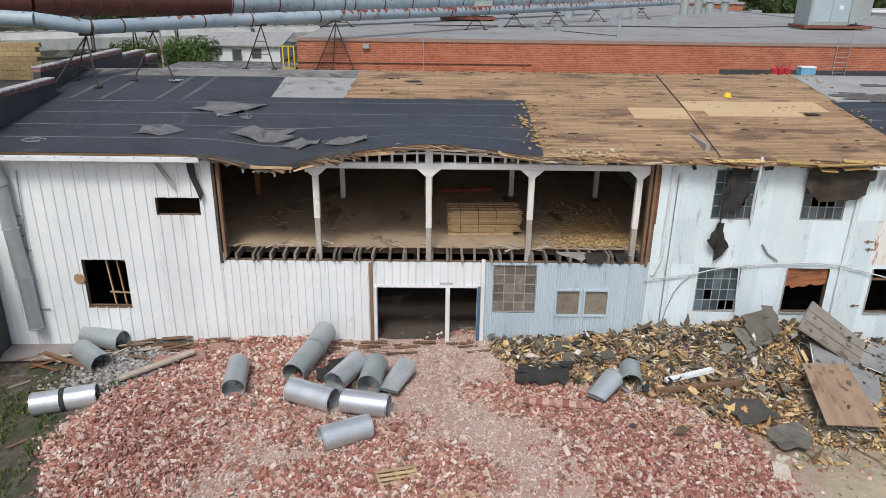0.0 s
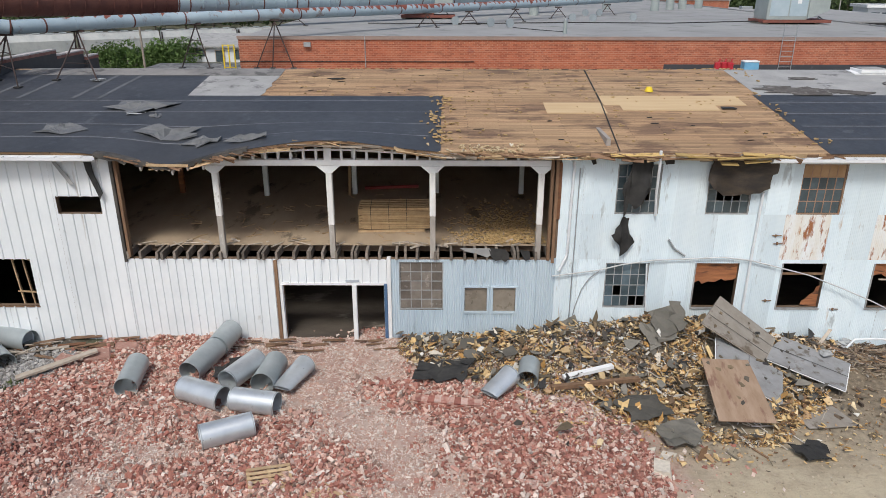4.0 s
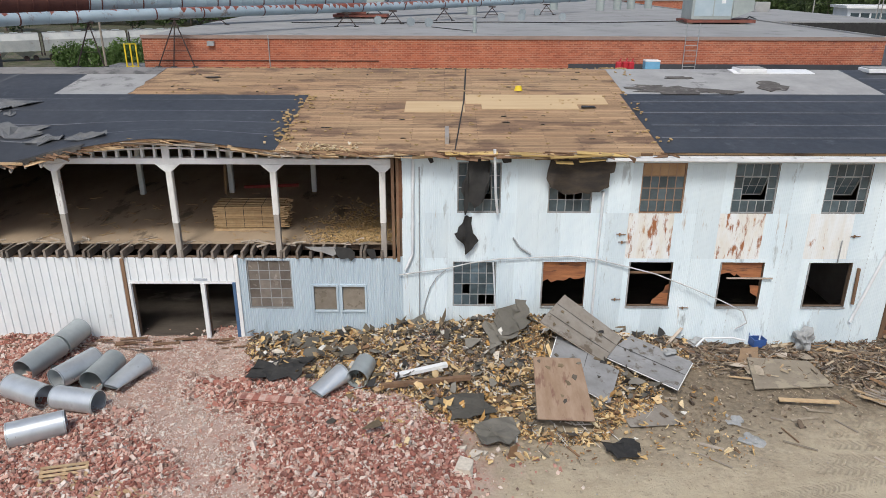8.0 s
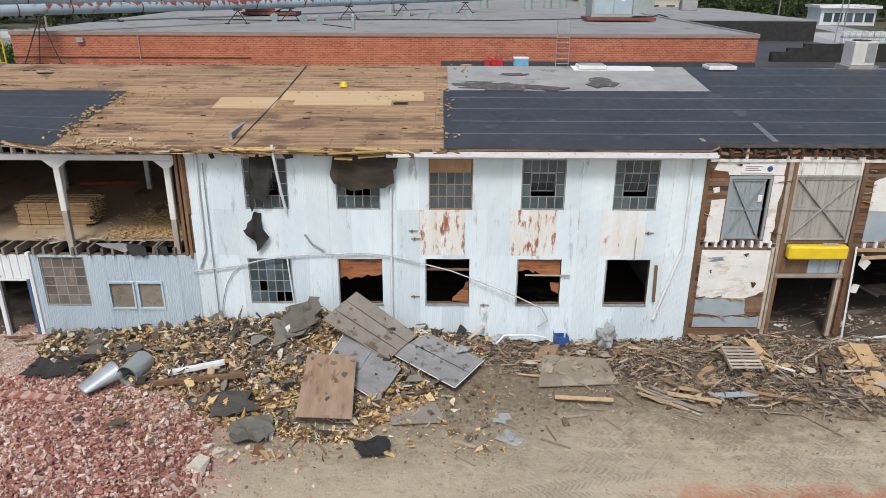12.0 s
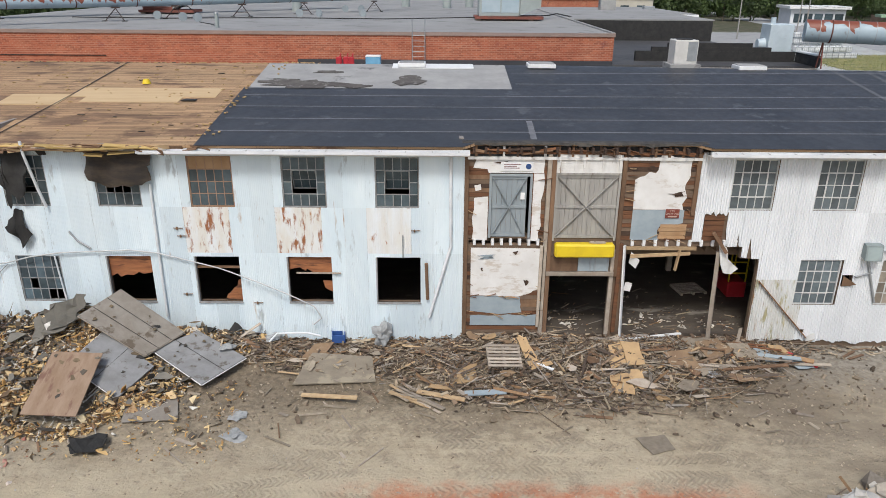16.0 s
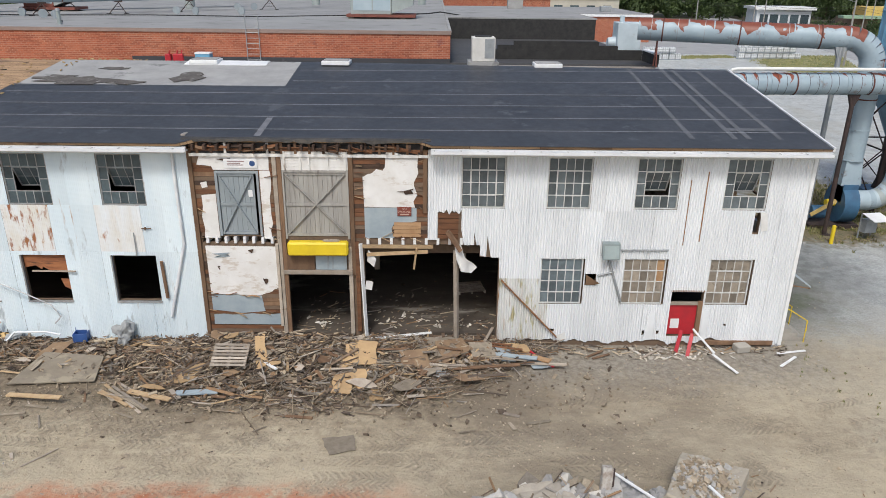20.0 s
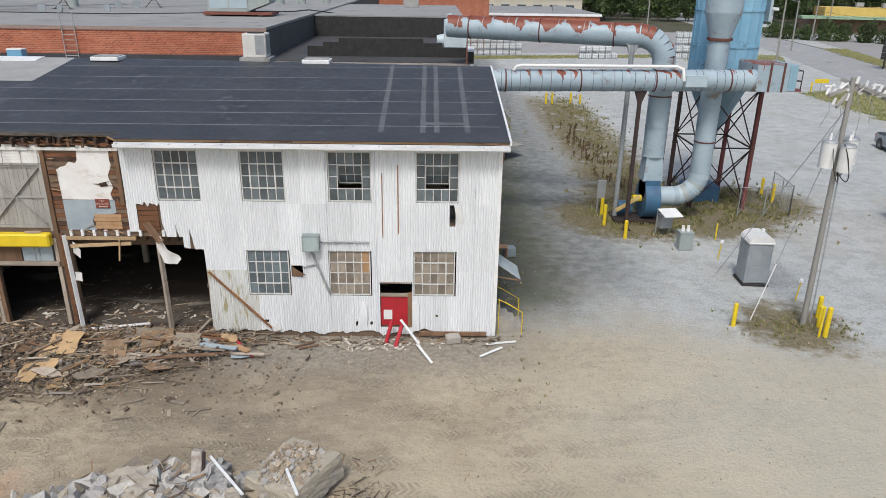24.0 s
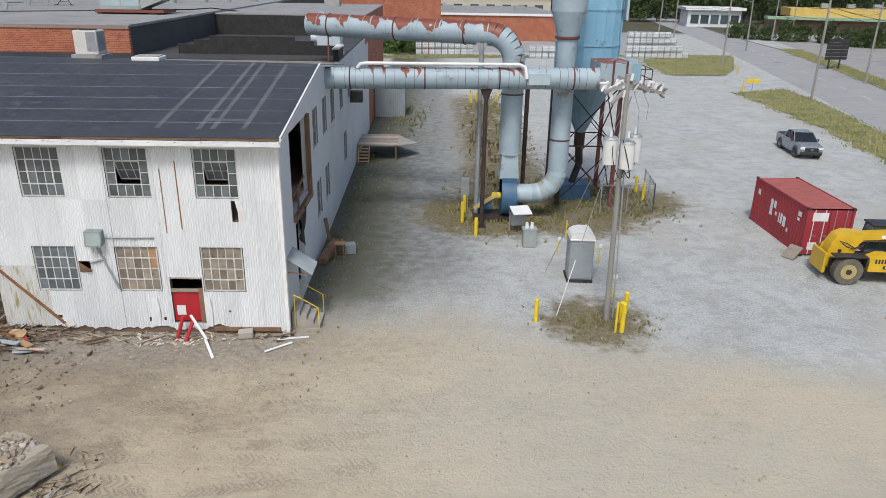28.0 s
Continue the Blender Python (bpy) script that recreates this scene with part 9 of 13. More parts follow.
for k in range(5):
    a = rnd.uniform(0, 6.28)
    p0, p1, p2, p3 = Vector((0.5 * math.cos(a), 0.5 * math.sin(a), 7.7)), Vector((1.15 * math.cos(a + 0.2), 0.9 * math.sin(a + 0.2), 7.2)), Vector((0.9 * math.cos(a + 0.8), 0.8 * math.sin(a + 0.8), 5.6)), Vector((0.12, 0, 6.5))
    part("cable", Geo().pipe([(1 - u) ** 3 * p0 + 3 * u * (1 - u) ** 2 * p1 + 3 * u * u * (1 - u) * p2 + u ** 3 * p3 for u in [q / 12 for q in range(13)]], 0.016, 5), BLACK_FELT, up)
part("cable", Geo().pipe([(0.16, -0.05, 6.6), (0.2, -0.08, 3.5), (0.23, -0.1, 0.2)], 0.03, 6), PIPE_G, up)
for x, y in ((57.75, 1.7), (58.0, 6.4)):
    solo("guy_wire", Geo().tube((59.75, 1.2, 9.2), (x, y, 0), 0.015, n=5), PIPE_G, "thin steel guy wire from the pole to the ground", "wire")
    solo("guy_guard", Geo().tube(Vector((59.75, 1.2, 9.2)).lerp(Vector((x, y, 0)), 0.72), (x, y, 0), 0.024, n=6), TRIM_WHITE, "pale guard on a guy wire", "guard") if y < 3 else None
pj = thing("portable_toilet", "grey portable toilet with a white roof on gravel", "toilet", m=pose(59.42, 5.7, 0, 0, 0, -3))
PJ = mat("grey_moulded_plastic", (0.24, 0.265, 0.285), (0.29, 0.315, 0.335), 1.5, 0.5, bump=0.03)
part("base", Geo().cbox(1.2, 1.25, 0.12, None, 0.02), BLACK_FELT, pj)
part("cabin", Geo().cbox(1.1, 1.12, 1.95, pose(0, 0, 0.12), 0.04), PJ, pj)
rf_ = part("roof", Geo().cbox(1.18, 1.22, 0.1, pose(0, 0, 2.05), 0.03).add([(0.57 * math.cos(a) * c, yy, 2.14 + 0.32 * math.sin(a)) for yy, c in ((-0.59, 1.0), (0.59, 1.0)) for a in [math.pi * q / 10 for q in range(11)]], [(q, q + 11, q + 12, q + 1) for q in range(10)] + [tuple(range(11)), tuple(range(21, 10, -1))]), PVC, pj, "white moulded roof")
part("vent", Geo().cbox(0.16, 0.16, 0.22, pose(0.25, 0.2, 2.36), 0.03), PVC, pj)
dr = part("door", Geo().box(-0.42, 0.42, -0.585, -0.56, 0.2, 1.95, c=0.01), PJ, pj)
part("panel", Geo().box(-0.3, -0.08, -0.6, -0.585, 1.1, 1.75, c=0.006).box(0.08, 0.3, -0.6, -0.585, 1.1, 1.75, c=0.006).box(-0.32, 0.32, -0.6, -0.585, 0.3, 0.95, c=0.006), PJ, dr)
part("side_panel", Geo().box(-0.57, -0.55, -0.4, 0.4, 0.3, 1.9, c=0.008), PJ, pj)
ub = thing("utility_cabinet", "small grey electrical cabinet with white insulators", "cabinet", m=pose(57.65, 9.9, 0))
part("cabinet", Geo().cbox(0.7, 0.6, 0.95, None, 0.03), CASING, ub)
part("lid", Geo().cbox(0.76, 0.66, 0.05, pose(0, 0, 0.95), 0.01), CASING, ub)
for x in (-0.15, 0.12):
    part("insulator", Geo().tube((x, 0, 1.0), (x, 0, 1.3), 0.1, 0.07, n=10), TRIM_WHITE, ub)

# ---- shipping container ----
CRED = mat("container_red", (0.36, 0.04, 0.05), (0.29, 0.034, 0.042), 0.8, 0.55, bump=0.06, c3=(0.20, 0.06, 0.045), s3=1.5, t3=0.64)
ct = thing("shipping_container", "red corrugated shipping container with white markings", "container", m=pose(71.55, 8.75, 0, 0, 0, 0))
CW, CL, CH = 2.44, 6.06, 2.59
for s, xx in ((-1, 0.02), (1, CW - 0.02)):
    prof = [(xx - s * d, 0.15 + 0.262 * k + q) for k in range(22) for q, d in ((0.0, 0.0), (0.03, 0.035), (0.13, 0.035), (0.16, 0.0))] + [(xx, 0.15 + 0.262 * 22)]
    n = len(prof)
    part("side_wall", Geo().add([(x, y, z) for z in (0.15, CH - 0.1) for x, y in prof], [(i, n + i, n + i + 1, i + 1) for i in range(n - 1)]), CRED, ct)
prof = [(0.15 + 0.262 * k + q, CH - 0.06 + d) for k in range(22) for q, d in ((0.0, 0.0), (0.08, 0.045), (0.13, 0.045), (0.2, 0.0))] + [(0.15 + 0.262 * 22, CH - 0.06)]
n = len(prof)
part("roof", Geo().add([(x, y, z) for x in (0.05, CW - 0.05) for y, z in prof], [(i, n + i, n + i + 1, i + 1) for i in range(n - 1)]), mat("container_roof_red", (0.33, 0.095, 0.085), (0.26, 0.075, 0.065), 1.0, 0.7, bump=0.1, c3=(0.22, 0.08, 0.06), s3=2.0, t3=0.6), ct)
for x in (0.0, CW - 0.12):
    for y in (0.0, CL - 0.12):
        part("corner_post", Geo().box(x, x + 0.12, y, y + 0.12, 0, CH), CRED, ct)
        for z in (0.0, CH - 0.11):
            part("corner_casting", Geo().box(x - 0.01, x + 0.14, y - 0.01, y + 0.15, z, z + 0.12), RUST_STEEL, ct)
part("rail", Geo().box(0, 0.08, 0.12, CL - 0.12, 0, 0.16).box(CW - 0.08, CW, 0.12, CL - 0.12, 0, 0.16).box(0, 0.07, 0.12, CL - 0.12, CH - 0.1, CH).box(CW - 0.07, CW, 0.12, CL - 0.12, CH - 0.1, CH), CRED, ct)
part("floor", Geo().box(0.08, CW - 0.08, 0.12, CL - 0.12, 0.05, 0.14), OLD_WOOD, ct)
part("end_wall", Geo().box(0.12, CW - 0.12, CL - 0.1, CL - 0.04, 0.1, CH - 0.05), CRED, ct)
for k, x in enumerate((0.13, CW / 2 + 0.01)):
    dr = part("door", Geo().box(x, x + CW / 2 - 0.15, 0.03, 0.08, 0.12, CH - 0.12), CRED, ct)
    for q in (0.25, 0.8):
        part("lock_rod", Geo().tube((x + q, 0.0, 0.1), (x + q, 0.0, CH - 0.08), 0.022, n=8), TRIM_WHITE if k == 0 else PIPE_G, dr)
        part("handle", Geo().box(x + q - 0.02, x + q + 0.22, -0.03, -0.01, 1.1, 1.14), PIPE_G, dr)
g = Geo()
for y0, z0, y1, z1 in ((3.55, 1.05, 3.85, 1.95), (3.0, 1.2, 3.2, 1.4), (3.2, 1.55, 3.45, 1.95), (2.65, 0.95, 2.75, 1.5), (2.35, 0.95, 2.55, 1.5), (1.95, 0.9, 2.25, 1.45), (1.6, 0.75, 1.75, 0.95), (5.2, 1.75, 5.5, 2.05), (0.5, 1.95, 0.85, 2.2), (0.6, 1.7, 0.85, 1.85)):
    part("marking", Geo().box(-0.03, -0.022, y0, y1, z0, z1), TRIM_WHITE, ct, "plain white mark on the red side")
for x1, z0, z1 in ((1.1, 1.9, 2.35), (0.75, 0.35, 0.75)):
    part("marking", Geo().box(0.3, x1, 0.0, 0.025, z0, z1), TRIM_WHITE, ct, "white label plate on the door")
solo("ramp_plate", Geo().box(0, 0.9, 0, 0.7, 0, 0.04, pose(70.9, 8.1, 0.02, 0, -35, 30)), GREY_WOOD, "grey plate leaning on the container foot", "plate")

# ---- telehandler ----
TYEL = mat("machine_yellow", (0.66, 0.42, 0.02), (0.56, 0.35, 0.02), 1.5, 0.4, bump=0.03, c3=(0.3, 0.22, 0.06), s3=3, t3=0.7)
TYRE = mat("dusty_tyre_rubber", (0.10, 0.09, 0.075), (0.16, 0.14, 0.11), 2.0, 0.9, bump=0.3)
DARK = mat("machine_black", (0.02, 0.02, 0.022), (0.035, 0.035, 0.036), 2, 0.5)


def wheel(parent, x, y, r, w, rim, n=26, lug=True):
    wv = part("wheel", Geo().tube((x, y - w / 2, r), (x, y + w / 2, r), r * 0.96, n=n), TYRE, parent, smooth=40)
    if lug:
        g = Geo()
        for k in range(n):
            a = 2 * math.pi * k / n
            g.box(-0.04, 0.04, -w / 2 - 0.005, w / 2 + 0.005, r * 0.9, r * 1.0, Matrix.Translation((x, y, r)) @ Matrix.Rotation(a, 4, "Y"))
        part("tread", g, TYRE, wv)
    part("rim", Geo().tube((x, y - w / 2 - 0.012, r), (x, y + w / 2 + 0.012, r), r * 0.55, n=18), rim, wv, smooth=40)
    part("hub", Geo().tube((x, y - w / 2 - 0.05, r), (x, y + w / 2 + 0.05, r), r * 0.2, n=10), DARK, wv)


th = thing("telehandler", "yellow telescopic handler parked beside the container", "telehandler", m=pose(71.95, 5.3, 0, 0, 0, -4))
RIMY = mat("dusty_yellow_rim", (0.45, 0.36, 0.14), (0.36, 0.29, 0.12), 2, 0.6)
for x in (0.0, 2.9):
    for y in (0.0, 2.0):
        wheel(th, x, y, 0.66, 0.45, RIMY)
part("chassis", Geo().box(-0.6, 3.7, 0.45, 1.55, 0.55, 1.1, c=0.04), DARK, th)
part("axle", Geo().box(-0.12, 0.12, 0.2, 1.8, 0.5, 0.75).box(2.78, 3.02, 0.2, 1.8, 0.5, 0.75), DARK, th)
part("fender", Geo().box(-0.75, 0.75, -0.25, 0.25, 1.36, 1.44, c=0.02).box(0.7, 0.78, -0.25, 0.25, 0.9, 1.4), DARK, th)
part("fender", Geo().box(2.2, 3.7, -0.25, 0.25, 1.36, 1.44, c=0.02), DARK, th)
bd = part("engine_cover", Geo().add([(0.85, -0.2, 0.7), (3.4, -0.2, 0.7), (3.4, -0.2, 1.35), (1.4, -0.2, 1.5), (0.85, -0.2, 1.25), (0.85, 0.5, 0.7), (3.4, 0.5, 0.7), (3.4, 0.5, 1.35), (1.4, 0.5, 1.5), (0.85, 0.5, 1.25)], [(0, 1, 2, 3, 4), (9, 8, 7, 6, 5), (0, 5, 6, 1), (1, 6, 7, 2), (2, 7, 8, 3), (3, 8, 9, 4), (4, 9, 5, 0)]), TYEL, th)
g = Geo()
for k in range(8):
    g.box(1.1 + 0.14 * k, 1.18 + 0.14 * k, -0.215, -0.2, 1.12, 1.32)
part("louvre", g, DARK, bd)
part("emblem", Geo().box(1.5, 2.1, -0.215, -0.2, 0.85, 1.0), DARK, bd, "dark rectangular emblem")
part("emblem", Geo().box(1.6, 2.0, -0.22, -0.214, 0.89, 0.96), TRIM_WHITE, bd)
bmn = part("boom", Geo().beam((0.2, 1.0, 1.98), (4.6, 1.0, 2.3), 0.42, 0.44), TYEL, th, "yellow lifting boom")
part("boom_mark", Geo().beam((1.7, 0.775, 2.08), (2.7, 0.775, 2.16), 0.02, 0.16), TRIM_WHITE, bmn)
part("boom_band", Geo().beam((0.5, 0.79, 1.83), (4.0, 0.79, 2.08), 0.03, 0.06), DARK, bmn)
stand = Matrix.Rotation(math.radians(90), 4, "X")
part("boom_head", Geo().prism([(-0.72, 1.15), (-0.6, 1.75), (-0.4, 2.12), (-0.05, 2.3), (0.75, 2.28), (0.95, 2.05), (0.7, 1.75), (0.5, 1.2), (0.25, 0.85), (-0.3, 0.72), (-0.6, 0.85)], -1.32, -0.68, stand), TYEL, th)
for y in (0.6, 1.32):
    part("head_plate", Geo().prism([(-0.8, 0.7), (-0.72, 1.5), (-0.35, 1.95), (0.1, 1.9), (0.2, 1.3), (-0.1, 0.6), (-0.5, 0.5)], -y - 0.06, -y, stand), TYEL, th)
    part("pivot_pin", Geo().tube((-0.2, y - 0.03, 1.4), (-0.2, y + 0.1, 1.4), 0.09, n=12), DARK, th)
part("carriage", Geo().box(-0.95, -0.8, 0.35, 1.65, 0.35, 1.35, c=0.02), TYEL, th)
for x in (-0.45, 0.35):
    part("hose", Geo().pipe([(0.9, 0.7, 1.7), (0.5 + x * 0.2, 0.62, 1.5), (0.1, 0.6, 1.7 + x * 0.2), (-0.3, 0.62, 1.9)], 0.025, 6), DARK, th)
part("cylinder", Geo().tube((0.6, 0.72, 1.05), (-0.5, 0.72, 1.4), 0.06), DARK, th)
cabn = part("cab", Geo().add([(1.3, 1.25, 1.1), (2.6, 1.25, 1.1), (2.6, 2.1, 1.1), (1.3, 2.1, 1.1), (1.5, 1.3, 2.45), (2.55, 1.3, 2.45), (2.55, 2.05, 2.45), (1.5, 2.05, 2.45)], [(0, 1, 5, 4), (1, 2, 6, 5), (2, 3, 7, 6), (3, 0, 4, 7), (4, 5, 6, 7)]), PANE, th, "glazed cab")
part("cab_roof", Geo().box(1.42, 2.62, 1.22, 2.12, 2.45, 2.55, c=0.03), DARK, cabn)
part("counterweight", Geo().box(3.4, 3.9, 0.3, 1.7, 0.6, 1.3, c=0.05), TYEL, th)

# ---- pickup ----
SILVER = mat("silver_car_paint", (0.33, 0.355, 0.385), (0.29, 0.31, 0.34), 1.0, 0.25, metal=0.4, bump=0.0)
CGLASS = mat("dark_car_glass", (0.015, 0.018, 0.02), (0.02, 0.024, 0.028), 2, 0.08, bump=0)
pk = thing("pickup_truck", "silver crew-cab pickup parked on the gravel lot", "car", m=pose(82.85, 29.8, 0, 0, 0, -6))
# length along +y from the front bumper
sec = [(0.0, 0.45, 0.95, 0.78), (0.15, 0.38, 1.05, 0.9), (0.9, 0.36, 1.13, 0.94), (1.55, 0.36, 1.2, 0.95), (3.55, 0.36, 1.22, 0.95), (5.2, 0.42, 1.2, 0.93), (5.35, 0.5, 1.1, 0.9)]
g = Geo()
for y, z0, z1, w in sec:
    g.v += [(-w, y, z0), (w, y, z0), (w, y, (z0 + z1) / 2 + 0.1), (w * 0.95, y, z1), (-w * 0.95, y, z1), (-w, y, (z0 + z1) / 2 + 0.1)]
for k in range(len(sec) - 1):
    g.f += [(6 * k + i, 6 * k + (i + 1) % 6, 6 * k + 6 + (i + 1) % 6, 6 * k + 6 + i) for i in range(6)]
g.f += [tuple(range(6))[::-1], tuple(range(36, 42))]
bdy = part("body", g, SILVER, pk, smooth=30)
cs = [(1.35, 1.2, 0.9), (2.15, 1.78, 0.72), (3.3, 1.8, 0.72), (3.75, 1.24, 0.88)]
g = Geo()
for y, z, w in cs:
    g.v += [(-w, y, z), (w, y, z)]
low = [(-0.9, 1.35, 1.15), (0.9, 1.35, 1.15), (0.9, 3.75, 1.15), (-0.9, 3.75, 1.15)]
g.v += low
g.f += [(0, 1, 3, 2), (2, 3, 5, 4), (4, 5, 7, 6), (8, 9, 1, 0), (9, 10, 7, 5, 3, 1), (11, 8, 0, 2, 4, 6), (10, 11, 6, 7)]
cb_ = part("cabin", g, CGLASS, pk, "dark glazed cabin")
part("roof_panel", Geo().box(-0.7, 0.7, 2.12, 3.32, 1.79, 1.83, c=0.012), SILVER, cb_)
for s in (-1, 1):
    part("pillar", Geo().beam((s * 0.9, 1.38, 1.2), (s * 0.725, 2.15, 1.8), 0.06, 0.06).beam((s * 0.9, 2.6, 1.18), (s * 0.735, 2.65, 1.8), 0.06, 0.08).beam((s * 0.88, 3.72, 1.2), (s * 0.725, 3.3, 1.8), 0.06, 0.1), SILVER, cb_)
    part("headlight", Geo().box(s * 0.68 - 0.2, s * 0.68 + 0.2, -0.01, 0.1, 0.82, 1.0, c=0.02), PVC, bdy)
    part("mirror", Geo().box(s * 1.02 - 0.1, s * 1.02 + 0.1, 1.6, 1.72, 1.18, 1.36, c=0.02), DARK, pk)
    part("taillight", Geo().box(s * 0.86 - 0.05, s * 0.86 + 0.05, 5.3, 5.37, 0.8, 1.12), RED, bdy)
part("grille", Geo().box(-0.55, 0.55, -0.04, 0.06, 0.68, 0.97, c=0.02), DARK, bdy)
for s in (-1, 1):
    for yy in (0.95, 4.3):
        part("wheel_arch", Geo().tube((s * 0.90, yy, 0.45), (s * 0.965, yy, 0.45), 0.5, n=24), DARK, bdy, smooth=40)
    part("side_window", Geo().prism([(1.75, 1.25), (2.2, 1.7), (3.2, 1.7), (3.5, 1.25)], 0, 0.01, Matrix(((0, 0, 1, s * 0.845 if s > 0 else -0.855), (1, 0, 0, 0), (0, 1, 0, 0), (0, 0, 0, 1)))), DARK, bdy)
part("badge", Geo().box(-0.1, 0.1, -0.06, -0.04, 0.79, 0.87, c=0.01), PIPE_G, bdy)
part("bumper", Geo().box(-0.85, 0.85, -0.05, 0.12, 0.4, 0.66, c=0.04), DARK, pk)
part("bed_cover", Geo().box(-0.85, 0.85, 3.85, 5.28, 1.22, 1.26), DARK, pk, "black load bed cover")
for x in (-0.82, 0.82):
    for y in (0.95, 4.3):
        w = part("wheel", Geo().tube((x - 0.13, y, 0.39), (x + 0.13, y, 0.39), 0.39, n=22), TYRE, pk, smooth=40)
        part("rim", Geo().tube((x - 0.145, y, 0.39), (x + 0.145, y, 0.39), 0.25, n=16), PIPE_G, w, smooth=40)

# ---- road, verge, poles, far buildings ----
ASPH = mat("worn_asphalt", (0.29, 0.295, 0.295), (0.34, 0.34, 0.335), 0.3, 0.9, bump=0.1, c3=(0.22, 0.22, 0.22), s3=0.15, t3=0.6)
GRASS = mat("dry_grass", (0.20, 0.20, 0.08), (0.30, 0.27, 0.135), 0.9, 0.95, bump=0.6, bscale=6, c3=(0.12, 0.145, 0.05), s3=0.45, t3=0.5)
def blade_material(name, cols):
    """Each blade takes one of several greens."""
    m = mat(name, cols[0], cols[0], 1.0, 0.85, bump=0)
    n, l = m.node_tree.nodes, m.node_tree.links
    geo, r = n.new("ShaderNodeNewGeometry"), n.new("ShaderNodeValToRGB")
    e = r.color_ramp.elements
    while len(e) < len(cols):
        e.new(0.5)
    for k, c in enumerate(cols):
        e[k].position, e[k].color = k / (len(cols) - 1), (*c, 1)
    l.new(geo.outputs["Random Per Island"], r.inputs[0])
    l.new(r.outputs[0], n["Principled BSDF"].inputs["Base Color"])
    return m


BLADES = blade_material("grass_blades", [(0.17, 0.20, 0.065), (0.28, 0.28, 0.11), (0.40, 0.36, 0.18), (0.20, 0.24, 0.075), (0.44, 0.39, 0.22), (0.14, 0.18, 0.055)])
WEEDS = blade_material("weed_blades", [(0.12, 0.155, 0.045), (0.22, 0.215, 0.085), (0.36, 0.31, 0.16), (0.15, 0.18, 0.055), (0.30, 0.23, 0.125), (0.09, 0.12, 0.035)])


def uneven(line, amp):
    """The same line in short steps, straying to either side."""
    out = []
    for (x0, y0), (x1, y1) in zip(line, line[1:]):
        n = max(1, int(math.hypot(x1 - x0, y1 - y0) / 0.9))
        for k in range(n):
            x, y = x0 + (x1 - x0) * k / n, y0 + (y1 - y0) * k / n
            out.append((x + amp * noise.noise((x * 0.7, y * 0.7, 1)) + 0.5 * amp * noise.noise((x * 2, y * 2, 4)), y + amp * noise.noise((x * 0.7, y * 0.7, 6))))
    return out + [line[-1]]


def strip(near, far, z, name, label, material):
    g = Geo()
    if name == "verge":
        near, far = uneven(near, 1.1), uneven(far, 0.35)
        n = max(len(near), len(far))
        near, far = [[p[min(len(p) - 1, round(k * (len(p) - 1) / (n - 1)))] for k in range(n)] for p in (near, far)]
        rag = random.Random(3)
        tg_ = Geo()
        for k in range(n * 150):
            i, u = rag.randrange(n), rag.uniform(-0.1, 1.0)
            x, y = near[i][0] + (far[i][0] - near[i][0]) * u + rag.uniform(-0.5, 0.5), near[i][1] + (far[i][1] - near[i][1]) * u + rag.uniform(-0.5, 0.5)
            a, h, w = rag.uniform(0, 6.28), rag.uniform(0.06, 0.28), rag.uniform(0.03, 0.09)
            tg_.add([(x - w * math.cos(a), y - w * math.sin(a), z - 0.02), (x + w * math.cos(a), y + w * math.sin(a), z - 0.02), (x + rag.uniform(-0.1, 0.1), y + rag.uniform(-0.1, 0.1), z + h)], [(0, 1, 2)])
        solo("verge_grass", tg_, BLADES, "tufts of dry grass standing in the verge", "grass", kind="stuff")
    n = len(near)
    g.v += [(x, y, z) for x, y in near] + [(x, y, z) for x, y in far] + [(x, y, -0.02) for x, y in near] + [(x, y, -0.02) for x, y in far]
    for k in range(n - 1):
        g.f += [(k, n + k, n + k + 1, k + 1)[::-1], (k, k + 1, 2 * n + k + 1, 2 * n + k), (n + k, 3 * n + k, 3 * n + k + 1, n + k + 1)]
    solo(name, g, material, label, "road" if name == "road" else "ground", kind="structure")


RN = [(86, 0), (95.5, 40.2), (100.7, 62.4), (106.7, 91.7), (115, 133), (122, 175), (140, 300)]
RF = [(98, 0), (107.5, 40.2), (112.5, 66), (119.5, 95), (126.5, 128), (131, 170), (152, 300)]
strip(RN, RF, 0.03, "road", "worn grey asphalt road with pale lines", ASPH)
strip([(87.2, 22), (88.6, 29), (91, 44), (91.4, 57.4), (91, 65)], [(91, 22), (93, 29), (96, 44), (98.5, 57), (99.5, 69)], 0.1, "verge", "dry grass verge between the lot and the road", GRASS)
strip([(88.5, 82), (89, 92), (90, 102), (96, 112)], [(97, 83), (102, 92), (106, 102), (110, 113)], 0.1, "verge", "dry grass verge by the stacked tanks", GRASS)
strip([(107.7, 40.2), (112.8, 66), (119.8, 95), (126.8, 128)], [(110, 40.2), (116, 66), (123, 95), (131, 128)], 0.12, "verge", "grass strip along the far kerb", GRASS)
strip([(110.2, 40.2), (116.2, 66), (123.2, 95), (131.2, 128), (140, 170)], [(170, 40.2), (170, 66), (175, 95), (180, 128), (185, 170)], 0.04, "parking_lot", "pale empty parking lot across the road", mat("pale_tarmac", (0.27, 0.265, 0.255), (0.32, 0.31, 0.30), 0.2, 0.9, c3=(0.2, 0.2, 0.19), s3=0.1, t3=0.6))
strip([(44, 100), (88, 108)], [(44, 104), (88, 112)], 0.05, "verge", "dry grass before the stacked tanks", GRASS)
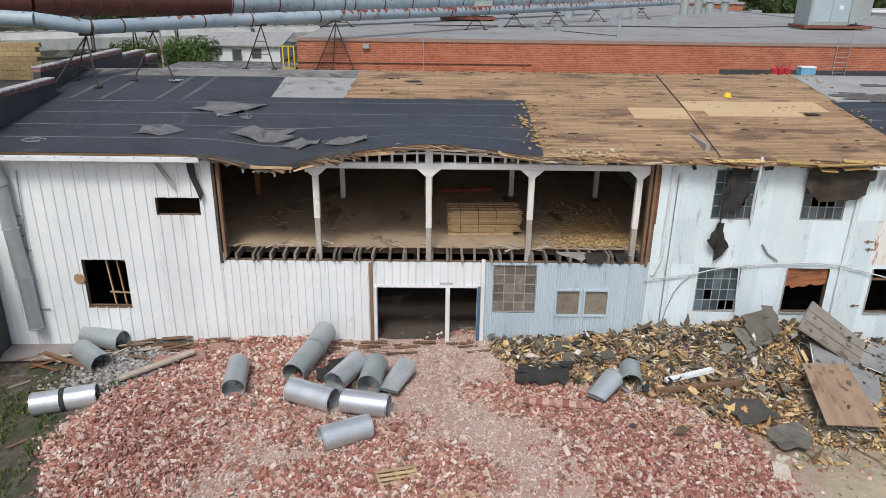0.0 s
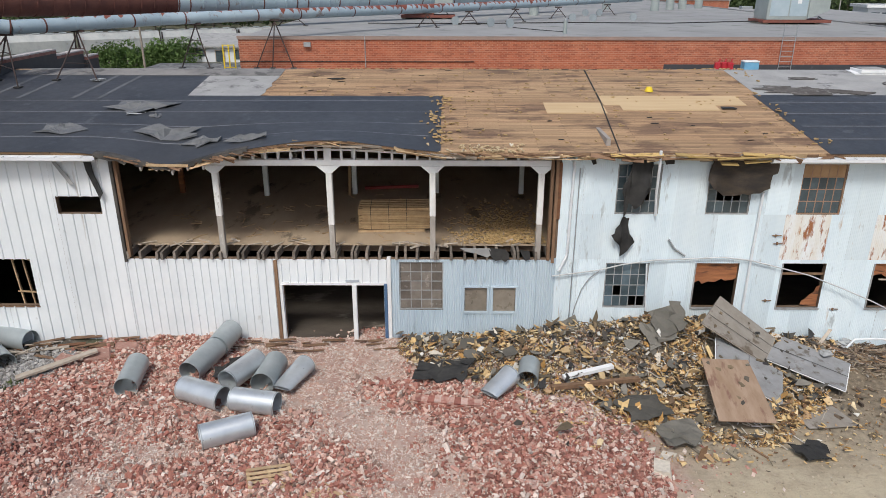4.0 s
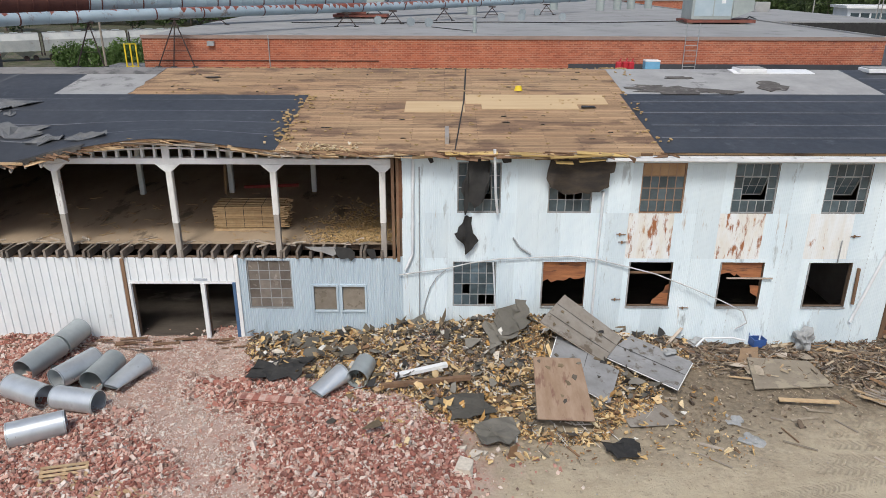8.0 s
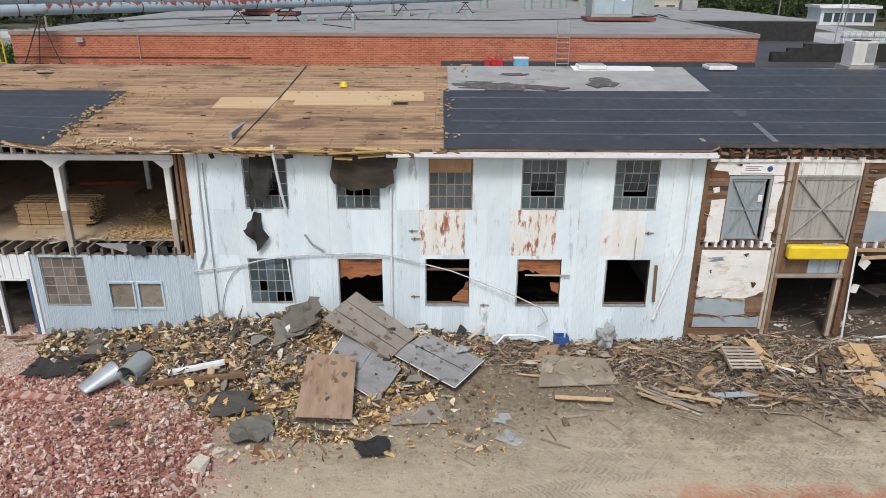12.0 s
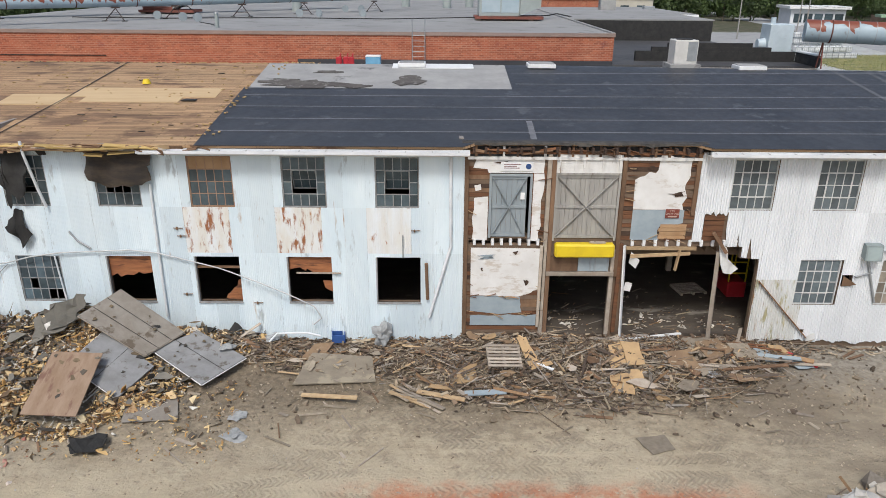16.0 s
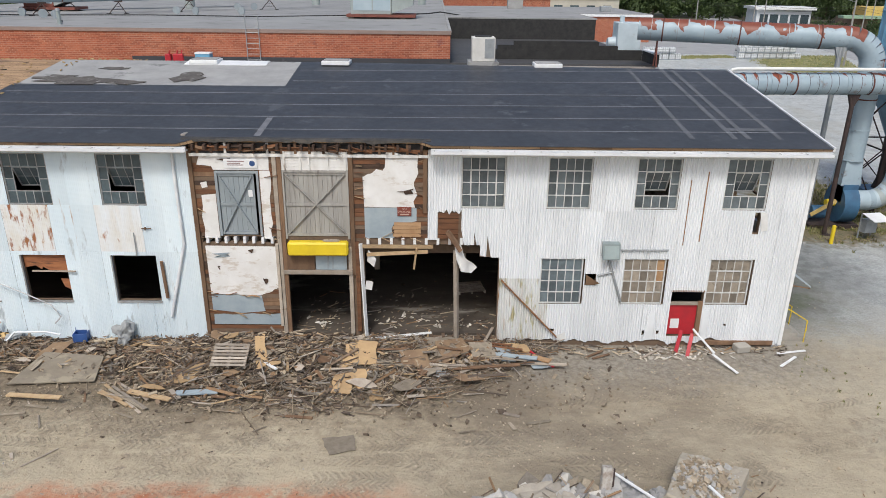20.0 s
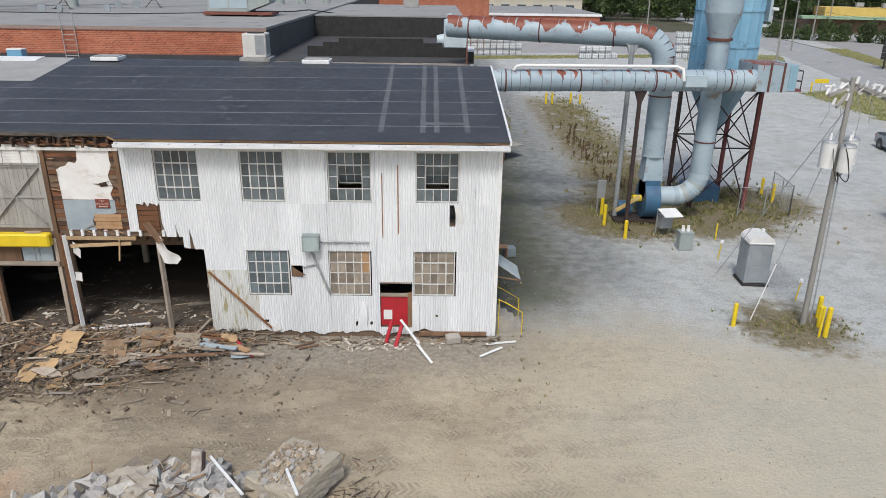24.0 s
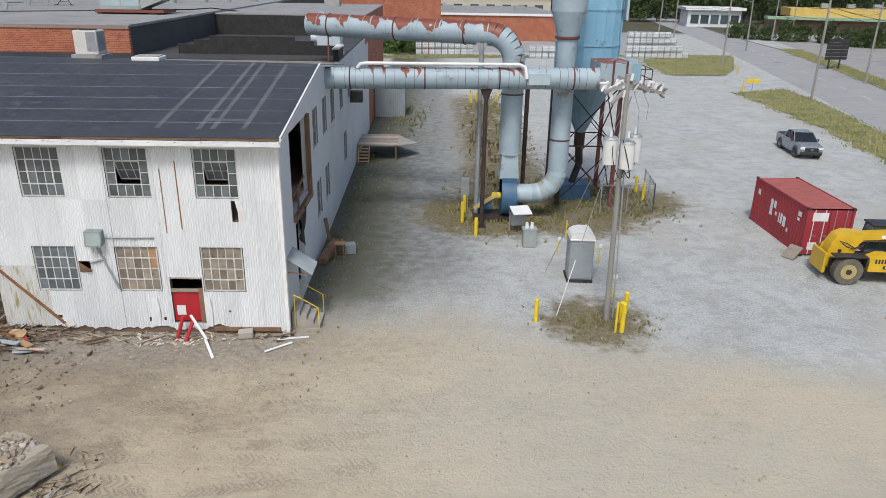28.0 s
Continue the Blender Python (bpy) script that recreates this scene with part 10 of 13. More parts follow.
strip([(44, 112), (100, 116)], [(44, 170), (112, 170)], 0.03, "pavement", "grey paved yard behind the stacked tanks", ASPH)
LINE = mat("faded_line_paint", (0.6, 0.6, 0.56), (0.45, 0.45, 0.42), 1, 0.8)
g = Geo()
for k in range(16):
    y = 25 + 9 * k
    x = np.interp(y, [p[1] for p in RN], [p[0] for p in RN]) + 6.1
    x2 = np.interp(y + 3, [p[1] for p in RN], [p[0] for p in RN]) + 6.1
    g.add([(x - 0.07, y, 0.036), (x + 0.07, y, 0.036), (x2 + 0.07, y + 3, 0.036), (x2 - 0.07, y + 3, 0.036)], [(0, 1, 2, 3)])
solo("trim_road_lines", g, LINE, "faded pale dashes on the road", "road marking", kind="structure")
g = Geo()
for (x0, y0), (x1, y1) in zip(RF, RF[1:]):
    g.beam((x0 + 0.1, y0, 0.06), (x1 + 0.1, y1, 0.06), 0.16, 0.2)
solo("trim_kerb", g, CONC_L, "pale concrete kerb along the road", "kerb", kind="structure")


def street_pole(x, y, h, arm=False, lab="weathered wooden utility pole by the road"):
    p = thing("utility_pole", lab, "utility pole", group="roadside poles", m=pose(x, y, 0, tr.uniform(-1, 1), tr.uniform(-1.5, 1.5), 0))
    part("pole", Geo().tube((0, 0, 0), (0, 0, h), 0.17, 0.12, n=8), POLE, p, smooth=40)
    part("crossarm", Geo().box(-1.1, 1.1, -0.06, 0.06, h - 0.8, h - 0.65), POLE, p)
    if arm:
        part("lamp_arm", Geo().tube((0, 0, h - 1.5), (-2.2, 0, h - 1.0), 0.05, n=6), PIPE_G, p)
        part("lamp_head", Geo().cbox(0.7, 0.25, 0.15, pose(-2.4, 0, h - 1.05), 0.03), PIPE_G, p)


for x, y, h, a in ((98.4, 60.0, 13, False), (101.9, 96.6, 12, False), (117.8, 124.5, 11, True), (114.4, 76.2, 11, True), (135.3, 151.1, 11, False), (153.5, 178.6, 11, False), (104, 140, 11, False), (111, 150, 11, False), (95, 150, 12, False)):
    street_pole(x, y, h, a)
def wire(a, b, sag, r=0.022, lab="black power line between roadside poles"):
    a, b = Vector(a), Vector(b)
    solo("power_line", Geo().pipe([a.lerp(b, k / 8) - Vector((0, 0, sag * 4 * (k / 8) * (1 - k / 8))) for k in range(9)], r, 5), BLACK_FELT, lab, "wire", group="power lines")


for dxx, dz in ((-0.9, 0.0), (0.9, 0.0), (0.0, -1.6), (0.0, -2.1)):
    wire((101.9 + dxx, 96.6, 11.3 + dz), (104 + dxx, 140, 10.3 + dz), 0.9)
    wire((98.4 + dxx, 60.0, 12.3 + dz), (92 + dxx, 10, 12.3 + dz), 1.0)
    wire((104 + dxx, 140, 10.3 + dz), (95 + dxx, 200, 11.3 + dz), 1.2)
    wire((117.8 + dxx, 124.5, 10.3 + dz), (114.4 + dxx, 76.2, 10.3 + dz), 0.9)
    wire((114.4 + dxx, 76.2, 10.3 + dz), (108 + dxx, 30, 10.5 + dz), 0.9)
wire((98.4, 60, 11.8), (114.4, 76.2, 10.2), 0.4)
wire((101.9, 96.6, 10.8), (117.8, 124.5, 10.0), 0.5)
wire((98.4, 60, 11.0), (114.4, 76.2, 9.4), 0.5)
for z in (11.2, 11.8):
    solo("power_line", Geo().pipe([(98.4, 60, z + 0.6), (100, 78, z - 0.3), (101.9, 96.6, z)], 0.03, 5), BLACK_FELT, "black power line between roadside poles", "wire")
    solo("power_line", Geo().pipe([(98.4, 60, z + 0.6), (125, 62, z - 1), (160, 65, z)], 0.03, 5), BLACK_FELT, "black power line across the road", "wire")
sb = thing("sign_board", "black slatted sign board on posts", "sign", m=pose(119.1, 93.2, 0, 0, 0, 10))
for k in range(6):
    part("slat", Geo().box(-2.0, 2.0, -0.08, 0.08, 1.6 + 0.55 * k, 2.1 + 0.55 * k), DARK, sb)
for x in (-1.0, 1.0):
    part("post", Geo().box(x - 0.1, x + 0.1, 0.1, 0.25, 0, 4.9), DARK, sb)
ys = thing("road_sign", "small yellow sign on a post in the verge", "sign", m=pose(93.9, 66.4, 0))
part("post", Geo().tube((0, 0, 0), (0, 0, 1.6), 0.04, n=6), PIPE_G, ys)
part("plate", Geo().box(-0.9, 0.9, -0.03, 0.0, 1.2, 1.7), YEL, ys)
bollard(92.6, 66.2, 1.3, 0.1)
bollard(99.5, 84.5, 1.2, 0.1)
# stacked liquid tanks
TANK = mat("milky_tank_plastic", (0.78, 0.80, 0.80), (0.70, 0.72, 0.73), 1.0, 0.5, bump=0.03, vary=0.1)
tank_m = Geo().cbox(1.0, 1.1, 0.85, pose(0, 0, 0.16), 0.06).mesh("tank", TANK)
cg = Geo()
for x in (-0.5, -0.17, 0.17, 0.5):
    cg.box(x - 0.02, x + 0.02, -0.58, -0.56, 0.14, 1.05)
for z in (0.35, 0.65, 0.95):
    cg.box(-0.54, 0.54, -0.6, -0.58, z - 0.02, z + 0.02).box(0.54, 0.56, -0.58, 0.58, z - 0.02, z + 0.02)
cage_m = cg.mesh("cage", PIPE_G)
pal_m = Geo().cbox(1.1, 1.15, 0.14).mesh("pallet_base", DOOR_G)
cap_m = Geo().tube((0, 0, 1.0), (0, 0, 1.07), 0.12, n=10).mesh("cap", DOOR_G)
tot = thing("liquid_tank", "white caged liquid tank stacked in rows", "tank", group="stacked liquid tanks", m=pose(50.5, 107.7, 0))
for nm, me in (("tank", tank_m), ("cage", cage_m), ("pallet_base", pal_m), ("cap", cap_m)):
    part(nm, me, None, tot)
for x0, n, y0, hh in ((50.5, 9, 107.7, 3), (70.6, 6, 104, 2), (88.5, 10, 106.5, 2), (89.5, 8, 110, 4)):
    for i in range(n):
        for j in range(hh if i < n - 1 else hh - 1):
            if (i, j, x0) == (0, 0, 50.5):
                continue
            copy_thing(tot, pose(x0 + 1.17 * i + tr.uniform(-0.03, 0.03), y0 + 0.08 * i, 1.12 * j, 0, 0, tr.uniform(-2, 2)))
# far buildings
fb = thing("brick_warehouse", "long red brick warehouse with a pale flat roof", "building", m=pose(43.8, 140, 0))
part("wall", Geo().box(0, 37.6, 0, 40, 0, 5.4), BRICK_X, fb)
part("roof", Geo().box(-0.3, 37.9, -0.3, 40.3, 5.4, 5.9), TRIM_WHITE, fb, "pale roof edge")
part("cap", Geo().box(0, 37.6, 0, 40, 5.9, 6.0), FLAT_ROOF, fb)
for x in (6, 13, 30):
    part("roof_unit", Geo().cbox(2.5, 2, 1.2, pose(x, 12, 6.0), 0.05), PIPE_G, fb)
fb = thing("brick_warehouse", "tall red brick block at the end of the wing", "building", m=pose(30.5, 112, 0))
part("wall", Geo().box(0, 24, 0, 16, 0, 9.6), BRICK_X, fb)
part("roof", Geo().box(-0.2, 24.2, -0.2, 16.2, 9.6, 9.9), GREY_ROOF, fb)
fb = thing("pale_warehouse", "pale far warehouse with small dark windows", "building", m=pose(48, 205, 0))
part("wall", Geo().box(0, 42, 0, 20, 0, 7.5), mat("pale_cream_wall", (0.55, 0.52, 0.44), (0.48, 0.45, 0.38), 0.3, 0.8), fb)
part("roof", Geo().box(-0.4, 42.4, -0.4, 20.4, 7.5, 8.0), GREY_ROOF, fb)
for k in range(8):
    part("window", Geo().box(2 + 5 * k, 4.6 + 5 * k, -0.1, 0, 4.0, 5.6), PANE, fb)
fb = thing("white_shop", "low white shop building with dark windows", "building", m=pose(133, 205, 0, 0, 0, -8))
part("wall", Geo().box(0, 16, 0, 12, 0, 5.0), SIDE_WHITE, fb)
part("roof", Geo().box(-1.0, 17, -1.2, 12.5, 5.0, 5.8), TRIM_WHITE, fb)
for k in range(5):
    part("window", Geo().box(1 + 3 * k, 3.4 + 3 * k, -0.12, 0, 1.0, 3.6), PANE, fb)
fb = thing("low_shop", "low shop building with a yellow band and green roof edge", "building", m=pose(152, 186, 0, 0, 0, -12))
part("wall", Geo().box(0, 42, 0, 14, 0, 3.6), mat("brown_shop_wall", (0.2, 0.13, 0.09), (0.25, 0.17, 0.12), 0.4, 0.8), fb)
part("canopy", Geo().box(-3, 44, -3, 2, 3.6, 4.3), mat("green_edge", (0.25, 0.38, 0.25), (0.3, 0.42, 0.3), 0.5, 0.7), fb, "pale green canopy edge")
part("band", Geo().box(4, 44, 2, 13, 4.3, 6.6), mat("yellow_band", (0.6, 0.42, 0.12), (0.52, 0.36, 0.1), 0.5, 0.7), fb, "ochre yellow upper band")
for k in range(3):
    part("roof_unit", Geo().cbox(2.0, 1.6, 1.3, pose(14 + 7 * k, 6, 6.6), 0.05), PIPE_G, fb)
# weeds on the gravel, tuft by tuft
wd = random.Random(5)


def tuft(g, x, y, h, r=wd):
    z = mound(x, y) if y < 6 and -30 < x < 66 else 0.0
    for q in range(r.randrange(5, 9)):
        a, k = r.uniform(0, 6.28), r.uniform(0.2, 0.75)
        hh, w = h * r.uniform(0.5, 1.15), 0.012 + 0.07 * h
        bx_, by_ = x + r.gauss(0, 0.25 * h), y + r.gauss(0, 0.25 * h)
        dx_, dy_ = math.cos(a), math.sin(a)
        mx, my = bx_ + dx_ * k * hh * 0.4, by_ + dy_ * k * hh * 0.4
        g.add([(bx_ - dy_ * w, by_ + dx_ * w, z - 0.02), (bx_ + dy_ * w, by_ - dx_ * w, z - 0.02), (mx + dy_ * w * 0.8, my - dx_ * w * 0.8, z + 0.65 * hh), (bx_ + dx_ * k * hh, by_ + dy_ * k * hh, z + hh)], [(0, 1, 2, 3)])


g, gw = Geo(), Geo()
for cx, cy, sx, sy, n, h in ((59.4, 0.9, 1.1, 0.6, 260, 0.16), (55.9, 15.3, 1.2, 1.7, 700, 0.3), (61.2, 16.0, 2.6, 1.5, 1300, 0.26), (64.6, 18.0, 1.2, 1.4, 420, 0.3), (61.5, 20.5, 2.5, 1.5, 600, 0.35), (58.0, 26.0, 1.3, 5.0, 800, 0.2), (58.8, 40.0, 1.4, 6.0, 900, 0.24), (59.5, 53.0, 1.4, 4.0, 600, 0.28), (57.2, 13.2, 1.6, 0.8, 260, 0.2), (47.9, 8.0, 0.5, 5.0, 380, 0.14), (48.0, 22.0, 0.6, 5.0, 380, 0.18), (50.5, 46.0, 1.0, 4.0, 300, 0.35), (-15.2, -4.2, 1.0, 0.7, 330, 0.18), (-16.4, -7.6, 1.4, 1.8, 800, 0.24), (-13.9, -8.2, 0.7, 1.5, 420, 0.2), (-12.4, -3.3, 0.4, 0.35, 120, 0.2), (-14.4, -6.0, 0.7, 0.8, 330, 0.18), (-13.6, -10.5, 1.2, 1.2, 380, 0.22)):
    for k in range(n):
        x, y = wd.gauss(cx, sx), wd.gauss(cy, sy)
        if (x < 47.1 and y > -0.3) or noise.noise((x * 0.9, y * 0.9, 3)) < -0.12 or (x < 0 and x > -12.8 + 0.45 * abs(y + 5.6) + 0.1):
            continue
        tuft(gw if x < 0 else g, x, y, h * wd.uniform(0.3, 0.95))
solo("weeds", g, WEEDS, "green and dry weeds and grass tufts on the gravel", "grass", kind="stuff")
solo("weeds", gw, blade_material("dark_weed_blades", [(0.05, 0.085, 0.022), (0.09, 0.13, 0.035), (0.14, 0.15, 0.06), (0.06, 0.10, 0.025)]), "dark green weeds at the mill's west corner", "grass", kind="stuff")
# tall dry dock stalks in the strip beyond the lane
g = Geo()
for k in range(70):
    x, y = wd.gauss(56.9, 0.7), wd.uniform(20, 42)
    h = wd.uniform(0.3, 0.75)
    g.tube((x, y, 0), (x + wd.uniform(-0.1, 0.1), y, h), 0.03, 0.015, n=5)
    for q in range(7):
        leaf_at(g, Vector((x + wd.uniform(-0.08, 0.08), y + wd.uniform(-0.08, 0.08), h * wd.uniform(0.5, 1.0))), 0.09, wd)
solo("dock_stalks", g, mat("brown_seed_stalks", (0.11, 0.065, 0.035), (0.16, 0.10, 0.055), 3, 0.9, bump=0), "tall brown seed stalks among the weeds", "weeds", kind="stuff")

# ---- broken brick ----
dr_ = random.Random(11)


def island_material(name, cols, rough=0.9, bump=0.25, bscale=14.0):
    """Each loose piece takes one of several colours."""
    m = mat(name, cols[0], cols[0], 2.0, rough, bump=bump, bscale=bscale)
    nt = m.node_tree
    n, l = nt.nodes, nt.links
    b = n["Principled BSDF"]
    geo = n.new("ShaderNodeNewGeometry")
    r = n.new("ShaderNodeValToRGB")
    r.color_ramp.interpolation = "CONSTANT"
    e = r.color_ramp.elements
    while len(e) < len(cols):
        e.new(0.5)
    for k, c in enumerate(cols):
        e[k].position, e[k].color = k / len(cols), (*c, 1)
    l.new(geo.outputs["Random Per Island"], r.inputs[0])
    t = n.new("ShaderNodeTexNoise")
    t.inputs["Scale"].default_value = 9.0
    l.new(geo.outputs["Position"], t.inputs["Vector"])
    hs = n.new("ShaderNodeHueSaturation")
    mr = n.new("ShaderNodeMapRange")
    mr.inputs["To Min"].default_value, mr.inputs["To Max"].default_value = 0.65, 1.35
    l.new(t.outputs["Fac"], mr.inputs["Value"])
    l.new(mr.outputs[0], hs.inputs["Value"])
    l.new(r.outputs[0], hs.inputs["Color"])
    l.new(hs.outputs[0], b.inputs["Base Color"])
    return m


def chunk(g, m, sx, sy, sz, r, j=0.3):
    """An uneven block."""
    v = [(sx * (a + r.uniform(-j, j) * 0.5), sy * (b + r.uniform(-j, j) * 0.5), sz * (c + r.uniform(-j, j) * 0.5)) for a in (-0.5, 0.5) for b in (-0.5, 0.5) for c in (-0.5, 0.5)]
    g.add(v, [(0, 1, 3, 2), (4, 6, 7, 5), (0, 4, 5, 1), (2, 3, 7, 6), (0, 2, 6, 4), (1, 5, 7, 3)], m)


def turn(r, flat=1.0):
    return Euler((r.gauss(0, 0.5) * flat, r.gauss(0, 0.5) * flat, r.uniform(0, 6.28))).to_matrix().to_4x4()


RED_BITS = island_material("broken_red_brick", [tuple(v * 1.08 for v in c) for c in ((0.37, 0.185, 0.145), (0.29, 0.12, 0.09), (0.46, 0.29, 0.235), (0.53, 0.41, 0.35), (0.25, 0.105, 0.08), (0.58, 0.50, 0.445), (0.41, 0.225, 0.18), (0.51, 0.35, 0.285), (0.20, 0.13, 0.105), (0.35, 0.15, 0.11))], bscale=30.0)
# deeper red brick, with the pile's deep shadow put into the colours
DEEP_BITS = island_material("shaded_deep_red_brick", [tuple(v * 1.1 for v in c) for c in ((0.30, 0.13, 0.10), (0.23, 0.09, 0.068), (0.38, 0.21, 0.165), (0.18, 0.08, 0.062), (0.47, 0.34, 0.285), (0.33, 0.155, 0.12), (0.42, 0.26, 0.21), (0.54, 0.46, 0.41))], bscale=30.0)
PINK_BITS = island_material("mortar_coated_brick", [(0.53, 0.41, 0.35), (0.59, 0.50, 0.445), (0.46, 0.30, 0.235), (0.62, 0.56, 0.50), (0.40, 0.22, 0.17), (0.51, 0.45, 0.40), (0.33, 0.23, 0.19), (0.55, 0.43, 0.37)], bscale=30.0)


def brick_left(y):
    return float(np.interp(y, [-13, -9, -7.2, -6.3, -5.3, -3.8, -1.8, 0.5], [-10.8, -11.2, -12.2, -12.6, -12.35, -11.8, -10.7, -10.4]))


def in_brick(x, y):
    """How thick broken brick lies at a place."""
    e = 0.25 * noise.noise((x * 0.35, y * 0.35, 2)) * 8
    if y > 0.05 and not (-3.3 < x < 0.4 and y < 0.9):
        return 0
    left = brick_left(y) + 0.7 * noise.noise((x * 1.1, y * 1.1, 2))
    right = 2.2 + max(0, -y - 2.4) * 2.6 + e * 0.7
    if x < left or x > min(right, 9.0 + 0.8 * e):
        return 0
    if y < -11.2 and noise.noise((x * 0.8, y * 0.8, 3)) < (-11.2 - y) * 0.35 - 0.3:
        return 0
    return 1.0


pile = thing("brick_rubble", "wide heap of broken red brick and mortar", "rubble")
redg, pinkg, grit, deepg = Geo(), Geo(), Geo(), Geo()
count = 0
BR_M = [None] * 5
for k in range(5):
    gg = Geo()
    chunk(gg, None, 0.21, 0.1, 0.068, dr_, 0.16)
    BR_M[k] = gg.mesh("brick", mat("whole_brick_%d" % k, ((0.38, 0.17, 0.13), (0.33, 0.13, 0.095), (0.45, 0.26, 0.21), (0.29, 0.10, 0.078), (0.50, 0.37, 0.31))[k], ((0.5, 0.37, 0.31), (0.24, 0.09, 0.07), (0.55, 0.43, 0.37), (0.42, 0.24, 0.19), (0.58, 0.5, 0.44))[k], 7.0, 0.9, bump=0.3, vary=0.25))


def brick_zone(x, y):
    """Above zero where whole lumps lie, below it where crushed mortar dust does."""
    z = noise.noise((x * 0.22 + 4, y * 0.3, 7)) + 0.35 * noise.noise((x * 0.9, y * 0.9, 17))
    z += 0.5 * math.exp(-((x + 10.8) / 2.6) ** 2 - ((y + 7.0) / 3.0) ** 2) + 0.35 * math.exp(-((x - 5.5) / 3.0) ** 2 - ((y + 7.2) / 2.2) ** 2)
    return z - (0.3 if -5 < x < 2.5 and y > -3 else 0) - 0.35 * math.exp(-((x - 0.5) / 2.2) ** 2 - ((y + 6.6) / 2.4) ** 2)


for k in range(125000):
    x, y = dr_.uniform(-14.2, 9.6), dr_.uniform(-12.6, 0.8)
    if not in_brick(x, y):
        continue
    zone = brick_zone(x, y)
    u = zone + dr_.uniform(-0.3, 0.3)
    big = u > 0.0
    p = dr_.random()
    if big:
        s = dr_.uniform(0.03, 0.065) if p < 0.66 else dr_.uniform(0.065, 0.105) if p < 0.96 else dr_.uniform(0.105, 0.16)
    else:
        s = dr_.uniform(0.015, 0.04) if p < 0.93 else dr_.uniform(0.04, 0.08)
    up = (0.02 + 0.13 * max(0.0, min(1.0, zone + 0.25))) * dr_.random() ** 1.3 if big else 0.0
    m = Matrix.Translation((x, y, mound(x, y) + s * 0.15 + up)) @ turn(dr_, 1.25)
    deep = (x + 10.5) ** 2 / 9 + (y + 7) ** 2 / 12 < 1.2 * dr_.random() + 0.3 or (x + dr_.gauss(0, 1.2) > 3.0 and y + dr_.gauss(0, 0.8) < -4.4)
    chunk((deepg if deep else redg) if big else pinkg, m, s * dr_.uniform(1.1, 2.1), s * dr_.uniform(0.65, 1.0), s * dr_.uniform(0.45, 0.8), dr_, 0.28)
for k in range(16000):
    x, y = dr_.uniform(-14, 9.5), dr_.uniform(-12.0, 0.6)
    if in_brick(x, y):
        s = dr_.uniform(0.015, 0.04)
        chunk(grit, Matrix.Translation((x, y, mound(x, y) + s * 0.2)) @ turn(dr_), s * 1.4, s, s * 0.7, dr_, 0.5)
for nm, gg, mt in (("deep_brick_rubble", deepg, DEEP_BITS), ("brick_rubble_mass", redg, RED_BITS), ("mortar_rubble", pinkg, PINK_BITS), ("grit", grit, PINK_BITS)):
    tagged(part(nm, gg, mt, pile), kind="stuff")
while count < 300:
    x, y = dr_.uniform(-12.5, 8.0), dr_.uniform(-10.2, -3.0)
    if in_brick(x, y) and brick_zone(x, y) > 0.0:
        part("brick", BR_M[count % 5], None, pile, m=Matrix.Translation((x, y, mound(x, y) + dr_.uniform(0.07, 0.16))) @ turn(dr_) @ Matrix.Diagonal((dr_.choice((0.55, 0.7, 1.0, 1.1)), 1.0, 1.0, 1.0)))
        count += 1
# crushed brick strewn past the heap's edges, grey chips by the west corner
g, g2 = Geo(), Geo()
for k in range(1500):
    y = dr_.uniform(-11, -0.3)
    x = brick_left(y) + 0.3 - abs(dr_.gauss(0, 0.4)) if k % 3 else dr_.gauss(9.6, 1.3)
    if x > 5 and y > -5.5:
        continue
    s = dr_.uniform(0.025, 0.1)
    chunk(g, Matrix.Translation((x, y, mound(x, y) + s * 0.2)) @ turn(dr_), s * 1.5, s, s * 0.6, dr_, 0.45)
for k in range(1500):
    x, y = dr_.gauss(-12.1, 1.1), dr_.gauss(-2.3, 0.8)
    if x > brick_left(y) + 0.4 or y > -0.2:
        continue
    s = dr_.uniform(0.03, 0.12)
    chunk(g2, Matrix.Translation((x, y, mound(x, y) + s * 0.25)) @ turn(dr_), s * 1.4, s, s * 0.6, dr_, 0.45)
tagged(part("strewn_brick", g, RED_BITS, pile), kind="stuff")
tagged(part("grey_chips", g2, island_material("grey_stone_chips", [(0.30, 0.29, 0.28), (0.22, 0.215, 0.21), (0.38, 0.37, 0.35), (0.16, 0.15, 0.14)], 0.95), pile), kind="stuff")
# a length of brickwork fallen in one piece
fw = thing("fallen_brickwork", "fallen length of red brickwork lying on the rubble", "brickwork", m=pose(1.7, -4.5, 0.42, 8, 0, -8))
for j in range(4):
    for i in range(10):
        part("brick", BR_M[(i + j) % 4], None, fw, m=pose(0.11 + 0.215 * i + 0.1 * (j % 2), 0, 0.05 + 0.078 * j, 0, 0, dr_.uniform(-2, 2)) @ Matrix.Diagonal((1, 3.0, 1, 1)))
part("mortar", Geo().box(0.02, 2.3, -0.13, 0.13, 0.02, 0.31), mat("pink_mortar", (0.42, 0.22, 0.17), (0.5, 0.32, 0.26), 4, 0.95, bump=0.3), fw)

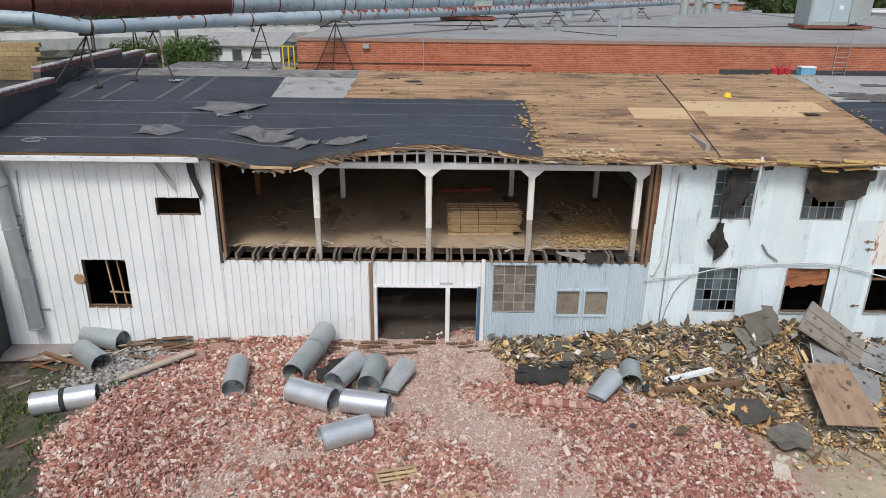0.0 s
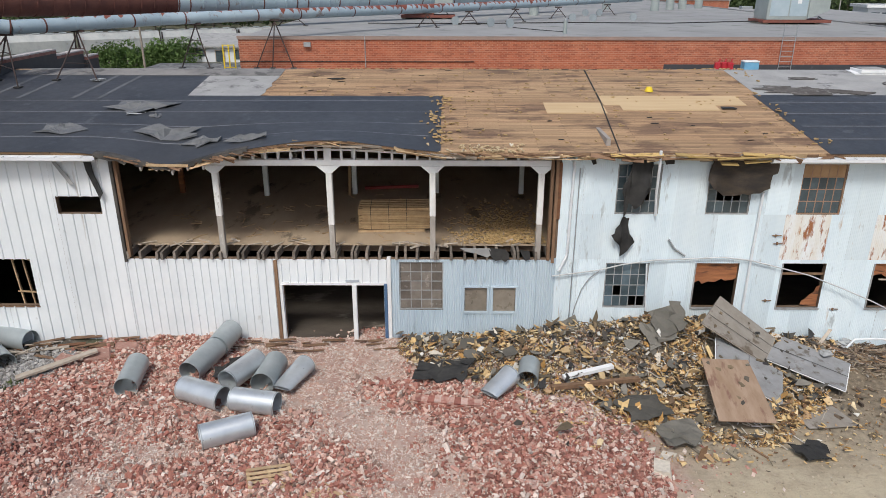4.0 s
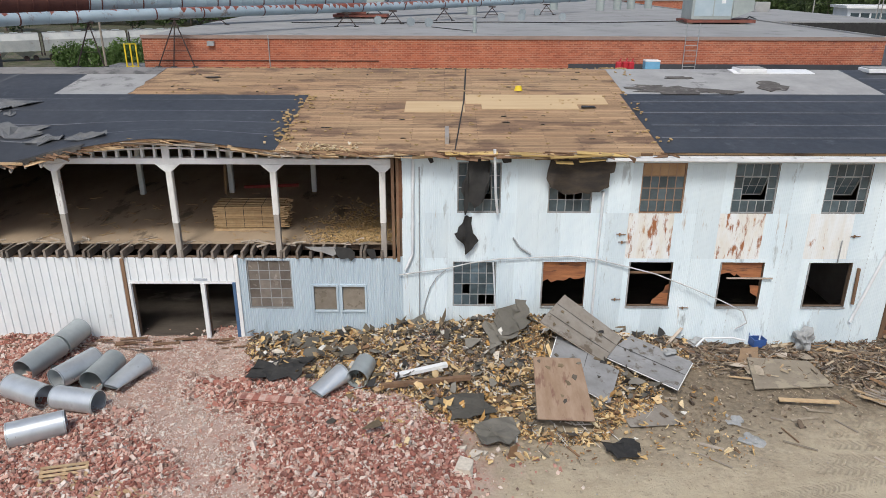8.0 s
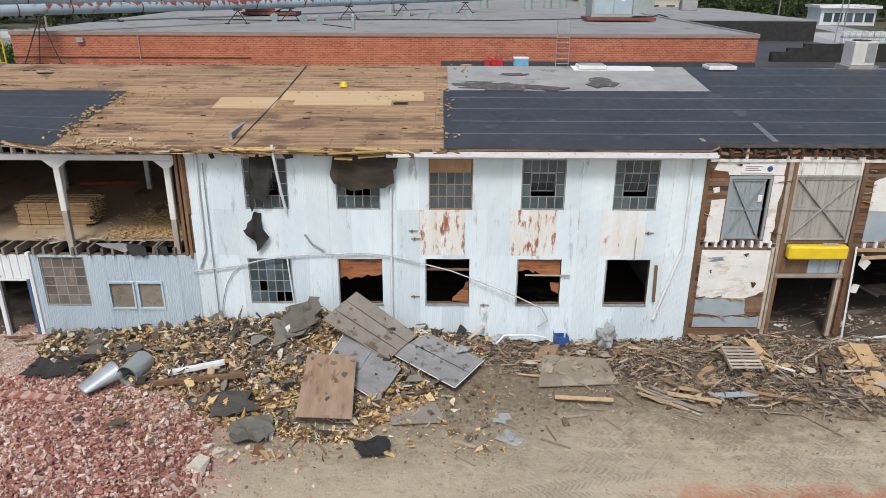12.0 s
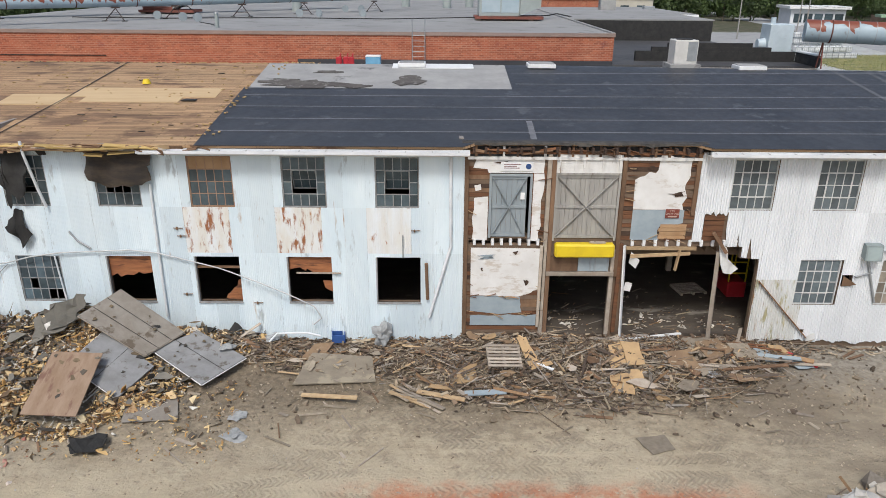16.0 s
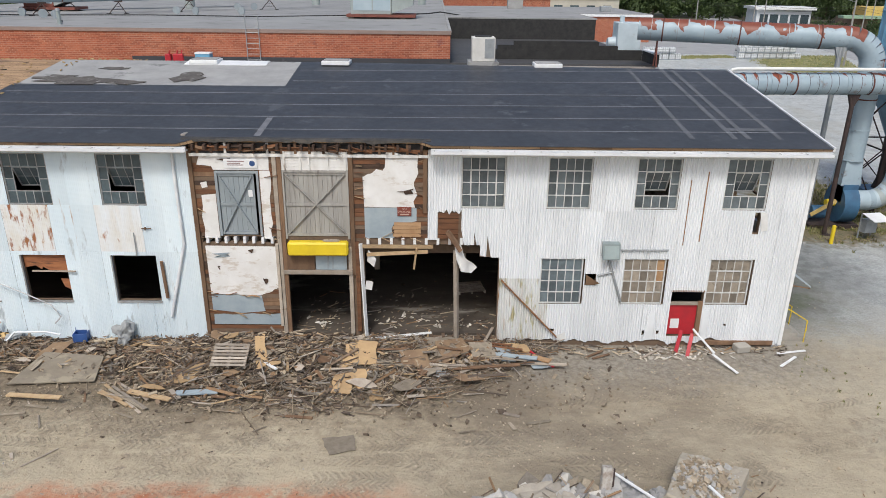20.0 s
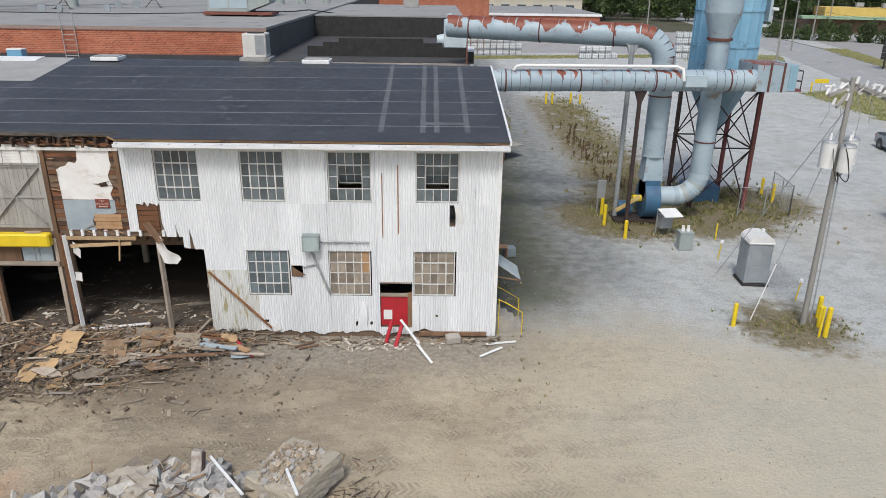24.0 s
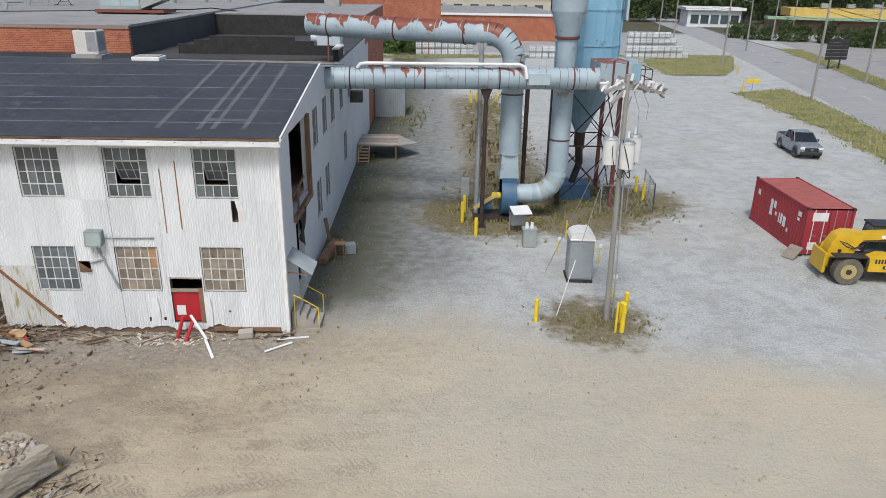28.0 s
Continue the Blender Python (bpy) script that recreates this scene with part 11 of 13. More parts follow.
# ---- torn roofing heap ----
FOAM = island_material("yellow_foam_board", [(0.54, 0.37, 0.165), (0.64, 0.48, 0.25), (0.38, 0.225, 0.09), (0.70, 0.57, 0.35), (0.19, 0.11, 0.06), (0.56, 0.39, 0.18), (0.28, 0.17, 0.085), (0.45, 0.255, 0.085), (0.13, 0.085, 0.05), (0.36, 0.24, 0.13)], 0.95)
FELTS = island_material("torn_felt", [(0.095, 0.08, 0.062), (0.06, 0.052, 0.043), (0.15, 0.13, 0.105), (0.03, 0.029, 0.028), (0.12, 0.09, 0.055), (0.11, 0.09, 0.06), (0.17, 0.125, 0.075)], 0.85)
WHITES = island_material("white_scraps", [(0.62, 0.6, 0.55), (0.55, 0.5, 0.42), (0.4, 0.37, 0.32)], 0.8)
FOAM_P = mat("foam_board", (0.44, 0.30, 0.14), (0.55, 0.42, 0.25), 1.5, 0.95, bump=0.3, c3=(0.25, 0.16, 0.07), s3=4, t3=0.6, vary=0.3)
FELT_P = mat("felt_sheet", (0.10, 0.095, 0.08), (0.14, 0.13, 0.11), 1.5, 0.85, bump=0.3, vary=0.5)


def in_heap(x, y):
    e = 1.2 * noise.noise((x * 0.5, y * 0.5, 8))
    if y > -0.05 or x < 1.0 or x > 17.6:
        return 0
    low = np.interp(x, [0.9, 2, 4, 7, 9.5, 12, 14, 15.5, 17.6], [-0.9, -2.6, -3.6, -4.3, -5.8, -6.3, -5.6, -4.0, -1.2])
    return 1 if y > low + e * 0.5 else 0


SLABS = [[(11.75, -2.1, 2.2), (12.78, -0.85, 2.65), (14.95, -1.1, 1.05), (14.0, -2.45, 0.82)], [(12.43, -1.87, 1.50), (14.47, -2.90, 0.70), (13.82, -4.49, 0.42), (11.87, -3.53, 1.15)],
         [(14.1, -2.0, 0.8), (15.35, -0.85, 1.0), (17.35, -1.95, 0.5), (16.3, -3.65, 0.45)], [(11.39, -3.35, 1.50), (13.00, -3.28, 1.40), (13.10, -5.68, 0.55), (11.32, -5.57, 0.55)]]


def under_slab(x, y):
    """Whether a place lies under one of the large panels."""
    for p in SLABS:
        s = [(b[0] - a[0]) * (y - a[1]) - (b[1] - a[1]) * (x - a[0]) for a, b in zip(p, p[1:] + p[:1])]
        if all(v < 0 for v in s) or all(v > 0 for v in s):
            return True
    return False


heap = thing("roofing_heap", "heap of torn yellow foam board and black felt", "rubble")
fg, tg, wg = Geo(), Geo(), Geo()
for k in range(40000):
    x, y = dr_.uniform(0.8, 17.8), dr_.uniform(-7.2, -0.05)
    if under_slab(x, y):
        continue
    if not in_heap(x, y) and dr_.random() > 0.06 * (y < -3) * (x > 5):
        continue
    zone = noise.noise((x * 0.45, y * 0.45, 20)) + 0.1 + (0.35 if y < -4 else 0)
    p = dr_.random()
    s = dr_.uniform(0.018, 0.06) if p < 0.8 else dr_.uniform(0.06, 0.14) if p < 0.975 else dr_.uniform(0.14, 0.25)
    z = mound(x, y) + 0.02 + 0.26 * dr_.random() ** 1.6 * (0.35 + s * 5)
    m = Matrix.Translation((x, y, z)) @ turn(dr_, 1.1)
    gg = fg if p * 0.999 % 0.1 < 0.05 + 0.06 * zone else tg if p % 0.01 < 0.0086 else wg
    gg.prism(ragged(dr_.choice((3, 4, 4, 5)), s * dr_.uniform(1, 2.3), s, 0.55, dr_), -0.004, 0.008 if gg is tg else 0.022, m)
for k in range(520):
    x, y = dr_.uniform(2, 17.5), dr_.uniform(-6, -0.2)
    if in_heap(x, y):
        a = dr_.uniform(0, 6.28)
        L = dr_.uniform(0.2, 0.8)
        z = mound(x, y) + 0.08
        wg.beam((x, y, z), (x + L * math.cos(a), y + L * math.sin(a), mound(x + L * math.cos(a), y + L * math.sin(a)) + 0.1), 0.04, 0.02, a)
for nm, gg, mt in (("foam_rubble", fg, FOAM), ("felt_rubble", tg, FELTS), ("pale_litter", wg, WHITES)):
    tagged(part(nm, gg, mt, heap), kind="stuff")
FM = [Geo().prism(ragged(6, 0.28, 0.19, 0.5, dr_), 0, 0.045).mesh("foam_piece", FOAM_P) for _ in range(6)]
TM = [Geo().prism(ragged(6, 0.4, 0.28, 0.45, dr_), 0, 0.02).mesh("felt_piece", FELT_P) for _ in range(6)]
c1 = 0
while c1 < 290:
    x, y = dr_.uniform(1.5, 17), dr_.uniform(-6.6, -0.4)
    if in_heap(x, y) and not under_slab(x, y) and (c1 < 150 or x < 11):
        q = c1 % 12
        foam = c1 % 5 < 3
        part("foam_piece" if foam else "felt_piece", (FM if foam else TM)[q % 6], None, heap, m=Matrix.Translation((x, y, mound(x, y) + dr_.uniform(0.12, 0.3))) @ turn(dr_, 0.8) @ Matrix.Scale(dr_.uniform(0.3, 0.75) if dr_.random() < 0.8 else dr_.uniform(0.75, 1.3), 4))
        c1 += 1


def slab(name, label, pts, thick, material, edge=None, lines=0):
    """A flat panel through four corners, with grooves along it."""
    p = [Vector(q) for q in pts]
    nrm = (p[1] - p[0]).cross(p[3] - p[0]).normalized()
    if nrm.z < 0:
        nrm = -nrm
    t = thing(name, label, "panel")
    up = [q for q in p]
    g = Geo().add(up + [q - nrm * thick for q in up], [(0, 1, 2, 3), (7, 6, 5, 4), (0, 4, 5, 1), (1, 5, 6, 2), (2, 6, 7, 3), (3, 7, 4, 0)])
    part("face", g, material, t)
    for k in range(1, lines + 1):
        a, b = p[0].lerp(p[1], k / (lines + 1)), p[3].lerp(p[2], k / (lines + 1))
        part("joint", Geo().beam(a + nrm * 0.002, b + nrm * 0.002, 0.018, 0.008), BLACK_FELT, t)
    if edge:
        for a, b in ((0, 3), (3, 2)):
            part("edge", Geo().beam(p[a] - nrm * thick * 0.55, p[b] - nrm * thick * 0.55, thick * 0.8, 0.02), edge, t)
    return t


PANEL_T = mat("grey_brown_panel", (0.21, 0.185, 0.155), (0.27, 0.25, 0.22), 1.6, 0.85, bump=0.3, c3=(0.12, 0.095, 0.07), s3=1.5, t3=0.55)
PANEL_L = mat("pale_grey_panel", (0.27, 0.275, 0.28), (0.20, 0.20, 0.20), 1.5, 0.8, bump=0.3, c3=(0.12, 0.105, 0.09), s3=1.9, t3=0.57)
PANEL_B = mat("stained_brown_plywood", (0.235, 0.155, 0.10), (0.315, 0.225, 0.158), 1.4, 0.85, bump=0.2, c3=(0.18, 0.10, 0.07), s3=1.3, t3=0.56, stretch=(2, 0.6, 1))
slab("wall_panel", "grey-brown insulated wall panel thrown on the heap", SLABS[0], 0.08, PANEL_T, GREY_WOOD, 2)
slab("wall_panel", "pale grey wall panel leaning on the heap", SLABS[1], 0.06, PANEL_L, TRIM_WHITE, 1)
slab("wall_panel", "flat grey wall panel at the foot of the heap", SLABS[2], 0.08, PANEL_L, TRIM_WHITE, 1)
g = Geo()
for p_ in (SLABS[0], SLABS[2], SLABS[1], SLABS[3]):
    a_, b_, c_, d_ = [Vector(q) for q in p_]
    for k in range(8):
        u, v = dr_.uniform(0.05, 0.95), dr_.random() ** 1.5 * 0.95
        q = a_.lerp(b_, u).lerp(d_.lerp(c_, u), v)
        nv = (b_ - a_).cross(d_ - a_).normalized()
        nv = nv if nv.z > 0 else -nv
        s = dr_.uniform(0.03, 0.13)
        g.prism(ragged(5, s * dr_.uniform(1, 2), s, 0.5, dr_), 0, 0.02, Matrix.Translation(q + nv * 0.012) @ nv.to_track_quat("Z", "Y").to_matrix().to_4x4() @ Matrix.Rotation(dr_.uniform(0, 6.28), 4, "Z"))
solo("panel_litter", g, FELTS, "torn felt and foam crumbs lying on the fallen panels", "debris", kind="stuff")
slab("plywood_sheet", "stained brown plywood sheet leaning on the heap", SLABS[3], 0.03, PANEL_B, None, 0)
slab("plywood_sheet", "dusty grey board lying in the dirt", [(19.6, -1.3, 0.34), (21.8, -1.5, 0.3), (22.05, -2.9, 0.12), (19.2, -3.1, 0.12)], 0.04, mat("dusty_board", (0.25, 0.215, 0.165), (0.20, 0.17, 0.13), 2.5, 0.9, bump=0.3, c3=(0.31, 0.27, 0.2), s3=1.4, t3=0.52), None, 0)
slab("felt_sheet", "grey torn membrane lying at the heap's foot", [(14.1, -4.5, 0.25), (15.6, -4.0, 0.2), (16.0, -5.2, 0.12), (14.3, -5.4, 0.15)], 0.02, PANEL_T, None, 0)
for pts, lab in (([(10.2, -0.9, 2.0), (11.4, -0.7, 2.25), (11.6, -1.5, 1.7), (10.4, -1.9, 1.4)], "dark felt sheet folded on top of the heap"), ([(9.9, -1.4, 1.5), (10.6, -1.0, 1.8), (10.9, -1.9, 1.4), (10.0, -2.3, 1.1)], "dark felt sheet draped on the heap"), ([(1.9, -2.6, 0.75), (3.8, -2.4, 0.85), (3.4, -3.5, 0.62), (1.6, -3.4, 0.6)], "black felt sheet on the brick rubble"), ([(8.3, -4.6, 0.55), (9.7, -4.3, 0.6), (9.9, -5.3, 0.4), (8.6, -5.5, 0.35)], "grey felt sheet on the heap"), ([(6.9, -0.4, 1.15), (7.6, -0.35, 1.5), (7.8, -0.8, 0.95), (7.1, -1.0, 0.9)], "grey felt scrap leaning on the wall"), ([(9.3, -5.6, 0.3), (10.6, -5.3, 0.35), (10.8, -6.3, 0.15), (9.5, -6.4, 0.15)], "dark felt sheet at the heap's foot"), ([(13.2, -6.3, 0.12), (14.3, -6.2, 0.12), (14.2, -6.9, 0.08), (13.4, -7.0, 0.08)], "black felt scrap on the dirt"), ([(-4.9, -2.2, 0.62), (-3.9, -2.0, 0.66), (-4.3, -3.4, 0.6), (-5.3, -3.3, 0.6)], "black felt under the metal ducts")):
    bm = bmesh.new()
    f = bm.faces.new([bm.verts.new(Vector(q)) for q in pts])
    bmesh.ops.subdivide_edges(bm, edges=bm.edges[:], cuts=4, use_grid_fill=True)
    for vv in bm.verts:
        vv.co += Vector((0.34 * noise.noise((vv.co.x * 3.1, vv.co.y * 2.6, 1)), 0.34 * noise.noise((vv.co.x * 2.7, vv.co.y * 3.3, 6)), 0.26 * abs(noise.noise((vv.co.x * 3.0, vv.co.y * 3.4, 3))) + 0.05))
    bmesh.ops.solidify(bm, geom=bm.faces[:], thickness=0.02)
    bm.verts.index_update()
    g = Geo().add([p.co[:] for p in bm.verts], [tuple(q.index for q in f.verts) for f in bm.faces])
    bm.free()
    solo("felt_sheet", g, BLACK_FELT if "black" in lab else FELT_P, lab, "roofing")
solo("white_beam", Geo().beam((6.75, -3.6, 0.9), (8.5, -3.1, 1.05), 0.2, 0.12), TRIM_WHITE, "white-painted beam lying on the heap", "beam")
solo("old_beam", Geo().beam((6.3, -4.0, 0.75), (9.3, -3.6, 0.85), 0.16, 0.14), OLD_WOOD, "brown beam lying in the heap", "beam")
for x, y, s in ((9.3, -6.9, 0.3), (9.0, -7.6, 0.42), (8.9, -6.75, 0.2), (9.6, -6.7, 0.18)):
    g = Geo()
    chunk(g, None, s * 1.3, s, s * 0.5, dr_, 0.5)
    solo("white_stone", g, WHITES, "pale lump of broken plaster on the dirt", "stone", m=pose(x, y, mound(x, y) + s * 0.2, 0, 0, dr_.uniform(0, 360)))

# ---- sheet-metal ducts ----
GALV = mat("galvanised_steel", (0.62, 0.66, 0.68), (0.50, 0.54, 0.57), 1.2, 0.32, metal=0.55, bump=0.04, bscale=3, c3=(0.52, 0.55, 0.56), s3=3, t3=0.6)
GALV_D = mat("dull_galvanised_steel", (0.42, 0.46, 0.47), (0.34, 0.38, 0.39), 1.2, 0.42, metal=0.45, bump=0.04)


def loose_duct(a, b, r, mt=GALV, crush=0.0, lab="loose length of galvanised round duct on the rubble"):
    t = thing("metal_duct", lab, "duct", group="loose ducts")
    a, b = Vector(a), Vector(b)
    part("shell", Geo().shell(a, b, r, 0.012, 28, crush=crush), mt, t, smooth=40)
    w = (b - a).normalized()
    part("seam", Geo().shell(a + w * 0.02, a + w * 0.05, r * 1.015, 0.02, 28), GALV_D, t, smooth=40) if not crush else None
    part("seam", Geo().shell(b - w * 0.05, b - w * 0.02, r * 1.015, 0.02, 28), GALV_D, t, smooth=40)
    return t


loose_duct((-5.95, -3.3, 0.85), (-5.5, -1.7, 0.95), 0.4, GALV_D, lab="dull galvanised duct length leaning on another")
loose_duct((-5.48, -1.65, 0.95), (-5.25, -0.5, 1.05), 0.41, GALV_D, lab="dull galvanised duct length joined to another")
loose_duct((-7.75, -4.2, 0.8), (-7.98, -2.6, 0.85), 0.38, GALV_D)
loose_duct((-5.85, -4.2, 0.85), (-4.35, -4.85, 0.82), 0.4, GALV)
loose_duct((-4.05, -4.8, 0.82), (-2.55, -5.1, 0.8), 0.38, GALV)
loose_duct((-4.45, -6.85, 0.8), (-3.05, -6.15, 0.8), 0.38, GALV)
loose_duct((-4.45, -4.0, 0.95), (-3.8, -2.5, 0.95), 0.38, GALV)
loose_duct((-3.3, -4.0, 0.85), (-3.15, -2.5, 0.85), 0.4, GALV_D)
loose_duct((-2.65, -4.1, 0.75), (-2.1, -2.6, 0.8), 0.36, GALV, crush=0.85, lab="galvanised duct length crushed flat at one end")
loose_duct((-14.6, 0.0, 0.5), (-13.0, -0.45, 0.5), 0.4, GALV_D)
loose_duct((-14.3, -1.0, 0.45), (-13.05, -2.1, 0.45), 0.4, GALV_D)
d_ = loose_duct((-14.2, -4.65, 0.45), (-12.3, -4.1, 0.5), 0.38, GALV, lab="bright galvanised duct with a dark joint band")
part("band", Geo().shell((-13.35, -4.4, 0.47), (-13.2, -4.36, 0.48), 0.4, 0.03, 28), BLACK_FELT, d_)
loose_duct((5.5, -3.9, 0.95), (5.7, -2.9, 1.0), 0.36, GALV_D, lab="rusty round duct length in the roofing heap")
loose_duct((4.2, -4.4, 0.75), (5.0, -3.5, 0.95), 0.36, GALV, crush=0.8, lab="crushed galvanised duct in the roofing heap")
# tall pipe at the west end, board under it
tp = thing("exhaust_pipe", "tall dented galvanised exhaust pipe leaning by the wall", "pipe")
for k, (a, b) in enumerate((((-16.45, -0.33, 6.57), (-16.39, -0.33, 4.98)), ((-16.39, -0.33, 4.98), (-16.28, -0.33, 3.10)), ((-16.28, -0.33, 3.10), (-16.24, -0.33, 0.99)))):
    part("length", Geo().tube(a, b, 0.26, n=24), GALV_D, tp, smooth=40)
    part("flange", Geo().tube(Vector(b) + Vector((0, 0, 0.06)), b, 0.29, n=24), GALV_D, tp, smooth=40)
part("cap", Geo().tube((-16.45, -0.33, 6.57), (-16.60, -0.36, 7.27), 0.32, n=24), GALV_D, tp, smooth=40)
for x, z in ((-16.15, 1.6), (-16.4, 4.0)):
    part("strap", Geo().box(x - 0.42, x + 0.42, -0.08, -0.03, z, z + 0.06), PIPE_G, tp)
slab("plywood_sheet", "pale board lying on the ground by the wall", [(-17.6, -0.1, 0.12), (-15.0, 0.0, 0.15), (-14.9, -1.2, 0.12), (-17.3, -1.3, 0.1)], 0.03, mat("pale_board", (0.27, 0.25, 0.235), (0.21, 0.19, 0.18), 1, 0.9, c3=(0.2, 0.17, 0.15), s3=2, t3=0.6), None, 0)
# only its edge shows; the unseen bulk is added to shade the wall
ww = thing("west_shed", "dark blue-grey sheeted shed, mostly out of view, shading the mill's west corner", "shed")
part("wall", corrugated(-24.0, -17.5, lambda x: [(0.0, 4.4)], 0.25, 0.04, -4.6), BLACK_ROOF, ww)
part("wall", Geo().box(-17.52, -17.46, -4.58, -0.12, 0, 4.4), BLACK_ROOF, ww)
part("roof", Geo().box(-24.0, -17.4, -4.7, -0.12, 4.4, 4.5), GREY_ROOF, ww)
solo("old_beam", Geo().beam((-15.8, -0.9, 0.25), (-13.4, -2.0, 0.15), 0.14, 0.1), OLD_WOOD, "dark plank lying by the wall", "plank")
solo("white_plank", Geo().beam((-12.0, -3.2, 0.55), (-9.9, -1.6, 0.75), 0.28, 0.08), GREY_WOOD, "pale weathered plank on the rubble", "plank")
g = Geo()
for k in range(46):
    x, y = dr_.uniform(-15, 0.5), dr_.uniform(-1.0, -0.1)
    a = dr_.uniform(-0.5, 0.5)
    L = dr_.uniform(0.3, 1.3)
    g.beam((x, y, mound(x, y) + 0.08), (x + L * math.cos(a), y + 0.3 * L * math.sin(a), mound(x, y) + 0.12), dr_.uniform(0.05, 0.14), 0.03, a)
solo("wall_foot_planks", g, OLD_WOOD, "broken planks along the foot of the white wall", "debris", kind="stuff")
for k in range(34):
    x, y = dr_.uniform(-16.2, -8.5), -0.35 - abs(dr_.gauss(0, 0.75))
    L, w = dr_.uniform(0.35, 1.5), dr_.uniform(0.05, 0.18)
    solo("strewn_board", Geo().box(-L / 2, L / 2, -w / 2, w / 2, -0.014, 0.02, c=0.003), (OLD_WOOD, GREY_WOOD, OLD_WOOD, PLANKS, GREY_WOOD)[k % 5], "broken dark board lying at the white wall's foot", "board", group="strewn boards", m=pose(x, min(-0.3, y), mound(x, y) + 0.1, dr_.uniform(-8, 8), dr_.uniform(-6, 6), dr_.gauss(0, 28)))
for x, y, sx, sy, a in ((-10.0, -1.5, 0.9, 0.6, 25), (-10.9, -1.9, 0.7, 0.45, -15), (-9.2, -0.8, 0.8, 0.4, 8)):
    solo("fallen_brickwork", Geo().cbox(sx, sy, 0.28, pose(0, 0, 0, 12, 6, 0), 0.05), mat("dusty_brickwork_lump", (0.34, 0.2, 0.16), (0.27, 0.14, 0.11), 5, 0.95, bump=0.5, c3=(0.45, 0.38, 0.33), s3=6, t3=0.55), "dusty lump of broken brickwork at the wall's foot", "brickwork", m=pose(x, y, mound(x, y), 0, 0, a))
for x, y, s in ((-17.6, -6.2, 0.6), (-16.3, -7.8, 0.35), (-17.0, -8.8, 0.45), (-14.6, -9.3, 0.5)):
    g = Geo()
    for k in range(3):
        chunk(g, Matrix.Translation((dr_.uniform(-0.15, 0.15), dr_.uniform(-0.15, 0.15), 0.1)) @ turn(dr_), s * 1.5, s, s * 0.5, dr_, 0.5)
    solo("grey_stone", g, CONC_L, "grey lump of broken concrete in the grass", "stone", m=pose(x, y, 0.05))

# ---- splintered timber along the wall foot ----
WOODS = island_material("splintered_timber", [(0.20, 0.155, 0.11), (0.27, 0.22, 0.165), (0.12, 0.085, 0.06), (0.35, 0.28, 0.195), (0.075, 0.055, 0.042), (0.22, 0.155, 0.105), (0.30, 0.27, 0.235), (0.16, 0.12, 0.085), (0.25, 0.155, 0.085), (0.105, 0.08, 0.062), (0.40, 0.33, 0.235), (0.185, 0.16, 0.13)], 0.9)
MUD = island_material("muddy_crumbs", [(0.21, 0.165, 0.115), (0.27, 0.22, 0.16), (0.14, 0.105, 0.075), (0.33, 0.275, 0.205), (0.10, 0.075, 0.055)], 0.95)
wp = thing("timber_debris", "long heap of splintered boards and laths", "rubble")


def in_wood(x, y):
    if y > 0.15 or x < 16 or x > 37.8:
        return 0
    low = np.interp(x, [16, 18, 22, 25, 28, 31, 34, 36, 37.8], [-1.6, -2.0, -2.6, -4.0, -4.4, -4.2, -3.6, -2.4, -1.0])
    k = (y - low) / max(0.3, -low)
    return max(0.0, min(1.0, 0.25 + 1.2 * k)) if y > low - 0.6 else 0


sg_, dust = Geo(), Geo()
for k in range(17000):
    x, y = dr_.uniform(16, 38), dr_.uniform(-5.2, 0.1)
    if dr_.random() > in_wood(x, y):
        continue
    a = dr_.gauss(0, 0.7) if dr_.random() < 0.55 else dr_.uniform(0, 3.14)
    thin = dr_.random() < 0.7
    L = dr_.uniform(0.06, 0.35) if dr_.random() < 0.85 else dr_.uniform(0.4, 1.5)
    x2, y2 = x + L * math.cos(a), min(0.1, y + L * math.sin(a))
    up = 0.3 * dr_.random() ** 1.8
    sg_.beam((x, y, mound(x, y) + up), (x2, y2, mound(x2, y2) + max(0.0, up + dr_.gauss(0, 0.07))), dr_.uniform(0.012, 0.035) if thin else dr_.uniform(0.04, 0.1), dr_.uniform(0.01, 0.025), dr_.uniform(0, 3))
for k in range(22000):
    x, y = dr_.uniform(12, 40), dr_.uniform(-6.5, 0.0)
    if dr_.random() > 0.08 * (y > -6 + 2 * dr_.random()) + in_wood(x, y - 0.5):
        continue
    s = dr_.uniform(0.02, 0.07) if dr_.random() < 0.93 else dr_.uniform(0.07, 0.16)
    chunk(dust, Matrix.Translation((x, y, mound(x, y) + s * 0.2 + 0.08 * dr_.random() ** 2)) @ turn(dr_), s * 1.6, s, s * 0.6, dr_, 0.5)
for k in range(3000):
    x, y = dr_.uniform(16, 38), dr_.uniform(-5.0, 0.0)
    if dr_.random() > in_wood(x, y):
        continue
    s = dr_.uniform(0.03, 0.12)
    sg_.prism(ragged(5, s * dr_.uniform(1, 2), s, 0.4, dr_), 0, 0.015, Matrix.Translation((x, y, mound(x, y) + dr_.uniform(0.03, 0.25))) @ turn(dr_, 0.7))
tagged(part("splinters", sg_, WOODS, wp), kind="stuff")
tagged(part("crumbs", dust, MUD, wp), kind="stuff")
PM = [Geo().box(-L / 2, L / 2, -w / 2, w / 2, -0.014, 0.014).mesh("plank", mt) for L, w, mt in ((1.1, 0.1, GREY_WOOD), (0.8, 0.14, OLD_WOOD), (1.5, 0.09, PALE_WOOD), (0.6, 0.16, GREY_WOOD), (1.9, 0.12, GREY_WOOD), (0.9, 0.07, PALE_WOOD))]
c1 = 0
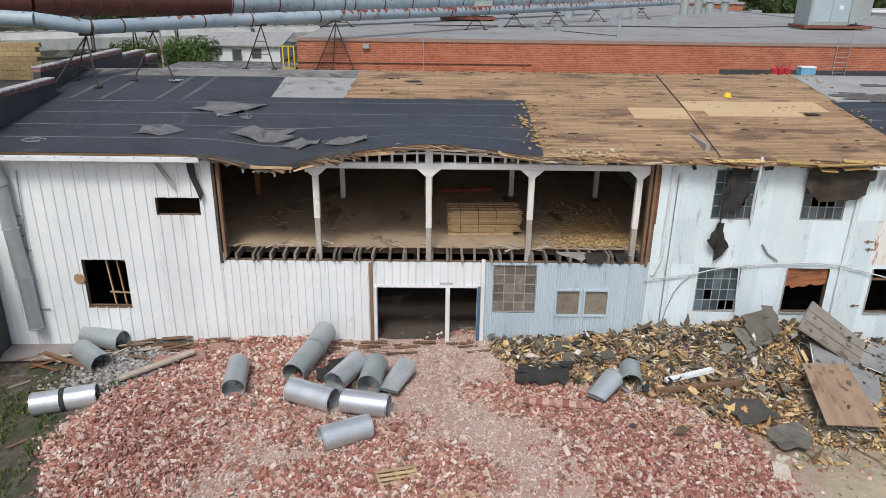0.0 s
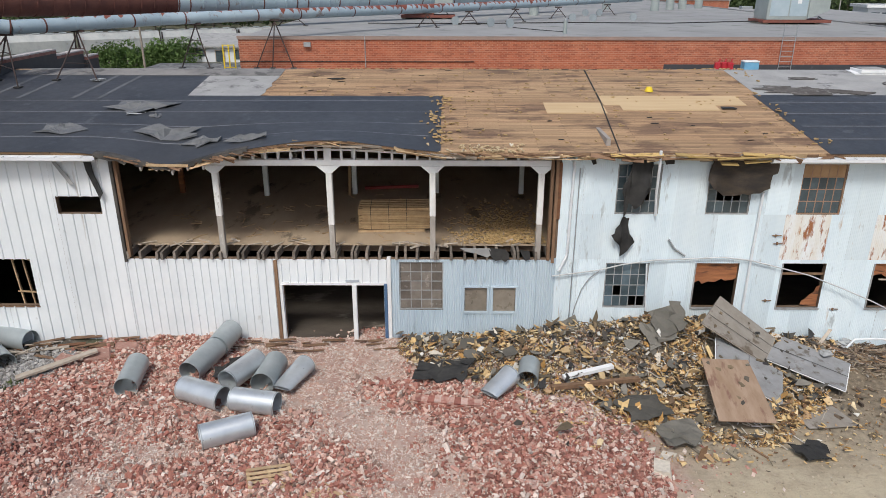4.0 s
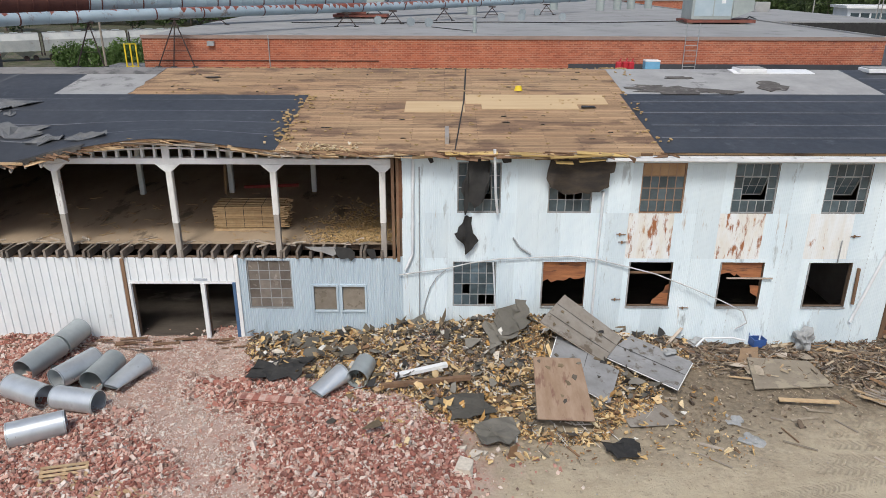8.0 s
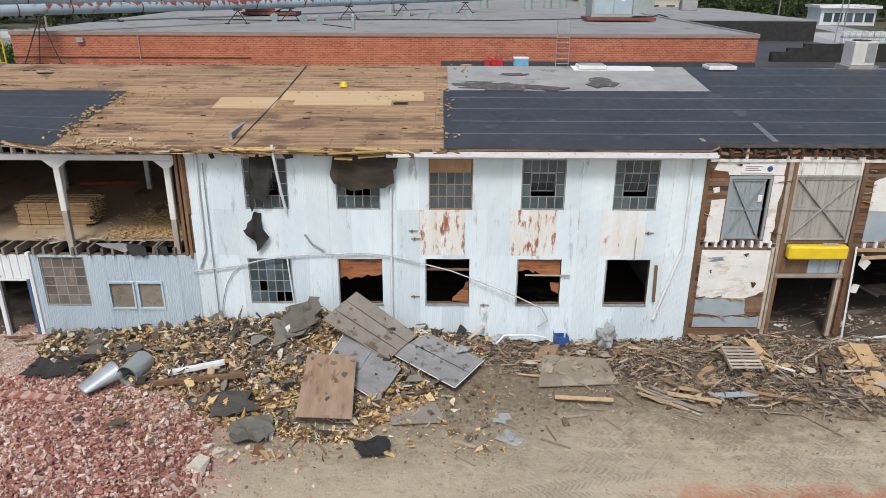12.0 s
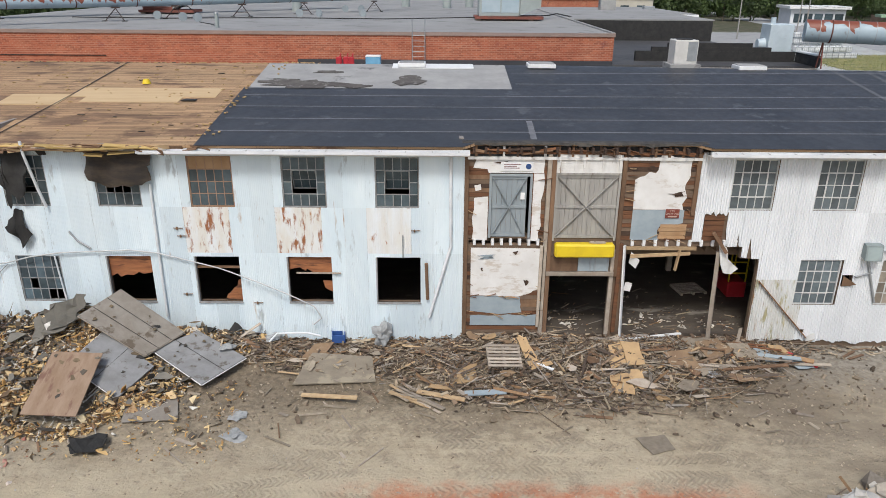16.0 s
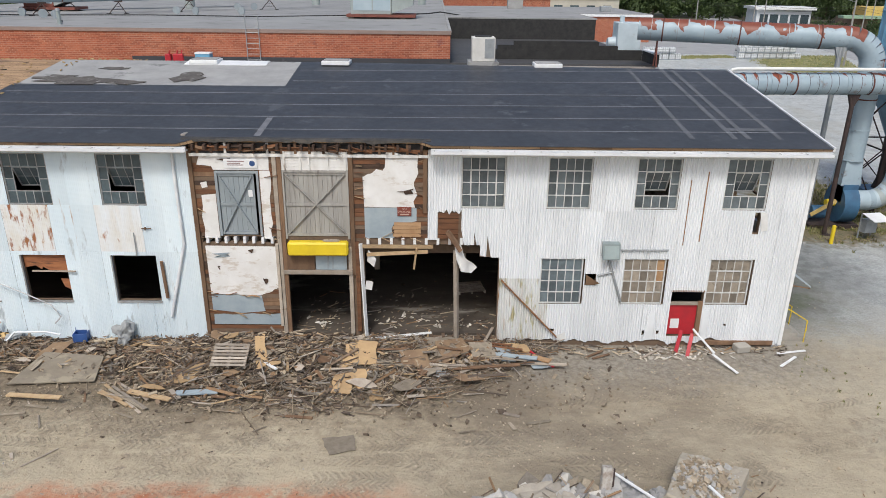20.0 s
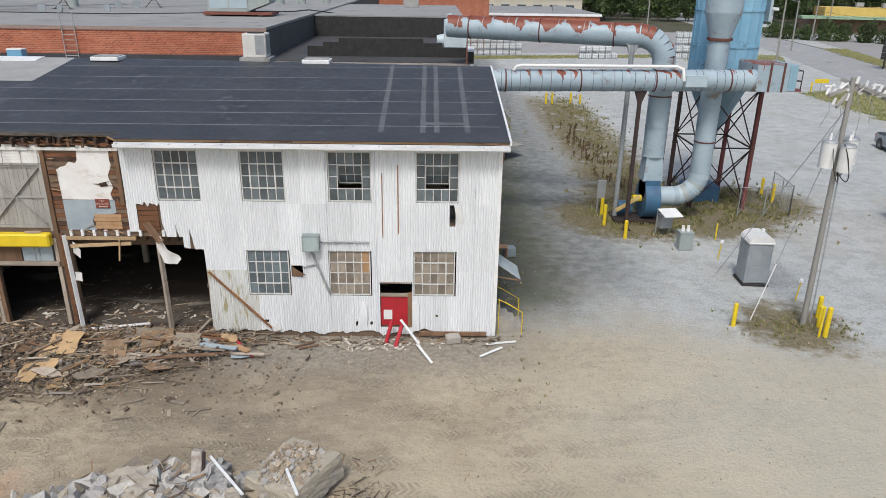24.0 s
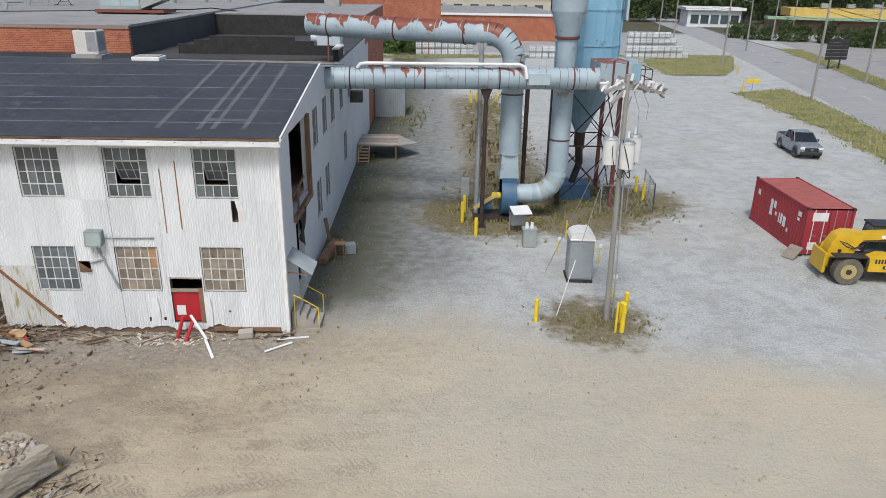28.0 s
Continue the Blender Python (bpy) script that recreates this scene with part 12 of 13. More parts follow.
while c1 < 260:
    x, y = dr_.uniform(16.5, 37), dr_.uniform(-4.6, -0.15)
    if dr_.random() < in_wood(x, y):
        part("plank", PM[c1 % 6], None, wp, m=Matrix.Translation((x, y, mound(x, y) + dr_.uniform(0.08, 0.22))) @ Euler((dr_.gauss(0, 0.25), dr_.gauss(0, 0.2), dr_.gauss(0.0, 1.0))).to_matrix().to_4x4() @ Matrix.Scale(dr_.uniform(0.3, 0.8) if dr_.random() < 0.8 else dr_.uniform(0.8, 1.1), 4))
        c1 += 1
TAN_P = mat("tan_fibreboard", (0.45, 0.31, 0.165), (0.37, 0.25, 0.135), 1.6, 0.9, bump=0.2, c3=(0.28, 0.2, 0.12), s3=3.0, t3=0.58, vary=0.2)
PLANK_TAN = mat("rust_brown_sheet", (0.27, 0.185, 0.11), (0.20, 0.13, 0.08), 2.0, 0.9, bump=0.25, c3=(0.33, 0.27, 0.2), s3=3, t3=0.58)
DIRTY_W = mat("muddy_grey_board", (0.22, 0.185, 0.14), (0.31, 0.265, 0.205), 4.0, 0.9, bump=0.3, vary=0.3)


def broken_board(name, label, pts, material, thick=0.022, amp=0.07):
    """A flat board through the given corners, its edges snapped unevenly."""
    p = [Vector((x, y, mound(x, y) + h)) for x, y, h in pts]
    out = []
    for a, b in zip(p, p[1:] + p[:1]):
        out.append(a)
        for k in (0.3, 0.55, 0.8):
            out.append(a.lerp(b, k) + Vector((dr_.uniform(-amp, amp), dr_.uniform(-amp, amp), 0)))
    n = len(out)
    up = Vector((0, 0, thick))
    solo(name, Geo().add([q + up for q in out] + out, [tuple(range(n)), tuple(range(2 * n - 1, n - 1, -1))] + [(i, n + i, n + (i + 1) % n, (i + 1) % n) for i in range(n)]), material, label, "board", group="broken fibreboards")


TAN = "broken tan fibreboard on the timber heap"
broken_board("fibreboard", TAN, [(30.45, -1.15, 0.3), (30.95, -0.95, 0.34), (31.0, -1.9, 0.22), (30.4, -2.3, 0.16)], TAN_P)
broken_board("fibreboard", TAN, [(30.9, -1.0, 0.42), (31.62, -1.05, 0.4), (31.6, -2.05, 0.24), (30.98, -2.1, 0.26)], TAN_P)
broken_board("fibreboard", TAN, [(30.25, -2.6, 0.2), (30.9, -2.45, 0.22), (30.85, -3.7, 0.12), (30.2, -3.6, 0.12)], TAN_P)
broken_board("fibreboard", TAN, [(31.0, -2.4, 0.28), (31.4, -2.45, 0.26), (31.25, -3.5, 0.14), (30.8, -3.2, 0.2)], TAN_P)
broken_board("fibreboard", TAN, [(31.5, -3.15, 0.12), (31.8, -3.1, 0.12), (32.0, -3.9, 0.05), (31.55, -3.95, 0.05)], TAN_P)
broken_board("fibreboard", TAN, [(27.1, -0.9, 0.45), (27.45, -0.85, 0.45), (27.9, -2.2, 0.2), (27.5, -2.45, 0.2)], TAN_P)
broken_board("fibreboard", TAN, [(24.9, -2.2, 0.22), (25.6, -2.0, 0.25), (25.5, -3.0, 0.15), (24.7, -3.1, 0.12)], TAN_P)
broken_board("fibreboard", "muddy flat board lying on the drive", [(30.28, -5.98, 0.03), (31.2, -5.75, 0.03), (31.35, -6.5, 0.03), (30.6, -6.75, 0.03)], DIRTY_W, amp=0.03)
broken_board("fibreboard", "brown board leaning on the timber heap", [(19.6, -0.7, 0.35), (20.3, -0.6, 0.38), (20.0, -1.5, 0.12), (19.2, -1.5, 0.12)], PLANK_TAN)
broken_board("fibreboard", "wide grey-brown panel on the timber heap", [(33.3, -0.6, 0.4), (34.4, -0.55, 0.42), (34.9, -1.5, 0.22), (33.7, -1.65, 0.22)], DIRTY_W)
broken_board("fibreboard", "rusty brown sheet on the timber heap", [(32.4, -1.5, 0.3), (33.4, -1.4, 0.3), (33.6, -2.3, 0.15), (32.6, -2.1, 0.18)], PLANK_TAN)
broken_board("fibreboard", "grey corrugated scrap on the timber heap", [(35.9, -1.0, 0.28), (36.4, -0.95, 0.28), (36.6, -1.7, 0.18), (36.1, -1.75, 0.18)], DOOR_G)
broken_board("fibreboard", "pale grey panel with a red edge on the timber heap", [(36.5, -0.7, 0.22), (37.0, -0.75, 0.22), (37.9, -1.8, 0.1), (37.2, -1.95, 0.1)], PANEL_G)
broken_board("fibreboard", "wide dark brown sheet on the timber heap", [(33.7, -1.0, 0.34), (34.7, -0.5, 0.4), (35.1, -1.3, 0.3), (34.0, -2.0, 0.2)], PLANK_TAN)
broken_board("fibreboard", "wide muddy board on the timber heap", [(34.9, -0.9, 0.36), (35.8, -0.7, 0.34), (35.9, -1.5, 0.24), (35.0, -1.8, 0.22)], DIRTY_W)
broken_board("fibreboard", "tan board scrap on the timber heap", [(36.55, -0.6, 0.34), (37.1, -0.65, 0.3), (37.15, -1.1, 0.26), (36.6, -1.1, 0.3)], TAN_P)
solo("loose_board", Geo().beam((36.95, -0.72, mound(37, -0.7) + 0.27), (37.95, -1.85, mound(38, -1.8) + 0.14), 0.09, 0.05), RED, "red painted strip on the timber heap", "board")
for k in range(20):
    x, y = dr_.uniform(32.0, 36.6), dr_.uniform(-2.3, -0.35)
    L, w = dr_.uniform(0.5, 1.9), dr_.uniform(0.06, 0.18)
    solo("loose_board", Geo().box(-L / 2, L / 2, -w / 2, w / 2, -0.015, 0.015, c=0.003), (OLD_WOOD, DIRTY_W, OLD_WOOD, GREY_WOOD, PLANKS)[k % 5], "long brown board lying on the timber heap", "board", group="long heap boards", m=pose(x, y, mound(x, y) + dr_.uniform(0.12, 0.34), dr_.uniform(-12, 12), dr_.uniform(-4, 4), dr_.gauss(-6, 9)))
for k in range(12):
    a = dr_.uniform(-50, -15)
    L = dr_.uniform(0.9, 2.0)
    solo("loose_board", Geo().box(0, L, -0.05, 0.05, -0.015, 0.015, c=0.003), (PALE_WOOD, GREY_WOOD, DIRTY_W)[k % 3], "pale lath fanned out at the heap's foot", "board", group="fanned laths", m=pose(dr_.gauss(23.0, 0.35), dr_.gauss(-3.4, 0.25), mound(23, -3.5) + dr_.uniform(0.06, 0.22), 0, dr_.uniform(0, 4), a))
for x, y, L, w, a, mt, lab in ((20.6, -4.0, 1.9, 0.18, -8, PALE_WOOD, "pale log-like post on the dirt"), (36.1, -1.4, 2.6, 0.2, -14, PANEL_G, "grey painted board on the timber heap"), (37.0, -1.2, 2.0, 0.25, -35, BOARD_TAN, "tan board on the timber heap"), (32.15, -0.12, 2.85, 0.12, 9, TRIM_WHITE, "white-painted board along the broken opening"), (27.8, -2.2, 1.2, 0.1, -45, TRIM_WHITE, "white lath on the timber heap"), (24.3, -3.9, 1.7, 0.2, -20, PALE_WOOD, "pale board on the dirt"), (25.8, -3.7, 1.4, 0.25, 2, PANEL_G, "grey board on the dirt"), (35.5, -2.2, 2.4, 0.14, 4, OLD_WOOD, "brown board at the heap's edge"), (37.6, -1.8, 1.6, 0.12, -6, GREY_WOOD, "grey board at the heap's edge")):
    solo("loose_board", Geo().box(-L / 2, L / 2, -w / 2, w / 2, -0.025, 0.025, c=0.004), mt, lab, "board", m=pose(x, y, mound(x, y) + 0.22, 3, -2, a))


MATS_B = (GREY_WOOD, DIRTY_W, OLD_WOOD, DIRTY_W, GREY_WOOD, DIRTY_W)
for k in range(46):
    x, y = (dr_.uniform(9.5, 22.5), dr_.uniform(-7.0, -3.4)) if k < 26 else (dr_.uniform(22, 37.5), dr_.uniform(-5.8, -3.2)) if k < 38 else (dr_.uniform(-18, -12.5), dr_.uniform(-8, -0.6))
    if k < 26 and under_slab(x, y):
        continue
    L, w = dr_.uniform(0.25, 1.1), dr_.uniform(0.04, 0.13)
    solo("strewn_board", Geo().box(-L / 2, L / 2, -w / 2, w / 2, -0.012, 0.02, c=0.003), MATS_B[k % 6], "broken board strewn on the trampled dirt", "board", group="strewn boards", m=pose(x, y, mound(x, y) + 0.035, 0, 0, dr_.uniform(-75, 75)))
for k in range(34):
    x, y = (dr_.uniform(22.8, 37.0), dr_.uniform(-3.6, -0.3)) if k < 24 else (dr_.uniform(15.5, 22.5), dr_.uniform(-2.6, -0.3))
    if in_wood(x, y) < 0.3:
        continue
    solo("fibreboard", Geo().prism(ragged(6, dr_.uniform(0.2, 0.6) * (1.4 if x > 29 else 1), dr_.uniform(0.12, 0.4), 0.45, dr_), 0, 0.02), (TAN_P, OLD_WOOD, GREY_WOOD, DIRTY_W, PLANK_TAN, DIRTY_W)[k % 6], "broken board piece on the timber heap", "board", group="broken board pieces", m=pose(x, y, mound(x, y) + 0.24, dr_.uniform(-14, 22), dr_.uniform(-12, 12), dr_.uniform(-60, 60)))


def pallet(x, y, z, m, lab):
    p = thing("pallet", lab, "pallet", m=m)
    for k in range(7):
        part("deck_board", Geo().box(0, 1.2, 0.16 * k, 0.16 * k + 0.1, 0.1, 0.12), GREY_WOOD if "grey" in lab else PALE_WOOD, p)
    for xx in (0.0, 0.56, 1.12):
        part("runner", Geo().box(xx, xx + 0.08, 0, 1.06, 0, 0.1), GREY_WOOD if "grey" in lab else PALE_WOOD, p)


pallet(0, 0, 0, pose(25.95, -2.65, 0.5, 17, 2, 3), "broken grey wooden pallet on the timber heap")
pallet(0, 0, 0, pose(34.7, 3.6, 0.43, 0, 0, 10), "wooden pallet standing inside the broken opening, grey with dust")
pallet(0, 0, 0, pose(-2.4, -9.2, 0.5, 8, 5, 20), "pale wooden pallet half buried in brick rubble")
pallet(0, 0, 0, pose(-1.1, -9.3, 0.5, -6, 3, -30), "pale wooden pallet tipped on brick rubble")
cr = thing("blue_crate", "blue wire crate with a bent white handle at the wall foot", "crate", m=pose(20.2, -0.45, 0.25, 0, 0, 8))
BLU = mat("crate_blue", (0.04, 0.10, 0.30), (0.03, 0.08, 0.24), 3, 0.5)
part("basket", Geo().box(0, 0.5, 0, 0.03, 0, 0.32).box(0, 0.5, 0.37, 0.4, 0, 0.32).box(0, 0.03, 0.03, 0.37, 0, 0.32).box(0.47, 0.5, 0.03, 0.37, 0, 0.32).box(0.03, 0.47, 0.03, 0.37, 0, 0.03), BLU, cr)
part("handle", Geo().pipe([(0, 0.4, 0.3), (0.05, 0.5, 0.7), (0.45, 0.5, 0.72), (0.5, 0.4, 0.3)], 0.014, 6), BLU, cr)
solo("white_pipe", Geo().pipe([(17.9, -0.7, 0.45), (18.2, -0.6, 0.75), (19.3, -0.5, 0.72), (19.8, -0.5, 0.6)], 0.04, 8), PIPE_W, "bent white pipe among the debris", "pipe", smooth=50)
for x, y, z, r1 in ((22.1, -0.35, 0.55, 0.45), (18.0, -0.4, 0.35, 0.35), (17.8, -4.9, 0.05, 0.35), (33.9, -2.4, 0.1, 0.3), (17.9, -5.9, 0.03, 0.4), (16.6, -1.6, 0.35, 0.3)):
    bm = bmesh.new()
    bmesh.ops.create_icosphere(bm, subdivisions=3, radius=r1)
    for vv in bm.verts:
        vv.co *= 0.7 + 0.7 * noise.noise(vv.co * 4 + Vector((x, y, 0)))
        vv.co.z *= 1.2 if z > 0.5 else 0.35
    bm.verts.index_update()
    g = Geo().add([p.co[:] for p in bm.verts], [tuple(q.index for q in f.verts) for f in bm.faces])
    bm.free()
    solo("plastic_wad", g, mat("grey_plastic_film", (0.36, 0.37, 0.37), (0.27, 0.28, 0.28), 5, 0.5), "crumpled grey plastic film on the ground", "plastic", m=pose(x, y, z + mound(x, y)))
# inside the broken opening
lf = thing("red_lift", "small red scissor lift with yellow rails inside the opening", "lift", m=pose(37.0, 4.2, 0.42))
part("base", Geo().cbox(0.8, 1.4, 0.7, None, 0.04), RED, lf)
for x in (-0.36, 0.36):
    for y in (-0.6, 0.6):
        part("rail_post", Geo().beam((x, y, 0.7), (x, y, 2.0), 0.05, 0.05), YEL, lf, "yellow rail post")
for z in (1.1, 1.6, 2.0):
    part("guard_rail", Geo().beam((-0.36, -0.6, z), (0.36, -0.6, z), 0.05, 0.05), YEL, lf, "yellow guard rail")
    part("guard_rail", Geo().beam((-0.36, -0.6, z), (-0.36, 0.6, z), 0.05, 0.05), YEL, lf, "yellow guard rail")
for x, y in ((27.0, 6), (31.0, 6.5), (35.0, 6.5), (39.0, 6.5), (31.0, 12.5), (35.0, 12.5), (-2.0, 6.0), (1.5, 6.0)):
    p = thing("interior_column", "dim timber column on the ground floor", "post", group="ground floor columns", m=pose(x, y, 0.42))
    part("shaft", Geo().box(-0.12, 0.12, -0.12, 0.12, 0, FLOOR2 - 0.8, c=0.02), GREY_WOOD, p)
    part("capital", Geo().box(-0.4, 0.4, -0.14, 0.14, FLOOR2 - 0.8, FLOOR2 - 0.6), GREY_WOOD, p)
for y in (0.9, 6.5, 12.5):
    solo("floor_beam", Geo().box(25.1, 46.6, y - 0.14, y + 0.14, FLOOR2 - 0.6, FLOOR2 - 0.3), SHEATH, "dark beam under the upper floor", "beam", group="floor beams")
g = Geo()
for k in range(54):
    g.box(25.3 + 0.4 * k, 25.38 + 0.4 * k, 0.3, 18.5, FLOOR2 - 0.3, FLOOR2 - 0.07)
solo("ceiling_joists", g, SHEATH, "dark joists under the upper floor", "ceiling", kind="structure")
g = Geo()
for k in range(300):
    x, y = dr_.choice((dr_.gauss(32.6, 0.8), dr_.gauss(35.4, 0.6), dr_.gauss(29.4, 0.6), dr_.uniform(28.3, 36.4))), 0.3 + abs(dr_.gauss(0, 2.0))
    if not 28.3 < x < 36.4:
        continue
    a, L = dr_.gauss(0, 0.6), dr_.uniform(0.03, 0.12) if dr_.random() < 0.9 else dr_.uniform(0.2, 0.8)
    g.beam((x, y, 0.44), (min(36.4, x + L * math.cos(a)), max(0.1, y + L * math.sin(a)), 0.44 + 0.05 * dr_.random()), dr_.uniform(0.015, 0.05), 0.02)
solo("floor_scraps", g, WOODS, "muddy scraps on the ground floor", "debris", kind="stuff")
g = Geo()
for x, y in ((31.9, 0.9), (32.6, 1.6), (33.6, 1.1), (35.2, 0.8), (29.4, 0.9)):
    for k in range(9):
        s_ = dr_.uniform(0.03, 0.12)
        g.prism(ragged(5, s_ * 2, s_, 0.5, dr_), 0, 0.012, Matrix.Translation((dr_.gauss(x, 0.3), max(0.3, dr_.gauss(y, 0.25)), 0.45)) @ turn(dr_, 0.4))
solo("paper_litter", g, WHITES, "pale paper scraps lying on the ground floor", "debris", kind="stuff")
sj = thing("sill_joists", "dark floor joists showing under the broken opening", "framing")
jm3 = Geo().box(-0.06, 0.06, -0.05, 0.19, 0.18, 0.41).mesh("joist", SHEATH)
for k in range(11):
    part("joist", jm3, None, sj, m=pose(31.3 + 0.45 * k, 0, 0))
part("sill", Geo().box(31.1, 36.0, -0.04, 0.19, 0.0, 0.17), SHEATH, sj)

# red door litter
g = Geo()
for k in range(190):
    x, y = dr_.uniform(36.4, 47.2), -0.12 - abs(dr_.gauss(0, 0.35))
    a, L = dr_.uniform(0, 6.28), dr_.uniform(0.06, 0.5)
    g.beam((x, y, mound(x, y) + 0.03), (x + L * math.cos(a), min(-0.08, y + 0.5 * L * math.sin(a)), mound(x, y) + dr_.uniform(0.03, 0.12)), dr_.uniform(0.02, 0.07), 0.02, a)
solo("wall_foot_litter", g, WOODS, "splinters and crumbs along the white wall's foot", "debris", kind="stuff")
for a, b, mt, lab in (((42.72, -0.65, 0.0), (42.95, -0.35, 0.85), RED, "red painted post leaning outside the red door"), ((43.1, -0.85, 0.0), (43.35, -0.4, 0.75), RED, "red painted post leaning outside the red door"), ((43.3, -0.5, 1.0), (44.0, -1.1, 0.3), TRIM_WHITE, "white board sloping from the red door to the ground"), ((43.94, -1.05, 0.25), (44.5, -2.1, 0.06), TRIM_WHITE, "white board on the dirt"), ((46.28, -1.6, 0.06), (47.16, -0.89, 0.06), TRIM_WHITE, "white board scrap by the corner"), ((46.56, -0.66, 0.06), (47.74, -0.42, 0.06), TRIM_WHITE, "white board scrap by the corner"), ((42.2, -0.4, 0.1), (41.4, -1.0, 0.06), GREY_WOOD, "grey board on the dirt"), ((39.3, -1.0, 0.06), (40.0, -0.55, 0.08), OLD_WOOD, "brown stick on the dirt"), ((39.5, -1.1, 0.06), (40.2, -0.8, 0.08), OLD_WOOD, "brown stick on the dirt")):
    solo("loose_board", Geo().beam(a, b, 0.13 if mt is RED else 0.1, 0.07 if mt is RED else 0.03), mt, lab, "board")
g = Geo()
for k in range(110):
    x, y = dr_.gauss(42.6, 0.9), dr_.uniform(-1.1, -0.2)
    g.prism(ragged(5, dr_.uniform(0.04, 0.2), dr_.uniform(0.03, 0.1), 0.4, dr_), 0, 0.02, Matrix.Translation((x, y, mound(x, y) + 0.03)) @ turn(dr_, 0.5))
solo("door_litter", g, WHITES, "pale scraps below the red door", "debris", kind="stuff")
solo("concrete_block", Geo().cbox(0.55, 0.4, 0.28, pose(45.3, -0.4, 0.02, 0, 0, 12), 0.03), CONC_L, "pale concrete block by the wall foot", "block")

# ---- broken concrete near the drive ----
CONC_R = island_material("broken_concrete", [(0.40, 0.39, 0.37), (0.32, 0.31, 0.30), (0.48, 0.46, 0.42), (0.33, 0.28, 0.21), (0.25, 0.24, 0.225), (0.19, 0.165, 0.135), (0.36, 0.32, 0.26)], 0.95, bump=0.5, bscale=9.0)
cp = thing("concrete_rubble", "heap of broken grey concrete lumps", "rubble")
g = Geo()
for k in range(1300):
    x, y = dr_.gauss(37.3, 1.6), dr_.gauss(-9.8, 0.9)
    if y > -8.0 - 0.25 * abs(x - 37.5):
        continue
    s = dr_.uniform(0.04, 0.2) if dr_.random() < 0.85 else dr_.uniform(0.2, 0.36)
    chunk(g, Matrix.Translation((x, y, mound(x, y) + s * 0.3)) @ turn(dr_), s * 1.4, s, s * 0.7, dr_, 0.5)
tagged(part("concrete_rubble_mass", g, CONC_R, cp), kind="stuff")
g = Geo()
for k in range(70):
    x, y = dr_.gauss(37.8, 1.6), dr_.uniform(-10.5, -8.3)
    a, L = dr_.uniform(0, 6.28), dr_.uniform(0.3, 1.0)
    g.beam((x, y, mound(x, y) + 0.12), (x + L * math.cos(a), y + 0.6 * L * math.sin(a), mound(x, y) + dr_.uniform(0.12, 0.5)), dr_.uniform(0.02, 0.08), 0.025, a)
tagged(part("stick_rubble", g, WOODS, cp), kind="stuff")
LUMPS = [mat("rounded_concrete_lump", c, tuple(v * 0.78 for v in c), 2.0, 0.95, bump=0.5, bscale=16, c3=tuple(v * 0.55 for v in c), s3=3, t3=0.6) for c in ((0.46, 0.45, 0.43), (0.40, 0.36, 0.30), (0.34, 0.335, 0.325))]
for x, y, sx, sy, sz, a in ((39.55, -9.05, 0.5, 0.45, 0.55, 25), (40.35, -9.95, 0.6, 0.5, 0.6, -20), (38.6, -8.6, 0.7, 0.45, 0.45, 15), (36.4, -8.9, 1.3, 0.6, 0.35, 10), (35.4, -9.2, 0.9, 0.7, 0.3, 30), (38.4, -8.8, 0.5, 0.8, 0.5, -10), (38.9, -9.2, 0.6, 0.6, 0.45, 20), (37.0, -9.6, 0.8, 0.6, 0.4, 50), (39.4, -9.8, 0.5, 0.6, 0.5, 10)):
    bm = bmesh.new()
    bmesh.ops.create_cube(bm, size=1)
    bmesh.ops.bevel(bm, geom=bm.edges[:], offset=0.14, segments=2, affect="EDGES")
    bmesh.ops.subdivide_edges(bm, edges=bm.edges[:], cuts=2, use_grid_fill=True)
    for vv in bm.verts:
        q = vv.co.copy() + Vector((x, y, 0))
        vv.co = Vector((vv.co.x * sx, vv.co.y * sy, vv.co.z * sz)) + Vector((noise.noise(q * 2.2), noise.noise(q * 2.2 + Vector((5, 0, 0))), noise.noise(q * 2.2 + Vector((0, 5, 0))))) * 0.16
    bm.verts.index_update()
    part("lump", Geo().add([p.co[:] for p in bm.verts], [tuple(q.index for q in f.verts) for f in bm.faces]), LUMPS[int(x * 10) % 3], cp, m=pose(x, y, mound(x, y) + sz * 0.4, dr_.uniform(-15, 15), dr_.uniform(-15, 15), a))
    bm.free()
fs = thing("footing_block", "thick tilted slab of broken concrete heaped with stones", "concrete", m=pose(40.86, -8.93, 0.14, 3, -3, -31))
bm = bmesh.new()
bmesh.ops.create_cube(bm, size=1)
bmesh.ops.scale(bm, vec=(1.78, 1.95, 0.86), verts=bm.verts)
bmesh.ops.subdivide_edges(bm, edges=bm.edges[:], cuts=9, use_grid_fill=True)
for vv in bm.verts:
    q = vv.co.copy()
    edge = max(abs(q.x) / 0.89, abs(q.y) / 0.975) + abs(q.z) / 0.43 - 1.0
    vv.co *= 1 - 0.05 * max(0.0, edge) ** 3
    vv.co += Vector((noise.noise(q * 1.6), noise.noise(q * 1.6 + Vector((5, 0, 0))), noise.noise(q * 2.5 + Vector((0, 7, 0))))) * 0.07 + Vector((noise.noise(q * 7), noise.noise(q * 7 + Vector((3, 0, 0))), 0.6 * noise.noise(q * 7 + Vector((0, 3, 0))))) * 0.045 + Vector((0, 0, 0.38))
bm.verts.index_update()
part("block", Geo().add([p.co[:] for p in bm.verts], [tuple(q.index for q in f.verts) for f in bm.faces]), mat("weathered_concrete", (0.40, 0.36, 0.29), (0.33, 0.295, 0.235), 1.5, 0.95, bump=0.6, bscale=14, c3=(0.43, 0.40, 0.345), s3=3, t3=0.55), fs)
bm.free()
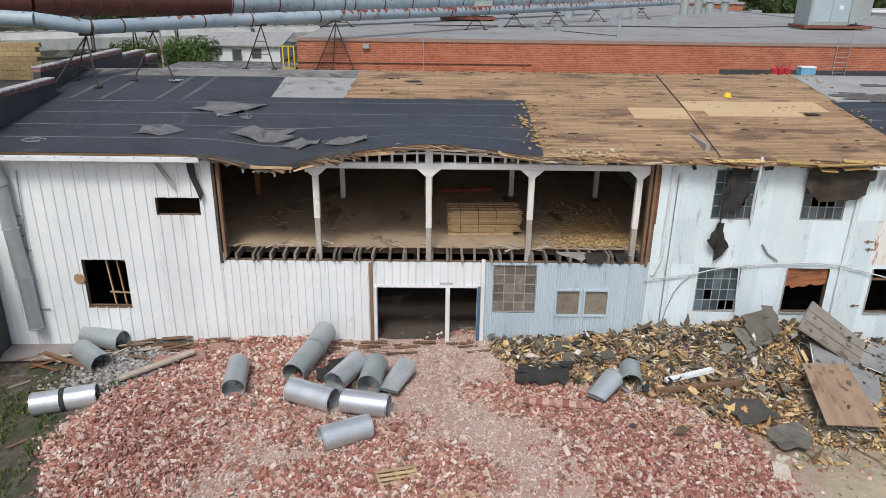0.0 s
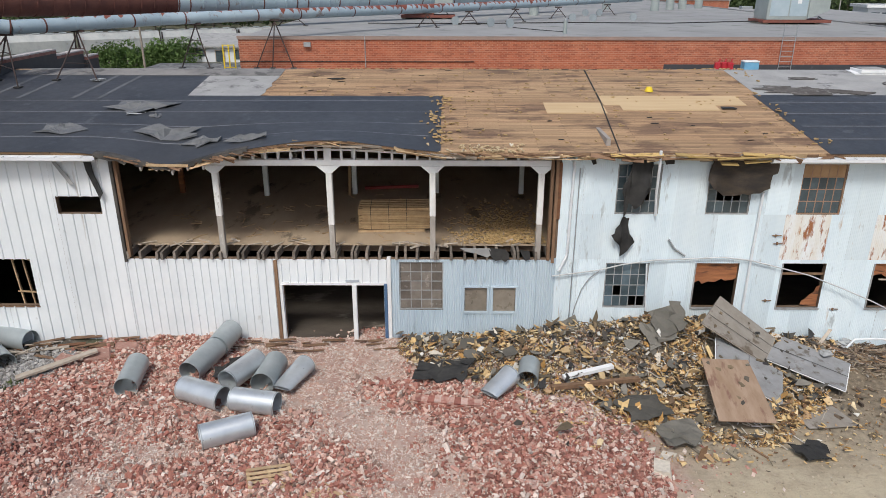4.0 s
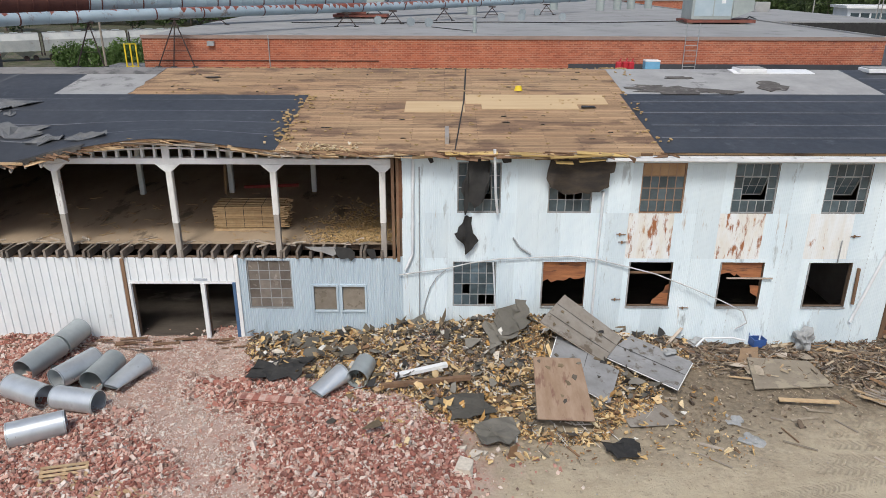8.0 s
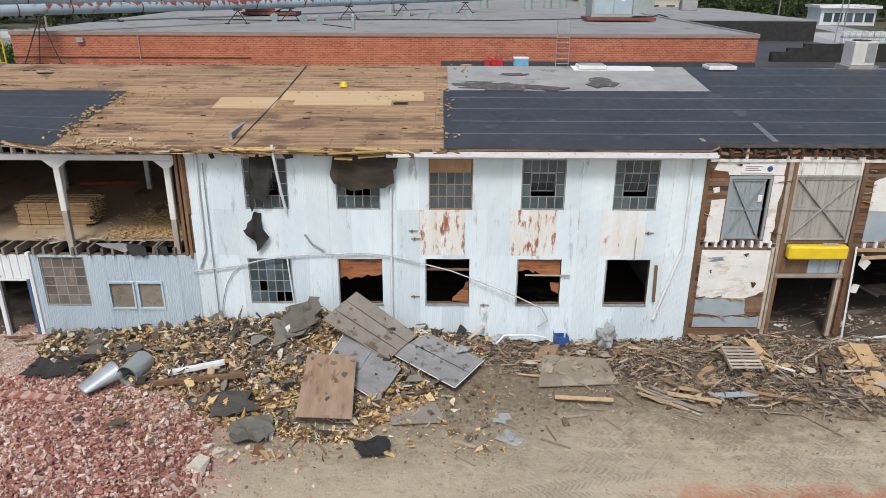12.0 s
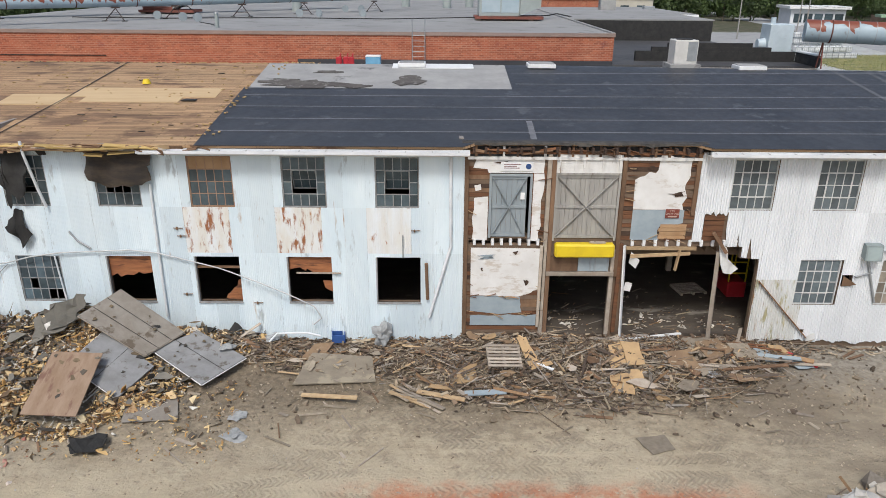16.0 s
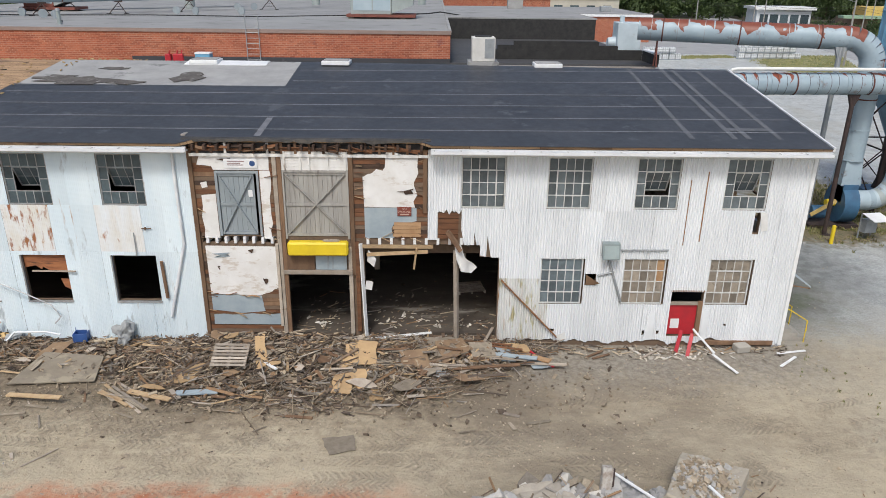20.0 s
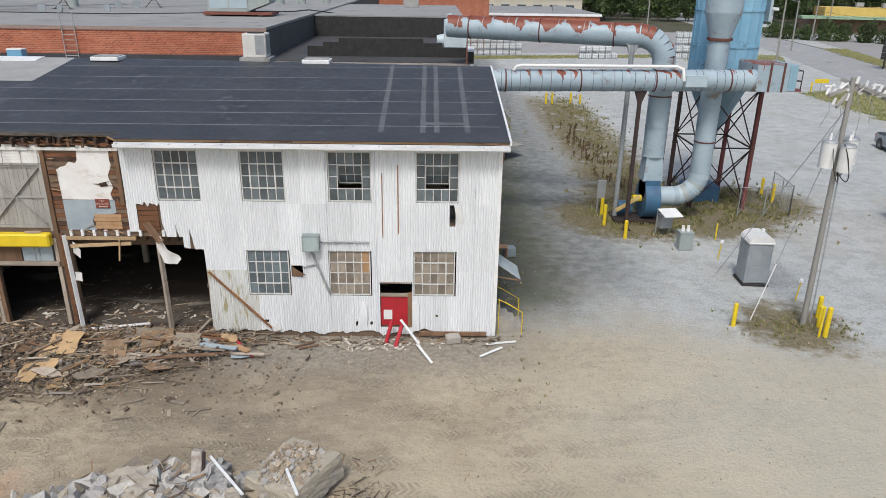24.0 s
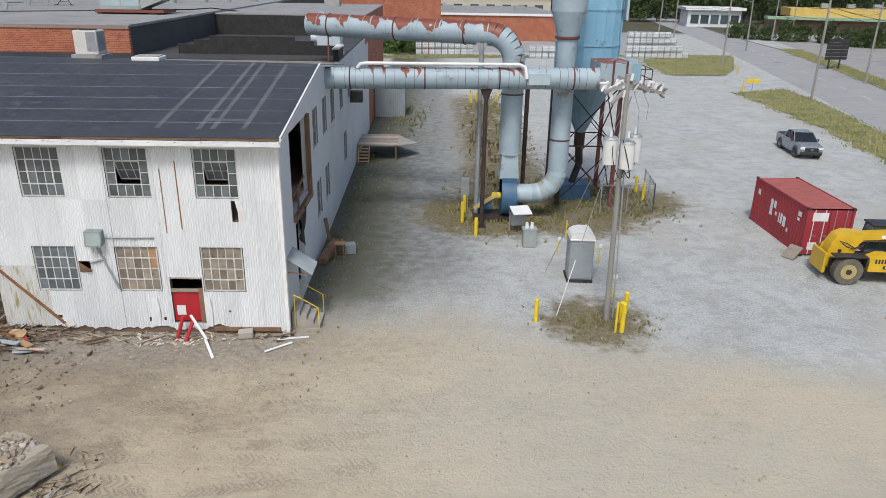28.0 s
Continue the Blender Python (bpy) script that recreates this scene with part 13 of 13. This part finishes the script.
STONE_T = island_material("tan_stones", [(0.40, 0.33, 0.24), (0.33, 0.265, 0.19), (0.46, 0.42, 0.36), (0.27, 0.22, 0.155), (0.36, 0.35, 0.33)], 0.95, bump=0.5)
g = Geo()
for k in range(900):
    x, y = dr_.gauss(-0.12, 0.36), dr_.gauss(0.05, 0.42)
    if abs(x) > 0.82 or abs(y) > 0.9:
        continue
    s = dr_.uniform(0.015, 0.05) if k % 9 else dr_.uniform(0.06, 0.14)
    lift = 0.14 * math.exp(-(x * x + y * y) / 0.22)
    chunk(g, Matrix.Translation((x, y, 0.80 + lift * dr_.random() + s * 0.2)) @ turn(dr_), s * 1.3, s, s * 0.8, dr_, 0.6)
tagged(part("stone_rubble", g, STONE_T, fs), kind="stuff")
g = Geo()
for k in range(110):
    x, y = dr_.gauss(42.2, 0.45), dr_.gauss(-9.2, 0.7)
    a, L = dr_.uniform(0, 6.28), dr_.uniform(0.08, 0.45)
    g.beam((x, y, mound(x, y) + 0.02), (x + L * math.cos(a), y + L * math.sin(a), mound(x, y) + dr_.uniform(0.02, 0.12)), dr_.uniform(0.012, 0.05), 0.015, a)
solo("stick_litter", g, WOODS, "brown sticks and chips beside the tilted slab", "debris", kind="stuff")
gp = thing("broken_gatepost", "splintered white-painted post in the concrete heap", "post", m=pose(38.15, -9.0, 0.1, -14, 4, 0))
part("post", Geo().cbox(0.28, 0.22, 1.15, None, 0.02), mat("peeling_post_paint", (0.5, 0.48, 0.44), (0.25, 0.2, 0.16), 4, 0.85, bump=0.3), gp)
part("hinge_bar", Geo().box(0.14, 0.2, -0.05, 0.05, 0.5, 1.1), RUST_STEEL, gp)
for a, b in (((38.45, -8.5, 0.85), (39.7, -9.95, 0.78)), ((40.7, -9.3, 1.07), (41.15, -10.2, 0.98))):
    solo("white_lath", Geo().beam(a, b, 0.07, 0.035), TRIM_WHITE, "white-painted lath on the concrete heap", "lath")
solo("yellow_scrap", Geo().prism(ragged(6, 0.18, 0.12), 0, 0.03), YEL, "yellow plastic scrap on the dirt", "plastic", m=pose(41.9, -8.3, 0.1, 30, 0, 0))
# small stones and sticks strewn over the drive and gravel
g, gs = Geo(), Geo()
for k in range(2600):
    x, y = dr_.uniform(9, 75), dr_.uniform(-12, 12)
    if (y > -0.4 and x < 49) or dr_.random() > (0.9 if x < 30 else 0.5):
        continue
    s = dr_.uniform(0.012, 0.035) if dr_.random() < 0.96 else dr_.uniform(0.04, 0.1)
    z = mound(x, y) if y < 6 and x < 66 else 0
    if dr_.random() < 0.85:
        chunk(g, Matrix.Translation((x, y, z + s * 0.25)) @ turn(dr_), s * 1.4, s, s * 0.7, dr_, 0.5)
    elif x < 50:
        a = dr_.uniform(0, 6.28)
        gs.beam((x, y, z + 0.02), (x + 4 * s * math.cos(a), y + 4 * s * math.sin(a), z + 0.03), 0.02, 0.015)
gc = Geo()
for k in range(9000):
    x, y = dr_.uniform(9.5, 62), dr_.uniform(-11.5, -0.3)
    if dr_.random() > 0.35 + 0.65 * max(0, noise.noise((x * 0.4, y * 0.6, 30)) + 0.3) or (x > 44 and dr_.random() < 0.5):
        continue
    s = dr_.uniform(0.012, 0.045)
    chunk(gc, Matrix.Translation((x, y, mound(x, y) + s * 0.1)) @ turn(dr_), s * 1.6, s * 1.2, s * 0.7, dr_, 0.5)
solo("dirt_clods", gc, island_material("dry_dirt_clods", [(0.40, 0.33, 0.24), (0.33, 0.27, 0.195), (0.27, 0.22, 0.16), (0.44, 0.37, 0.28)], 0.95), "dry clods of dirt over the drive", "dirt", kind="stuff")
solo("loose_stones", g, STONE_T, "small stones strewn over the yard", "stones", kind="stuff")
solo("loose_sticks", gs, WOODS, "small sticks strewn over the yard", "debris", kind="stuff")
